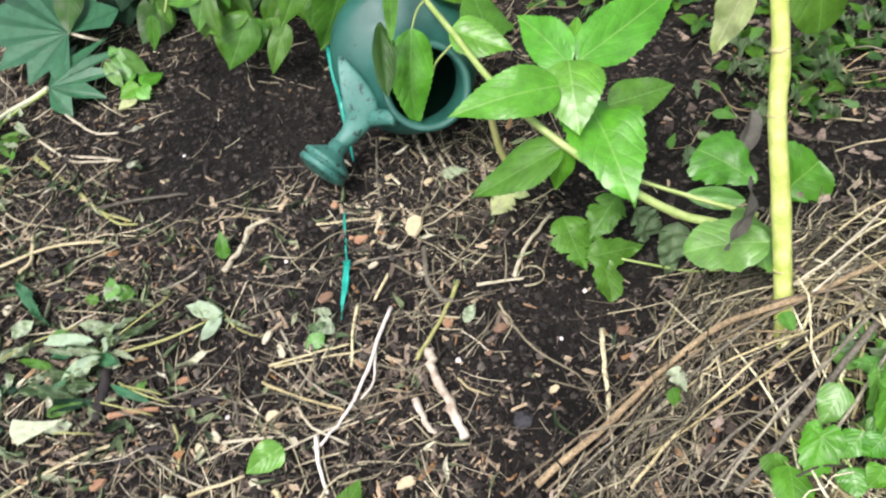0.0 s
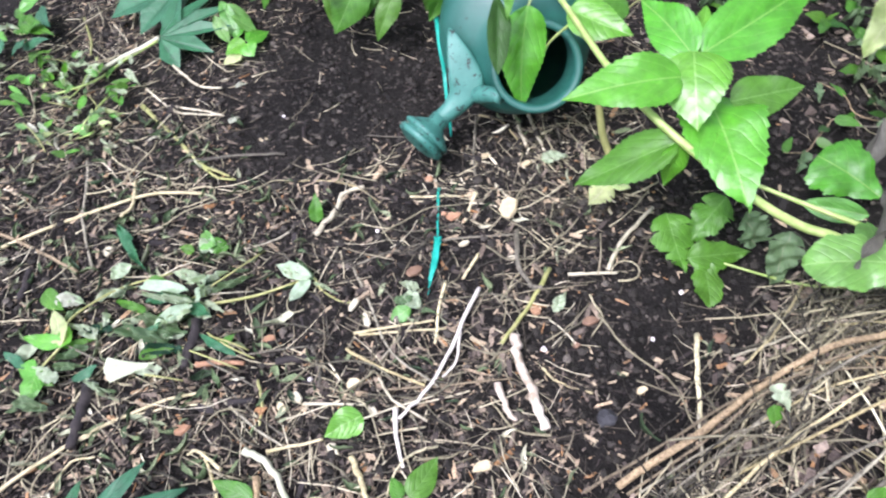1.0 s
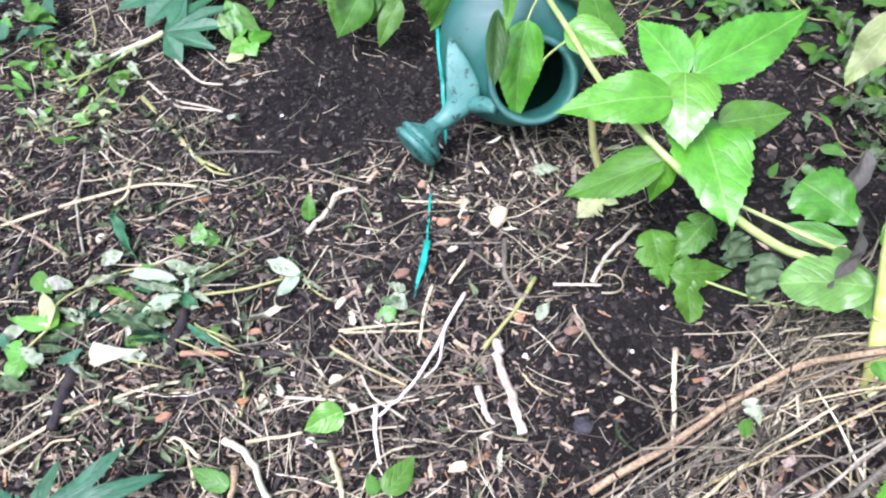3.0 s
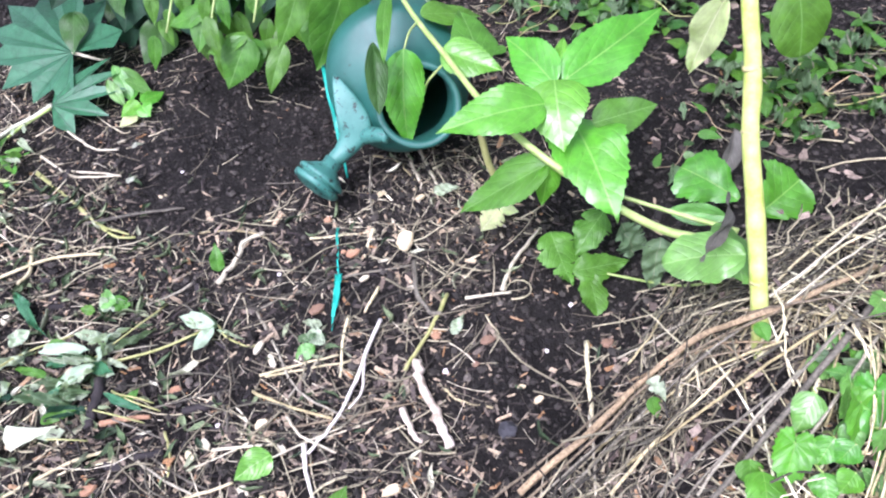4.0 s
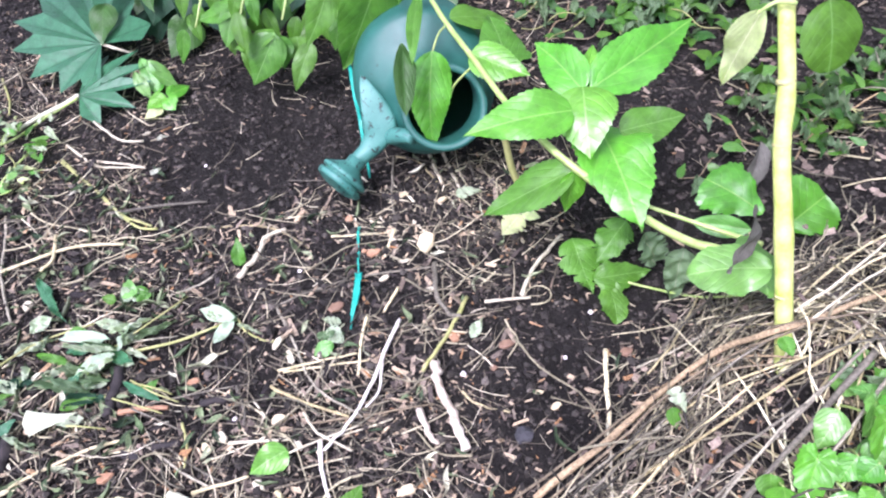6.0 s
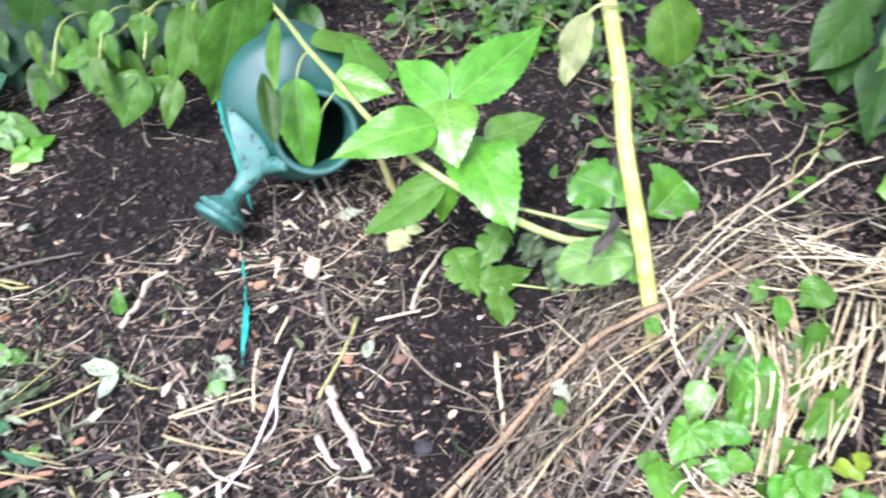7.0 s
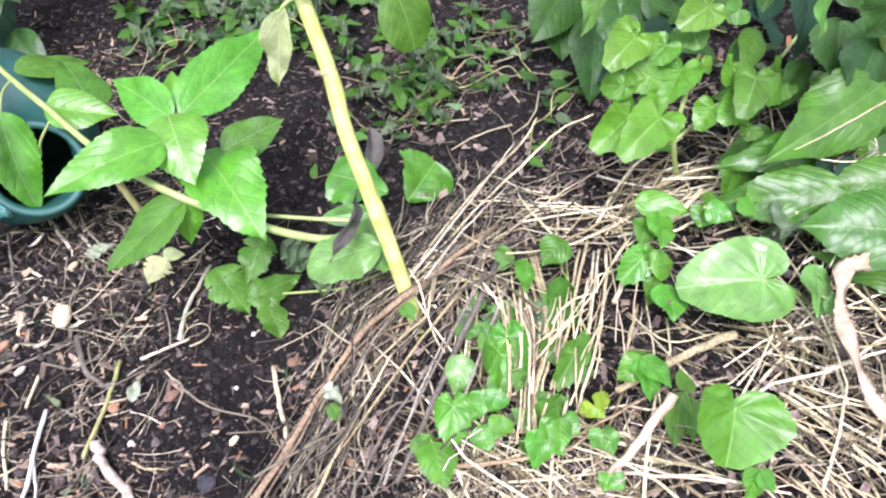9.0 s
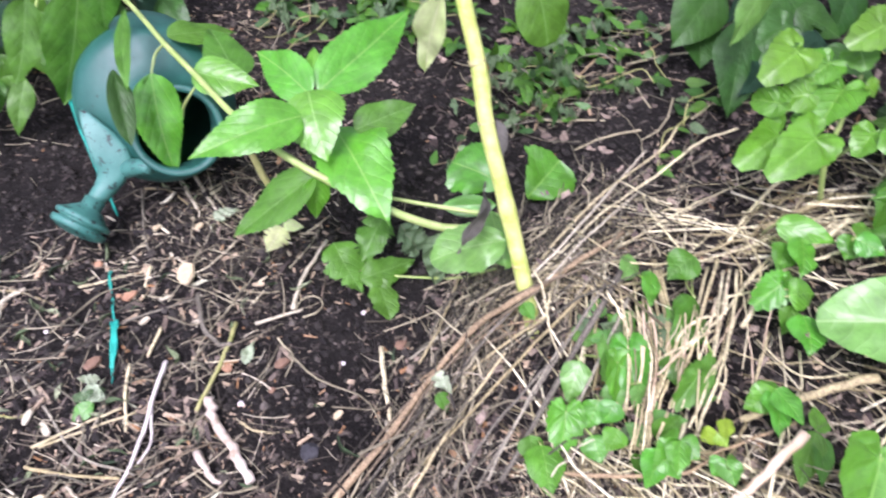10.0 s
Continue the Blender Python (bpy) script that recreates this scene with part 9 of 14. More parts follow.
leaf(seedling, (0.571, 0.707, 0.199), (0.557, 0.673, 0.195), 0.037, LEAF_FRESH, "ovate", fold=0.22, curl=0.2, teeth=0.06, ripple=0.06, rows=32, cols=8, face=(0.18, -0.45, 0.85))
tube("petiole", [(0.592, 0.728, 0.149), (0.581, 0.720, 0.167), (0.571, 0.707, 0.199)], 0.0014, 0.0010, STEM, seedling, steps=3, sides=6)
leaf(seedling, (0.575, 0.721, 0.192), (0.553, 0.704, 0.184), 0.022, LEAF_MID, "ovate", fold=0.22, curl=0.2, teeth=0.06, ripple=0.06, rows=32, cols=8, face=(0.00, -0.45, 0.85))
tube("petiole", [(0.596, 0.728, 0.149), (0.583, 0.728, 0.163), (0.575, 0.721, 0.192)], 0.0014, 0.0010, STEM, seedling, steps=3, sides=6)
seedling = thing("seedling", (0.651, 0.839, 0.142), "low clump of light green toothed seedling leaves among straw", "seedling", "seedlings in the straw")
leaf(seedling, (0.612, 0.804, 0.209), (0.646, 0.761, 0.213), 0.029, LEAF_FRESH, "ovate", fold=0.22, curl=0.2, teeth=0.06, ripple=0.06, rows=32, cols=8, face=(-0.45, -0.45, 0.85))
tube("petiole", [(0.651, 0.845, 0.138), (0.631, 0.828, 0.166), (0.612, 0.804, 0.209)], 0.0014, 0.0010, STEM, seedling, steps=3, sides=6)
leaf(seedling, (0.623, 0.779, 0.206), (0.603, 0.745, 0.199), 0.035, LEAF_FRESH, "ovate", fold=0.22, curl=0.2, teeth=0.06, ripple=0.06, rows=32, cols=8, face=(0.36, -0.45, 0.85))
tube("petiole", [(0.655, 0.845, 0.138), (0.637, 0.815, 0.165), (0.623, 0.779, 0.206)], 0.0014, 0.0010, STEM, seedling, steps=3, sides=6)
leaf(seedling, (0.614, 0.784, 0.198), (0.593, 0.765, 0.189), 0.029, LEAF_MID, "ovate", fold=0.22, curl=0.2, teeth=0.06, ripple=0.06, rows=32, cols=8, face=(0.18, -0.45, 0.85))
tube("petiole", [(0.659, 0.845, 0.138), (0.633, 0.818, 0.161), (0.614, 0.784, 0.198)], 0.0014, 0.0010, STEM, seedling, steps=3, sides=6)
seedling = thing("seedling", (0.694, 0.779, 0.164), "low clump of light green toothed seedling leaves among straw", "seedling", "seedlings in the straw")
leaf(seedling, (0.660, 0.756, 0.219), (0.642, 0.743, 0.208), 0.029, LEAF_FRESH, "ovate", fold=0.22, curl=0.2, teeth=0.06, ripple=0.06, rows=32, cols=8, face=(-0.09, -0.45, 0.85))
tube("petiole", [(0.694, 0.785, 0.160), (0.677, 0.774, 0.183), (0.660, 0.756, 0.219)], 0.0014, 0.0010, STEM, seedling, steps=3, sides=6)
leaf(seedling, (0.649, 0.749, 0.228), (0.665, 0.725, 0.224), 0.025, LEAF_FRESH, "ovate", fold=0.22, curl=0.2, teeth=0.06, ripple=0.06, rows=32, cols=8, face=(-0.27, -0.45, 0.85))
tube("petiole", [(0.698, 0.785, 0.160), (0.671, 0.770, 0.187), (0.649, 0.749, 0.228)], 0.0014, 0.0010, STEM, seedling, steps=3, sides=6)
leaf(seedling, (0.651, 0.751, 0.228), (0.683, 0.760, 0.221), 0.021, LEAF_MID, "ovate", fold=0.22, curl=0.2, teeth=0.06, ripple=0.06, rows=32, cols=8, face=(-0.45, -0.45, 0.85))
tube("petiole", [(0.702, 0.785, 0.160), (0.672, 0.771, 0.187), (0.651, 0.751, 0.228)], 0.0014, 0.0010, STEM, seedling, steps=3, sides=6)
seedling = thing("seedling", (0.722, 0.765, 0.173), "low clump of light green toothed seedling leaves among straw", "seedling", "seedlings in the straw")
leaf(seedling, (0.676, 0.736, 0.237), (0.682, 0.715, 0.229), 0.025, LEAF_FRESH, "ovate", fold=0.22, curl=0.2, teeth=0.06, ripple=0.06, rows=32, cols=8, face=(0.27, -0.45, 0.85))
tube("petiole", [(0.722, 0.771, 0.169), (0.699, 0.756, 0.196), (0.676, 0.736, 0.237)], 0.0014, 0.0010, STEM, seedling, steps=3, sides=6)
leaf(seedling, (0.694, 0.744, 0.239), (0.707, 0.724, 0.233), 0.024, LEAF_MID, "ovate", fold=0.22, curl=0.2, teeth=0.06, ripple=0.06, rows=32, cols=8, face=(0.09, -0.45, 0.85))
tube("petiole", [(0.726, 0.771, 0.169), (0.708, 0.760, 0.197), (0.694, 0.744, 0.239)], 0.0014, 0.0010, STEM, seedling, steps=3, sides=6)
seedling = thing("seedling", (0.749, 0.726, 0.186), "dull green leaf beside the straw", "seedling", "seedlings in the straw")
leaf(seedling, (0.720, 0.710, 0.231), (0.690, 0.687, 0.221), 0.048, LEAF_DULL, "ovate", fold=0.22, curl=0.2, teeth=0.06, ripple=0.06, rows=32, cols=8, face=(-0.36, -0.45, 0.85))
tube("petiole", [(0.749, 0.732, 0.182), (0.734, 0.724, 0.199), (0.720, 0.710, 0.231)], 0.0014, 0.0010, STEM, seedling, steps=3, sides=6)
leaf(seedling, (0.715, 0.685, 0.234), (0.707, 0.661, 0.229), 0.029, LEAF_DULL, "ovate", fold=0.22, curl=0.2, teeth=0.06, ripple=0.06, rows=32, cols=8, face=(0.45, -0.45, 0.85))
tube("petiole", [(0.753, 0.732, 0.182), (0.732, 0.712, 0.201), (0.715, 0.685, 0.234)], 0.0014, 0.0010, STEM, seedling, steps=3, sides=6)
seedling = thing("seedling", (0.703, 0.651, 0.190), "pale green seedling leaves in grey straw", "seedling", "seedlings in the straw")
leaf(seedling, (0.677, 0.640, 0.234), (0.643, 0.600, 0.227), 0.031, LEAF_PALE, "ovate", fold=0.22, curl=0.2, teeth=0.06, ripple=0.06, rows=32, cols=8, face=(0.00, -0.45, 0.85))
tube("petiole", [(0.703, 0.657, 0.186), (0.690, 0.651, 0.203), (0.677, 0.640, 0.234)], 0.0014, 0.0010, STEM, seedling, steps=3, sides=6)
leaf(seedling, (0.654, 0.610, 0.235), (0.660, 0.589, 0.232), 0.020, LEAF_PALE, "ovate", fold=0.22, curl=0.2, teeth=0.06, ripple=0.06, rows=32, cols=8, face=(-0.18, -0.45, 0.85))
tube("petiole", [(0.707, 0.657, 0.186), (0.678, 0.637, 0.203), (0.654, 0.610, 0.235)], 0.0014, 0.0010, STEM, seedling, steps=3, sides=6)
seedling = thing("seedling", (0.518, 0.532, 0.173), "low clump of light green toothed seedling leaves among straw", "seedling", "seedlings in the straw")
leaf(seedling, (0.501, 0.526, 0.219), (0.480, 0.515, 0.209), 0.026, LEAF_FRESH, "ovate", fold=0.22, curl=0.2, teeth=0.06, ripple=0.06, rows=32, cols=8, face=(0.36, -0.45, 0.85))
tube("petiole", [(0.518, 0.538, 0.169), (0.510, 0.535, 0.187), (0.501, 0.526, 0.219)], 0.0014, 0.0010, STEM, seedling, steps=3, sides=6)
leaf(seedling, (0.501, 0.526, 0.219), (0.500, 0.509, 0.214), 0.019, LEAF_FRESH, "ovate", fold=0.22, curl=0.2, teeth=0.06, ripple=0.06, rows=32, cols=8, face=(0.18, -0.45, 0.85))
seedling = thing("seedling", (0.429, 0.595, 0.141), "low clump of light green toothed seedling leaves among straw", "seedling", "seedlings in the straw")
leaf(seedling, (0.421, 0.589, 0.178), (0.409, 0.582, 0.172), 0.018, LEAF_FRESH, "ovate", fold=0.22, curl=0.2, teeth=0.06, ripple=0.06, rows=32, cols=8, face=(-0.27, -0.45, 0.85))
tube("petiole", [(0.429, 0.601, 0.137), (0.425, 0.598, 0.150), (0.421, 0.589, 0.178)], 0.0014, 0.0010, STEM, seedling, steps=3, sides=6)
leaf(seedling, (0.421, 0.588, 0.178), (0.423, 0.574, 0.177), 0.016, LEAF_FRESH, "ovate", fold=0.22, curl=0.2, teeth=0.06, ripple=0.06, rows=32, cols=8, face=(-0.45, -0.45, 0.85))
tube("petiole", [(0.433, 0.601, 0.137), (0.425, 0.597, 0.150), (0.421, 0.588, 0.178)], 0.0014, 0.0010, STEM, seedling, steps=3, sides=6)
creeper = thing("creeping_weed", (0.470, 0.755, 0.127), "creeping weed with dull green leaves under the straw", "weed", "creeping weeds")
leaf(creeper, (0.469, 0.770, 0.145), (0.466, 0.730, 0.150), 0.027, LEAF_DULL, "ovate", fold=0.3, teeth=0.05, rows=12, cols=6)
leaf(creeper, (0.446, 0.733, 0.141), (0.422, 0.758, 0.149), 0.026, LEAF_MID, "ovate", fold=0.3, teeth=0.05, rows=12, cols=6)
leaf(creeper, (0.460, 0.696, 0.145), (0.482, 0.683, 0.151), 0.019, LEAF_MID, "ovate", fold=0.3, teeth=0.05, rows=12, cols=6)
leaf(creeper, (0.439, 0.752, 0.141), (0.410, 0.752, 0.146), 0.014, LEAF_DULL, "ovate", fold=0.3, teeth=0.05, rows=12, cols=6)
leaf(creeper, (0.494, 0.768, 0.146), (0.488, 0.783, 0.161), 0.017, LEAF_PALE, "ovate", fold=0.3, teeth=0.05, rows=12, cols=6)
leaf(creeper, (0.447, 0.772, 0.146), (0.436, 0.803, 0.148), 0.025, LEAF_MID, "ovate", fold=0.3, teeth=0.05, rows=12, cols=6)
leaf(creeper, (0.470, 0.779, 0.146), (0.465, 0.802, 0.158), 0.019, LEAF_MID, "ovate", fold=0.3, teeth=0.05, rows=12, cols=6)
leaf(creeper, (0.468, 0.786, 0.147), (0.488, 0.751, 0.149), 0.026, LEAF_DULL, "ovate", fold=0.3, teeth=0.05, rows=12, cols=6)
leaf(creeper, (0.447, 0.718, 0.140), (0.447, 0.746, 0.136), 0.015, LEAF_MID, "ovate", fold=0.3, teeth=0.05, rows=12, cols=6)
creeper = thing("creeping_weed", (0.420, 0.702, 0.117), "creeping weed with dull green leaves under the straw", "weed", "creeping weeds")
leaf(creeper, (0.415, 0.674, 0.138), (0.437, 0.675, 0.161), 0.024, LEAF_MID, "ovate", fold=0.3, teeth=0.05, rows=12, cols=6)
leaf(creeper, (0.409, 0.672, 0.137), (0.396, 0.693, 0.144), 0.021, LEAF_PALE, "ovate", fold=0.3, teeth=0.05, rows=12, cols=6)
leaf(creeper, (0.406, 0.713, 0.131), (0.372, 0.720, 0.135), 0.018, LEAF_DULL, "ovate", fold=0.3, teeth=0.05, rows=12, cols=6)
leaf(creeper, (0.396, 0.664, 0.136), (0.380, 0.641, 0.146), 0.019, LEAF_MID, "ovate", fold=0.3, teeth=0.05, rows=12, cols=6)
leaf(creeper, (0.435, 0.698, 0.140), (0.412, 0.702, 0.140), 0.013, LEAF_PALE, "ovate", fold=0.3, teeth=0.05, rows=12, cols=6)
leaf(creeper, (0.392, 0.694, 0.129), (0.402, 0.670, 0.143), 0.014, LEAF_DULL, "ovate", fold=0.3, teeth=0.05, rows=12, cols=6)
leaf(creeper, (0.401, 0.715, 0.130), (0.410, 0.742, 0.138), 0.026, LEAF_PALE, "ovate", fold=0.3, teeth=0.05, rows=12, cols=6)
leaf(creeper, (0.415, 0.692, 0.136), (0.441, 0.670, 0.158), 0.019, LEAF_PALE, "ovate", fold=0.3, teeth=0.05, rows=12, cols=6)
leaf(creeper, (0.418, 0.688, 0.138), (0.413, 0.706, 0.145), 0.017, LEAF_MID, "ovate", fold=0.3, teeth=0.05, rows=12, cols=6)
creeper = thing("creeping_weed", (0.445, 0.796, 0.133), "creeping weed with dull green leaves under the straw", "weed", "creeping weeds")
leaf(creeper, (0.407, 0.788, 0.147), (0.408, 0.809, 0.154), 0.020, LEAF_DULL, "ovate", fold=0.3, teeth=0.05, rows=12, cols=6)
leaf(creeper, (0.437, 0.810, 0.154), (0.413, 0.808, 0.147), 0.019, LEAF_MID, "ovate", fold=0.3, teeth=0.05, rows=12, cols=6)
leaf(creeper, (0.416, 0.772, 0.143), (0.416, 0.791, 0.152), 0.017, LEAF_PALE, "ovate", fold=0.3, teeth=0.05, rows=12, cols=6)
leaf(creeper, (0.421, 0.759, 0.140), (0.404, 0.744, 0.137), 0.017, LEAF_MID, "ovate", fold=0.3, teeth=0.05, rows=12, cols=6)
leaf(creeper, (0.402, 0.778, 0.141), (0.411, 0.809, 0.145), 0.025, LEAF_PALE, "ovate", fold=0.3, teeth=0.05, rows=12, cols=6)
leaf(creeper, (0.434, 0.789, 0.149), (0.468, 0.788, 0.150), 0.017, LEAF_PALE, "ovate", fold=0.3, teeth=0.05, rows=12, cols=6)
leaf(creeper, (0.459, 0.776, 0.146), (0.461, 0.742, 0.147), 0.018, LEAF_DULL, "ovate", fold=0.3, teeth=0.05, rows=12, cols=6)
leaf(creeper, (0.443, 0.779, 0.146), (0.417, 0.788, 0.159), 0.014, LEAF_DULL, "ovate", fold=0.3, teeth=0.05, rows=12, cols=6)
leaf(creeper, (0.435, 0.770, 0.145), (0.402, 0.780, 0.153), 0.018, LEAF_PALE, "ovate", fold=0.3, teeth=0.05, rows=12, cols=6)
back_weed = thing("small_weed", (0.546, 1.714, 0.001), "small dull green weed on shaded soil", "weed", "weeds behind the stalk")
leaf(back_weed, (0.541, 1.697, 0.010), (0.559, 1.607, 0.048), 0.020, LEAF_MID, "ovate", fold=0.3, teeth=0.05, rows=10, cols=4)
leaf(back_weed, (0.541, 1.697, 0.010), (0.544, 1.659, 0.012), 0.014, LEAF_DULL, "ovate", fold=0.3, teeth=0.05, rows=10, cols=4)
leaf(back_weed, (0.541, 1.697, 0.010), (0.516, 1.635, 0.023), 0.023, LEAF_DULL, "ovate", fold=0.3, teeth=0.05, rows=10, cols=4)
leaf(back_weed, (0.541, 1.697, 0.010), (0.501, 1.676, 0.016), 0.023, LEAF_MID, "ovate", fold=0.3, teeth=0.05, rows=10, cols=4)
leaf(back_weed, (0.541, 1.697, 0.010), (0.499, 1.690, 0.032), 0.027, LEAF_MID, "ovate", fold=0.3, teeth=0.05, rows=10, cols=4)
leaf(back_weed, (0.541, 1.697, 0.010), (0.530, 1.681, 0.039), 0.012, LEAF_DULL, "ovate", fold=0.3, teeth=0.05, rows=10, cols=4)
leaf(back_weed, (0.541, 1.697, 0.010), (0.567, 1.700, 0.029), 0.031, LEAF_MID, "ovate", fold=0.3, teeth=0.05, rows=10, cols=4)
back_weed = thing("small_weed", (0.435, 1.660, -0.000), "small dull green weed on shaded soil", "weed", "weeds behind the stalk")
leaf(back_weed, (0.432, 1.643, 0.010), (0.467, 1.579, 0.030), 0.024, LEAF_DULL, "ovate", fold=0.3, teeth=0.05, rows=10, cols=4)
leaf(back_weed, (0.432, 1.643, 0.010), (0.438, 1.549, 0.040), 0.019, LEAF_DULL, "ovate", fold=0.3, teeth=0.05, rows=10, cols=4)
leaf(back_weed, (0.432, 1.643, 0.010), (0.403, 1.518, 0.045), 0.027, LEAF_MID, "ovate", fold=0.3, teeth=0.05, rows=10, cols=4)
leaf(back_weed, (0.432, 1.643, 0.010), (0.384, 1.554, 0.048), 0.018, LEAF_DULL, "ovate", fold=0.3, teeth=0.05, rows=10, cols=4)
leaf(back_weed, (0.432, 1.643, 0.010), (0.388, 1.630, 0.034), 0.024, LEAF_MID, "ovate", fold=0.3, teeth=0.05, rows=10, cols=4)
leaf(back_weed, (0.432, 1.643, 0.010), (0.419, 1.678, 0.022), 0.022, LEAF_MID, "ovate", fold=0.3, teeth=0.05, rows=10, cols=4)
leaf(back_weed, (0.432, 1.643, 0.010), (0.444, 1.679, 0.033), 0.031, LEAF_DULL, "ovate", fold=0.3, teeth=0.05, rows=10, cols=4)
leaf(back_weed, (0.432, 1.643, 0.010), (0.488, 1.688, 0.011), 0.041, LEAF_DULL, "ovate", fold=0.3, teeth=0.05, rows=10, cols=4)
back_weed = thing("small_weed", (0.376, 1.607, 0.000), "small dull green weed on shaded soil", "weed", "weeds behind the stalk")
leaf(back_weed, (0.373, 1.590, 0.010), (0.403, 1.547, 0.022), 0.016, LEAF_DULL, "ovate", fold=0.3, teeth=0.05, rows=10, cols=4)
leaf(back_weed, (0.373, 1.590, 0.010), (0.377, 1.507, 0.037), 0.017, LEAF_MID, "ovate", fold=0.3, teeth=0.05, rows=10, cols=4)
leaf(back_weed, (0.373, 1.590, 0.010), (0.338, 1.527, 0.050), 0.018, LEAF_DULL, "ovate", fold=0.3, teeth=0.05, rows=10, cols=4)
leaf(back_weed, (0.373, 1.590, 0.010), (0.357, 1.555, 0.049), 0.012, LEAF_DARK, "ovate", fold=0.3, teeth=0.05, rows=10, cols=4)
leaf(back_weed, (0.373, 1.590, 0.010), (0.382, 1.545, 0.048), 0.010, LEAF_DARK, "ovate", fold=0.3, teeth=0.05, rows=10, cols=4)
back_weed = thing("small_weed", (0.589, 1.461, 0.002), "small dull green weed on shaded soil", "weed", "weeds behind the stalk")
leaf(back_weed, (0.584, 1.447, 0.011), (0.607, 1.387, 0.032), 0.018, LEAF_DULL, "ovate", fold=0.3, teeth=0.05, rows=10, cols=4)
leaf(back_weed, (0.584, 1.447, 0.011), (0.586, 1.373, 0.024), 0.033, LEAF_MID, "ovate", fold=0.3, teeth=0.05, rows=10, cols=4)
leaf(back_weed, (0.584, 1.447, 0.011), (0.550, 1.371, 0.041), 0.018, LEAF_DULL, "ovate", fold=0.3, teeth=0.05, rows=10, cols=4)
leaf(back_weed, (0.584, 1.447, 0.011), (0.541, 1.433, 0.027), 0.019, LEAF_DULL, "ovate", fold=0.3, teeth=0.05, rows=10, cols=4)
leaf(back_weed, (0.584, 1.447, 0.011), (0.560, 1.485, 0.020), 0.022, LEAF_MID, "ovate", fold=0.3, teeth=0.05, rows=10, cols=4)
leaf(back_weed, (0.584, 1.447, 0.011), (0.583, 1.433, 0.050), 0.023, LEAF_MID, "ovate", fold=0.3, teeth=0.05, rows=10, cols=4)
leaf(back_weed, (0.584, 1.447, 0.011), (0.622, 1.452, 0.026), 0.027, LEAF_MID, "ovate", fold=0.3, teeth=0.05, rows=10, cols=4)
back_weed = thing("small_weed", (0.607, 1.384, 0.006), "small dull green weed on shaded soil", "weed", "weeds behind the stalk")
leaf(back_weed, (0.601, 1.371, 0.016), (0.629, 1.326, 0.037), 0.027, LEAF_MID, "ovate", fold=0.3, teeth=0.05, rows=10, cols=4)
leaf(back_weed, (0.601, 1.371, 0.016), (0.594, 1.274, 0.057), 0.022, LEAF_MID, "ovate", fold=0.3, teeth=0.05, rows=10, cols=4)
leaf(back_weed, (0.601, 1.371, 0.016), (0.559, 1.246, 0.066), 0.030, LEAF_MID, "ovate", fold=0.3, teeth=0.05, rows=10, cols=4)
leaf(back_weed, (0.601, 1.371, 0.016), (0.548, 1.330, 0.035), 0.024, LEAF_DULL, "ovate", fold=0.3, teeth=0.05, rows=10, cols=4)
leaf(back_weed, (0.601, 1.371, 0.016), (0.561, 1.387, 0.019), 0.016, LEAF_DULL, "ovate", fold=0.3, teeth=0.05, rows=10, cols=4)
leaf(back_weed, (0.601, 1.371, 0.016), (0.585, 1.418, 0.014), 0.018, LEAF_DULL, "ovate", fold=0.3, teeth=0.05, rows=10, cols=4)
leaf(back_weed, (0.601, 1.371, 0.016), (0.593, 1.372, 0.052), 0.025, LEAF_DULL, "ovate", fold=0.3, teeth=0.05, rows=10, cols=4)
leaf(back_weed, (0.601, 1.371, 0.016), (0.622, 1.304, 0.072), 0.027, LEAF_MID, "ovate", fold=0.3, teeth=0.05, rows=10, cols=4)
back_weed = thing("small_weed", (0.545, 1.331, 0.004), "small dull green weed on shaded soil", "weed", "weeds behind the stalk")
leaf(back_weed, (0.540, 1.318, 0.014), (0.539, 1.278, 0.035), 0.006, LEAF_DULL, "ovate", fold=0.3, teeth=0.05, rows=10, cols=4)
leaf(back_weed, (0.540, 1.318, 0.014), (0.505, 1.262, 0.055), 0.007, LEAF_DARK, "ovate", fold=0.3, teeth=0.05, rows=10, cols=4)
leaf(back_weed, (0.540, 1.318, 0.014), (0.518, 1.299, 0.047), 0.014, LEAF_DULL, "ovate", fold=0.3, teeth=0.05, rows=10, cols=4)
back_weed = thing("small_weed", (0.661, 1.403, 0.011), "small dull green weed on shaded soil", "weed", "weeds behind the stalk")
leaf(back_weed, (0.653, 1.387, 0.023), (0.639, 1.271, 0.086), 0.016, LEAF_DULL, "ovate", fold=0.3, teeth=0.05, rows=10, cols=4)
leaf(back_weed, (0.653, 1.387, 0.023), (0.631, 1.297, 0.051), 0.019, LEAF_MID, "ovate", fold=0.3, teeth=0.05, rows=10, cols=4)
leaf(back_weed, (0.653, 1.387, 0.023), (0.610, 1.341, 0.042), 0.015, LEAF_DULL, "ovate", fold=0.3, teeth=0.05, rows=10, cols=4)
leaf(back_weed, (0.653, 1.387, 0.023), (0.616, 1.383, 0.034), 0.017, LEAF_DULL, "ovate", fold=0.3, teeth=0.05, rows=10, cols=4)
leaf(back_weed, (0.653, 1.387, 0.023), (0.626, 1.374, 0.058), 0.020, LEAF_MID, "ovate", fold=0.3, teeth=0.05, rows=10, cols=4)
leaf(back_weed, (0.653, 1.387, 0.023), (0.665, 1.364, 0.048), 0.019, LEAF_MID, "ovate", fold=0.3, teeth=0.05, rows=10, cols=4)
back_weed = thing("small_weed", (0.606, 1.631, 0.000), "small dull green weed on shaded soil", "weed", "weeds behind the stalk")
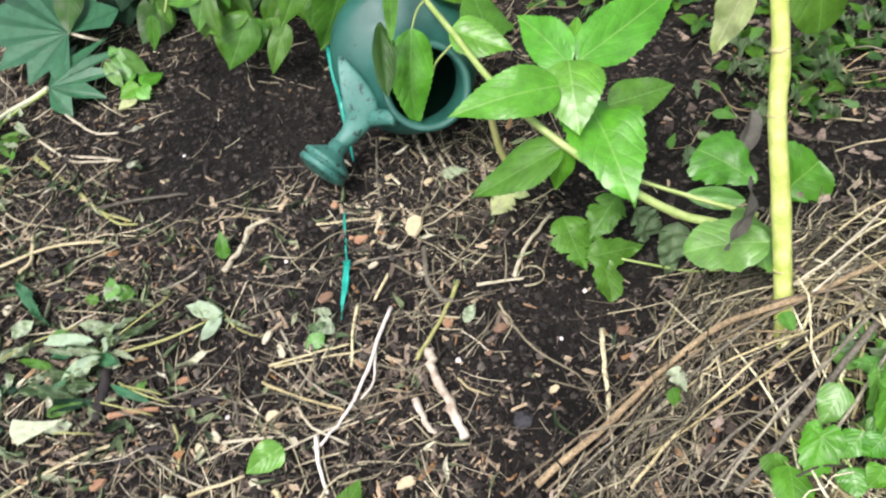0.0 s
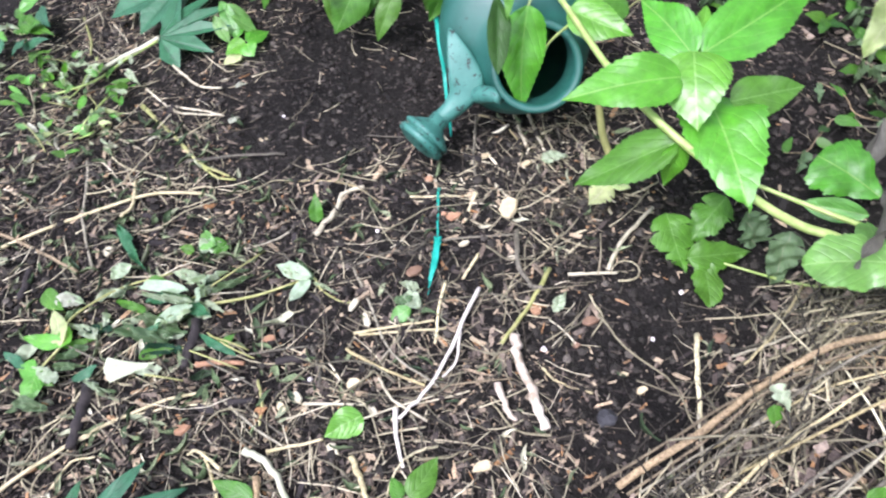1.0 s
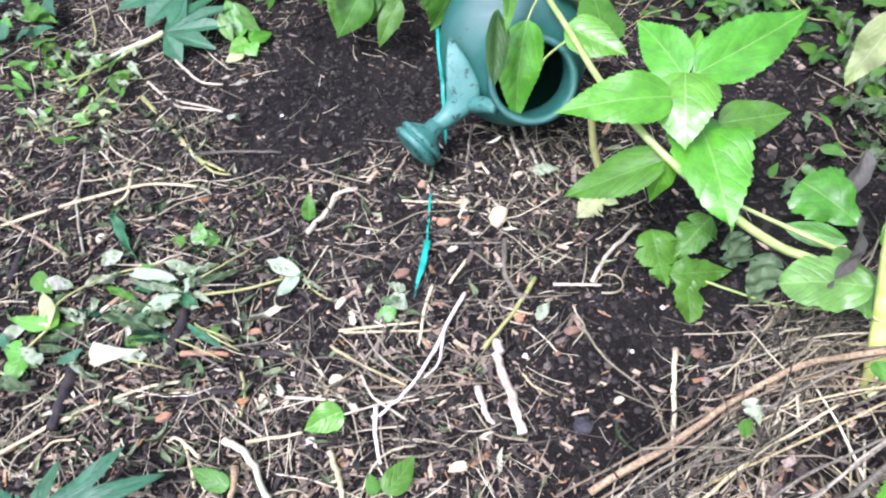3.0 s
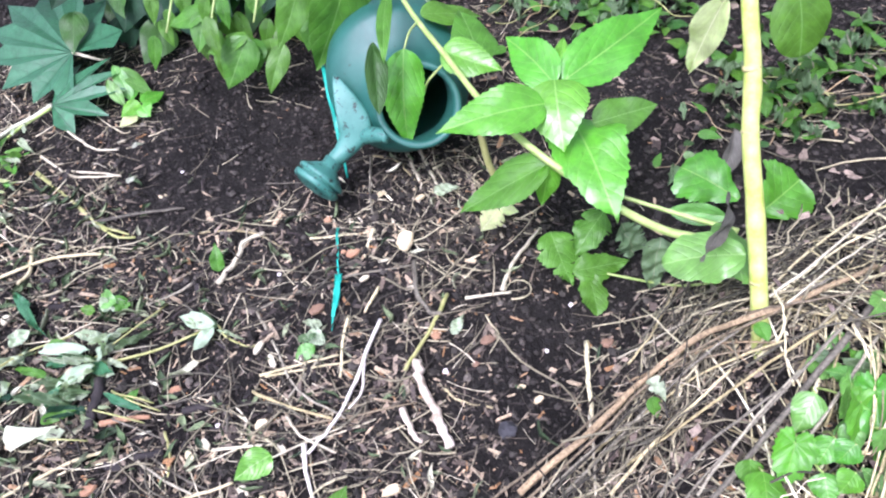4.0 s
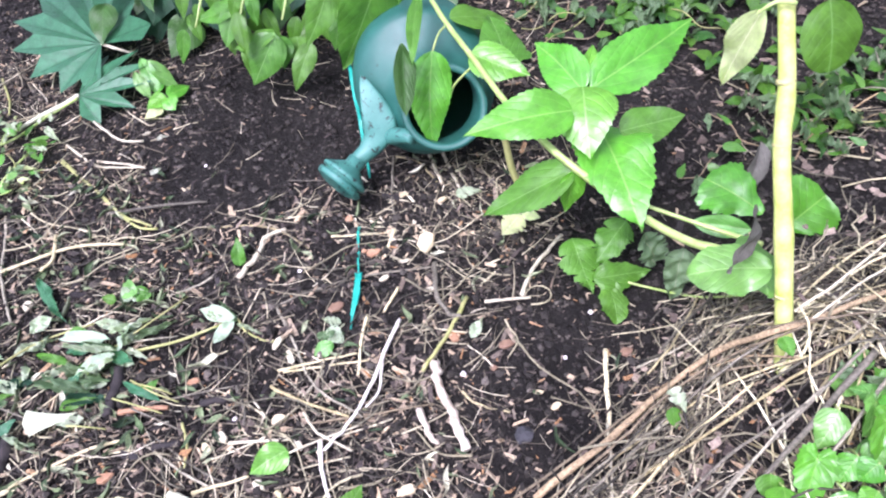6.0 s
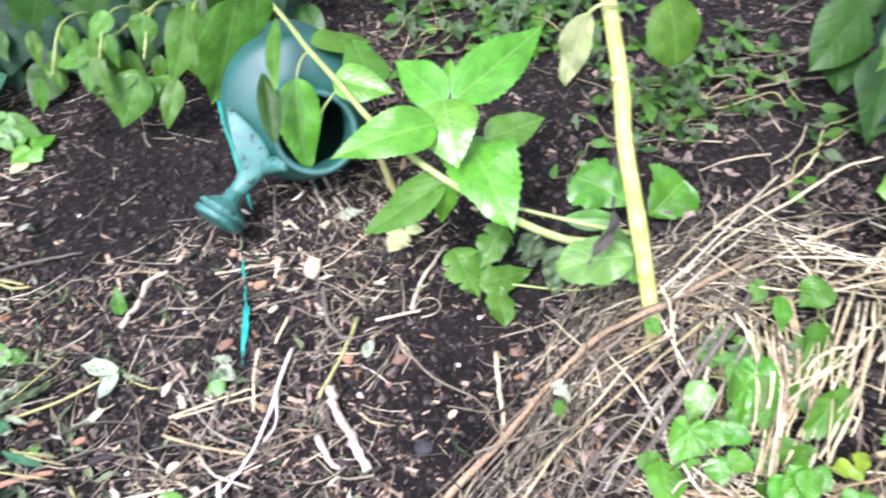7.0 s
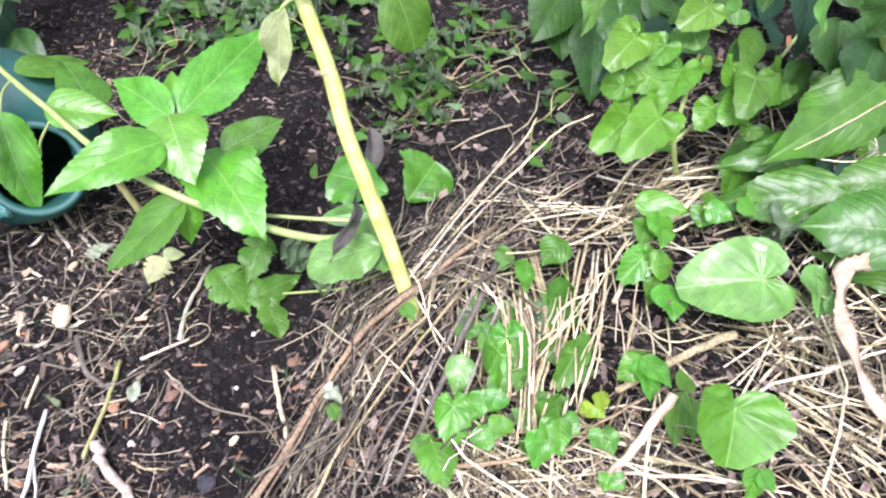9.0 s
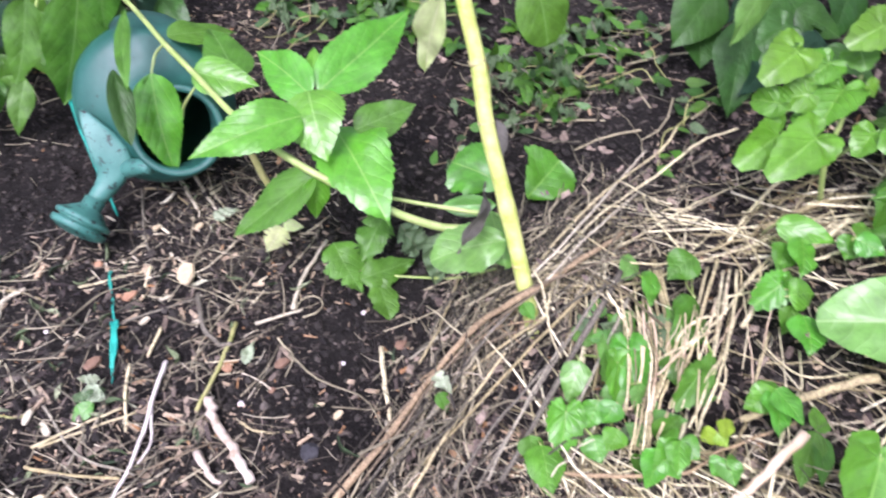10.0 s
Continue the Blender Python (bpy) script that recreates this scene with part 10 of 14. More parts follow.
leaf(back_weed, (0.601, 1.614, 0.010), (0.622, 1.543, 0.038), 0.018, LEAF_MID, "ovate", fold=0.3, teeth=0.05, rows=10, cols=4)
leaf(back_weed, (0.601, 1.614, 0.010), (0.583, 1.523, 0.042), 0.020, LEAF_DULL, "ovate", fold=0.3, teeth=0.05, rows=10, cols=4)
leaf(back_weed, (0.601, 1.614, 0.010), (0.560, 1.526, 0.047), 0.013, LEAF_MID, "ovate", fold=0.3, teeth=0.05, rows=10, cols=4)
leaf(back_weed, (0.601, 1.614, 0.010), (0.554, 1.578, 0.041), 0.019, LEAF_MID, "ovate", fold=0.3, teeth=0.05, rows=10, cols=4)
leaf(back_weed, (0.601, 1.614, 0.010), (0.589, 1.634, 0.020), 0.013, LEAF_DULL, "ovate", fold=0.3, teeth=0.05, rows=10, cols=4)
leaf(back_weed, (0.601, 1.614, 0.010), (0.628, 1.628, 0.014), 0.013, LEAF_MID, "ovate", fold=0.3, teeth=0.05, rows=10, cols=4)
back_weed = thing("small_weed", (0.660, 1.279, 0.040), "small dull green weed on shaded soil", "weed", "weeds behind the stalk")
leaf(back_weed, (0.652, 1.265, 0.051), (0.638, 1.191, 0.103), 0.009, LEAF_DARK, "ovate", fold=0.3, teeth=0.05, rows=10, cols=4)
leaf(back_weed, (0.652, 1.265, 0.051), (0.631, 1.226, 0.061), 0.012, LEAF_DARK, "ovate", fold=0.3, teeth=0.05, rows=10, cols=4)
leaf(back_weed, (0.652, 1.265, 0.051), (0.595, 1.214, 0.085), 0.018, LEAF_MID, "ovate", fold=0.3, teeth=0.05, rows=10, cols=4)
leaf(back_weed, (0.652, 1.265, 0.051), (0.621, 1.276, 0.070), 0.024, LEAF_DARK, "ovate", fold=0.3, teeth=0.05, rows=10, cols=4)
leaf(back_weed, (0.652, 1.265, 0.051), (0.640, 1.238, 0.090), 0.015, LEAF_DULL, "ovate", fold=0.3, teeth=0.05, rows=10, cols=4)
back_weed = thing("small_weed", (0.493, 1.697, 0.000), "small dull green weed on shaded soil", "weed", "weeds behind the stalk")
leaf(back_weed, (0.489, 1.680, 0.010), (0.526, 1.640, 0.022), 0.030, LEAF_MID, "ovate", fold=0.3, teeth=0.05, rows=10, cols=4)
leaf(back_weed, (0.489, 1.680, 0.010), (0.465, 1.588, 0.045), 0.014, LEAF_DARK, "ovate", fold=0.3, teeth=0.05, rows=10, cols=4)
leaf(back_weed, (0.489, 1.680, 0.010), (0.447, 1.645, 0.027), 0.016, LEAF_DARK, "ovate", fold=0.3, teeth=0.05, rows=10, cols=4)
leaf(back_weed, (0.489, 1.680, 0.010), (0.464, 1.714, 0.016), 0.021, LEAF_MID, "ovate", fold=0.3, teeth=0.05, rows=10, cols=4)
leaf(back_weed, (0.489, 1.680, 0.010), (0.490, 1.653, 0.045), 0.022, LEAF_MID, "ovate", fold=0.3, teeth=0.05, rows=10, cols=4)
back_weed = thing("small_weed", (0.264, 1.782, -0.000), "small dull green weed on shaded soil", "weed", "weeds behind the stalk")
leaf(back_weed, (0.263, 1.763, 0.010), (0.308, 1.720, 0.013), 0.032, LEAF_DARK, "ovate", fold=0.3, teeth=0.05, rows=10, cols=4)
leaf(back_weed, (0.263, 1.763, 0.010), (0.264, 1.630, 0.047), 0.027, LEAF_DULL, "ovate", fold=0.3, teeth=0.05, rows=10, cols=4)
leaf(back_weed, (0.263, 1.763, 0.010), (0.235, 1.728, 0.019), 0.018, LEAF_DULL, "ovate", fold=0.3, teeth=0.05, rows=10, cols=4)
leaf(back_weed, (0.263, 1.763, 0.010), (0.222, 1.740, 0.029), 0.027, LEAF_MID, "ovate", fold=0.3, teeth=0.05, rows=10, cols=4)
leaf(back_weed, (0.263, 1.763, 0.010), (0.248, 1.800, 0.019), 0.019, LEAF_DULL, "ovate", fold=0.3, teeth=0.05, rows=10, cols=4)
leaf(back_weed, (0.263, 1.763, 0.010), (0.286, 1.723, 0.049), 0.023, LEAF_MID, "ovate", fold=0.3, teeth=0.05, rows=10, cols=4)
back_weed = thing("small_weed", (0.327, 1.818, -0.000), "small dull green weed on shaded soil", "weed", "weeds behind the stalk")
leaf(back_weed, (0.325, 1.799, 0.010), (0.352, 1.771, 0.015), 0.014, LEAF_MID, "ovate", fold=0.3, teeth=0.05, rows=10, cols=4)
leaf(back_weed, (0.325, 1.799, 0.010), (0.334, 1.730, 0.028), 0.012, LEAF_DARK, "ovate", fold=0.3, teeth=0.05, rows=10, cols=4)
leaf(back_weed, (0.325, 1.799, 0.010), (0.289, 1.738, 0.031), 0.023, LEAF_MID, "ovate", fold=0.3, teeth=0.05, rows=10, cols=4)
leaf(back_weed, (0.325, 1.799, 0.010), (0.285, 1.751, 0.041), 0.016, LEAF_MID, "ovate", fold=0.3, teeth=0.05, rows=10, cols=4)
leaf(back_weed, (0.325, 1.799, 0.010), (0.312, 1.844, 0.013), 0.017, LEAF_DARK, "ovate", fold=0.3, teeth=0.05, rows=10, cols=4)
leaf(back_weed, (0.325, 1.799, 0.010), (0.351, 1.757, 0.048), 0.028, LEAF_DULL, "ovate", fold=0.3, teeth=0.05, rows=10, cols=4)
back_weed = thing("small_weed", (0.352, 1.708, -0.000), "small dull green weed on shaded soil", "weed", "weeds behind the stalk")
leaf(back_weed, (0.350, 1.691, 0.010), (0.377, 1.656, 0.027), 0.020, LEAF_DULL, "ovate", fold=0.3, teeth=0.05, rows=10, cols=4)
leaf(back_weed, (0.350, 1.691, 0.010), (0.347, 1.612, 0.034), 0.018, LEAF_DARK, "ovate", fold=0.3, teeth=0.05, rows=10, cols=4)
leaf(back_weed, (0.350, 1.691, 0.010), (0.321, 1.657, 0.025), 0.016, LEAF_DULL, "ovate", fold=0.3, teeth=0.05, rows=10, cols=4)
leaf(back_weed, (0.350, 1.691, 0.010), (0.323, 1.710, 0.014), 0.020, LEAF_MID, "ovate", fold=0.3, teeth=0.05, rows=10, cols=4)
leaf(back_weed, (0.350, 1.691, 0.010), (0.370, 1.689, 0.027), 0.021, LEAF_DARK, "ovate", fold=0.3, teeth=0.05, rows=10, cols=4)
back_weed = thing("small_weed", (0.550, 1.286, 0.010), "small dull green weed on shaded soil", "weed", "weeds behind the stalk")
leaf(back_weed, (0.543, 1.271, 0.022), (0.551, 1.215, 0.067), 0.012, LEAF_MID, "ovate", fold=0.3, teeth=0.05, rows=10, cols=4)
leaf(back_weed, (0.543, 1.271, 0.022), (0.526, 1.219, 0.039), 0.014, LEAF_DULL, "ovate", fold=0.3, teeth=0.05, rows=10, cols=4)
leaf(back_weed, (0.543, 1.271, 0.022), (0.508, 1.259, 0.042), 0.011, LEAF_DARK, "ovate", fold=0.3, teeth=0.05, rows=10, cols=4)
leaf(back_weed, (0.543, 1.271, 0.022), (0.547, 1.273, 0.039), 0.015, LEAF_DULL, "ovate", fold=0.3, teeth=0.05, rows=10, cols=4)
back_weed = thing("small_weed", (0.610, 1.756, -0.000), "small dull green weed on shaded soil", "weed", "weeds behind the stalk")
leaf(back_weed, (0.604, 1.738, 0.010), (0.648, 1.708, 0.022), 0.033, LEAF_MID, "ovate", fold=0.3, teeth=0.05, rows=10, cols=4)
leaf(back_weed, (0.604, 1.738, 0.010), (0.567, 1.624, 0.048), 0.021, LEAF_DULL, "ovate", fold=0.3, teeth=0.05, rows=10, cols=4)
leaf(back_weed, (0.604, 1.738, 0.010), (0.528, 1.670, 0.048), 0.032, LEAF_DARK, "ovate", fold=0.3, teeth=0.05, rows=10, cols=4)
leaf(back_weed, (0.604, 1.738, 0.010), (0.586, 1.799, 0.014), 0.034, LEAF_DULL, "ovate", fold=0.3, teeth=0.05, rows=10, cols=4)
leaf(back_weed, (0.604, 1.738, 0.010), (0.617, 1.720, 0.042), 0.026, LEAF_MID, "ovate", fold=0.3, teeth=0.05, rows=10, cols=4)
back_weed = thing("small_weed", (0.678, 1.742, 0.000), "small dull green weed on shaded soil", "weed", "weeds behind the stalk")
leaf(back_weed, (0.672, 1.724, 0.010), (0.707, 1.681, 0.027), 0.020, LEAF_MID, "ovate", fold=0.3, teeth=0.05, rows=10, cols=4)
leaf(back_weed, (0.672, 1.724, 0.010), (0.629, 1.613, 0.037), 0.029, LEAF_MID, "ovate", fold=0.3, teeth=0.05, rows=10, cols=4)
leaf(back_weed, (0.672, 1.724, 0.010), (0.595, 1.660, 0.041), 0.029, LEAF_DULL, "ovate", fold=0.3, teeth=0.05, rows=10, cols=4)
leaf(back_weed, (0.672, 1.724, 0.010), (0.628, 1.738, 0.035), 0.025, LEAF_DULL, "ovate", fold=0.3, teeth=0.05, rows=10, cols=4)
leaf(back_weed, (0.672, 1.724, 0.010), (0.672, 1.702, 0.046), 0.026, LEAF_DARK, "ovate", fold=0.3, teeth=0.05, rows=10, cols=4)
back_weed = thing("small_weed", (0.744, 1.473, 0.016), "small dull green weed on shaded soil", "weed", "weeds behind the stalk")
leaf(back_weed, (0.735, 1.457, 0.027), (0.745, 1.409, 0.044), 0.017, LEAF_DULL, "ovate", fold=0.3, teeth=0.05, rows=10, cols=4)
leaf(back_weed, (0.735, 1.457, 0.027), (0.703, 1.352, 0.074), 0.019, LEAF_DARK, "ovate", fold=0.3, teeth=0.05, rows=10, cols=4)
leaf(back_weed, (0.735, 1.457, 0.027), (0.698, 1.463, 0.025), 0.022, LEAF_MID, "ovate", fold=0.3, teeth=0.05, rows=10, cols=4)
leaf(back_weed, (0.735, 1.457, 0.027), (0.724, 1.487, 0.029), 0.014, LEAF_DULL, "ovate", fold=0.3, teeth=0.05, rows=10, cols=4)
leaf(back_weed, (0.735, 1.457, 0.027), (0.757, 1.462, 0.033), 0.011, LEAF_MID, "ovate", fold=0.3, teeth=0.05, rows=10, cols=4)
back_weed = thing("small_weed", (0.821, 1.484, 0.034), "small dull green weed on shaded soil", "weed", "weeds behind the stalk")
leaf(back_weed, (0.811, 1.466, 0.046), (0.808, 1.401, 0.085), 0.021, LEAF_MID, "ovate", fold=0.3, teeth=0.05, rows=10, cols=4)
leaf(back_weed, (0.811, 1.466, 0.046), (0.771, 1.390, 0.070), 0.017, LEAF_MID, "ovate", fold=0.3, teeth=0.05, rows=10, cols=4)
leaf(back_weed, (0.811, 1.466, 0.046), (0.754, 1.416, 0.081), 0.013, LEAF_MID, "ovate", fold=0.3, teeth=0.05, rows=10, cols=4)
leaf(back_weed, (0.811, 1.466, 0.046), (0.811, 1.470, 0.073), 0.020, LEAF_DULL, "ovate", fold=0.3, teeth=0.05, rows=10, cols=4)
back_weed = thing("small_weed", (0.442, 1.750, 0.000), "small dull green weed on shaded soil", "weed", "weeds behind the stalk")
leaf(back_weed, (0.439, 1.732, 0.010), (0.469, 1.695, 0.020), 0.017, LEAF_DULL, "ovate", fold=0.3, teeth=0.05, rows=10, cols=4)
leaf(back_weed, (0.439, 1.732, 0.010), (0.449, 1.652, 0.020), 0.026, LEAF_MID, "ovate", fold=0.3, teeth=0.05, rows=10, cols=4)
leaf(back_weed, (0.439, 1.732, 0.010), (0.396, 1.633, 0.046), 0.026, LEAF_MID, "ovate", fold=0.3, teeth=0.05, rows=10, cols=4)
leaf(back_weed, (0.439, 1.732, 0.010), (0.401, 1.717, 0.024), 0.021, LEAF_MID, "ovate", fold=0.3, teeth=0.05, rows=10, cols=4)
leaf(back_weed, (0.439, 1.732, 0.010), (0.427, 1.771, 0.018), 0.019, LEAF_MID, "ovate", fold=0.3, teeth=0.05, rows=10, cols=4)
leaf(back_weed, (0.439, 1.732, 0.010), (0.476, 1.715, 0.030), 0.031, LEAF_DULL, "ovate", fold=0.3, teeth=0.05, rows=10, cols=4)
back_weed = thing("small_weed", (0.400, 1.800, -0.000), "small dull green weed on shaded soil", "weed", "weeds behind the stalk")
leaf(back_weed, (0.397, 1.781, 0.010), (0.421, 1.724, 0.032), 0.019, LEAF_DULL, "ovate", fold=0.3, teeth=0.05, rows=10, cols=4)
leaf(back_weed, (0.397, 1.781, 0.010), (0.403, 1.733, 0.017), 0.017, LEAF_DULL, "ovate", fold=0.3, teeth=0.05, rows=10, cols=4)
leaf(back_weed, (0.397, 1.781, 0.010), (0.366, 1.757, 0.021), 0.019, LEAF_MID, "ovate", fold=0.3, teeth=0.05, rows=10, cols=4)
leaf(back_weed, (0.397, 1.781, 0.010), (0.376, 1.766, 0.047), 0.022, LEAF_MID, "ovate", fold=0.3, teeth=0.05, rows=10, cols=4)
leaf(back_weed, (0.397, 1.781, 0.010), (0.424, 1.803, 0.022), 0.029, LEAF_DULL, "ovate", fold=0.3, teeth=0.05, rows=10, cols=4)
back_weed = thing("small_weed", (0.528, 1.607, -0.000), "small dull green weed on shaded soil", "weed", "weeds behind the stalk")
leaf(back_weed, (0.523, 1.590, 0.010), (0.550, 1.554, 0.027), 0.023, LEAF_DARK, "ovate", fold=0.3, teeth=0.05, rows=10, cols=4)
leaf(back_weed, (0.523, 1.590, 0.010), (0.510, 1.552, 0.013), 0.018, LEAF_MID, "ovate", fold=0.3, teeth=0.05, rows=10, cols=4)
leaf(back_weed, (0.523, 1.590, 0.010), (0.484, 1.546, 0.050), 0.011, LEAF_DARK, "ovate", fold=0.3, teeth=0.05, rows=10, cols=4)
leaf(back_weed, (0.523, 1.590, 0.010), (0.529, 1.576, 0.033), 0.014, LEAF_DULL, "ovate", fold=0.3, teeth=0.05, rows=10, cols=4)
back_weed = thing("small_weed", (0.542, 1.532, 0.000), "small dull green weed on shaded soil", "weed", "weeds behind the stalk")
leaf(back_weed, (0.537, 1.516, 0.011), (0.548, 1.463, 0.031), 0.015, LEAF_DARK, "ovate", fold=0.3, teeth=0.05, rows=10, cols=4)
leaf(back_weed, (0.537, 1.516, 0.011), (0.496, 1.439, 0.044), 0.018, LEAF_MID, "ovate", fold=0.3, teeth=0.05, rows=10, cols=4)
leaf(back_weed, (0.537, 1.516, 0.011), (0.499, 1.513, 0.027), 0.021, LEAF_MID, "ovate", fold=0.3, teeth=0.05, rows=10, cols=4)
leaf(back_weed, (0.537, 1.516, 0.011), (0.546, 1.504, 0.031), 0.010, LEAF_MID, "ovate", fold=0.3, teeth=0.05, rows=10, cols=4)
back_weed = thing("small_weed", (0.598, 1.322, 0.013), "small dull green weed on shaded soil", "weed", "weeds behind the stalk")
leaf(back_weed, (0.591, 1.307, 0.025), (0.603, 1.268, 0.048), 0.011, LEAF_DULL, "ovate", fold=0.3, teeth=0.05, rows=10, cols=4)
leaf(back_weed, (0.591, 1.307, 0.025), (0.569, 1.224, 0.069), 0.012, LEAF_DULL, "ovate", fold=0.3, teeth=0.05, rows=10, cols=4)
leaf(back_weed, (0.591, 1.307, 0.025), (0.546, 1.258, 0.057), 0.011, LEAF_MID, "ovate", fold=0.3, teeth=0.05, rows=10, cols=4)
leaf(back_weed, (0.591, 1.307, 0.025), (0.579, 1.351, 0.016), 0.019, LEAF_DULL, "ovate", fold=0.3, teeth=0.05, rows=10, cols=4)
leaf(back_weed, (0.591, 1.307, 0.025), (0.586, 1.277, 0.062), 0.013, LEAF_DARK, "ovate", fold=0.3, teeth=0.05, rows=10, cols=4)
back_weed = thing("small_weed", (0.606, 1.255, 0.031), "small dull green weed on shaded soil", "weed", "weeds behind the stalk")
leaf(back_weed, (0.599, 1.241, 0.042), (0.597, 1.174, 0.086), 0.011, LEAF_DULL, "ovate", fold=0.3, teeth=0.05, rows=10, cols=4)
leaf(back_weed, (0.599, 1.241, 0.042), (0.561, 1.167, 0.082), 0.014, LEAF_DARK, "ovate", fold=0.3, teeth=0.05, rows=10, cols=4)
leaf(back_weed, (0.599, 1.241, 0.042), (0.581, 1.267, 0.040), 0.018, LEAF_MID, "ovate", fold=0.3, teeth=0.05, rows=10, cols=4)
leaf(back_weed, (0.599, 1.241, 0.042), (0.587, 1.209, 0.084), 0.010, LEAF_MID, "ovate", fold=0.3, teeth=0.05, rows=10, cols=4)
back_weed = thing("small_weed", (0.552, 1.403, 0.002), "small dull green weed on shaded soil", "weed", "weeds behind the stalk")
leaf(back_weed, (0.547, 1.390, 0.012), (0.541, 1.318, 0.053), 0.012, LEAF_DULL, "ovate", fold=0.3, teeth=0.05, rows=10, cols=4)
leaf(back_weed, (0.547, 1.390, 0.012), (0.517, 1.332, 0.035), 0.013, LEAF_DULL, "ovate", fold=0.3, teeth=0.05, rows=10, cols=4)
leaf(back_weed, (0.547, 1.390, 0.012), (0.498, 1.348, 0.044), 0.018, LEAF_MID, "ovate", fold=0.3, teeth=0.05, rows=10, cols=4)
leaf(back_weed, (0.547, 1.390, 0.012), (0.544, 1.385, 0.033), 0.015, LEAF_MID, "ovate", fold=0.3, teeth=0.05, rows=10, cols=4)
back_weed = thing("small_weed", (0.672, 1.542, 0.002), "small dull green weed on shaded soil", "weed", "weeds behind the stalk")
leaf(back_weed, (0.665, 1.526, 0.012), (0.681, 1.475, 0.030), 0.014, LEAF_MID, "ovate", fold=0.3, teeth=0.05, rows=10, cols=4)
leaf(back_weed, (0.665, 1.526, 0.012), (0.648, 1.447, 0.036), 0.019, LEAF_MID, "ovate", fold=0.3, teeth=0.05, rows=10, cols=4)
leaf(back_weed, (0.665, 1.526, 0.012), (0.620, 1.504, 0.023), 0.020, LEAF_MID, "ovate", fold=0.3, teeth=0.05, rows=10, cols=4)
leaf(back_weed, (0.665, 1.526, 0.012), (0.626, 1.511, 0.046), 0.015, LEAF_MID, "ovate", fold=0.3, teeth=0.05, rows=10, cols=4)
leaf(back_weed, (0.665, 1.526, 0.012), (0.659, 1.507, 0.044), 0.014, LEAF_DARK, "ovate", fold=0.3, teeth=0.05, rows=10, cols=4)
back_weed = thing("small_weed", (0.745, 1.568, 0.003), "small dull green weed on shaded soil", "weed", "weeds behind the stalk")
leaf(back_weed, (0.737, 1.551, 0.014), (0.726, 1.458, 0.063), 0.020, LEAF_DULL, "ovate", fold=0.3, teeth=0.05, rows=10, cols=4)
leaf(back_weed, (0.737, 1.551, 0.014), (0.721, 1.470, 0.029), 0.027, LEAF_DARK, "ovate", fold=0.3, teeth=0.05, rows=10, cols=4)
leaf(back_weed, (0.737, 1.551, 0.014), (0.692, 1.520, 0.013), 0.024, LEAF_MID, "ovate", fold=0.3, teeth=0.05, rows=10, cols=4)
leaf(back_weed, (0.737, 1.551, 0.014), (0.689, 1.579, 0.016), 0.024, LEAF_MID, "ovate", fold=0.3, teeth=0.05, rows=10, cols=4)
leaf(back_weed, (0.737, 1.551, 0.014), (0.725, 1.552, 0.041), 0.022, LEAF_MID, "ovate", fold=0.3, teeth=0.05, rows=10, cols=4)
leaf(back_weed, (0.737, 1.551, 0.014), (0.744, 1.525, 0.056), 0.030, LEAF_MID, "ovate", fold=0.3, teeth=0.05, rows=10, cols=4)
back_weed = thing("small_weed", (0.714, 1.377, 0.031), "small dull green weed on shaded soil", "weed", "weeds behind the stalk")
leaf(back_weed, (0.706, 1.362, 0.042), (0.720, 1.307, 0.074), 0.025, LEAF_MID, "ovate", fold=0.3, teeth=0.05, rows=10, cols=4)
leaf(back_weed, (0.706, 1.362, 0.042), (0.686, 1.326, 0.048), 0.015, LEAF_DARK, "ovate", fold=0.3, teeth=0.05, rows=10, cols=4)
leaf(back_weed, (0.706, 1.362, 0.042), (0.667, 1.347, 0.052), 0.019, LEAF_MID, "ovate", fold=0.3, teeth=0.05, rows=10, cols=4)
leaf(back_weed, (0.706, 1.362, 0.042), (0.664, 1.348, 0.072), 0.014, LEAF_DARK, "ovate", fold=0.3, teeth=0.05, rows=10, cols=4)
leaf(back_weed, (0.706, 1.362, 0.042), (0.705, 1.308, 0.094), 0.017, LEAF_MID, "ovate", fold=0.3, teeth=0.05, rows=10, cols=4)
back_weed = thing("small_weed", (0.263, 1.879, -0.000), "small dull green weed on shaded soil", "weed", "weeds behind the stalk")
leaf(back_weed, (0.262, 1.859, 0.010), (0.296, 1.824, 0.019), 0.024, LEAF_MID, "ovate", fold=0.3, teeth=0.05, rows=10, cols=4)
leaf(back_weed, (0.262, 1.859, 0.010), (0.265, 1.750, 0.037), 0.028, LEAF_DARK, "ovate", fold=0.3, teeth=0.05, rows=10, cols=4)
leaf(back_weed, (0.262, 1.859, 0.010), (0.231, 1.815, 0.026), 0.021, LEAF_MID, "ovate", fold=0.3, teeth=0.05, rows=10, cols=4)
leaf(back_weed, (0.262, 1.859, 0.010), (0.232, 1.852, 0.033), 0.021, LEAF_MID, "ovate", fold=0.3, teeth=0.05, rows=10, cols=4)
leaf(back_weed, (0.262, 1.859, 0.010), (0.270, 1.827, 0.048), 0.026, LEAF_MID, "ovate", fold=0.3, teeth=0.05, rows=10, cols=4)
back_weed = thing("small_weed", (0.478, 1.591, -0.000), "small dull green weed on shaded soil", "weed", "weeds behind the stalk")
leaf(back_weed, (0.473, 1.575, 0.010), (0.501, 1.554, 0.020), 0.013, LEAF_MID, "ovate", fold=0.3, teeth=0.05, rows=10, cols=4)
leaf(back_weed, (0.473, 1.575, 0.010), (0.454, 1.500, 0.037), 0.011, LEAF_MID, "ovate", fold=0.3, teeth=0.05, rows=10, cols=4)
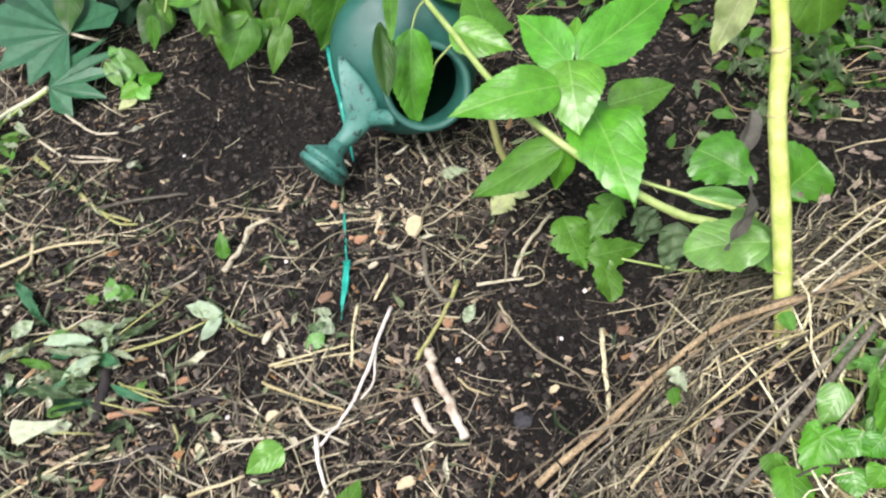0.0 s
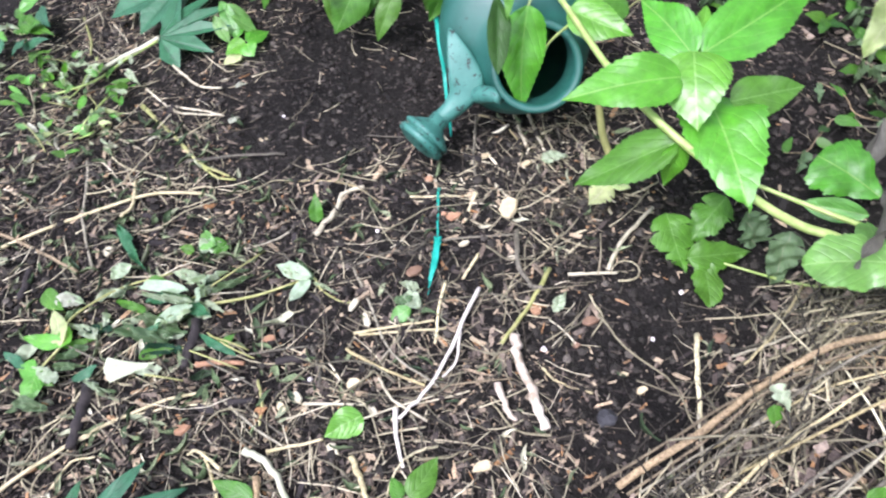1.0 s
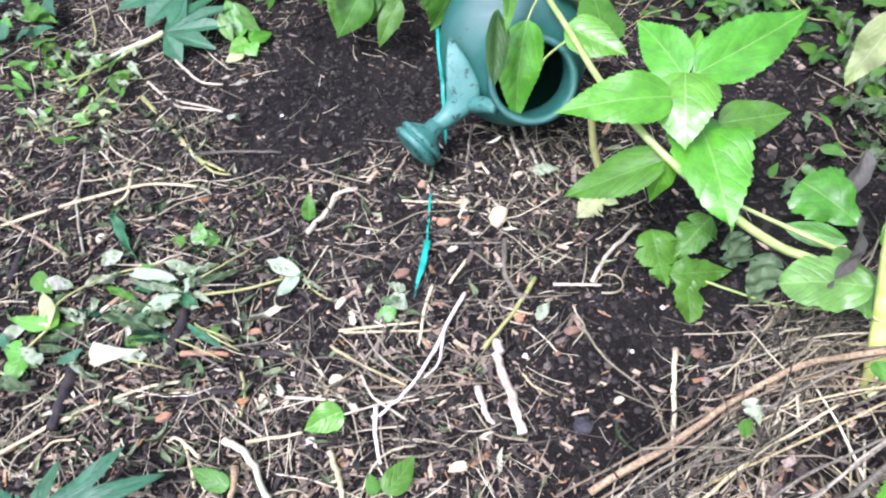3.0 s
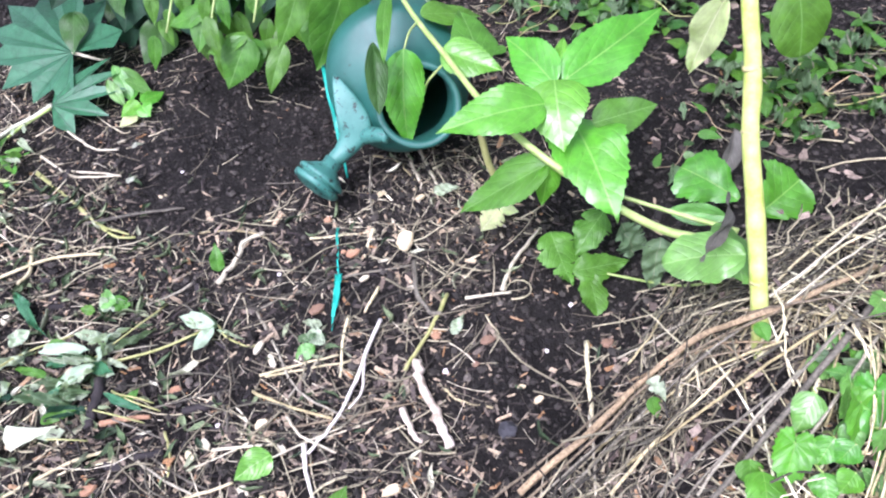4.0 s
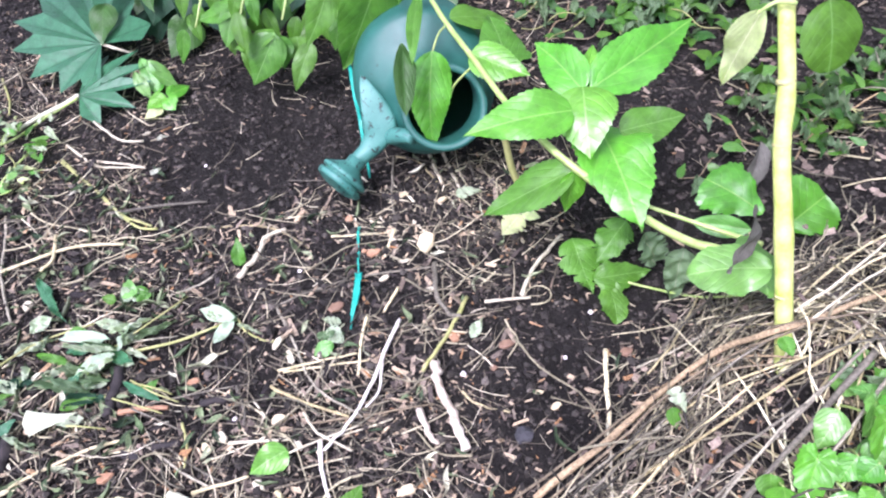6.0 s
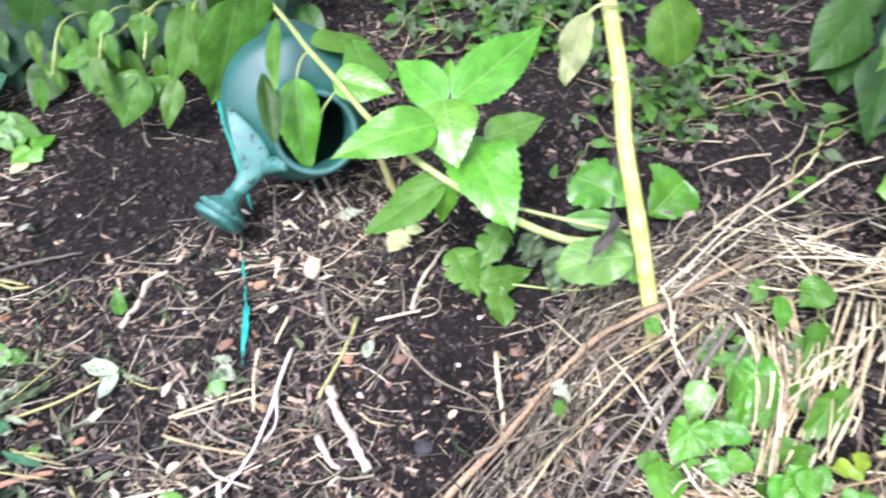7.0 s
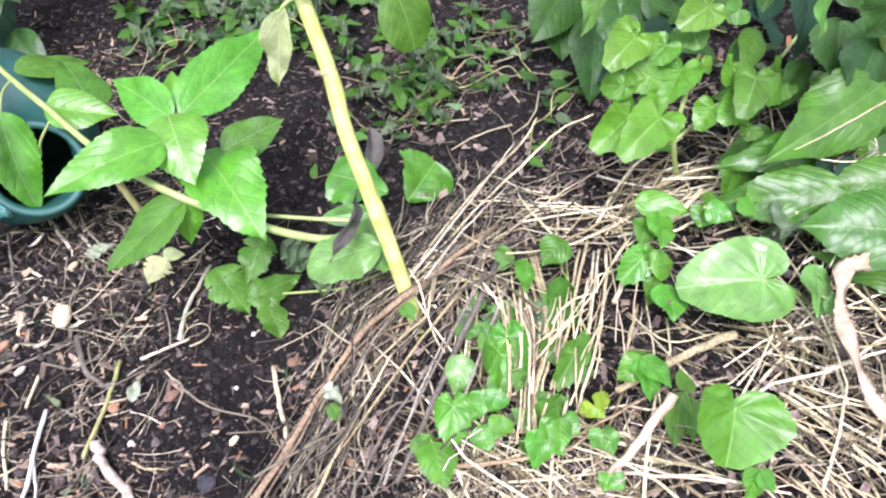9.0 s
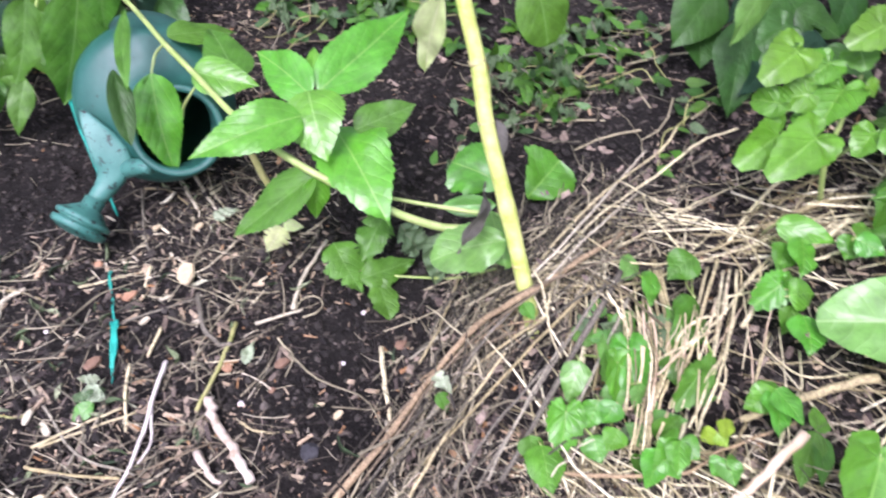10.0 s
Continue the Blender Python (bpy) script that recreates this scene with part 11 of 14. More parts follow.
leaf(back_weed, (0.473, 1.575, 0.010), (0.456, 1.578, 0.020), 0.013, LEAF_DARK, "ovate", fold=0.3, teeth=0.05, rows=10, cols=4)
leaf(back_weed, (0.473, 1.575, 0.010), (0.479, 1.550, 0.038), 0.010, LEAF_DARK, "ovate", fold=0.3, teeth=0.05, rows=10, cols=4)
back_weed = thing("small_weed", (0.492, 1.797, 0.000), "small dull green weed on shaded soil", "weed", "weeds behind the stalk")
leaf(back_weed, (0.488, 1.778, 0.010), (0.524, 1.735, 0.024), 0.021, LEAF_DARK, "ovate", fold=0.3, teeth=0.05, rows=10, cols=4)
leaf(back_weed, (0.488, 1.778, 0.010), (0.502, 1.720, 0.011), 0.020, LEAF_DULL, "ovate", fold=0.3, teeth=0.05, rows=10, cols=4)
leaf(back_weed, (0.488, 1.778, 0.010), (0.431, 1.698, 0.033), 0.028, LEAF_DULL, "ovate", fold=0.3, teeth=0.05, rows=10, cols=4)
leaf(back_weed, (0.488, 1.778, 0.010), (0.438, 1.766, 0.034), 0.024, LEAF_DARK, "ovate", fold=0.3, teeth=0.05, rows=10, cols=4)
leaf(back_weed, (0.488, 1.778, 0.010), (0.486, 1.784, 0.030), 0.020, LEAF_DULL, "ovate", fold=0.3, teeth=0.05, rows=10, cols=4)
leaf(back_weed, (0.488, 1.778, 0.010), (0.537, 1.782, 0.023), 0.025, LEAF_DULL, "ovate", fold=0.3, teeth=0.05, rows=10, cols=4)
back_weed = thing("small_weed", (0.699, 1.676, 0.000), "small dull green weed on shaded soil", "weed", "weeds behind the stalk")
leaf(back_weed, (0.692, 1.658, 0.011), (0.727, 1.645, 0.014), 0.019, LEAF_MID, "ovate", fold=0.3, teeth=0.05, rows=10, cols=4)
leaf(back_weed, (0.692, 1.658, 0.011), (0.684, 1.601, 0.020), 0.013, LEAF_DULL, "ovate", fold=0.3, teeth=0.05, rows=10, cols=4)
leaf(back_weed, (0.692, 1.658, 0.011), (0.637, 1.625, 0.033), 0.019, LEAF_MID, "ovate", fold=0.3, teeth=0.05, rows=10, cols=4)
leaf(back_weed, (0.692, 1.658, 0.011), (0.670, 1.696, 0.011), 0.016, LEAF_DULL, "ovate", fold=0.3, teeth=0.05, rows=10, cols=4)
leaf(back_weed, (0.692, 1.658, 0.011), (0.691, 1.624, 0.045), 0.018, LEAF_DULL, "ovate", fold=0.3, teeth=0.05, rows=10, cols=4)
back_weed = thing("small_weed", (0.760, 1.323, 0.057), "small dull green weed on shaded soil", "weed", "weeds behind the stalk")
leaf(back_weed, (0.751, 1.308, 0.068), (0.734, 1.226, 0.113), 0.014, LEAF_MID, "ovate", fold=0.3, teeth=0.05, rows=10, cols=4)
leaf(back_weed, (0.751, 1.308, 0.068), (0.698, 1.238, 0.106), 0.013, LEAF_MID, "ovate", fold=0.3, teeth=0.05, rows=10, cols=4)
leaf(back_weed, (0.751, 1.308, 0.068), (0.713, 1.297, 0.089), 0.011, LEAF_MID, "ovate", fold=0.3, teeth=0.05, rows=10, cols=4)
leaf(back_weed, (0.751, 1.308, 0.068), (0.745, 1.320, 0.084), 0.012, LEAF_DULL, "ovate", fold=0.3, teeth=0.05, rows=10, cols=4)
back_weed = thing("small_weed", (0.827, 1.377, 0.063), "small dull green weed on shaded soil", "weed", "weeds behind the stalk")
leaf(back_weed, (0.816, 1.362, 0.074), (0.799, 1.289, 0.113), 0.015, LEAF_DARK, "ovate", fold=0.3, teeth=0.05, rows=10, cols=4)
leaf(back_weed, (0.816, 1.362, 0.074), (0.788, 1.304, 0.088), 0.015, LEAF_MID, "ovate", fold=0.3, teeth=0.05, rows=10, cols=4)
leaf(back_weed, (0.816, 1.362, 0.074), (0.761, 1.327, 0.098), 0.019, LEAF_MID, "ovate", fold=0.3, teeth=0.05, rows=10, cols=4)
leaf(back_weed, (0.816, 1.362, 0.074), (0.828, 1.390, 0.082), 0.021, LEAF_DARK, "ovate", fold=0.3, teeth=0.05, rows=10, cols=4)
back_weed = thing("small_weed", (0.373, 1.867, -0.000), "small dull green weed on shaded soil", "weed", "weeds behind the stalk")
leaf(back_weed, (0.371, 1.848, 0.010), (0.413, 1.794, 0.033), 0.025, LEAF_MID, "ovate", fold=0.3, teeth=0.05, rows=10, cols=4)
leaf(back_weed, (0.371, 1.848, 0.010), (0.373, 1.740, 0.030), 0.033, LEAF_MID, "ovate", fold=0.3, teeth=0.05, rows=10, cols=4)
leaf(back_weed, (0.371, 1.848, 0.010), (0.332, 1.790, 0.021), 0.032, LEAF_DARK, "ovate", fold=0.3, teeth=0.05, rows=10, cols=4)
leaf(back_weed, (0.371, 1.848, 0.010), (0.330, 1.862, 0.017), 0.022, LEAF_DULL, "ovate", fold=0.3, teeth=0.05, rows=10, cols=4)
leaf(back_weed, (0.371, 1.848, 0.010), (0.370, 1.871, 0.021), 0.015, LEAF_MID, "ovate", fold=0.3, teeth=0.05, rows=10, cols=4)
leaf(back_weed, (0.371, 1.848, 0.010), (0.390, 1.805, 0.046), 0.019, LEAF_DULL, "ovate", fold=0.3, teeth=0.05, rows=10, cols=4)
back_weed = thing("small_weed", (0.334, 1.943, -0.000), "small dull green weed on shaded soil", "weed", "weeds behind the stalk")
leaf(back_weed, (0.332, 1.921, 0.010), (0.363, 1.812, 0.044), 0.030, LEAF_MID, "ovate", fold=0.3, teeth=0.05, rows=10, cols=4)
leaf(back_weed, (0.332, 1.921, 0.010), (0.340, 1.815, 0.023), 0.030, LEAF_DULL, "ovate", fold=0.3, teeth=0.05, rows=10, cols=4)
leaf(back_weed, (0.332, 1.921, 0.010), (0.290, 1.882, 0.009), 0.037, LEAF_DULL, "ovate", fold=0.3, teeth=0.05, rows=10, cols=4)
leaf(back_weed, (0.332, 1.921, 0.010), (0.279, 1.936, 0.015), 0.028, LEAF_MID, "ovate", fold=0.3, teeth=0.05, rows=10, cols=4)
leaf(back_weed, (0.332, 1.921, 0.010), (0.314, 1.955, 0.023), 0.021, LEAF_DULL, "ovate", fold=0.3, teeth=0.05, rows=10, cols=4)
leaf(back_weed, (0.332, 1.921, 0.010), (0.363, 1.926, 0.017), 0.017, LEAF_MID, "ovate", fold=0.3, teeth=0.05, rows=10, cols=4)
back_weed = thing("small_weed", (0.404, 1.701, 0.000), "small dull green weed on shaded soil", "weed", "weeds behind the stalk")
leaf(back_weed, (0.402, 1.683, 0.010), (0.424, 1.605, 0.047), 0.021, LEAF_MID, "ovate", fold=0.3, teeth=0.05, rows=10, cols=4)
leaf(back_weed, (0.402, 1.683, 0.010), (0.402, 1.625, 0.014), 0.025, LEAF_DULL, "ovate", fold=0.3, teeth=0.05, rows=10, cols=4)
leaf(back_weed, (0.402, 1.683, 0.010), (0.358, 1.616, 0.050), 0.019, LEAF_DARK, "ovate", fold=0.3, teeth=0.05, rows=10, cols=4)
leaf(back_weed, (0.402, 1.683, 0.010), (0.387, 1.688, 0.030), 0.021, LEAF_DARK, "ovate", fold=0.3, teeth=0.05, rows=10, cols=4)
leaf(back_weed, (0.402, 1.683, 0.010), (0.416, 1.658, 0.047), 0.020, LEAF_MID, "ovate", fold=0.3, teeth=0.05, rows=10, cols=4)
back_weed = thing("small_weed", (0.497, 1.743, 0.000), "small dull green weed on shaded soil", "weed", "weeds behind the stalk")
leaf(back_weed, (0.493, 1.725, 0.010), (0.513, 1.676, 0.027), 0.020, LEAF_DARK, "ovate", fold=0.3, teeth=0.05, rows=10, cols=4)
leaf(back_weed, (0.493, 1.725, 0.010), (0.491, 1.662, 0.021), 0.022, LEAF_DULL, "ovate", fold=0.3, teeth=0.05, rows=10, cols=4)
leaf(back_weed, (0.493, 1.725, 0.010), (0.450, 1.635, 0.035), 0.031, LEAF_DULL, "ovate", fold=0.3, teeth=0.05, rows=10, cols=4)
leaf(back_weed, (0.493, 1.725, 0.010), (0.439, 1.723, 0.018), 0.031, LEAF_MID, "ovate", fold=0.3, teeth=0.05, rows=10, cols=4)
leaf(back_weed, (0.493, 1.725, 0.010), (0.465, 1.730, 0.037), 0.030, LEAF_DARK, "ovate", fold=0.3, teeth=0.05, rows=10, cols=4)
leaf(back_weed, (0.493, 1.725, 0.010), (0.537, 1.734, 0.019), 0.027, LEAF_DULL, "ovate", fold=0.3, teeth=0.05, rows=10, cols=4)
back_weed = thing("small_weed", (0.510, 1.650, 0.000), "small dull green weed on shaded soil", "weed", "weeds behind the stalk")
leaf(back_weed, (0.506, 1.633, 0.010), (0.520, 1.574, 0.041), 0.019, LEAF_MID, "ovate", fold=0.3, teeth=0.05, rows=10, cols=4)
leaf(back_weed, (0.506, 1.633, 0.010), (0.493, 1.542, 0.044), 0.018, LEAF_MID, "ovate", fold=0.3, teeth=0.05, rows=10, cols=4)
leaf(back_weed, (0.506, 1.633, 0.010), (0.462, 1.555, 0.043), 0.018, LEAF_DARK, "ovate", fold=0.3, teeth=0.05, rows=10, cols=4)
leaf(back_weed, (0.506, 1.633, 0.010), (0.495, 1.662, 0.015), 0.014, LEAF_DARK, "ovate", fold=0.3, teeth=0.05, rows=10, cols=4)
leaf(back_weed, (0.506, 1.633, 0.010), (0.513, 1.595, 0.042), 0.014, LEAF_MID, "ovate", fold=0.3, teeth=0.05, rows=10, cols=4)
back_weed = thing("small_weed", (0.576, 1.672, 0.000), "small dull green weed on shaded soil", "weed", "weeds behind the stalk")
leaf(back_weed, (0.571, 1.655, 0.010), (0.579, 1.586, 0.040), 0.016, LEAF_MID, "ovate", fold=0.3, teeth=0.05, rows=10, cols=4)
leaf(back_weed, (0.571, 1.655, 0.010), (0.565, 1.615, 0.011), 0.015, LEAF_DARK, "ovate", fold=0.3, teeth=0.05, rows=10, cols=4)
leaf(back_weed, (0.571, 1.655, 0.010), (0.538, 1.627, 0.015), 0.014, LEAF_DULL, "ovate", fold=0.3, teeth=0.05, rows=10, cols=4)
leaf(back_weed, (0.571, 1.655, 0.010), (0.541, 1.654, 0.031), 0.014, LEAF_DULL, "ovate", fold=0.3, teeth=0.05, rows=10, cols=4)
leaf(back_weed, (0.571, 1.655, 0.010), (0.590, 1.696, 0.013), 0.025, LEAF_DULL, "ovate", fold=0.3, teeth=0.05, rows=10, cols=4)
back_weed = thing("small_weed", (0.593, 1.545, 0.001), "small dull green weed on shaded soil", "weed", "weeds behind the stalk")
leaf(back_weed, (0.587, 1.531, 0.010), (0.583, 1.451, 0.051), 0.010, LEAF_DARK, "ovate", fold=0.3, teeth=0.05, rows=10, cols=4)
leaf(back_weed, (0.587, 1.531, 0.010), (0.559, 1.463, 0.033), 0.014, LEAF_DULL, "ovate", fold=0.3, teeth=0.05, rows=10, cols=4)
leaf(back_weed, (0.587, 1.531, 0.010), (0.539, 1.468, 0.049), 0.012, LEAF_DULL, "ovate", fold=0.3, teeth=0.05, rows=10, cols=4)
leaf(back_weed, (0.587, 1.531, 0.010), (0.576, 1.556, 0.021), 0.024, LEAF_MID, "ovate", fold=0.3, teeth=0.05, rows=10, cols=4)
leaf(back_weed, (0.587, 1.531, 0.010), (0.598, 1.516, 0.029), 0.009, LEAF_DULL, "ovate", fold=0.3, teeth=0.05, rows=10, cols=4)
back_weed = thing("small_weed", (0.701, 1.438, 0.013), "small dull green weed on shaded soil", "weed", "weeds behind the stalk")
leaf(back_weed, (0.693, 1.421, 0.025), (0.706, 1.391, 0.044), 0.012, LEAF_DARK, "ovate", fold=0.3, teeth=0.05, rows=10, cols=4)
leaf(back_weed, (0.693, 1.421, 0.025), (0.662, 1.345, 0.048), 0.024, LEAF_MID, "ovate", fold=0.3, teeth=0.05, rows=10, cols=4)
leaf(back_weed, (0.693, 1.421, 0.025), (0.648, 1.404, 0.032), 0.016, LEAF_DULL, "ovate", fold=0.3, teeth=0.05, rows=10, cols=4)
leaf(back_weed, (0.693, 1.421, 0.025), (0.684, 1.446, 0.035), 0.021, LEAF_MID, "ovate", fold=0.3, teeth=0.05, rows=10, cols=4)
leaf(back_weed, (0.693, 1.421, 0.025), (0.716, 1.424, 0.042), 0.025, LEAF_DULL, "ovate", fold=0.3, teeth=0.05, rows=10, cols=4)
back_weed = thing("small_weed", (0.652, 1.323, 0.027), "small dull green weed on shaded soil", "weed", "weeds behind the stalk")
leaf(back_weed, (0.644, 1.308, 0.038), (0.650, 1.246, 0.071), 0.020, LEAF_DULL, "ovate", fold=0.3, teeth=0.05, rows=10, cols=4)
leaf(back_weed, (0.644, 1.308, 0.038), (0.610, 1.218, 0.083), 0.017, LEAF_MID, "ovate", fold=0.3, teeth=0.05, rows=10, cols=4)
leaf(back_weed, (0.644, 1.308, 0.038), (0.603, 1.272, 0.060), 0.013, LEAF_DULL, "ovate", fold=0.3, teeth=0.05, rows=10, cols=4)
leaf(back_weed, (0.644, 1.308, 0.038), (0.627, 1.317, 0.061), 0.022, LEAF_DULL, "ovate", fold=0.3, teeth=0.05, rows=10, cols=4)
leaf(back_weed, (0.644, 1.308, 0.038), (0.636, 1.256, 0.088), 0.010, LEAF_DULL, "ovate", fold=0.3, teeth=0.05, rows=10, cols=4)
back_weed = thing("small_weed", (0.776, 1.447, 0.031), "small dull green weed on shaded soil", "weed", "weeds behind the stalk")
leaf(back_weed, (0.767, 1.431, 0.043), (0.744, 1.344, 0.094), 0.015, LEAF_DULL, "ovate", fold=0.3, teeth=0.05, rows=10, cols=4)
leaf(back_weed, (0.767, 1.431, 0.043), (0.746, 1.374, 0.052), 0.022, LEAF_DARK, "ovate", fold=0.3, teeth=0.05, rows=10, cols=4)
leaf(back_weed, (0.767, 1.431, 0.043), (0.717, 1.380, 0.064), 0.018, LEAF_DULL, "ovate", fold=0.3, teeth=0.05, rows=10, cols=4)
leaf(back_weed, (0.767, 1.431, 0.043), (0.739, 1.442, 0.061), 0.015, LEAF_MID, "ovate", fold=0.3, teeth=0.05, rows=10, cols=4)
leaf(back_weed, (0.767, 1.431, 0.043), (0.781, 1.434, 0.052), 0.015, LEAF_DARK, "ovate", fold=0.3, teeth=0.05, rows=10, cols=4)
back_weed = thing("small_weed", (0.699, 1.239, 0.061), "small dull green weed on shaded soil", "weed", "weeds behind the stalk")
leaf(back_weed, (0.690, 1.225, 0.072), (0.678, 1.160, 0.117), 0.015, LEAF_DULL, "ovate", fold=0.3, teeth=0.05, rows=10, cols=4)
leaf(back_weed, (0.690, 1.225, 0.072), (0.660, 1.169, 0.103), 0.007, LEAF_MID, "ovate", fold=0.3, teeth=0.05, rows=10, cols=4)
leaf(back_weed, (0.690, 1.225, 0.072), (0.648, 1.195, 0.101), 0.008, LEAF_MID, "ovate", fold=0.3, teeth=0.05, rows=10, cols=4)
leaf(back_weed, (0.690, 1.225, 0.072), (0.716, 1.241, 0.076), 0.020, LEAF_DARK, "ovate", fold=0.3, teeth=0.05, rows=10, cols=4)
back_weed = thing("small_weed", (0.253, 1.991, 0.000), "small dull green weed on shaded soil", "weed", "weeds behind the stalk")
leaf(back_weed, (0.252, 1.969, 0.010), (0.293, 1.892, 0.022), 0.036, LEAF_DULL, "ovate", fold=0.3, teeth=0.05, rows=10, cols=4)
leaf(back_weed, (0.252, 1.969, 0.010), (0.249, 1.836, 0.047), 0.018, LEAF_DULL, "ovate", fold=0.3, teeth=0.05, rows=10, cols=4)
leaf(back_weed, (0.252, 1.969, 0.010), (0.207, 1.958, 0.018), 0.025, LEAF_DARK, "ovate", fold=0.3, teeth=0.05, rows=10, cols=4)
leaf(back_weed, (0.252, 1.969, 0.010), (0.236, 2.012, 0.012), 0.025, LEAF_MID, "ovate", fold=0.3, teeth=0.05, rows=10, cols=4)
leaf(back_weed, (0.252, 1.969, 0.010), (0.294, 1.963, 0.032), 0.031, LEAF_MID, "ovate", fold=0.3, teeth=0.05, rows=10, cols=4)
bundle_leaf = thing("pale_leaf", (0.282, 0.828, 0.057), "pale green leaf caught between dry stems", "leaf")
leaf(bundle_leaf, (0.261, 0.820, 0.107), (0.270, 0.795, 0.106), 0.020, LEAF_WILT, "ovate", fold=0.4)
leaf(bundle_leaf, (0.260, 0.805, 0.099), (0.263, 0.789, 0.084), 0.015, LEAF_MID, "ovate", fold=0.4)
bundle_leaf = thing("small_green_leaf", (0.382, 0.850, 0.125), "small green leaf poking out of the straw", "leaf")
leaf(bundle_leaf, (0.356, 0.828, 0.170), (0.359, 0.808, 0.167), 0.016, LEAF_MID, "ovate", fold=0.4)


# ---- trailing weeds, straw and dead leaves behind the stalk ----
rnd = random.Random(73)
for k in range(24):
    far = k % 3 == 0
    x, y = (rnd.gauss(0.45, 0.13), rnd.gauss(1.66, 0.10)) if far else (rnd.gauss(0.72, 0.10), rnd.gauss(1.30, 0.13))
    weed = thing("trailing_weed", on(x, y), rnd.choice(("dull green trailing weed with thin olive stems", "straggling weed with small blue-green leaves", "trailing weed with yellow-green stems and few leaves")), "weed", "trailing weeds behind the stalk")
    for arm in range(2):
        a, path = rnd.uniform(0, 6.28), [Vector((x, y, float(ground_z(x, y)) + 0.002))]
        for i in range(5):
            a += rnd.uniform(-0.7, 0.7)
            q = path[-1] + Vector((math.cos(a), math.sin(a), 0)) * rnd.uniform(0.02, 0.042)
            path.append(on(q.x, q.y, rnd.uniform(0.008, 0.030)))
        tube("stem", path, 0.0013, 0.0008, rnd.choice((STICK_GREEN, STEM_GREY, STEM_BROWN)), weed, steps=3, sides=6)
        for p in path[1:]:
            if rnd.random() < 0.25:
                continue
            b, n = rnd.uniform(0, 6.28), rnd.uniform(0.018, 0.040)
            leaf(weed, p, p + Vector((math.cos(b) * n, math.sin(b) * n, rnd.uniform(-0.006, 0.016))), n * rnd.uniform(0.35, 0.6), rnd.choice((LEAF_DULL, LEAF_MID, LEAF_GLOSS, LEAF_DARK)), "ovate", fold=0.3, teeth=0.06, face=(rnd.uniform(-0.5, 0.5), -0.4, 0.8), rows=10, cols=4)
straws, dead = [], []
gen = np.random.RandomState(19)
for x, y in zip(gen.normal(0.68, 0.13, 60), gen.normal(1.22, 0.16, 60)):
    straws.append(straw_piece(x, y, float(gen.uniform(0.03, 0.16)), float(gen.uniform(0.0006, 0.0022)), gen, 0.004, 0.25, 0.10))
for x, y in zip(gen.normal(0.68, 0.16, 260), gen.normal(1.34, 0.20, 260)):
    a = float(gen.uniform(0.008, 0.03))
    dead.append(chip_piece(x, y, (a, a * gen.uniform(0.3, 0.8), a * 0.06), gen, 0.5, 0.5))
tagged(join_pieces("scattered_straw", straws, GREYSTRAW, True), "scattered weathered straws on dark soil behind the stalk", "straw", kind="stuff")
tagged(join_pieces("dead_leaves", dead, DEADLEAF), "crumbled brown dead leaves among trailing weeds", "leaf litter", kind="stuff")


# ---- straw, dry stems and sticks ----
stick([(-0.726, 1.066, 0.006), (-0.706, 1.077, 0.006), (-0.608, 1.137, 0.005), (-0.492, 1.189, 0.005), (-0.406, 1.188, 0.005)], 0.0042, 0.0032, STICK_YELLOW, "dry_stick", "long curved pale yellow stem lying on the soil", "stick", "sticks on the bed")
stick([(-0.609, 1.263, 0.005), (-0.589, 1.202, 0.005), (-0.575, 1.146, 0.004), (-0.527, 1.053, 0.005)], 0.0036, 0.0027, STEM_GREY, "dry_stick", "olive grey dry stem lying on the soil", "stick", "sticks on the bed")
stick([(-0.567, 1.524, 0.005), (-0.496, 1.449, 0.005), (-0.464, 1.430, 0.005), (-0.437, 1.427, 0.005)], 0.0034, 0.0025, STICK_WHITE, "dry_stick", "curved bleached white twig on the soil", "stick", "sticks on the bed")
stick([(-0.569, 1.435, 0.004), (-0.505, 1.375, 0.004), (-0.469, 1.364, 0.005), (-0.423, 1.360, 0.004)], 0.0030, 0.0023, STICK_WHITE, "dry_stick", "bent pale twig on the soil", "stick", "sticks on the bed")
stick([(-0.563, 1.389, 0.005), (-0.477, 1.302, 0.005), (-0.405, 1.226, 0.005), (-0.367, 1.213, 0.005)], 0.0034, 0.0025, STICK_GREEN, "dry_stick", "forked yellow-green stem on the soil", "stick", "sticks on the bed")
stick([(-0.809, 1.234, 0.005), (-0.740, 1.226, 0.004), (-0.684, 1.224, 0.005)], 0.0030, 0.0023, STEM_STRAW, "dry_stick", "short pale straw lying on the soil", "stick", "sticks on the bed")
stick([(-0.699, 1.128, 0.006), (-0.623, 1.093, 0.005), (-0.546, 1.051, 0.006)], 0.0040, 0.0030, STEM_BROWN, "dry_stick", "brown split stem on the soil", "stick", "sticks on the bed")
stick([(-0.745, 1.333, 0.003), (-0.679, 1.315, 0.003), (-0.609, 1.284, 0.004), (-0.573, 1.229, 0.003)], 0.0022, 0.0016, STEM_GREY, "dry_stick", "thin grey rootlet lying on the soil", "stick", "sticks on the bed")
stick([(-0.453, 1.255, 0.005), (-0.376, 1.264, 0.005), (-0.302, 1.263, 0.005)], 0.0040, 0.0030, STEM_GREY, "dry_stick", "weathered grey stem on the soil", "stick", "sticks on the bed")
stick([(-0.317, 1.197, 0.003), (-0.243, 1.204, 0.004), (-0.182, 1.185, 0.004), (-0.138, 1.143, 0.005)], 0.0024, 0.0018, STEM_STRAW, "dry_stick", "thin bent straw on the soil", "stick", "sticks on the bed")
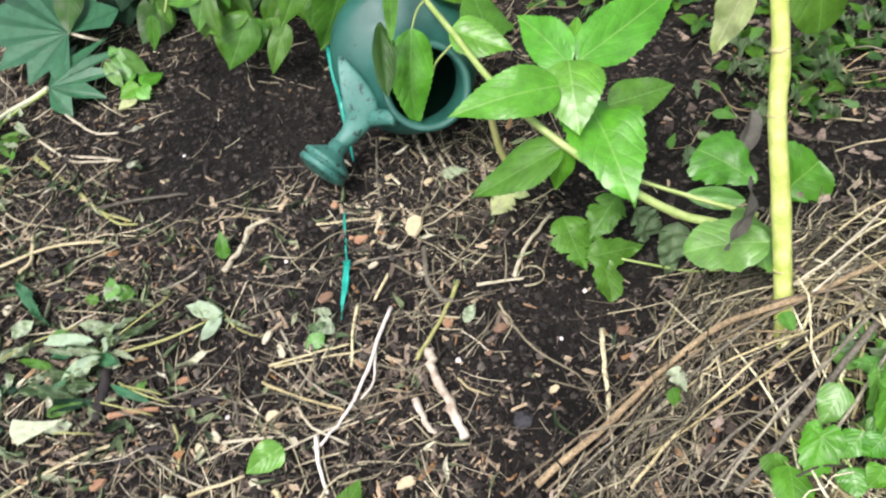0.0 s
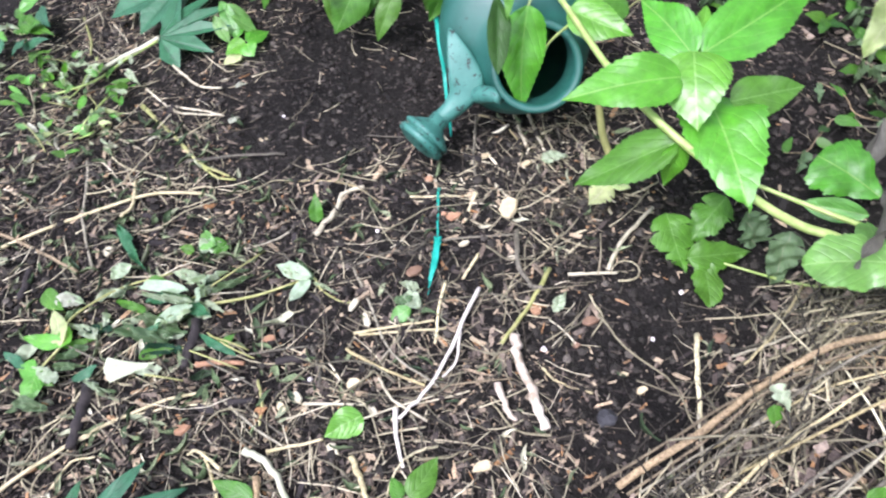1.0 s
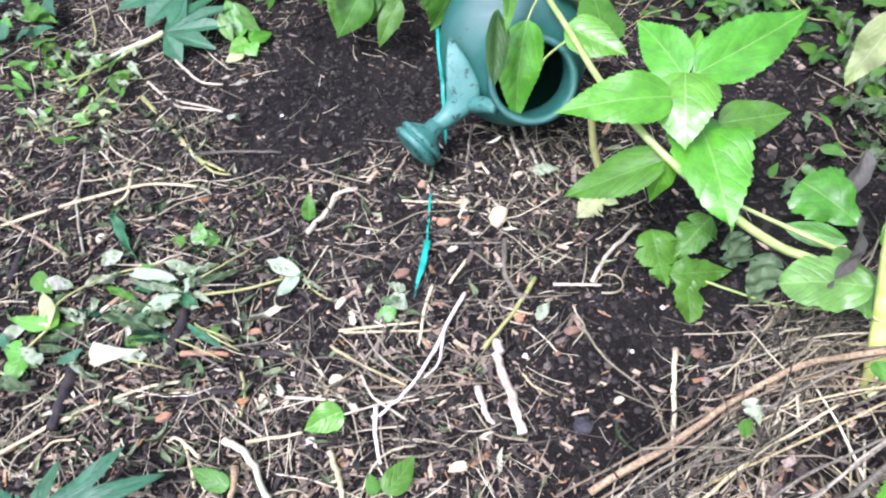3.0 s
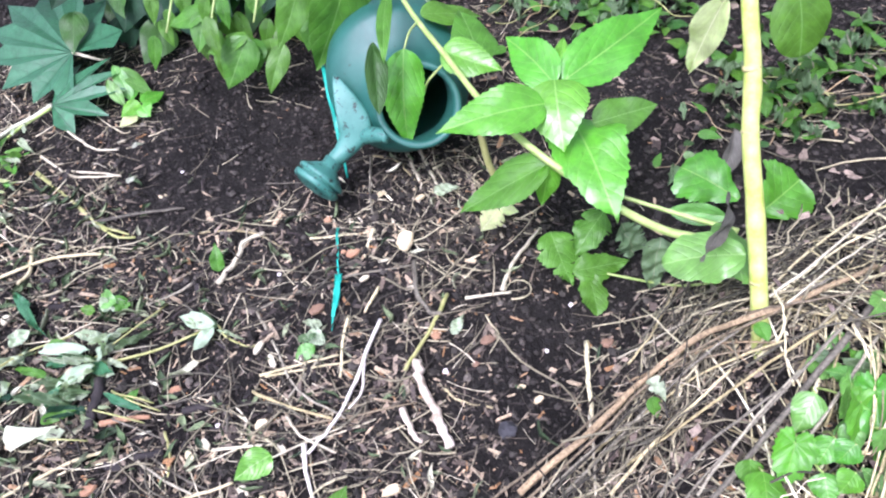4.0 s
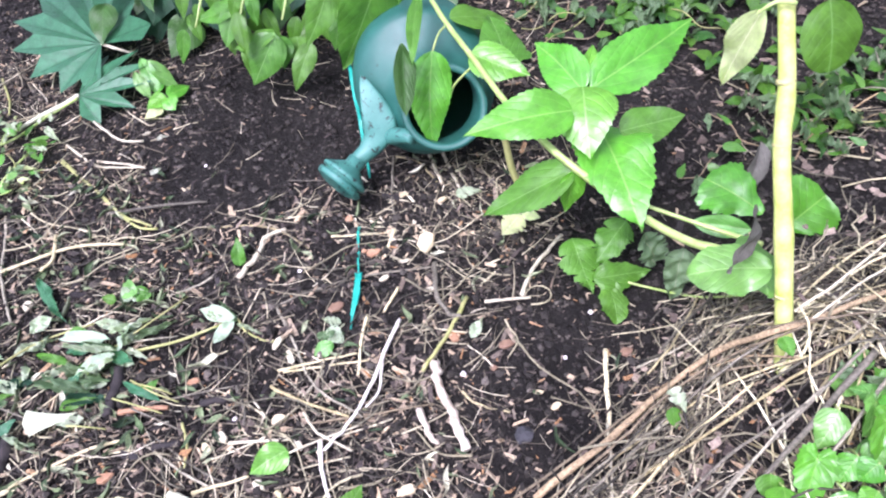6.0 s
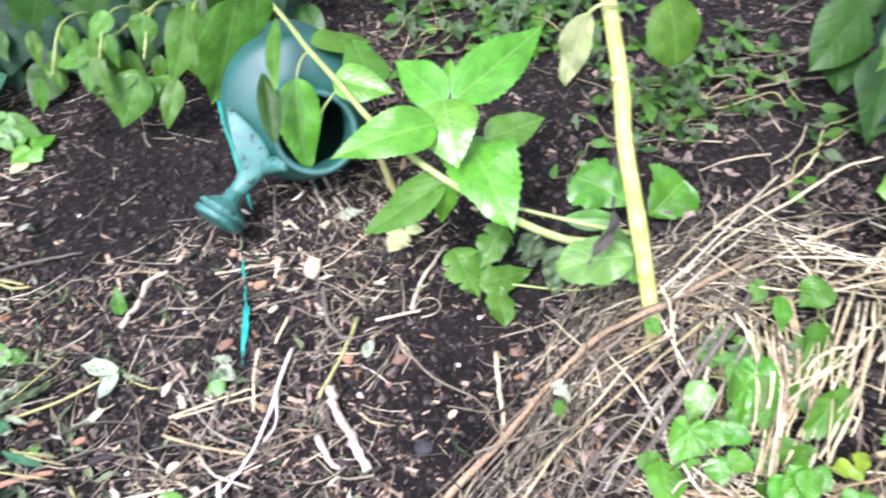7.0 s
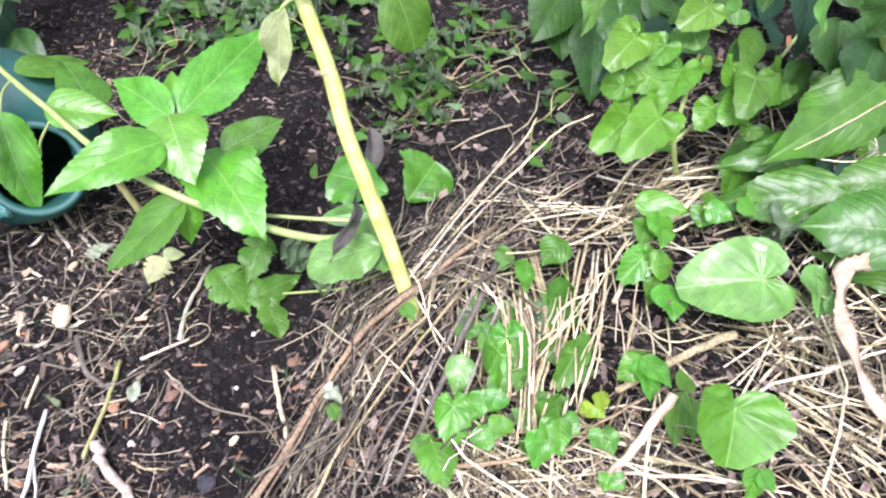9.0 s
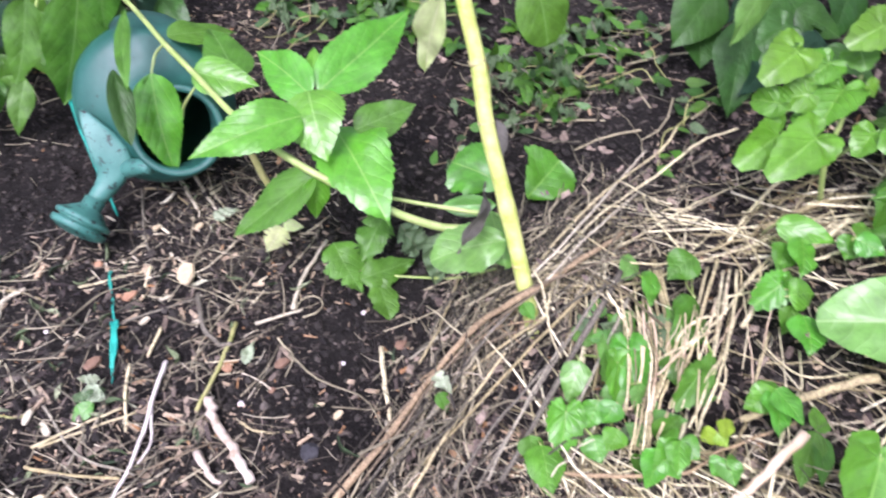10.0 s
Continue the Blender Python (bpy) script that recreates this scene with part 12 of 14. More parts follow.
stick([(-0.231, 1.102, 0.007), (-0.208, 1.147, 0.007), (-0.203, 1.175, 0.006), (-0.174, 1.187, 0.007)], 0.0058, 0.0043, STICK_WHITE, "dry_stick", "knobbly pale root stub lying on the soil", "stick", "sticks on the bed")
stick([(-0.162, 0.948, 0.006), (-0.112, 0.957, 0.006), (-0.066, 0.965, 0.005)], 0.0026, 0.0020, STICK_YELLOW, "dry_stick", "pale broken stem on the mulch", "stick", "sticks on the bed")
stick([(-0.174, 1.048, 0.004), (-0.144, 0.983, 0.005), (-0.113, 0.920, 0.005), (-0.057, 0.877, 0.005)], 0.0028, 0.0021, STEM_GREY, "dry_stick", "curved grey rootlet on the mulch", "stick", "sticks on the bed")
stick([(-0.543, 0.742, 0.004), (-0.470, 0.809, 0.004), (-0.382, 0.859, 0.005), (-0.313, 0.876, 0.005)], 0.0034, 0.0025, STICK_YELLOW, "dry_stick", "long yellow stem lying on wood chips", "stick", "sticks on the bed")
stick([(-0.469, 0.761, 0.004), (-0.457, 0.791, 0.003), (-0.432, 0.796, 0.004)], 0.0024, 0.0018, STICK_YELLOW, "dry_stick", "short yellow stem on wood chips", "stick", "sticks on the bed")
stick([(-0.346, 0.908, 0.006), (-0.323, 0.910, 0.006), (-0.286, 0.909, 0.007)], 0.0054, 0.0040, CHIP_ORANGE, "dry_stick", "short tan twig on the mulch", "stick", "sticks on the bed")
stick([(-0.335, 0.913, 0.004), (-0.265, 0.926, 0.004), (-0.188, 0.935, 0.004)], 0.0020, 0.0015, STEM_GREY, "dry_stick", "thin grey twig on the mulch", "stick", "sticks on the bed")
stick([(-0.272, 1.076, 0.003), (-0.211, 1.001, 0.003), (-0.191, 0.940, 0.003)], 0.0018, 0.0014, STEM_GREY, "dry_stick", "thin grey rootlet on the soil", "stick", "sticks on the bed")
stick([(-0.308, 0.881, 0.003), (-0.241, 0.831, 0.004), (-0.208, 0.811, 0.004)], 0.0022, 0.0016, STEM_GREY, "dry_stick", "grey twig on the mulch", "stick", "sticks on the bed")
stick([(-0.264, 0.801, 0.008), (-0.236, 0.787, 0.008), (-0.209, 0.750, 0.007), (-0.196, 0.736, 0.007)], 0.0062, 0.0046, LEAFSTALK, "dry_stick", "flattened pale green stalk on the mulch", "stick", "sticks on the bed")
stick([(-0.310, 0.801, 0.004), (-0.290, 0.766, 0.004), (-0.281, 0.748, 0.005)], 0.0030, 0.0023, STEM_STRAW, "dry_stick", "short straw on the mulch", "stick", "sticks on the bed")
stick([(-0.245, 0.774, 0.008), (-0.238, 0.733, 0.008)], 0.0060, 0.0045, STEM_BROWN, "dry_stick", "light brown twig on the mulch", "stick", "sticks on the bed")
stick([(-0.146, 0.795, 0.006), (-0.130, 0.760, 0.007), (-0.124, 0.742, 0.008)], 0.0050, 0.0037, STEM_STRAW, "dry_stick", "bent straw on the mulch", "stick", "sticks on the bed")
stick([(-0.285, 0.781, 0.005), (-0.317, 0.802, 0.004), (-0.327, 0.798, 0.005)], 0.0030, 0.0023, STEM_STRAW, "dry_stick", "short straw on the mulch", "stick", "sticks on the bed")
stick([(-0.418, 0.843, 0.003), (-0.368, 0.854, 0.003), (-0.316, 0.860, 0.003)], 0.0018, 0.0014, STEM_STRAW, "dry_stick", "thin straw on the mulch", "stick", "sticks on the bed")
stick([(-0.209, 0.858, 0.004), (-0.176, 0.857, 0.004), (-0.137, 0.856, 0.004)], 0.0028, 0.0021, STICK_WHITE, "dry_stick", "pale twig on the mulch", "stick", "sticks on the bed")
stick([(-0.240, 0.802, 0.004), (-0.199, 0.811, 0.004), (-0.181, 0.816, 0.004)], 0.0030, 0.0023, STICK_YELLOW, "dry_stick", "split yellow stem on the mulch", "stick", "sticks on the bed")
stick([(-0.759, 1.656, 0.004), (-0.720, 1.582, 0.004), (-0.704, 1.537, 0.004)], 0.0030, 0.0023, STICK_GREEN, "dry_stick", "short green stem standing by the weeds", "stick", "sticks on the bed")
stick([(-0.770, 1.194, 0.003), (-0.713, 1.207, 0.003), (-0.646, 1.200, 0.004)], 0.0020, 0.0015, STEM_GREY, "dry_stick", "grey rootlet on the soil", "stick", "sticks on the bed")
stick([(-0.519, 1.217, 0.005), (-0.508, 1.171, 0.005), (-0.518, 1.148, 0.006)], 0.0042, 0.0032, STICK_YELLOW, "dry_stick", "short pale stem on the soil", "stick", "sticks on the bed")
stick([(-0.265, 1.114, 0.005), (-0.285, 1.098, 0.005), (-0.328, 1.081, 0.004)], 0.0030, 0.0023, STEM_GREY, "dry_stick", "grey twig on the soil", "stick", "sticks on the bed")
stick([(-0.183, 1.299, 0.003), (-0.152, 1.293, 0.004), (-0.105, 1.289, 0.003)], 0.0016, 0.0012, STEM_GREY, "dry_stick", "thin rootlet on the soil", "stick", "sticks on the bed")
stick([(-0.013, 1.010, 0.006), (-0.030, 0.970, 0.006), (-0.049, 0.915, 0.006), (-0.070, 0.874, 0.006), (-0.099, 0.838, 0.007)], 0.0038, 0.0026, STICK_PEELED, "dry_stick", "long peeled white twig on the mulch", "stick", "sticks on the bed")
stick([(-0.034, 0.967, 0.004), (-0.039, 0.911, 0.004), (-0.054, 0.889, 0.005)], 0.0024, 0.0016, STICK_PEELED, "dry_stick", "peeled side twig on the mulch", "stick", "sticks on the bed")
stick([(-0.055, 1.023, 0.004), (-0.062, 0.979, 0.005), (-0.064, 0.934, 0.004)], 0.0030, 0.0023, STEM_STRAW, "dry_stick", "upright straw on the mulch", "stick", "sticks on the bed")
stick([(-0.104, 0.849, 0.007), (-0.101, 0.819, 0.006), (-0.091, 0.782, 0.007)], 0.0042, 0.0026, STICK_PEELED, "dry_stick", "white split twig on the mulch", "stick", "sticks on the bed")
stick([(-0.126, 0.889, 0.004), (-0.108, 0.861, 0.005), (-0.069, 0.836, 0.004)], 0.0026, 0.0019, STICK_WHITE, "dry_stick", "white rootlet on the mulch", "stick", "sticks on the bed")
stick([(0.028, 0.940, 0.008), (0.033, 0.904, 0.008), (0.047, 0.860, 0.010), (0.057, 0.824, 0.011)], 0.0082, 0.0070, ROOT, "dry_stick", "thick knobbly peeled white root piece", "stick", "sticks on the bed", 0.26)
stick([(0.007, 0.877, 0.008), (0.020, 0.843, 0.009), (0.026, 0.835, 0.008)], 0.0060, 0.0034, ROOT, "dry_stick", "pale splintered wood piece lying on the soil", "stick", "sticks on the bed", 0.30)
stick([(0.144, 1.033, 0.006), (0.170, 1.082, 0.006), (0.212, 1.132, 0.007)], 0.0044, 0.0033, STICK_WHITE, "dry_stick", "pale bent stick on the soil", "stick", "sticks on the bed")
stick([(0.096, 1.028, 0.005), (0.124, 1.029, 0.005), (0.156, 1.029, 0.005)], 0.0032, 0.0024, STICK_WHITE, "dry_stick", "short pale stick on the soil", "stick", "sticks on the bed")
stick([(0.074, 1.039, 0.005), (0.050, 0.989, 0.005), (0.012, 0.931, 0.006)], 0.0042, 0.0032, STICK_GREEN, "dry_stick", "yellow-green cut stem on the soil", "stick", "sticks on the bed")
stick([(0.035, 1.100, 0.006), (0.035, 1.049, 0.007), (0.050, 1.013, 0.006), (0.064, 1.008, 0.007)], 0.0052, 0.0039, STEM_GREY, "dry_stick", "dark curved root on the soil", "stick", "sticks on the bed")
stick([(-0.108, 1.163, 0.004), (-0.060, 1.166, 0.005), (-0.016, 1.166, 0.004)], 0.0026, 0.0019, STEM_STRAW, "dry_stick", "thin straw on the soil", "stick", "sticks on the bed")
stick([(-0.018, 1.170, 0.005), (-0.032, 1.121, 0.005)], 0.0034, 0.0025, STEM_STRAW, "dry_stick", "short pale straw lying on the soil", "stick", "sticks on the bed")
stick([(-0.174, 1.050, 0.004), (-0.075, 1.087, 0.004), (0.048, 1.096, 0.005)], 0.0026, 0.0019, STEM_GREY, "dry_stick", "long thin grey stem on the soil", "stick", "sticks on the bed")
stick([(-0.116, 0.875, 0.003), (-0.057, 0.878, 0.004), (0.023, 0.887, 0.004)], 0.0022, 0.0016, STEM_BROWN, "dry_stick", "thin brown twig on the mulch", "stick", "sticks on the bed")
stick([(-0.170, 0.928, 0.004), (-0.124, 0.901, 0.004), (-0.073, 0.879, 0.005)], 0.0030, 0.0023, STEM_STRAW, "dry_stick", "straw on the mulch lying on the soil", "stick", "sticks on the bed")
stick([(-0.156, 0.947, 0.004), (-0.113, 0.950, 0.004), (-0.052, 0.953, 0.005)], 0.0024, 0.0018, STICK_YELLOW, "dry_stick", "pale stem on the mulch", "stick", "sticks on the bed")
stick([(-0.014, 1.065, 0.004), (-0.033, 1.026, 0.005)], 0.0034, 0.0025, STEM_STRAW, "dry_stick", "short straw stub lying on the soil", "stick", "sticks on the bed")
stick([(0.037, 1.330, 0.006), (0.052, 1.260, 0.007)], 0.0048, 0.0036, STICK_WHITE, "dry_stick", "white twig beside the watering can", "stick", "sticks on the bed")
stick([(0.057, 1.332, 0.005), (0.068, 1.286, 0.006), (0.079, 1.246, 0.006)], 0.0042, 0.0032, STICK_WHITE, "dry_stick", "white twig beside the watering can", "stick", "sticks on the bed")
stick([(-0.015, 1.332, 0.004), (0.022, 1.309, 0.004), (0.046, 1.263, 0.004)], 0.0026, 0.0019, STEM_STRAW, "dry_stick", "curved straw beside the watering can", "stick", "sticks on the bed")
stick([(-0.019, 1.330, 0.004), (-0.022, 1.252, 0.004), (-0.019, 1.203, 0.004)], 0.0030, 0.0023, STEM_GREY, "dry_stick", "grey straw beside the watering can", "stick", "sticks on the bed")
stick([(0.097, 1.309, 0.005), (0.103, 1.258, 0.005)], 0.0030, 0.0023, STEM_GREY, "dry_stick", "grey twig beside the watering can", "stick", "sticks on the bed")
stick([(0.230, 0.933, 0.014), (0.219, 0.875, 0.023), (0.210, 0.824, 0.033)], 0.0042, 0.0032, STEM_STRAW, "dry_stick", "pale stick leaning from the straw", "stick", "sticks on the bed")
stick([(0.058, 0.899, 0.005), (0.073, 0.881, 0.006), (0.110, 0.865, 0.006)], 0.0022, 0.0016, STEM_STRAW, "dry_stick", "thin straw on the soil", "stick", "sticks on the bed")
stick([(-0.516, 1.387, 0.004), (-0.446, 1.368, 0.005), (-0.418, 1.357, 0.004)], 0.0030, 0.0023, STICK_WHITE, "dry_stick", "pale twig on the soil", "stick", "sticks on the bed")
stick([(-0.564, 1.395, 0.004), (-0.498, 1.324, 0.004), (-0.427, 1.249, 0.005), (-0.378, 1.222, 0.004)], 0.0032, 0.0024, STICK_GREEN, "dry_stick", "yellow-green stem on the soil", "stick", "sticks on the bed")
stick([(-0.077, 1.184, 0.003), (-0.036, 1.181, 0.004), (-0.011, 1.184, 0.004)], 0.0020, 0.0015, STEM_GREY, "dry_stick", "grey rootlet on the soil", "stick", "sticks on the bed")
stick([(-0.125, 0.915, 0.004), (-0.099, 0.951, 0.004), (-0.079, 0.980, 0.004)], 0.0022, 0.0016, STEM_GREY, "dry_stick", "grey rootlet on the mulch", "stick", "sticks on the bed")
stick([(-0.211, 0.933, 0.004), (-0.196, 0.897, 0.005), (-0.195, 0.879, 0.004)], 0.0034, 0.0025, STEM_GREY, "dry_stick", "grey twig on the mulch", "stick", "sticks on the bed")
stick([(-0.268, 0.888, 0.003), (-0.256, 0.858, 0.005), (-0.254, 0.831, 0.004)], 0.0026, 0.0019, STICK_GREEN, "dry_stick", "green stem on the mulch", "stick", "sticks on the bed")
stick([(-0.305, 0.864, 0.005), (-0.257, 0.828, 0.004), (-0.222, 0.807, 0.005)], 0.0026, 0.0019, STEM_GREY, "dry_stick", "grey twig on the mulch", "stick", "sticks on the bed")
stick([(0.227, 1.072, 0.005), (0.259, 1.012, 0.008)], 0.0016, 0.0012, STEM_GREY, "dry_stick", "thin rootlet on the soil", "stick", "sticks on the bed")
stick([(-0.359, 0.968, 0.004), (-0.357, 0.939, 0.005), (-0.357, 0.902, 0.006)], 0.0110, 0.0077, BARK, "bark_piece", "black rotten bark piece on the mulch", "bark", "bark pieces", wobble=0.25)
stick([(-0.467, 0.883, 0.005), (-0.465, 0.845, 0.005), (-0.463, 0.806, 0.006)], 0.0130, 0.0091, BARK, "bark_piece", "flat black bark piece on the mulch", "bark", "bark pieces", wobble=0.25)
stick([(-0.249, 0.914, 0.003), (-0.225, 0.916, 0.003), (-0.204, 0.915, 0.004)], 0.0080, 0.0056, BARK, "bark_piece", "black bark piece on the mulch", "bark", "bark pieces", wobble=0.25)
stick([(-0.608, 1.010, 0.004), (-0.619, 1.058, 0.004)], 0.0090, 0.0063, BARK, "bark_piece", "black bark piece on the soil", "bark", "bark pieces", wobble=0.25)
stick([(-0.295, 0.859, 0.003), (-0.263, 0.862, 0.003)], 0.0070, 0.0049, BARK, "bark_piece", "black bark piece on the mulch", "bark", "bark pieces", wobble=0.25)
stick([(0.525, 0.858, 0.130), (0.475, 0.753, 0.150), (0.420, 0.691, 0.142), (0.391, 0.642, 0.135)], 0.0052, 0.0036, STEM_STRAW, "long_straw", "tan dry straw lying among seedlings", "straw", "dry stems on the bank")
stick([(0.513, 0.847, 0.133), (0.467, 0.754, 0.149), (0.412, 0.690, 0.140), (0.388, 0.651, 0.133)], 0.0042, 0.0029, STEM_STRAW, "long_straw", "tan dry straw lying among seedlings", "straw", "dry stems on the bank")
stick([(0.527, 0.850, 0.132), (0.478, 0.748, 0.150), (0.429, 0.692, 0.144), (0.408, 0.656, 0.137)], 0.0037, 0.0026, STEM_STRAW, "long_straw", "tan dry straw lying among seedlings", "straw", "dry stems on the bank")
stick([(0.567, 0.823, 0.141), (0.486, 0.742, 0.151), (0.447, 0.714, 0.138)], 0.0042, 0.0029, ONE_PALE, "long_straw", "golden dry straw lying across the bank", "straw", "dry stems on the bank")
stick([(0.587, 0.804, 0.149), (0.525, 0.731, 0.159), (0.457, 0.669, 0.154), (0.421, 0.645, 0.142)], 0.0042, 0.0029, ONE_PALE, "long_straw", "golden dry straw lying across the bank", "straw", "dry stems on the bank")
stick([(0.575, 0.810, 0.145), (0.506, 0.728, 0.156), (0.472, 0.695, 0.145)], 0.0032, 0.0023, ONE_PALE, "long_straw", "golden dry straw lying across the bank", "straw", "dry stems on the bank")
stick([(0.598, 0.850, 0.142), (0.585, 0.801, 0.157), (0.567, 0.772, 0.151)], 0.0029, 0.0020, ONE_PALE, "long_straw", "golden dry straw lying across the bank", "straw", "dry stems on the bank")
stick([(0.586, 0.581, 0.193), (0.587, 0.539, 0.208), (0.601, 0.501, 0.209)], 0.0036, 0.0025, ONE_PALE, "long_straw", "golden dry straw lying across the bank", "straw", "dry stems on the bank")
stick([(0.579, 0.571, 0.193), (0.579, 0.526, 0.209), (0.592, 0.493, 0.209)], 0.0031, 0.0022, ONE_PALE, "long_straw", "golden dry straw lying across the bank", "straw", "dry stems on the bank")
stick([(0.566, 0.555, 0.193), (0.565, 0.513, 0.208), (0.574, 0.477, 0.208)], 0.0035, 0.0024, ONE_PALE, "long_straw", "golden dry straw lying across the bank", "straw", "dry stems on the bank")
stick([(0.556, 0.548, 0.192), (0.553, 0.507, 0.207), (0.560, 0.472, 0.206)], 0.0031, 0.0021, ONE_PALE, "long_straw", "golden dry straw lying across the bank", "straw", "dry stems on the bank")
stick([(0.588, 0.585, 0.192), (0.601, 0.541, 0.211), (0.616, 0.514, 0.210)], 0.0024, 0.0017, ONE_PALE, "long_straw", "golden dry straw lying across the bank", "straw", "dry stems on the bank")
stick([(0.357, 0.665, 0.122), (0.376, 0.655, 0.137), (0.400, 0.655, 0.135)], 0.0027, 0.0019, ONE_PALE, "long_straw", "golden dry straw lying across the bank", "straw", "dry stems on the bank")
stick([(0.348, 0.651, 0.122), (0.388, 0.619, 0.147), (0.438, 0.596, 0.157)], 0.0031, 0.0021, STEM_STRAW, "long_straw", "tan dry straw lying among seedlings", "straw", "dry stems on the bank")
stick([(0.340, 0.636, 0.123), (0.382, 0.602, 0.150), (0.420, 0.583, 0.155)], 0.0030, 0.0021, ONE_PALE, "long_straw", "golden dry straw lying across the bank", "straw", "dry stems on the bank")
stick([(0.412, 0.579, 0.154), (0.451, 0.560, 0.175), (0.496, 0.545, 0.180)], 0.0037, 0.0026, ONE_PALE, "long_straw", "golden dry straw lying across the bank", "straw", "dry stems on the bank")
stick([(0.487, 0.562, 0.175), (0.488, 0.542, 0.187), (0.500, 0.530, 0.184)], 0.0045, 0.0031, ONE_PALE, "long_straw", "golden dry straw lying across the bank", "straw", "dry stems on the bank")
stick([(0.477, 0.589, 0.167), (0.482, 0.560, 0.182), (0.503, 0.533, 0.184)], 0.0026, 0.0018, ONE_PALE, "long_straw", "golden dry straw lying across the bank", "straw", "dry stems on the bank")
stick([(0.547, 0.720, 0.157), (0.547, 0.667, 0.175), (0.590, 0.650, 0.180)], 0.0026, 0.0018, ONE_PALE, "long_straw", "golden dry straw lying across the bank", "straw", "dry stems on the bank")
stick([(0.514, 0.694, 0.155), (0.534, 0.660, 0.174), (0.552, 0.629, 0.176)], 0.0025, 0.0017, ONE_PALE, "long_straw", "golden dry straw lying across the bank", "straw", "dry stems on the bank")
stick([(0.519, 0.725, 0.150), (0.535, 0.690, 0.168), (0.573, 0.674, 0.172)], 0.0021, 0.0015, ONE_PALE, "long_straw", "golden dry straw lying across the bank", "straw", "dry stems on the bank")
stick([(0.627, 0.860, 0.146), (0.599, 0.788, 0.163), (0.567, 0.762, 0.153)], 0.0030, 0.0021, STEM_STRAW, "long_straw", "tan dry straw lying among seedlings", "straw", "dry stems on the bank")
stick([(0.604, 0.844, 0.144), (0.684, 0.885, 0.162), (0.760, 0.889, 0.172)], 0.0048, 0.0034, ONE_PALE, "long_straw", "golden dry straw lying across the bank", "straw", "dry stems on the bank")
stick([(0.599, 0.823, 0.148), (0.679, 0.860, 0.167), (0.744, 0.875, 0.171)], 0.0038, 0.0026, ONE_PALE, "long_straw", "golden dry straw lying across the bank", "straw", "dry stems on the bank")
stick([(0.643, 0.842, 0.154), (0.702, 0.833, 0.178), (0.749, 0.824, 0.182)], 0.0054, 0.0038, STEM_STRAW, "long_straw", "tan dry straw lying among seedlings", "straw", "dry stems on the bank")
stick([(0.616, 0.781, 0.160), (0.657, 0.815, 0.171), (0.697, 0.852, 0.165)], 0.0032, 0.0023, ONE_PALE, "long_straw", "golden dry straw lying across the bank", "straw", "dry stems on the bank")
stick([(0.122, 0.757, 0.029), (0.206, 0.798, 0.062), (0.253, 0.830, 0.076), (0.317, 0.854, 0.115), (0.386, 0.841, 0.175), (0.498, 0.884, 0.159)], 0.0054, 0.0036, STEM_BROWN, "long_straw", "thick rough brown dry stem along the bank", "straw", "dry stems on the bank", 0.20)
stick([(0.129, 0.745, 0.035), (0.209, 0.789, 0.071), (0.254, 0.819, 0.087), (0.316, 0.839, 0.125), (0.378, 0.834, 0.176)], 0.0034, 0.0024, STEM_BROWN, "long_straw", "tan dry stem along the bank", "straw", "dry stems on the bank", 0.15)
stick([(0.090, 0.753, 0.021), (0.172, 0.794, 0.043), (0.254, 0.833, 0.071), (0.316, 0.832, 0.113), (0.375, 0.811, 0.152)], 0.0036, 0.0025, STEM_BROWN, "long_straw", "brown dry stem along the bank", "straw", "dry stems on the bank")
stick([(0.160, 0.737, 0.053), (0.275, 0.813, 0.089), (0.339, 0.836, 0.142), (0.435, 0.860, 0.182)], 0.0036, 0.0025, STEM_GREY, "long_straw", "grey dry stem along the bank", "straw", "dry stems on the bank")
stick([(0.251, 0.843, 0.067), (0.296, 0.846, 0.091), (0.338, 0.838, 0.125), (0.372, 0.816, 0.151)], 0.0030, 0.0021, STEM_BROWN, "long_straw", "orange-brown dry stem along the bank", "straw", "dry stems on the bank")
stick([(0.377, 0.855, 0.171), (0.435, 0.884, 0.181), (0.544, 0.966, 0.156), (0.588, 0.992, 0.160)], 0.0034, 0.0024, STICK_WHITE, "long_straw", "long pale straw slanting over the bank", "straw", "dry stems on the bank")
stick([(0.385, 0.839, 0.178), (0.456, 0.881, 0.178), (0.550, 0.938, 0.155)], 0.0030, 0.0021, STICK_WHITE, "long_straw", "long pale straw slanting over the bank", "straw", "dry stems on the bank")
stick([(0.458, 0.933, 0.137), (0.455, 0.883, 0.168), (0.467, 0.847, 0.173)], 0.0024, 0.0017, STEM_STRAW, "long_straw", "thin straw crossing the bank", "straw", "dry stems on the bank")
stick([(0.201, 0.724, 0.078), (0.261, 0.768, 0.096), (0.328, 0.801, 0.138)], 0.0042, 0.0029, STEM_STRAW, "long_straw", "pale straw along the bank", "straw", "dry stems on the bank")
stick([(0.378, 0.857, 0.182), (0.375, 0.826, 0.185), (0.368, 0.791, 0.164), (0.371, 0.771, 0.149)], 0.0026, 0.0018, STEM_STRAW, "long_straw", "thin curved straw on the bank", "straw", "dry stems on the bank")
stick([(0.343, 0.972, 0.054), (0.297, 0.906, 0.062), (0.260, 0.872, 0.053)], 0.0036, 0.0025, STEM_STRAW, "long_straw", "pale straw at the foot of the bank", "straw", "dry stems on the bank")
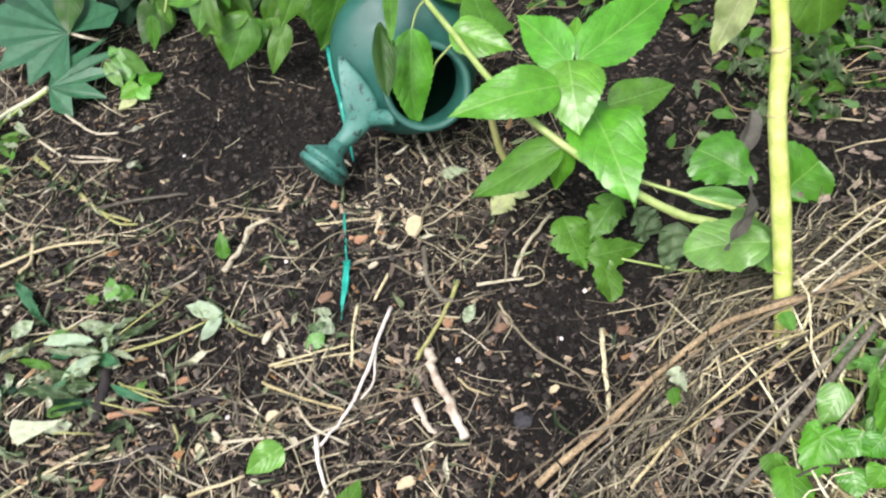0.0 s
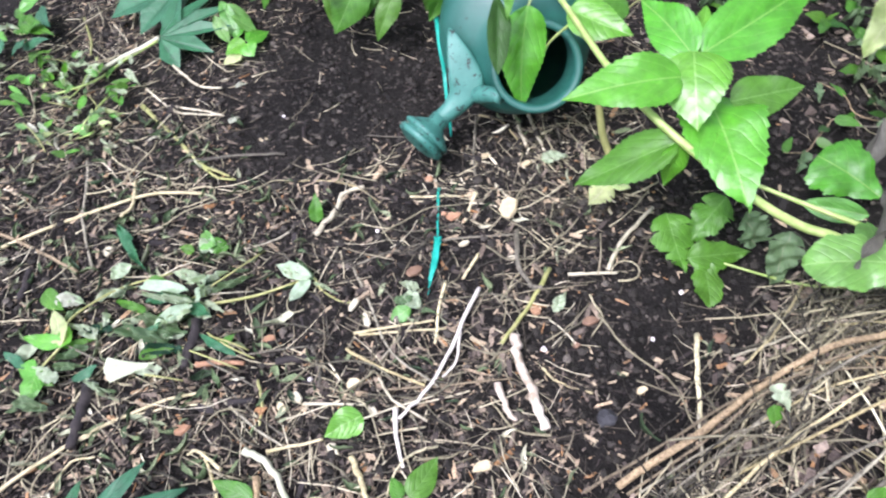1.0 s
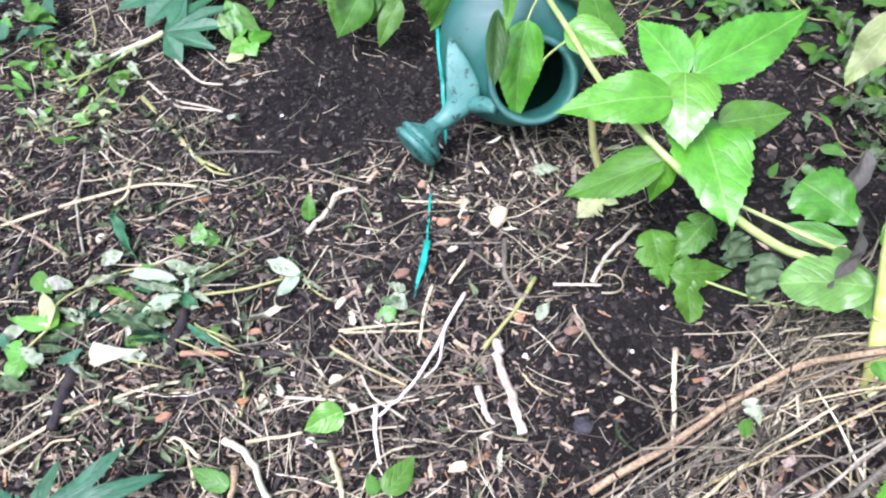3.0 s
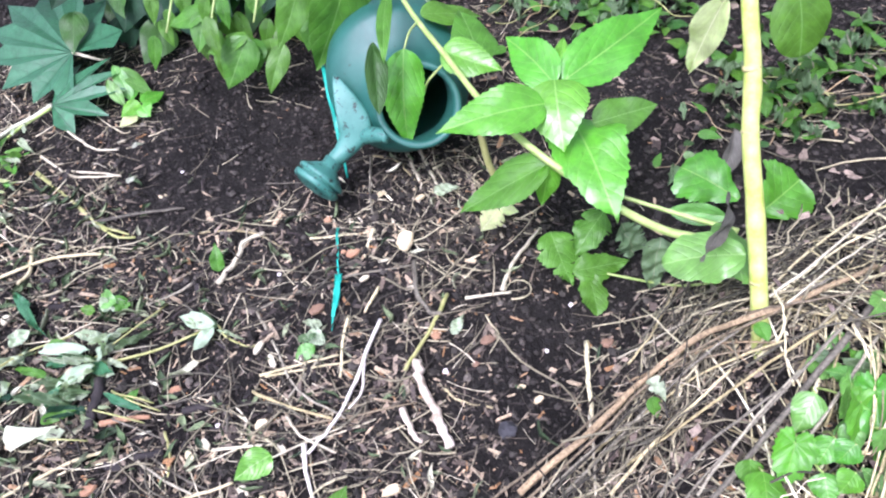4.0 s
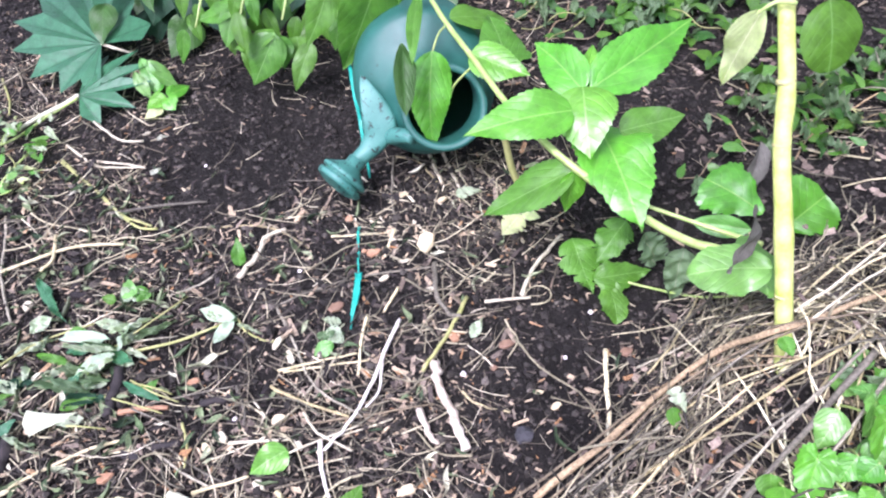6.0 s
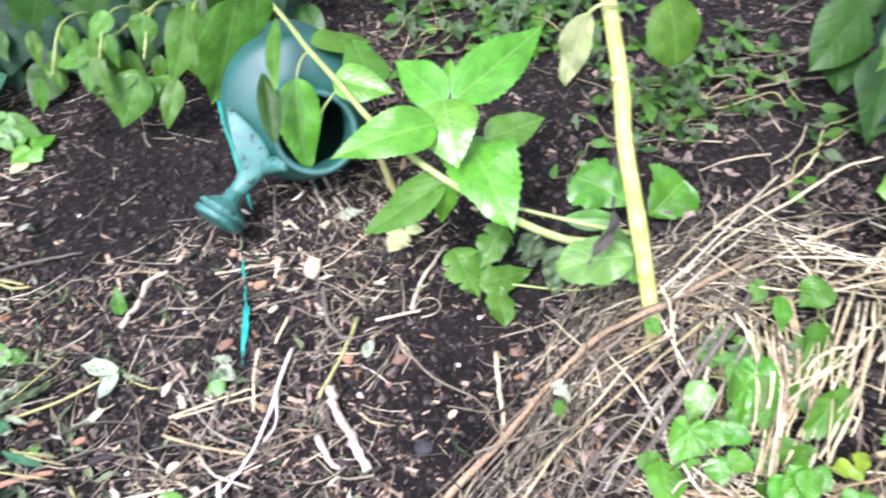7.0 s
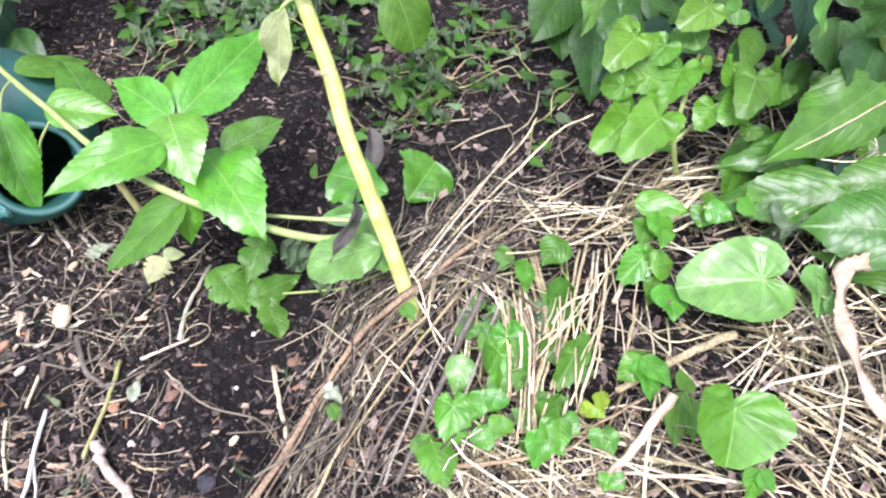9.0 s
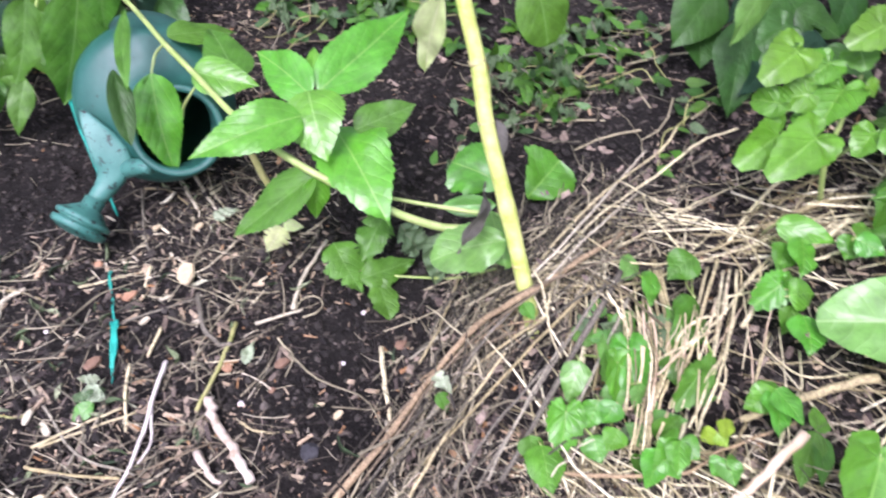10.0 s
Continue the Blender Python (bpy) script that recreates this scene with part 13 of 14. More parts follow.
stick([(0.440, 0.815, 0.166), (0.441, 0.784, 0.161), (0.439, 0.759, 0.154)], 0.0034, 0.0024, STEM_STRAW, "long_straw", "pale straw on the bank", "straw", "dry stems on the bank")
stick([(0.206, 0.821, 0.046), (0.200, 0.779, 0.053), (0.190, 0.729, 0.064)], 0.0036, 0.0025, STICK_WHITE, "long_straw", "pale stem standing in the straw", "straw", "dry stems on the bank")
stick([(0.141, 0.747, 0.035), (0.213, 0.783, 0.067), (0.273, 0.803, 0.086)], 0.0030, 0.0021, STEM_GREY, "long_straw", "grey stem along the bank", "straw", "dry stems on the bank")
stick([(0.270, 0.702, 0.104), (0.307, 0.733, 0.121), (0.375, 0.779, 0.163)], 0.0036, 0.0025, STEM_GREY, "long_straw", "grey stem along the bank", "straw", "dry stems on the bank")
stick([(0.240, 0.711, 0.092), (0.292, 0.744, 0.113), (0.358, 0.769, 0.154)], 0.0040, 0.0028, STEM_GREY, "long_straw", "grey stem along the bank", "straw", "dry stems on the bank")
stick([(0.356, 0.848, 0.159), (0.402, 0.835, 0.185), (0.477, 0.845, 0.175)], 0.0034, 0.0024, STEM_BROWN, "long_straw", "brown stem on the bank", "straw", "dry stems on the bank")
stick([(0.332, 0.864, 0.114), (0.347, 0.808, 0.134)], 0.0020, 0.0014, STEM_BROWN, "long_straw", "thin brown twig on the bank", "straw", "dry stems on the bank")
stick([(0.254, 0.890, 0.038), (0.283, 0.891, 0.059), (0.326, 0.891, 0.097)], 0.0034, 0.0024, STEM_GREY, "long_straw", "grey stem at the foot of the bank", "straw", "dry stems on the bank")
stick([(0.384, 0.877, 0.146), (0.509, 0.965, 0.128), (0.544, 0.923, 0.220), (0.580, 0.940, 0.235)], 0.0034, 0.0024, STEM_STRAW, "long_straw", "long bent straw rising from the bank", "straw", "dry stems on the bank")
stick([(0.390, 0.865, 0.154), (0.499, 0.934, 0.138), (0.536, 0.904, 0.210), (0.596, 0.920, 0.225), (0.643, 0.921, 0.230)], 0.0034, 0.0024, STEM_STRAW, "long_straw", "long bent straw rising from the bank", "straw", "dry stems on the bank")
stick([(0.589, 0.636, 0.198), (0.530, 0.645, 0.183), (0.476, 0.651, 0.170)], 0.0060, 0.0042, STEM_STRAW, "long_straw", "thick straw on the bank", "straw", "dry stems on the bank")
stick([(0.502, 0.612, 0.198), (0.453, 0.600, 0.175), (0.408, 0.588, 0.156)], 0.0062, 0.0043, STICK_TAN, "long_straw", "thick pale tan stick on the straw", "straw", "dry stems on the bank")
stick([(0.698, 0.794, 0.192), (0.604, 0.771, 0.175), (0.541, 0.737, 0.158)], 0.0050, 0.0035, STEM_STRAW, "long_straw", "straw on the bank lying on the soil", "straw", "dry stems on the bank")
stick([(0.688, 0.799, 0.188), (0.634, 0.787, 0.178), (0.593, 0.783, 0.169)], 0.0030, 0.0021, STEM_STRAW, "long_straw", "straw on the bank lying on the soil", "straw", "dry stems on the bank")
stick([(0.703, 0.767, 0.187), (0.661, 0.764, 0.189), (0.627, 0.769, 0.181)], 0.0046, 0.0032, STEM_STRAW, "long_straw", "straw on the bank lying on the soil", "straw", "dry stems on the bank")
stick([(0.676, 0.829, 0.169), (0.640, 0.821, 0.163), (0.598, 0.814, 0.155)], 0.0028, 0.0020, STEM_STRAW, "long_straw", "straw on the bank lying on the soil", "straw", "dry stems on the bank")
stick([(0.841, 0.728, 0.300), (0.755, 0.720, 0.300), (0.715, 0.725, 0.290)], 0.0022, 0.0015, STICK_YELLOW, "long_straw", "thin dry stem lying over leaves", "straw", "dry stems on the bank")
stick([(0.828, 0.696, 0.260), (0.785, 0.706, 0.260), (0.760, 0.725, 0.260)], 0.0022, 0.0015, STEM_STRAW, "long_straw", "thin dry stem lying over leaves", "straw", "dry stems on the bank")
stick([(0.577, 0.581, 0.196), (0.583, 0.539, 0.204), (0.583, 0.477, 0.215)], 0.0040, 0.0028, STEM_STRAW, "long_straw", "straw on the bank lying on the soil", "straw", "dry stems on the bank")
stick([(0.563, 0.564, 0.196), (0.569, 0.527, 0.204), (0.580, 0.484, 0.214)], 0.0044, 0.0031, STEM_STRAW, "long_straw", "straw on the bank lying on the soil", "straw", "dry stems on the bank")
stick([(0.433, 0.588, 0.171), (0.476, 0.546, 0.191), (0.514, 0.504, 0.207)], 0.0032, 0.0022, STICK_TAN, "long_straw", "pale straw on the bank", "straw", "dry stems on the bank")
stick([(0.457, 0.595, 0.166), (0.479, 0.555, 0.190), (0.488, 0.530, 0.196)], 0.0034, 0.0024, STEM_STRAW, "long_straw", "straw on the bank lying on the soil", "straw", "dry stems on the bank")
stick([(0.404, 0.598, 0.153), (0.392, 0.652, 0.139), (0.329, 0.682, 0.115)], 0.0030, 0.0021, STEM_STRAW, "long_straw", "straw on the bank lying on the soil", "straw", "dry stems on the bank")
stick([(0.329, 0.676, 0.126), (0.366, 0.649, 0.147), (0.408, 0.629, 0.163), (0.444, 0.632, 0.165)], 0.0046, 0.0032, STEM_BROWN, "long_straw", "straw on the bank lying on the soil", "straw", "dry stems on the bank")
stick([(0.510, 0.628, 0.182), (0.479, 0.632, 0.173), (0.430, 0.636, 0.161), (0.409, 0.645, 0.145)], 0.0034, 0.0024, STEM_BROWN, "long_straw", "straw on the bank lying on the soil", "straw", "dry stems on the bank")
stick([(0.644, 0.601, 0.206), (0.641, 0.570, 0.221), (0.670, 0.554, 0.229)], 0.0030, 0.0021, STEM_STRAW, "long_straw", "straw on the bank lying on the soil", "straw", "dry stems on the bank")
stick([(0.689, 0.617, 0.231), (0.685, 0.572, 0.229), (0.678, 0.541, 0.232)], 0.0040, 0.0028, STEM_STRAW, "long_straw", "straw on the bank lying on the soil", "straw", "dry stems on the bank")
stick([(0.569, 0.817, 0.159), (0.482, 0.730, 0.159), (0.414, 0.670, 0.151)], 0.0042, 0.0029, STEM_STRAW, "long_straw", "straw leaning down the bank", "straw", "dry stems on the bank")
stick([(0.571, 0.799, 0.161), (0.476, 0.695, 0.162), (0.439, 0.664, 0.158)], 0.0032, 0.0022, STEM_STRAW, "long_straw", "straw leaning down the bank", "straw", "dry stems on the bank")
stick([(0.517, 0.784, 0.158), (0.466, 0.734, 0.156), (0.421, 0.694, 0.149)], 0.0034, 0.0024, STEM_STRAW, "long_straw", "straw leaning down the bank", "straw", "dry stems on the bank")
stick([(0.468, 0.836, 0.160), (0.374, 0.762, 0.149), (0.279, 0.696, 0.107)], 0.0050, 0.0035, STEM_GREY, "long_straw", "dark grey stem down the bank", "straw", "dry stems on the bank")
stick([(0.452, 0.831, 0.164), (0.358, 0.767, 0.143), (0.259, 0.703, 0.091)], 0.0040, 0.0028, STEM_GREY, "long_straw", "grey stem down the bank", "straw", "dry stems on the bank")
stick([(0.428, 0.825, 0.167), (0.339, 0.790, 0.137), (0.219, 0.750, 0.067)], 0.0038, 0.0027, STEM_STRAW, "long_straw", "pale stem down the bank", "straw", "dry stems on the bank")
stick([(0.466, 0.810, 0.161), (0.385, 0.740, 0.150), (0.304, 0.676, 0.118)], 0.0042, 0.0029, STEM_GREY, "long_straw", "grey stem down the bank", "straw", "dry stems on the bank")
stick([(0.375, 0.810, 0.163), (0.307, 0.818, 0.104), (0.191, 0.775, 0.048)], 0.0030, 0.0021, STEM_STRAW, "long_straw", "pale stem down the bank", "straw", "dry stems on the bank")
stick([(0.483, 0.832, 0.146), (0.432, 0.738, 0.174), (0.412, 0.702, 0.154), (0.382, 0.661, 0.144)], 0.0027, 0.0019, STEM_STRAW, "long_straw", "upright bundle straw on the bank", "straw", "straw bundle on the bank")
stick([(0.457, 0.787, 0.158), (0.450, 0.749, 0.161), (0.417, 0.697, 0.156), (0.387, 0.650, 0.148)], 0.0032, 0.0022, STEM_STRAW, "long_straw", "upright bundle straw on the bank", "straw", "straw bundle on the bank")
stick([(0.467, 0.796, 0.155), (0.439, 0.732, 0.171), (0.415, 0.695, 0.161), (0.415, 0.696, 0.148)], 0.0019, 0.0014, STEM_BROWN, "long_straw", "upright bundle straw on the bank", "straw", "straw bundle on the bank")
stick([(0.478, 0.807, 0.162), (0.454, 0.747, 0.167), (0.413, 0.688, 0.172), (0.420, 0.698, 0.148)], 0.0032, 0.0022, STICK_TAN, "long_straw", "upright bundle straw on the bank", "straw", "straw bundle on the bank")
stick([(0.446, 0.791, 0.163), (0.428, 0.755, 0.170), (0.398, 0.701, 0.165), (0.397, 0.709, 0.143)], 0.0021, 0.0015, STEM_STRAW, "long_straw", "upright bundle straw on the bank", "straw", "straw bundle on the bank")
stick([(0.459, 0.786, 0.160), (0.448, 0.738, 0.162), (0.421, 0.696, 0.155), (0.406, 0.670, 0.149)], 0.0021, 0.0015, STEM_STRAW, "long_straw", "upright bundle straw on the bank", "straw", "straw bundle on the bank")
stick([(0.459, 0.792, 0.151), (0.443, 0.741, 0.171), (0.412, 0.691, 0.170), (0.394, 0.662, 0.148)], 0.0030, 0.0021, STEM_STRAW, "long_straw", "upright bundle straw on the bank", "straw", "straw bundle on the bank")
stick([(0.450, 0.787, 0.162), (0.433, 0.758, 0.166), (0.400, 0.703, 0.162), (0.392, 0.703, 0.140)], 0.0027, 0.0019, STEM_STRAW, "long_straw", "upright bundle straw on the bank", "straw", "straw bundle on the bank")
stick([(0.463, 0.792, 0.153), (0.445, 0.737, 0.177), (0.416, 0.690, 0.168), (0.411, 0.678, 0.149)], 0.0024, 0.0017, STEM_BROWN, "long_straw", "upright bundle straw on the bank", "straw", "straw bundle on the bank")
stick([(0.456, 0.820, 0.169), (0.428, 0.756, 0.163), (0.402, 0.704, 0.158), (0.395, 0.699, 0.142)], 0.0019, 0.0013, STEM_STRAW, "long_straw", "upright bundle straw on the bank", "straw", "straw bundle on the bank")
stick([(0.482, 0.805, 0.153), (0.441, 0.733, 0.165), (0.414, 0.698, 0.158), (0.390, 0.668, 0.144)], 0.0033, 0.0023, STEM_STRAW, "long_straw", "upright bundle straw on the bank", "straw", "straw bundle on the bank")
stick([(0.475, 0.802, 0.155), (0.431, 0.734, 0.174), (0.410, 0.704, 0.152), (0.401, 0.704, 0.144)], 0.0033, 0.0023, STICK_TAN, "long_straw", "upright bundle straw on the bank", "straw", "straw bundle on the bank")
stick([(0.475, 0.835, 0.149), (0.429, 0.744, 0.171), (0.408, 0.702, 0.157), (0.405, 0.701, 0.144)], 0.0018, 0.0013, STEM_BROWN, "long_straw", "upright bundle straw on the bank", "straw", "straw bundle on the bank")
stick([(0.515, 0.774, 0.159), (0.466, 0.721, 0.166), (0.434, 0.682, 0.153)], 0.0014, 0.0010, STICK_TAN, "long_straw", "pale straw leaning down the bank", "straw", "dry stems on the bank")
stick([(0.513, 0.741, 0.162), (0.452, 0.731, 0.164), (0.405, 0.732, 0.145)], 0.0024, 0.0017, STEM_STRAW, "long_straw", "pale straw leaning down the bank", "straw", "dry stems on the bank")
stick([(0.564, 0.770, 0.166), (0.531, 0.722, 0.178), (0.508, 0.693, 0.169)], 0.0016, 0.0011, STEM_STRAW, "long_straw", "pale straw leaning down the bank", "straw", "dry stems on the bank")
stick([(0.494, 0.766, 0.158), (0.473, 0.734, 0.166), (0.458, 0.717, 0.155)], 0.0015, 0.0011, STEM_STRAW, "long_straw", "pale straw leaning down the bank", "straw", "dry stems on the bank")
stick([(0.508, 0.781, 0.157), (0.485, 0.747, 0.167), (0.473, 0.727, 0.157)], 0.0020, 0.0014, STICK_TAN, "long_straw", "pale straw leaning down the bank", "straw", "dry stems on the bank")
stick([(0.504, 0.714, 0.164), (0.484, 0.686, 0.175), (0.470, 0.673, 0.164)], 0.0024, 0.0017, STEM_STRAW, "long_straw", "pale straw leaning down the bank", "straw", "dry stems on the bank")
stick([(0.513, 0.768, 0.159), (0.470, 0.703, 0.169), (0.440, 0.656, 0.159)], 0.0025, 0.0018, STEM_STRAW, "long_straw", "pale straw leaning down the bank", "straw", "dry stems on the bank")
stick([(0.534, 0.721, 0.169), (0.511, 0.688, 0.181), (0.500, 0.669, 0.171)], 0.0018, 0.0013, STICK_TAN, "long_straw", "pale straw leaning down the bank", "straw", "dry stems on the bank")
stick([(0.545, 0.709, 0.174), (0.511, 0.680, 0.182), (0.490, 0.661, 0.172)], 0.0017, 0.0012, STEM_STRAW, "long_straw", "pale straw leaning down the bank", "straw", "dry stems on the bank")
stick([(0.538, 0.753, 0.165), (0.505, 0.719, 0.173), (0.483, 0.698, 0.163)], 0.0013, 0.0009, STEM_STRAW, "long_straw", "pale straw leaning down the bank", "straw", "dry stems on the bank")
stick([(0.554, 0.755, 0.166), (0.499, 0.719, 0.172), (0.463, 0.694, 0.158)], 0.0013, 0.0009, STICK_TAN, "long_straw", "pale straw leaning down the bank", "straw", "dry stems on the bank")
stick([(0.539, 0.745, 0.166), (0.495, 0.707, 0.174), (0.463, 0.685, 0.161)], 0.0013, 0.0009, STEM_STRAW, "long_straw", "pale straw leaning down the bank", "straw", "dry stems on the bank")
stick([(0.595, 0.789, 0.169), (0.522, 0.747, 0.173), (0.460, 0.726, 0.156)], 0.0024, 0.0017, STEM_STRAW, "long_straw", "pale straw leaning down the bank", "straw", "dry stems on the bank")
stick([(0.550, 0.714, 0.175), (0.508, 0.678, 0.182), (0.484, 0.650, 0.171)], 0.0026, 0.0018, STEM_STRAW, "long_straw", "pale straw leaning down the bank", "straw", "dry stems on the bank")
stick([(0.528, 0.828, 0.152), (0.476, 0.806, 0.169), (0.434, 0.801, 0.164)], 0.0019, 0.0013, STEM_STRAW, "long_straw", "pale straw leaning down the bank", "straw", "dry stems on the bank")
stick([(0.481, 0.741, 0.157), (0.457, 0.714, 0.165), (0.449, 0.693, 0.156)], 0.0023, 0.0016, STEM_STRAW, "long_straw", "pale straw leaning down the bank", "straw", "dry stems on the bank")
stick([(0.510, 0.784, 0.157), (0.481, 0.754, 0.167), (0.461, 0.741, 0.155)], 0.0013, 0.0009, STICK_TAN, "long_straw", "pale straw leaning down the bank", "straw", "dry stems on the bank")
stick([(0.545, 0.779, 0.161), (0.486, 0.722, 0.169), (0.443, 0.683, 0.156)], 0.0022, 0.0015, STEM_STRAW, "long_straw", "pale straw leaning down the bank", "straw", "dry stems on the bank")
stick([(0.494, 0.742, 0.159), (0.434, 0.716, 0.160), (0.381, 0.707, 0.138)], 0.0024, 0.0017, STICK_TAN, "long_straw", "pale straw leaning down the bank", "straw", "dry stems on the bank")
stick([(0.602, 0.765, 0.176), (0.559, 0.729, 0.183), (0.535, 0.703, 0.173)], 0.0020, 0.0014, STICK_TAN, "long_straw", "pale straw leaning down the bank", "straw", "dry stems on the bank")
stick([(0.510, 0.717, 0.165), (0.479, 0.699, 0.171), (0.463, 0.690, 0.159)], 0.0019, 0.0013, STEM_STRAW, "long_straw", "pale straw leaning down the bank", "straw", "dry stems on the bank")
stick([(0.537, 0.773, 0.161), (0.499, 0.734, 0.170), (0.480, 0.704, 0.161)], 0.0013, 0.0009, STICK_TAN, "long_straw", "pale straw leaning down the bank", "straw", "dry stems on the bank")
stick([(0.561, 0.788, 0.162), (0.529, 0.753, 0.173), (0.509, 0.734, 0.163)], 0.0017, 0.0012, STICK_TAN, "long_straw", "pale straw leaning down the bank", "straw", "dry stems on the bank")
stick([(0.561, 0.716, 0.176), (0.515, 0.651, 0.189), (0.485, 0.604, 0.181)], 0.0017, 0.0012, STEM_STRAW, "long_straw", "pale straw leaning down the bank", "straw", "dry stems on the bank")
stick([(0.549, 0.772, 0.163), (0.500, 0.742, 0.170), (0.461, 0.730, 0.156)], 0.0017, 0.0012, STEM_STRAW, "long_straw", "pale straw leaning down the bank", "straw", "dry stems on the bank")
stick([(0.535, 0.761, 0.163), (0.511, 0.735, 0.172), (0.493, 0.726, 0.160)], 0.0015, 0.0010, STEM_STRAW, "long_straw", "pale straw leaning down the bank", "straw", "dry stems on the bank")
stick([(0.511, 0.533, 0.191), (0.504, 0.510, 0.202), (0.509, 0.489, 0.199)], 0.0024, 0.0016, STICK_TAN, "long_straw", "pale straw lying across the bank", "straw", "dry stems on the bank")
stick([(0.591, 0.545, 0.204), (0.583, 0.497, 0.220), (0.588, 0.456, 0.220)], 0.0014, 0.0010, STEM_GREY, "long_straw", "pale straw lying across the bank", "straw", "dry stems on the bank")
stick([(0.530, 0.516, 0.198), (0.524, 0.480, 0.210), (0.523, 0.451, 0.208)], 0.0023, 0.0016, STEM_STRAW, "long_straw", "pale straw lying across the bank", "straw", "dry stems on the bank")
stick([(0.620, 0.580, 0.205), (0.586, 0.535, 0.214), (0.570, 0.495, 0.210)], 0.0019, 0.0013, STEM_GREY, "long_straw", "pale straw lying across the bank", "straw", "dry stems on the bank")
stick([(0.531, 0.511, 0.200), (0.523, 0.478, 0.212), (0.525, 0.449, 0.209)], 0.0026, 0.0018, STEM_STRAW, "long_straw", "pale straw lying across the bank", "straw", "dry stems on the bank")
stick([(0.543, 0.532, 0.197), (0.537, 0.502, 0.210), (0.540, 0.476, 0.206)], 0.0020, 0.0014, STICK_TAN, "long_straw", "pale straw lying across the bank", "straw", "dry stems on the bank")
stick([(0.571, 0.592, 0.192), (0.562, 0.567, 0.204), (0.569, 0.545, 0.201)], 0.0015, 0.0010, STEM_GREY, "long_straw", "pale straw lying across the bank", "straw", "dry stems on the bank")
stick([(0.557, 0.566, 0.195), (0.570, 0.533, 0.211), (0.589, 0.508, 0.211)], 0.0020, 0.0014, STEM_STRAW, "long_straw", "pale straw lying across the bank", "straw", "dry stems on the bank")
stick([(0.553, 0.493, 0.207), (0.536, 0.463, 0.217), (0.532, 0.434, 0.213)], 0.0023, 0.0016, STICK_TAN, "long_straw", "pale straw lying across the bank", "straw", "dry stems on the bank")
stick([(0.601, 0.531, 0.209), (0.601, 0.493, 0.224), (0.616, 0.458, 0.225)], 0.0013, 0.0009, STEM_STRAW, "long_straw", "pale straw lying across the bank", "straw", "dry stems on the bank")
stick([(0.636, 0.555, 0.213), (0.649, 0.514, 0.229), (0.667, 0.482, 0.230)], 0.0015, 0.0010, STEM_GREY, "long_straw", "pale straw lying across the bank", "straw", "dry stems on the bank")
stick([(0.531, 0.553, 0.191), (0.514, 0.522, 0.201), (0.510, 0.495, 0.198)], 0.0026, 0.0018, STEM_STRAW, "long_straw", "pale straw lying across the bank", "straw", "dry stems on the bank")
stick([(0.519, 0.536, 0.192), (0.525, 0.495, 0.208), (0.541, 0.459, 0.210)], 0.0014, 0.0010, STICK_TAN, "long_straw", "pale straw lying across the bank", "straw", "dry stems on the bank")
stick([(0.603, 0.583, 0.201), (0.600, 0.535, 0.217), (0.612, 0.493, 0.217)], 0.0019, 0.0013, STEM_GREY, "long_straw", "pale straw lying across the bank", "straw", "dry stems on the bank")
stick([(0.573, 0.592, 0.193), (0.563, 0.561, 0.205), (0.562, 0.537, 0.201)], 0.0019, 0.0014, STEM_GREY, "long_straw", "pale straw lying across the bank", "straw", "dry stems on the bank")
stick([(0.546, 0.529, 0.198), (0.530, 0.482, 0.212), (0.527, 0.443, 0.210)], 0.0024, 0.0017, STEM_STRAW, "long_straw", "pale straw lying across the bank", "straw", "dry stems on the bank")
stick([(0.609, 0.531, 0.210), (0.606, 0.505, 0.222), (0.612, 0.486, 0.219)], 0.0021, 0.0015, STEM_STRAW, "long_straw", "pale straw lying across the bank", "straw", "dry stems on the bank")
stick([(0.574, 0.543, 0.201), (0.560, 0.514, 0.213), (0.559, 0.490, 0.209)], 0.0023, 0.0016, STICK_TAN, "long_straw", "pale straw lying across the bank", "straw", "dry stems on the bank")
stick([(0.537, 0.505, 0.200), (0.537, 0.474, 0.214), (0.544, 0.449, 0.212)], 0.0013, 0.0009, STEM_STRAW, "long_straw", "pale straw lying across the bank", "straw", "dry stems on the bank")
stick([(0.537, 0.540, 0.195), (0.543, 0.518, 0.209), (0.562, 0.498, 0.207)], 0.0012, 0.0009, STEM_GREY, "long_straw", "pale straw lying across the bank", "straw", "dry stems on the bank")
stick([(0.547, 0.506, 0.202), (0.552, 0.480, 0.217), (0.565, 0.461, 0.215)], 0.0020, 0.0014, STEM_STRAW, "long_straw", "pale straw lying across the bank", "straw", "dry stems on the bank")
stick([(0.514, 0.524, 0.194), (0.505, 0.504, 0.204), (0.508, 0.485, 0.198)], 0.0016, 0.0011, STEM_GREY, "long_straw", "pale straw lying across the bank", "straw", "dry stems on the bank")
stick([(0.582, 0.558, 0.200), (0.574, 0.534, 0.212), (0.579, 0.515, 0.207)], 0.0018, 0.0013, STEM_STRAW, "long_straw", "pale straw lying across the bank", "straw", "dry stems on the bank")
stick([(0.541, 0.558, 0.192), (0.561, 0.530, 0.209), (0.585, 0.509, 0.211)], 0.0017, 0.0012, STEM_GREY, "long_straw", "pale straw lying across the bank", "straw", "dry stems on the bank")
stick([(0.543, 0.546, 0.195), (0.541, 0.516, 0.207), (0.551, 0.487, 0.207)], 0.0020, 0.0014, STICK_TAN, "long_straw", "pale straw lying across the bank", "straw", "dry stems on the bank")
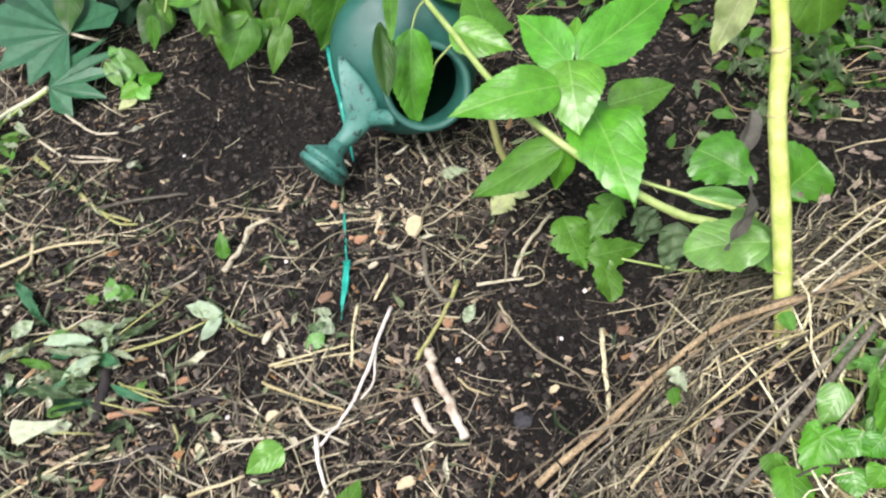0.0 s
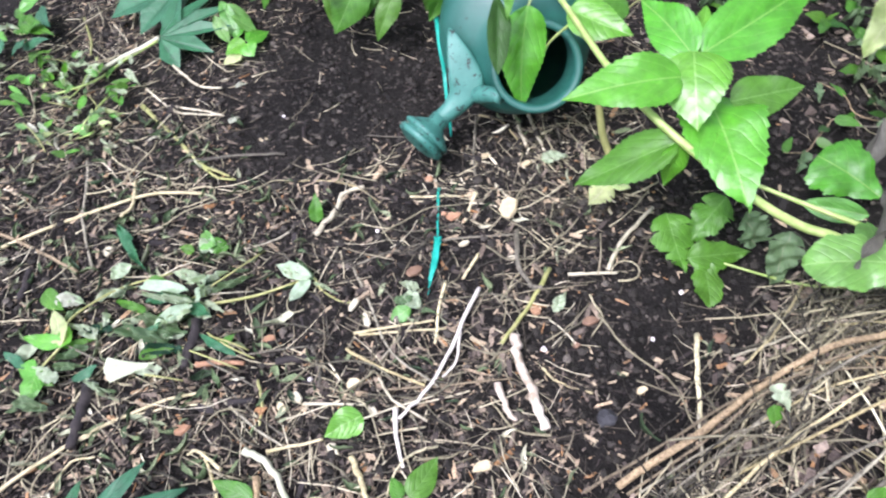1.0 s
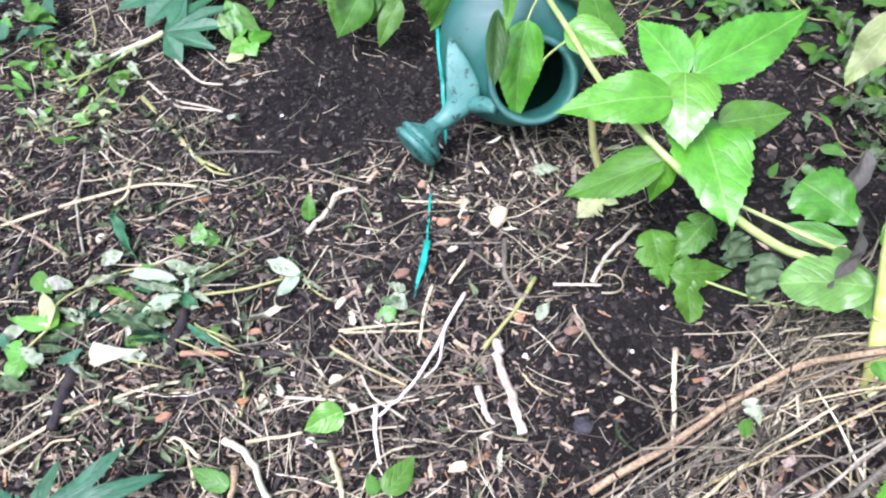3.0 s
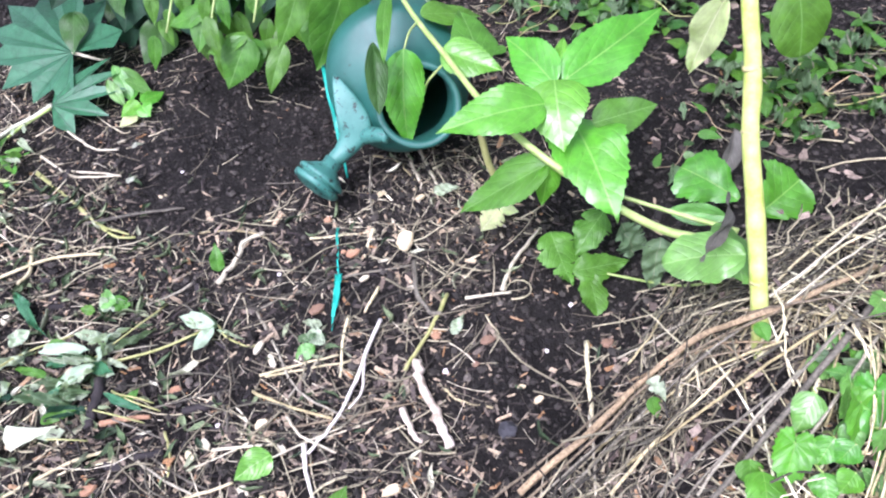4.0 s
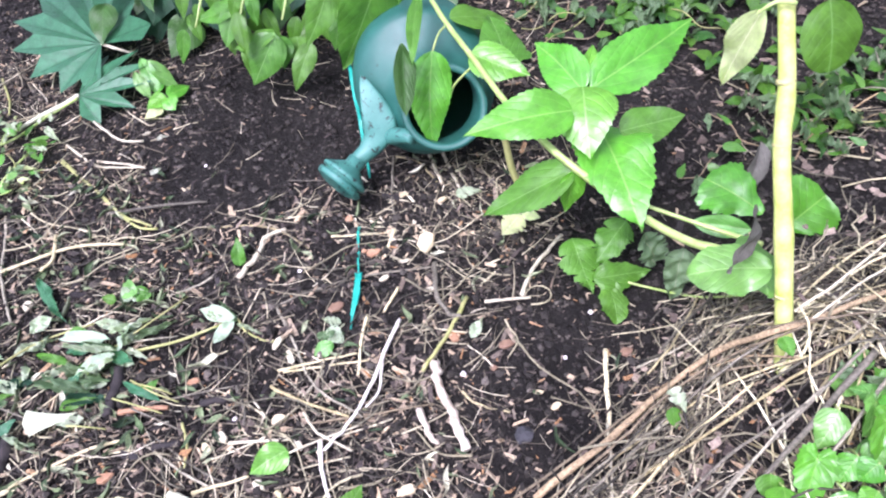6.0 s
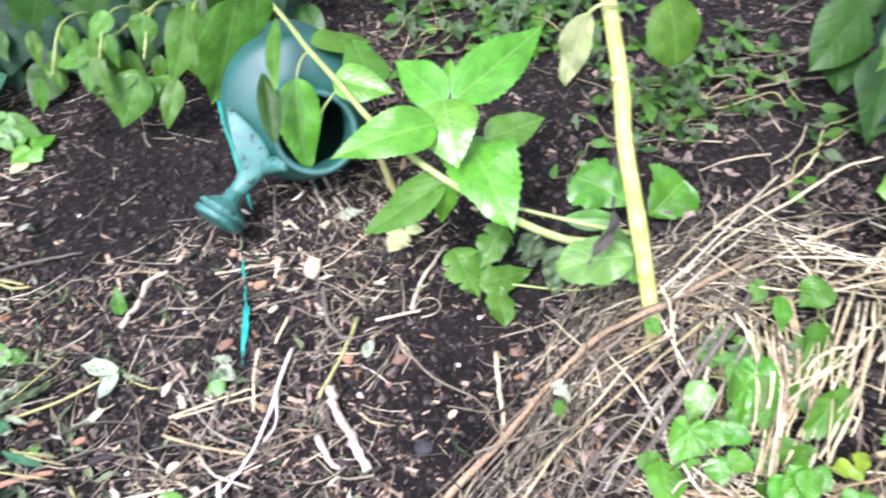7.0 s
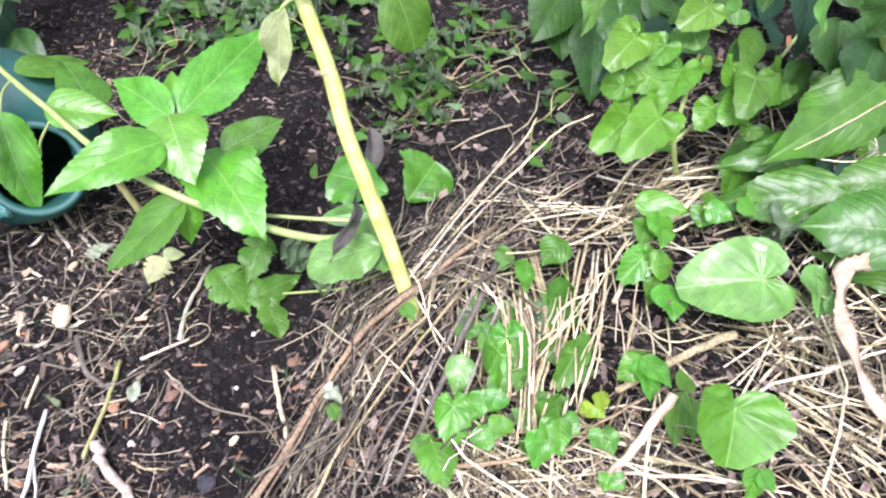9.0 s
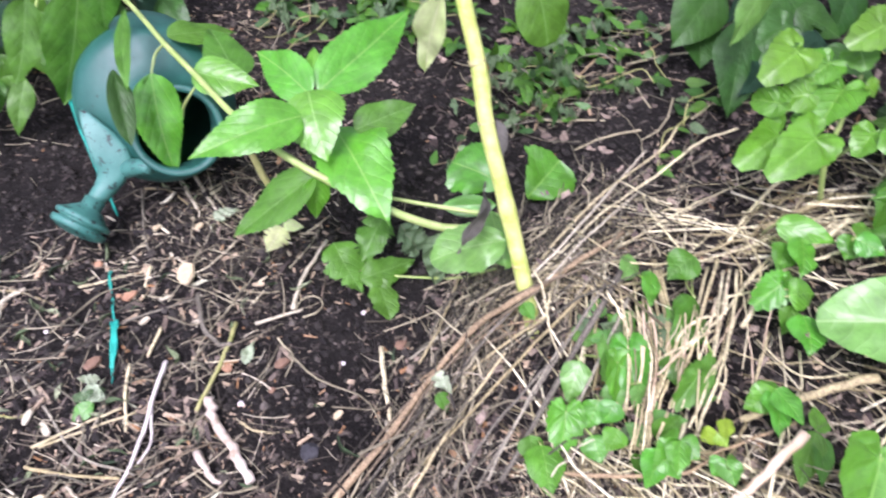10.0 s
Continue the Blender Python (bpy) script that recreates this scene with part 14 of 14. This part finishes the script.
stick([(0.588, 0.562, 0.201), (0.599, 0.521, 0.219), (0.620, 0.486, 0.220)], 0.0022, 0.0016, STEM_STRAW, "long_straw", "pale straw lying across the bank", "straw", "dry stems on the bank")
dry = thing("dry_leaf_blade", (0.666, 0.578, 0.193), "long curled dry straw-coloured leaf blade on the bank", "dry leaf")
strap("blade", [(0.738, 0.620, 0.230), (0.689, 0.622, 0.242), (0.659, 0.602, 0.239), (0.627, 0.564, 0.239), (0.610, 0.525, 0.232), (0.603, 0.489, 0.227)], 0.016, BLADE, dry)
wood_chip((0.025, 1.136), (0.050, 0.031), 80, CHIP_PALE, "pale oval wood chip on the soil")
wood_chip((0.052, 1.220), (0.018, 0.014), 20, CHIP_PALE, "small pale wood chip lying on the soil")
wood_chip((-0.084, 1.198), (0.018, 0.014), 10, CHIP_ORANGE, "small orange wood chip lying on the soil")
wood_chip((0.054, 0.976), (0.020, 0.016), 60, CHIP_ORANGE, "small orange wood chip lying on the soil")
wood_chip((-0.049, 1.127), (0.030, 0.016), 10, CHIP_ORANGE, "reddish flat wood chip lying on the soil")
wood_chip((-0.033, 1.082), (0.020, 0.012), 15, STICK_WHITE, "small white wood chip lying on the soil")
wood_chip((-0.093, 1.036), (0.030, 0.018), 40, CHIP_BROWN, "curled brown leaf scrap lying on the soil")
wood_chip((-0.167, 0.986), (0.030, 0.014), 70, STICK_WHITE, "pale wood splinter lying on the soil")
wood_chip((-0.150, 0.969), (0.030, 0.012), -70, STICK_WHITE, "pale wood splinter lying on the soil")
wood_chip((-0.129, 0.849), (0.026, 0.012), -60, STICK_WHITE, "pale wood chip lying on the soil")
wood_chip((-0.105, 0.841), (0.022, 0.010), -30, STICK_WHITE, "pale wood chip lying on the soil")
wood_chip((-0.233, 0.853), (0.022, 0.012), -50, CHIP_PALE, "pale wood chip lying on the soil")
wood_chip((-0.156, 0.883), (0.026, 0.020), 10, CHIP_PALE, "tan wood chip lying on the soil")
wood_chip((-0.217, 0.866), (0.020, 0.012), -60, STICK_WHITE, "pale wood chip lying on the soil")
wood_chip((0.252, 0.925), (0.022, 0.018), 20, CHIP_BROWN, "brown wood chip lying on the soil")
wood_chip((0.115, 0.958), (0.024, 0.018), 0, CHIP_BROWN, "dull brown wood chip lying on the soil")
wood_chip((0.030, 1.056), (0.026, 0.010), 10, STICK_WHITE, "white splinter lying on the soil")
wood_chip((-0.516, 1.085), (0.024, 0.018), 80, STICK_WHITE, "pale wood chip lying on the soil")
wood_chip((-0.343, 0.827), (0.028, 0.020), 30, CHIP_ORANGE, "orange wood chip lying on the soil")
wood_chip((-0.168, 0.804), (0.024, 0.014), -40, STICK_WHITE, "pale wood chip lying on the soil")
wood_chip((-0.266, 0.944), (0.020, 0.016), 0, CHIP_ORANGE, "tan wood chip lying on the soil")
wood_chip((-0.006, 1.107), (0.020, 0.008), 15, STICK_WHITE, "white splinter lying on the soil")
wood_chip((-0.439, 1.452), (0.016, 0.010), 40, STICK_WHITE, "pale wood chip lying on the soil")
wood_chip((-0.344, 1.303), (0.020, 0.014), 0, CHIP_PALE, "small tan wood chip lying on the soil")
wood_chip((-0.006, 1.242), (0.016, 0.012), 30, CHIP_PALE, "tan wood chip lying on the soil")
wood_chip((0.098, 0.927), (0.012, 0.010), 0, CHIP_BROWN, "brown wood chip lying on the soil")
wood_chip((-0.060, 1.131), (0.014, 0.010), 0, CHIP_ORANGE, "orange wood chip lying on the soil")
wood_chip((0.162, 0.866), (0.018, 0.010), 40, CHIP_PALE, "tan wood chip lying on the soil")
wood_chip((0.146, 0.888), (0.014, 0.008), 10, CHIP_PALE, "tan wood chip lying on the soil")
wood_chip((-0.009, 0.785), (0.030, 0.018), 20, CHIP_PALE, "pale wood chip lying on the soil")
pebble((0.122, 0.837), 0.014, STONE, "dark grey stone half buried in soil")
pebble((0.061, 0.925), 0.005, WHITE_STONE, "tiny white pebble on the soil")
pebble((-0.148, 1.105), 0.004, WHITE_STONE, "tiny white pebble on the soil")
pebble((-0.207, 0.890), 0.004, WHITE_STONE, "tiny white pebble on the soil")
pebble((0.226, 0.998), 0.004, WHITE_STONE, "tiny white pebble on the soil")
pebble((0.184, 0.935), 0.004, WHITE_STONE, "tiny pale pebble on the soil")
pebble((-0.323, 1.359), 0.004, WHITE_STONE, "tiny pale pebble on the soil")
tape = thing("garden_twine", (-0.071, 1.080, -0.001), "flat teal plastic twine running over the soil", "twine")
strap("strand", [(-0.074, 1.429, 0.130), (-0.068, 1.379, 0.112), (-0.061, 1.333, 0.088), (-0.058, 1.309, 0.060), (-0.056, 1.296, 0.030), (-0.056, 1.287, 0.004)], 0.0062, RIBBON, tape)
strap("strand", [(-0.069, 1.184, 0.004), (-0.069, 1.168, 0.012), (-0.069, 1.150, 0.012), (-0.069, 1.130, 0.006), (-0.068, 1.112, 0.011), (-0.067, 1.090, 0.011)], 0.0042, RIBBON, tape)
strap("strand", [(-0.067, 1.090, 0.011), (-0.067, 1.070, 0.013), (-0.070, 1.042, 0.012), (-0.074, 1.022, 0.007)], 0.0100, RIBBON, tape)
strap("strand", [(-0.074, 1.024, 0.006), (-0.076, 1.003, 0.003)], 0.003, RIBBON, tape)
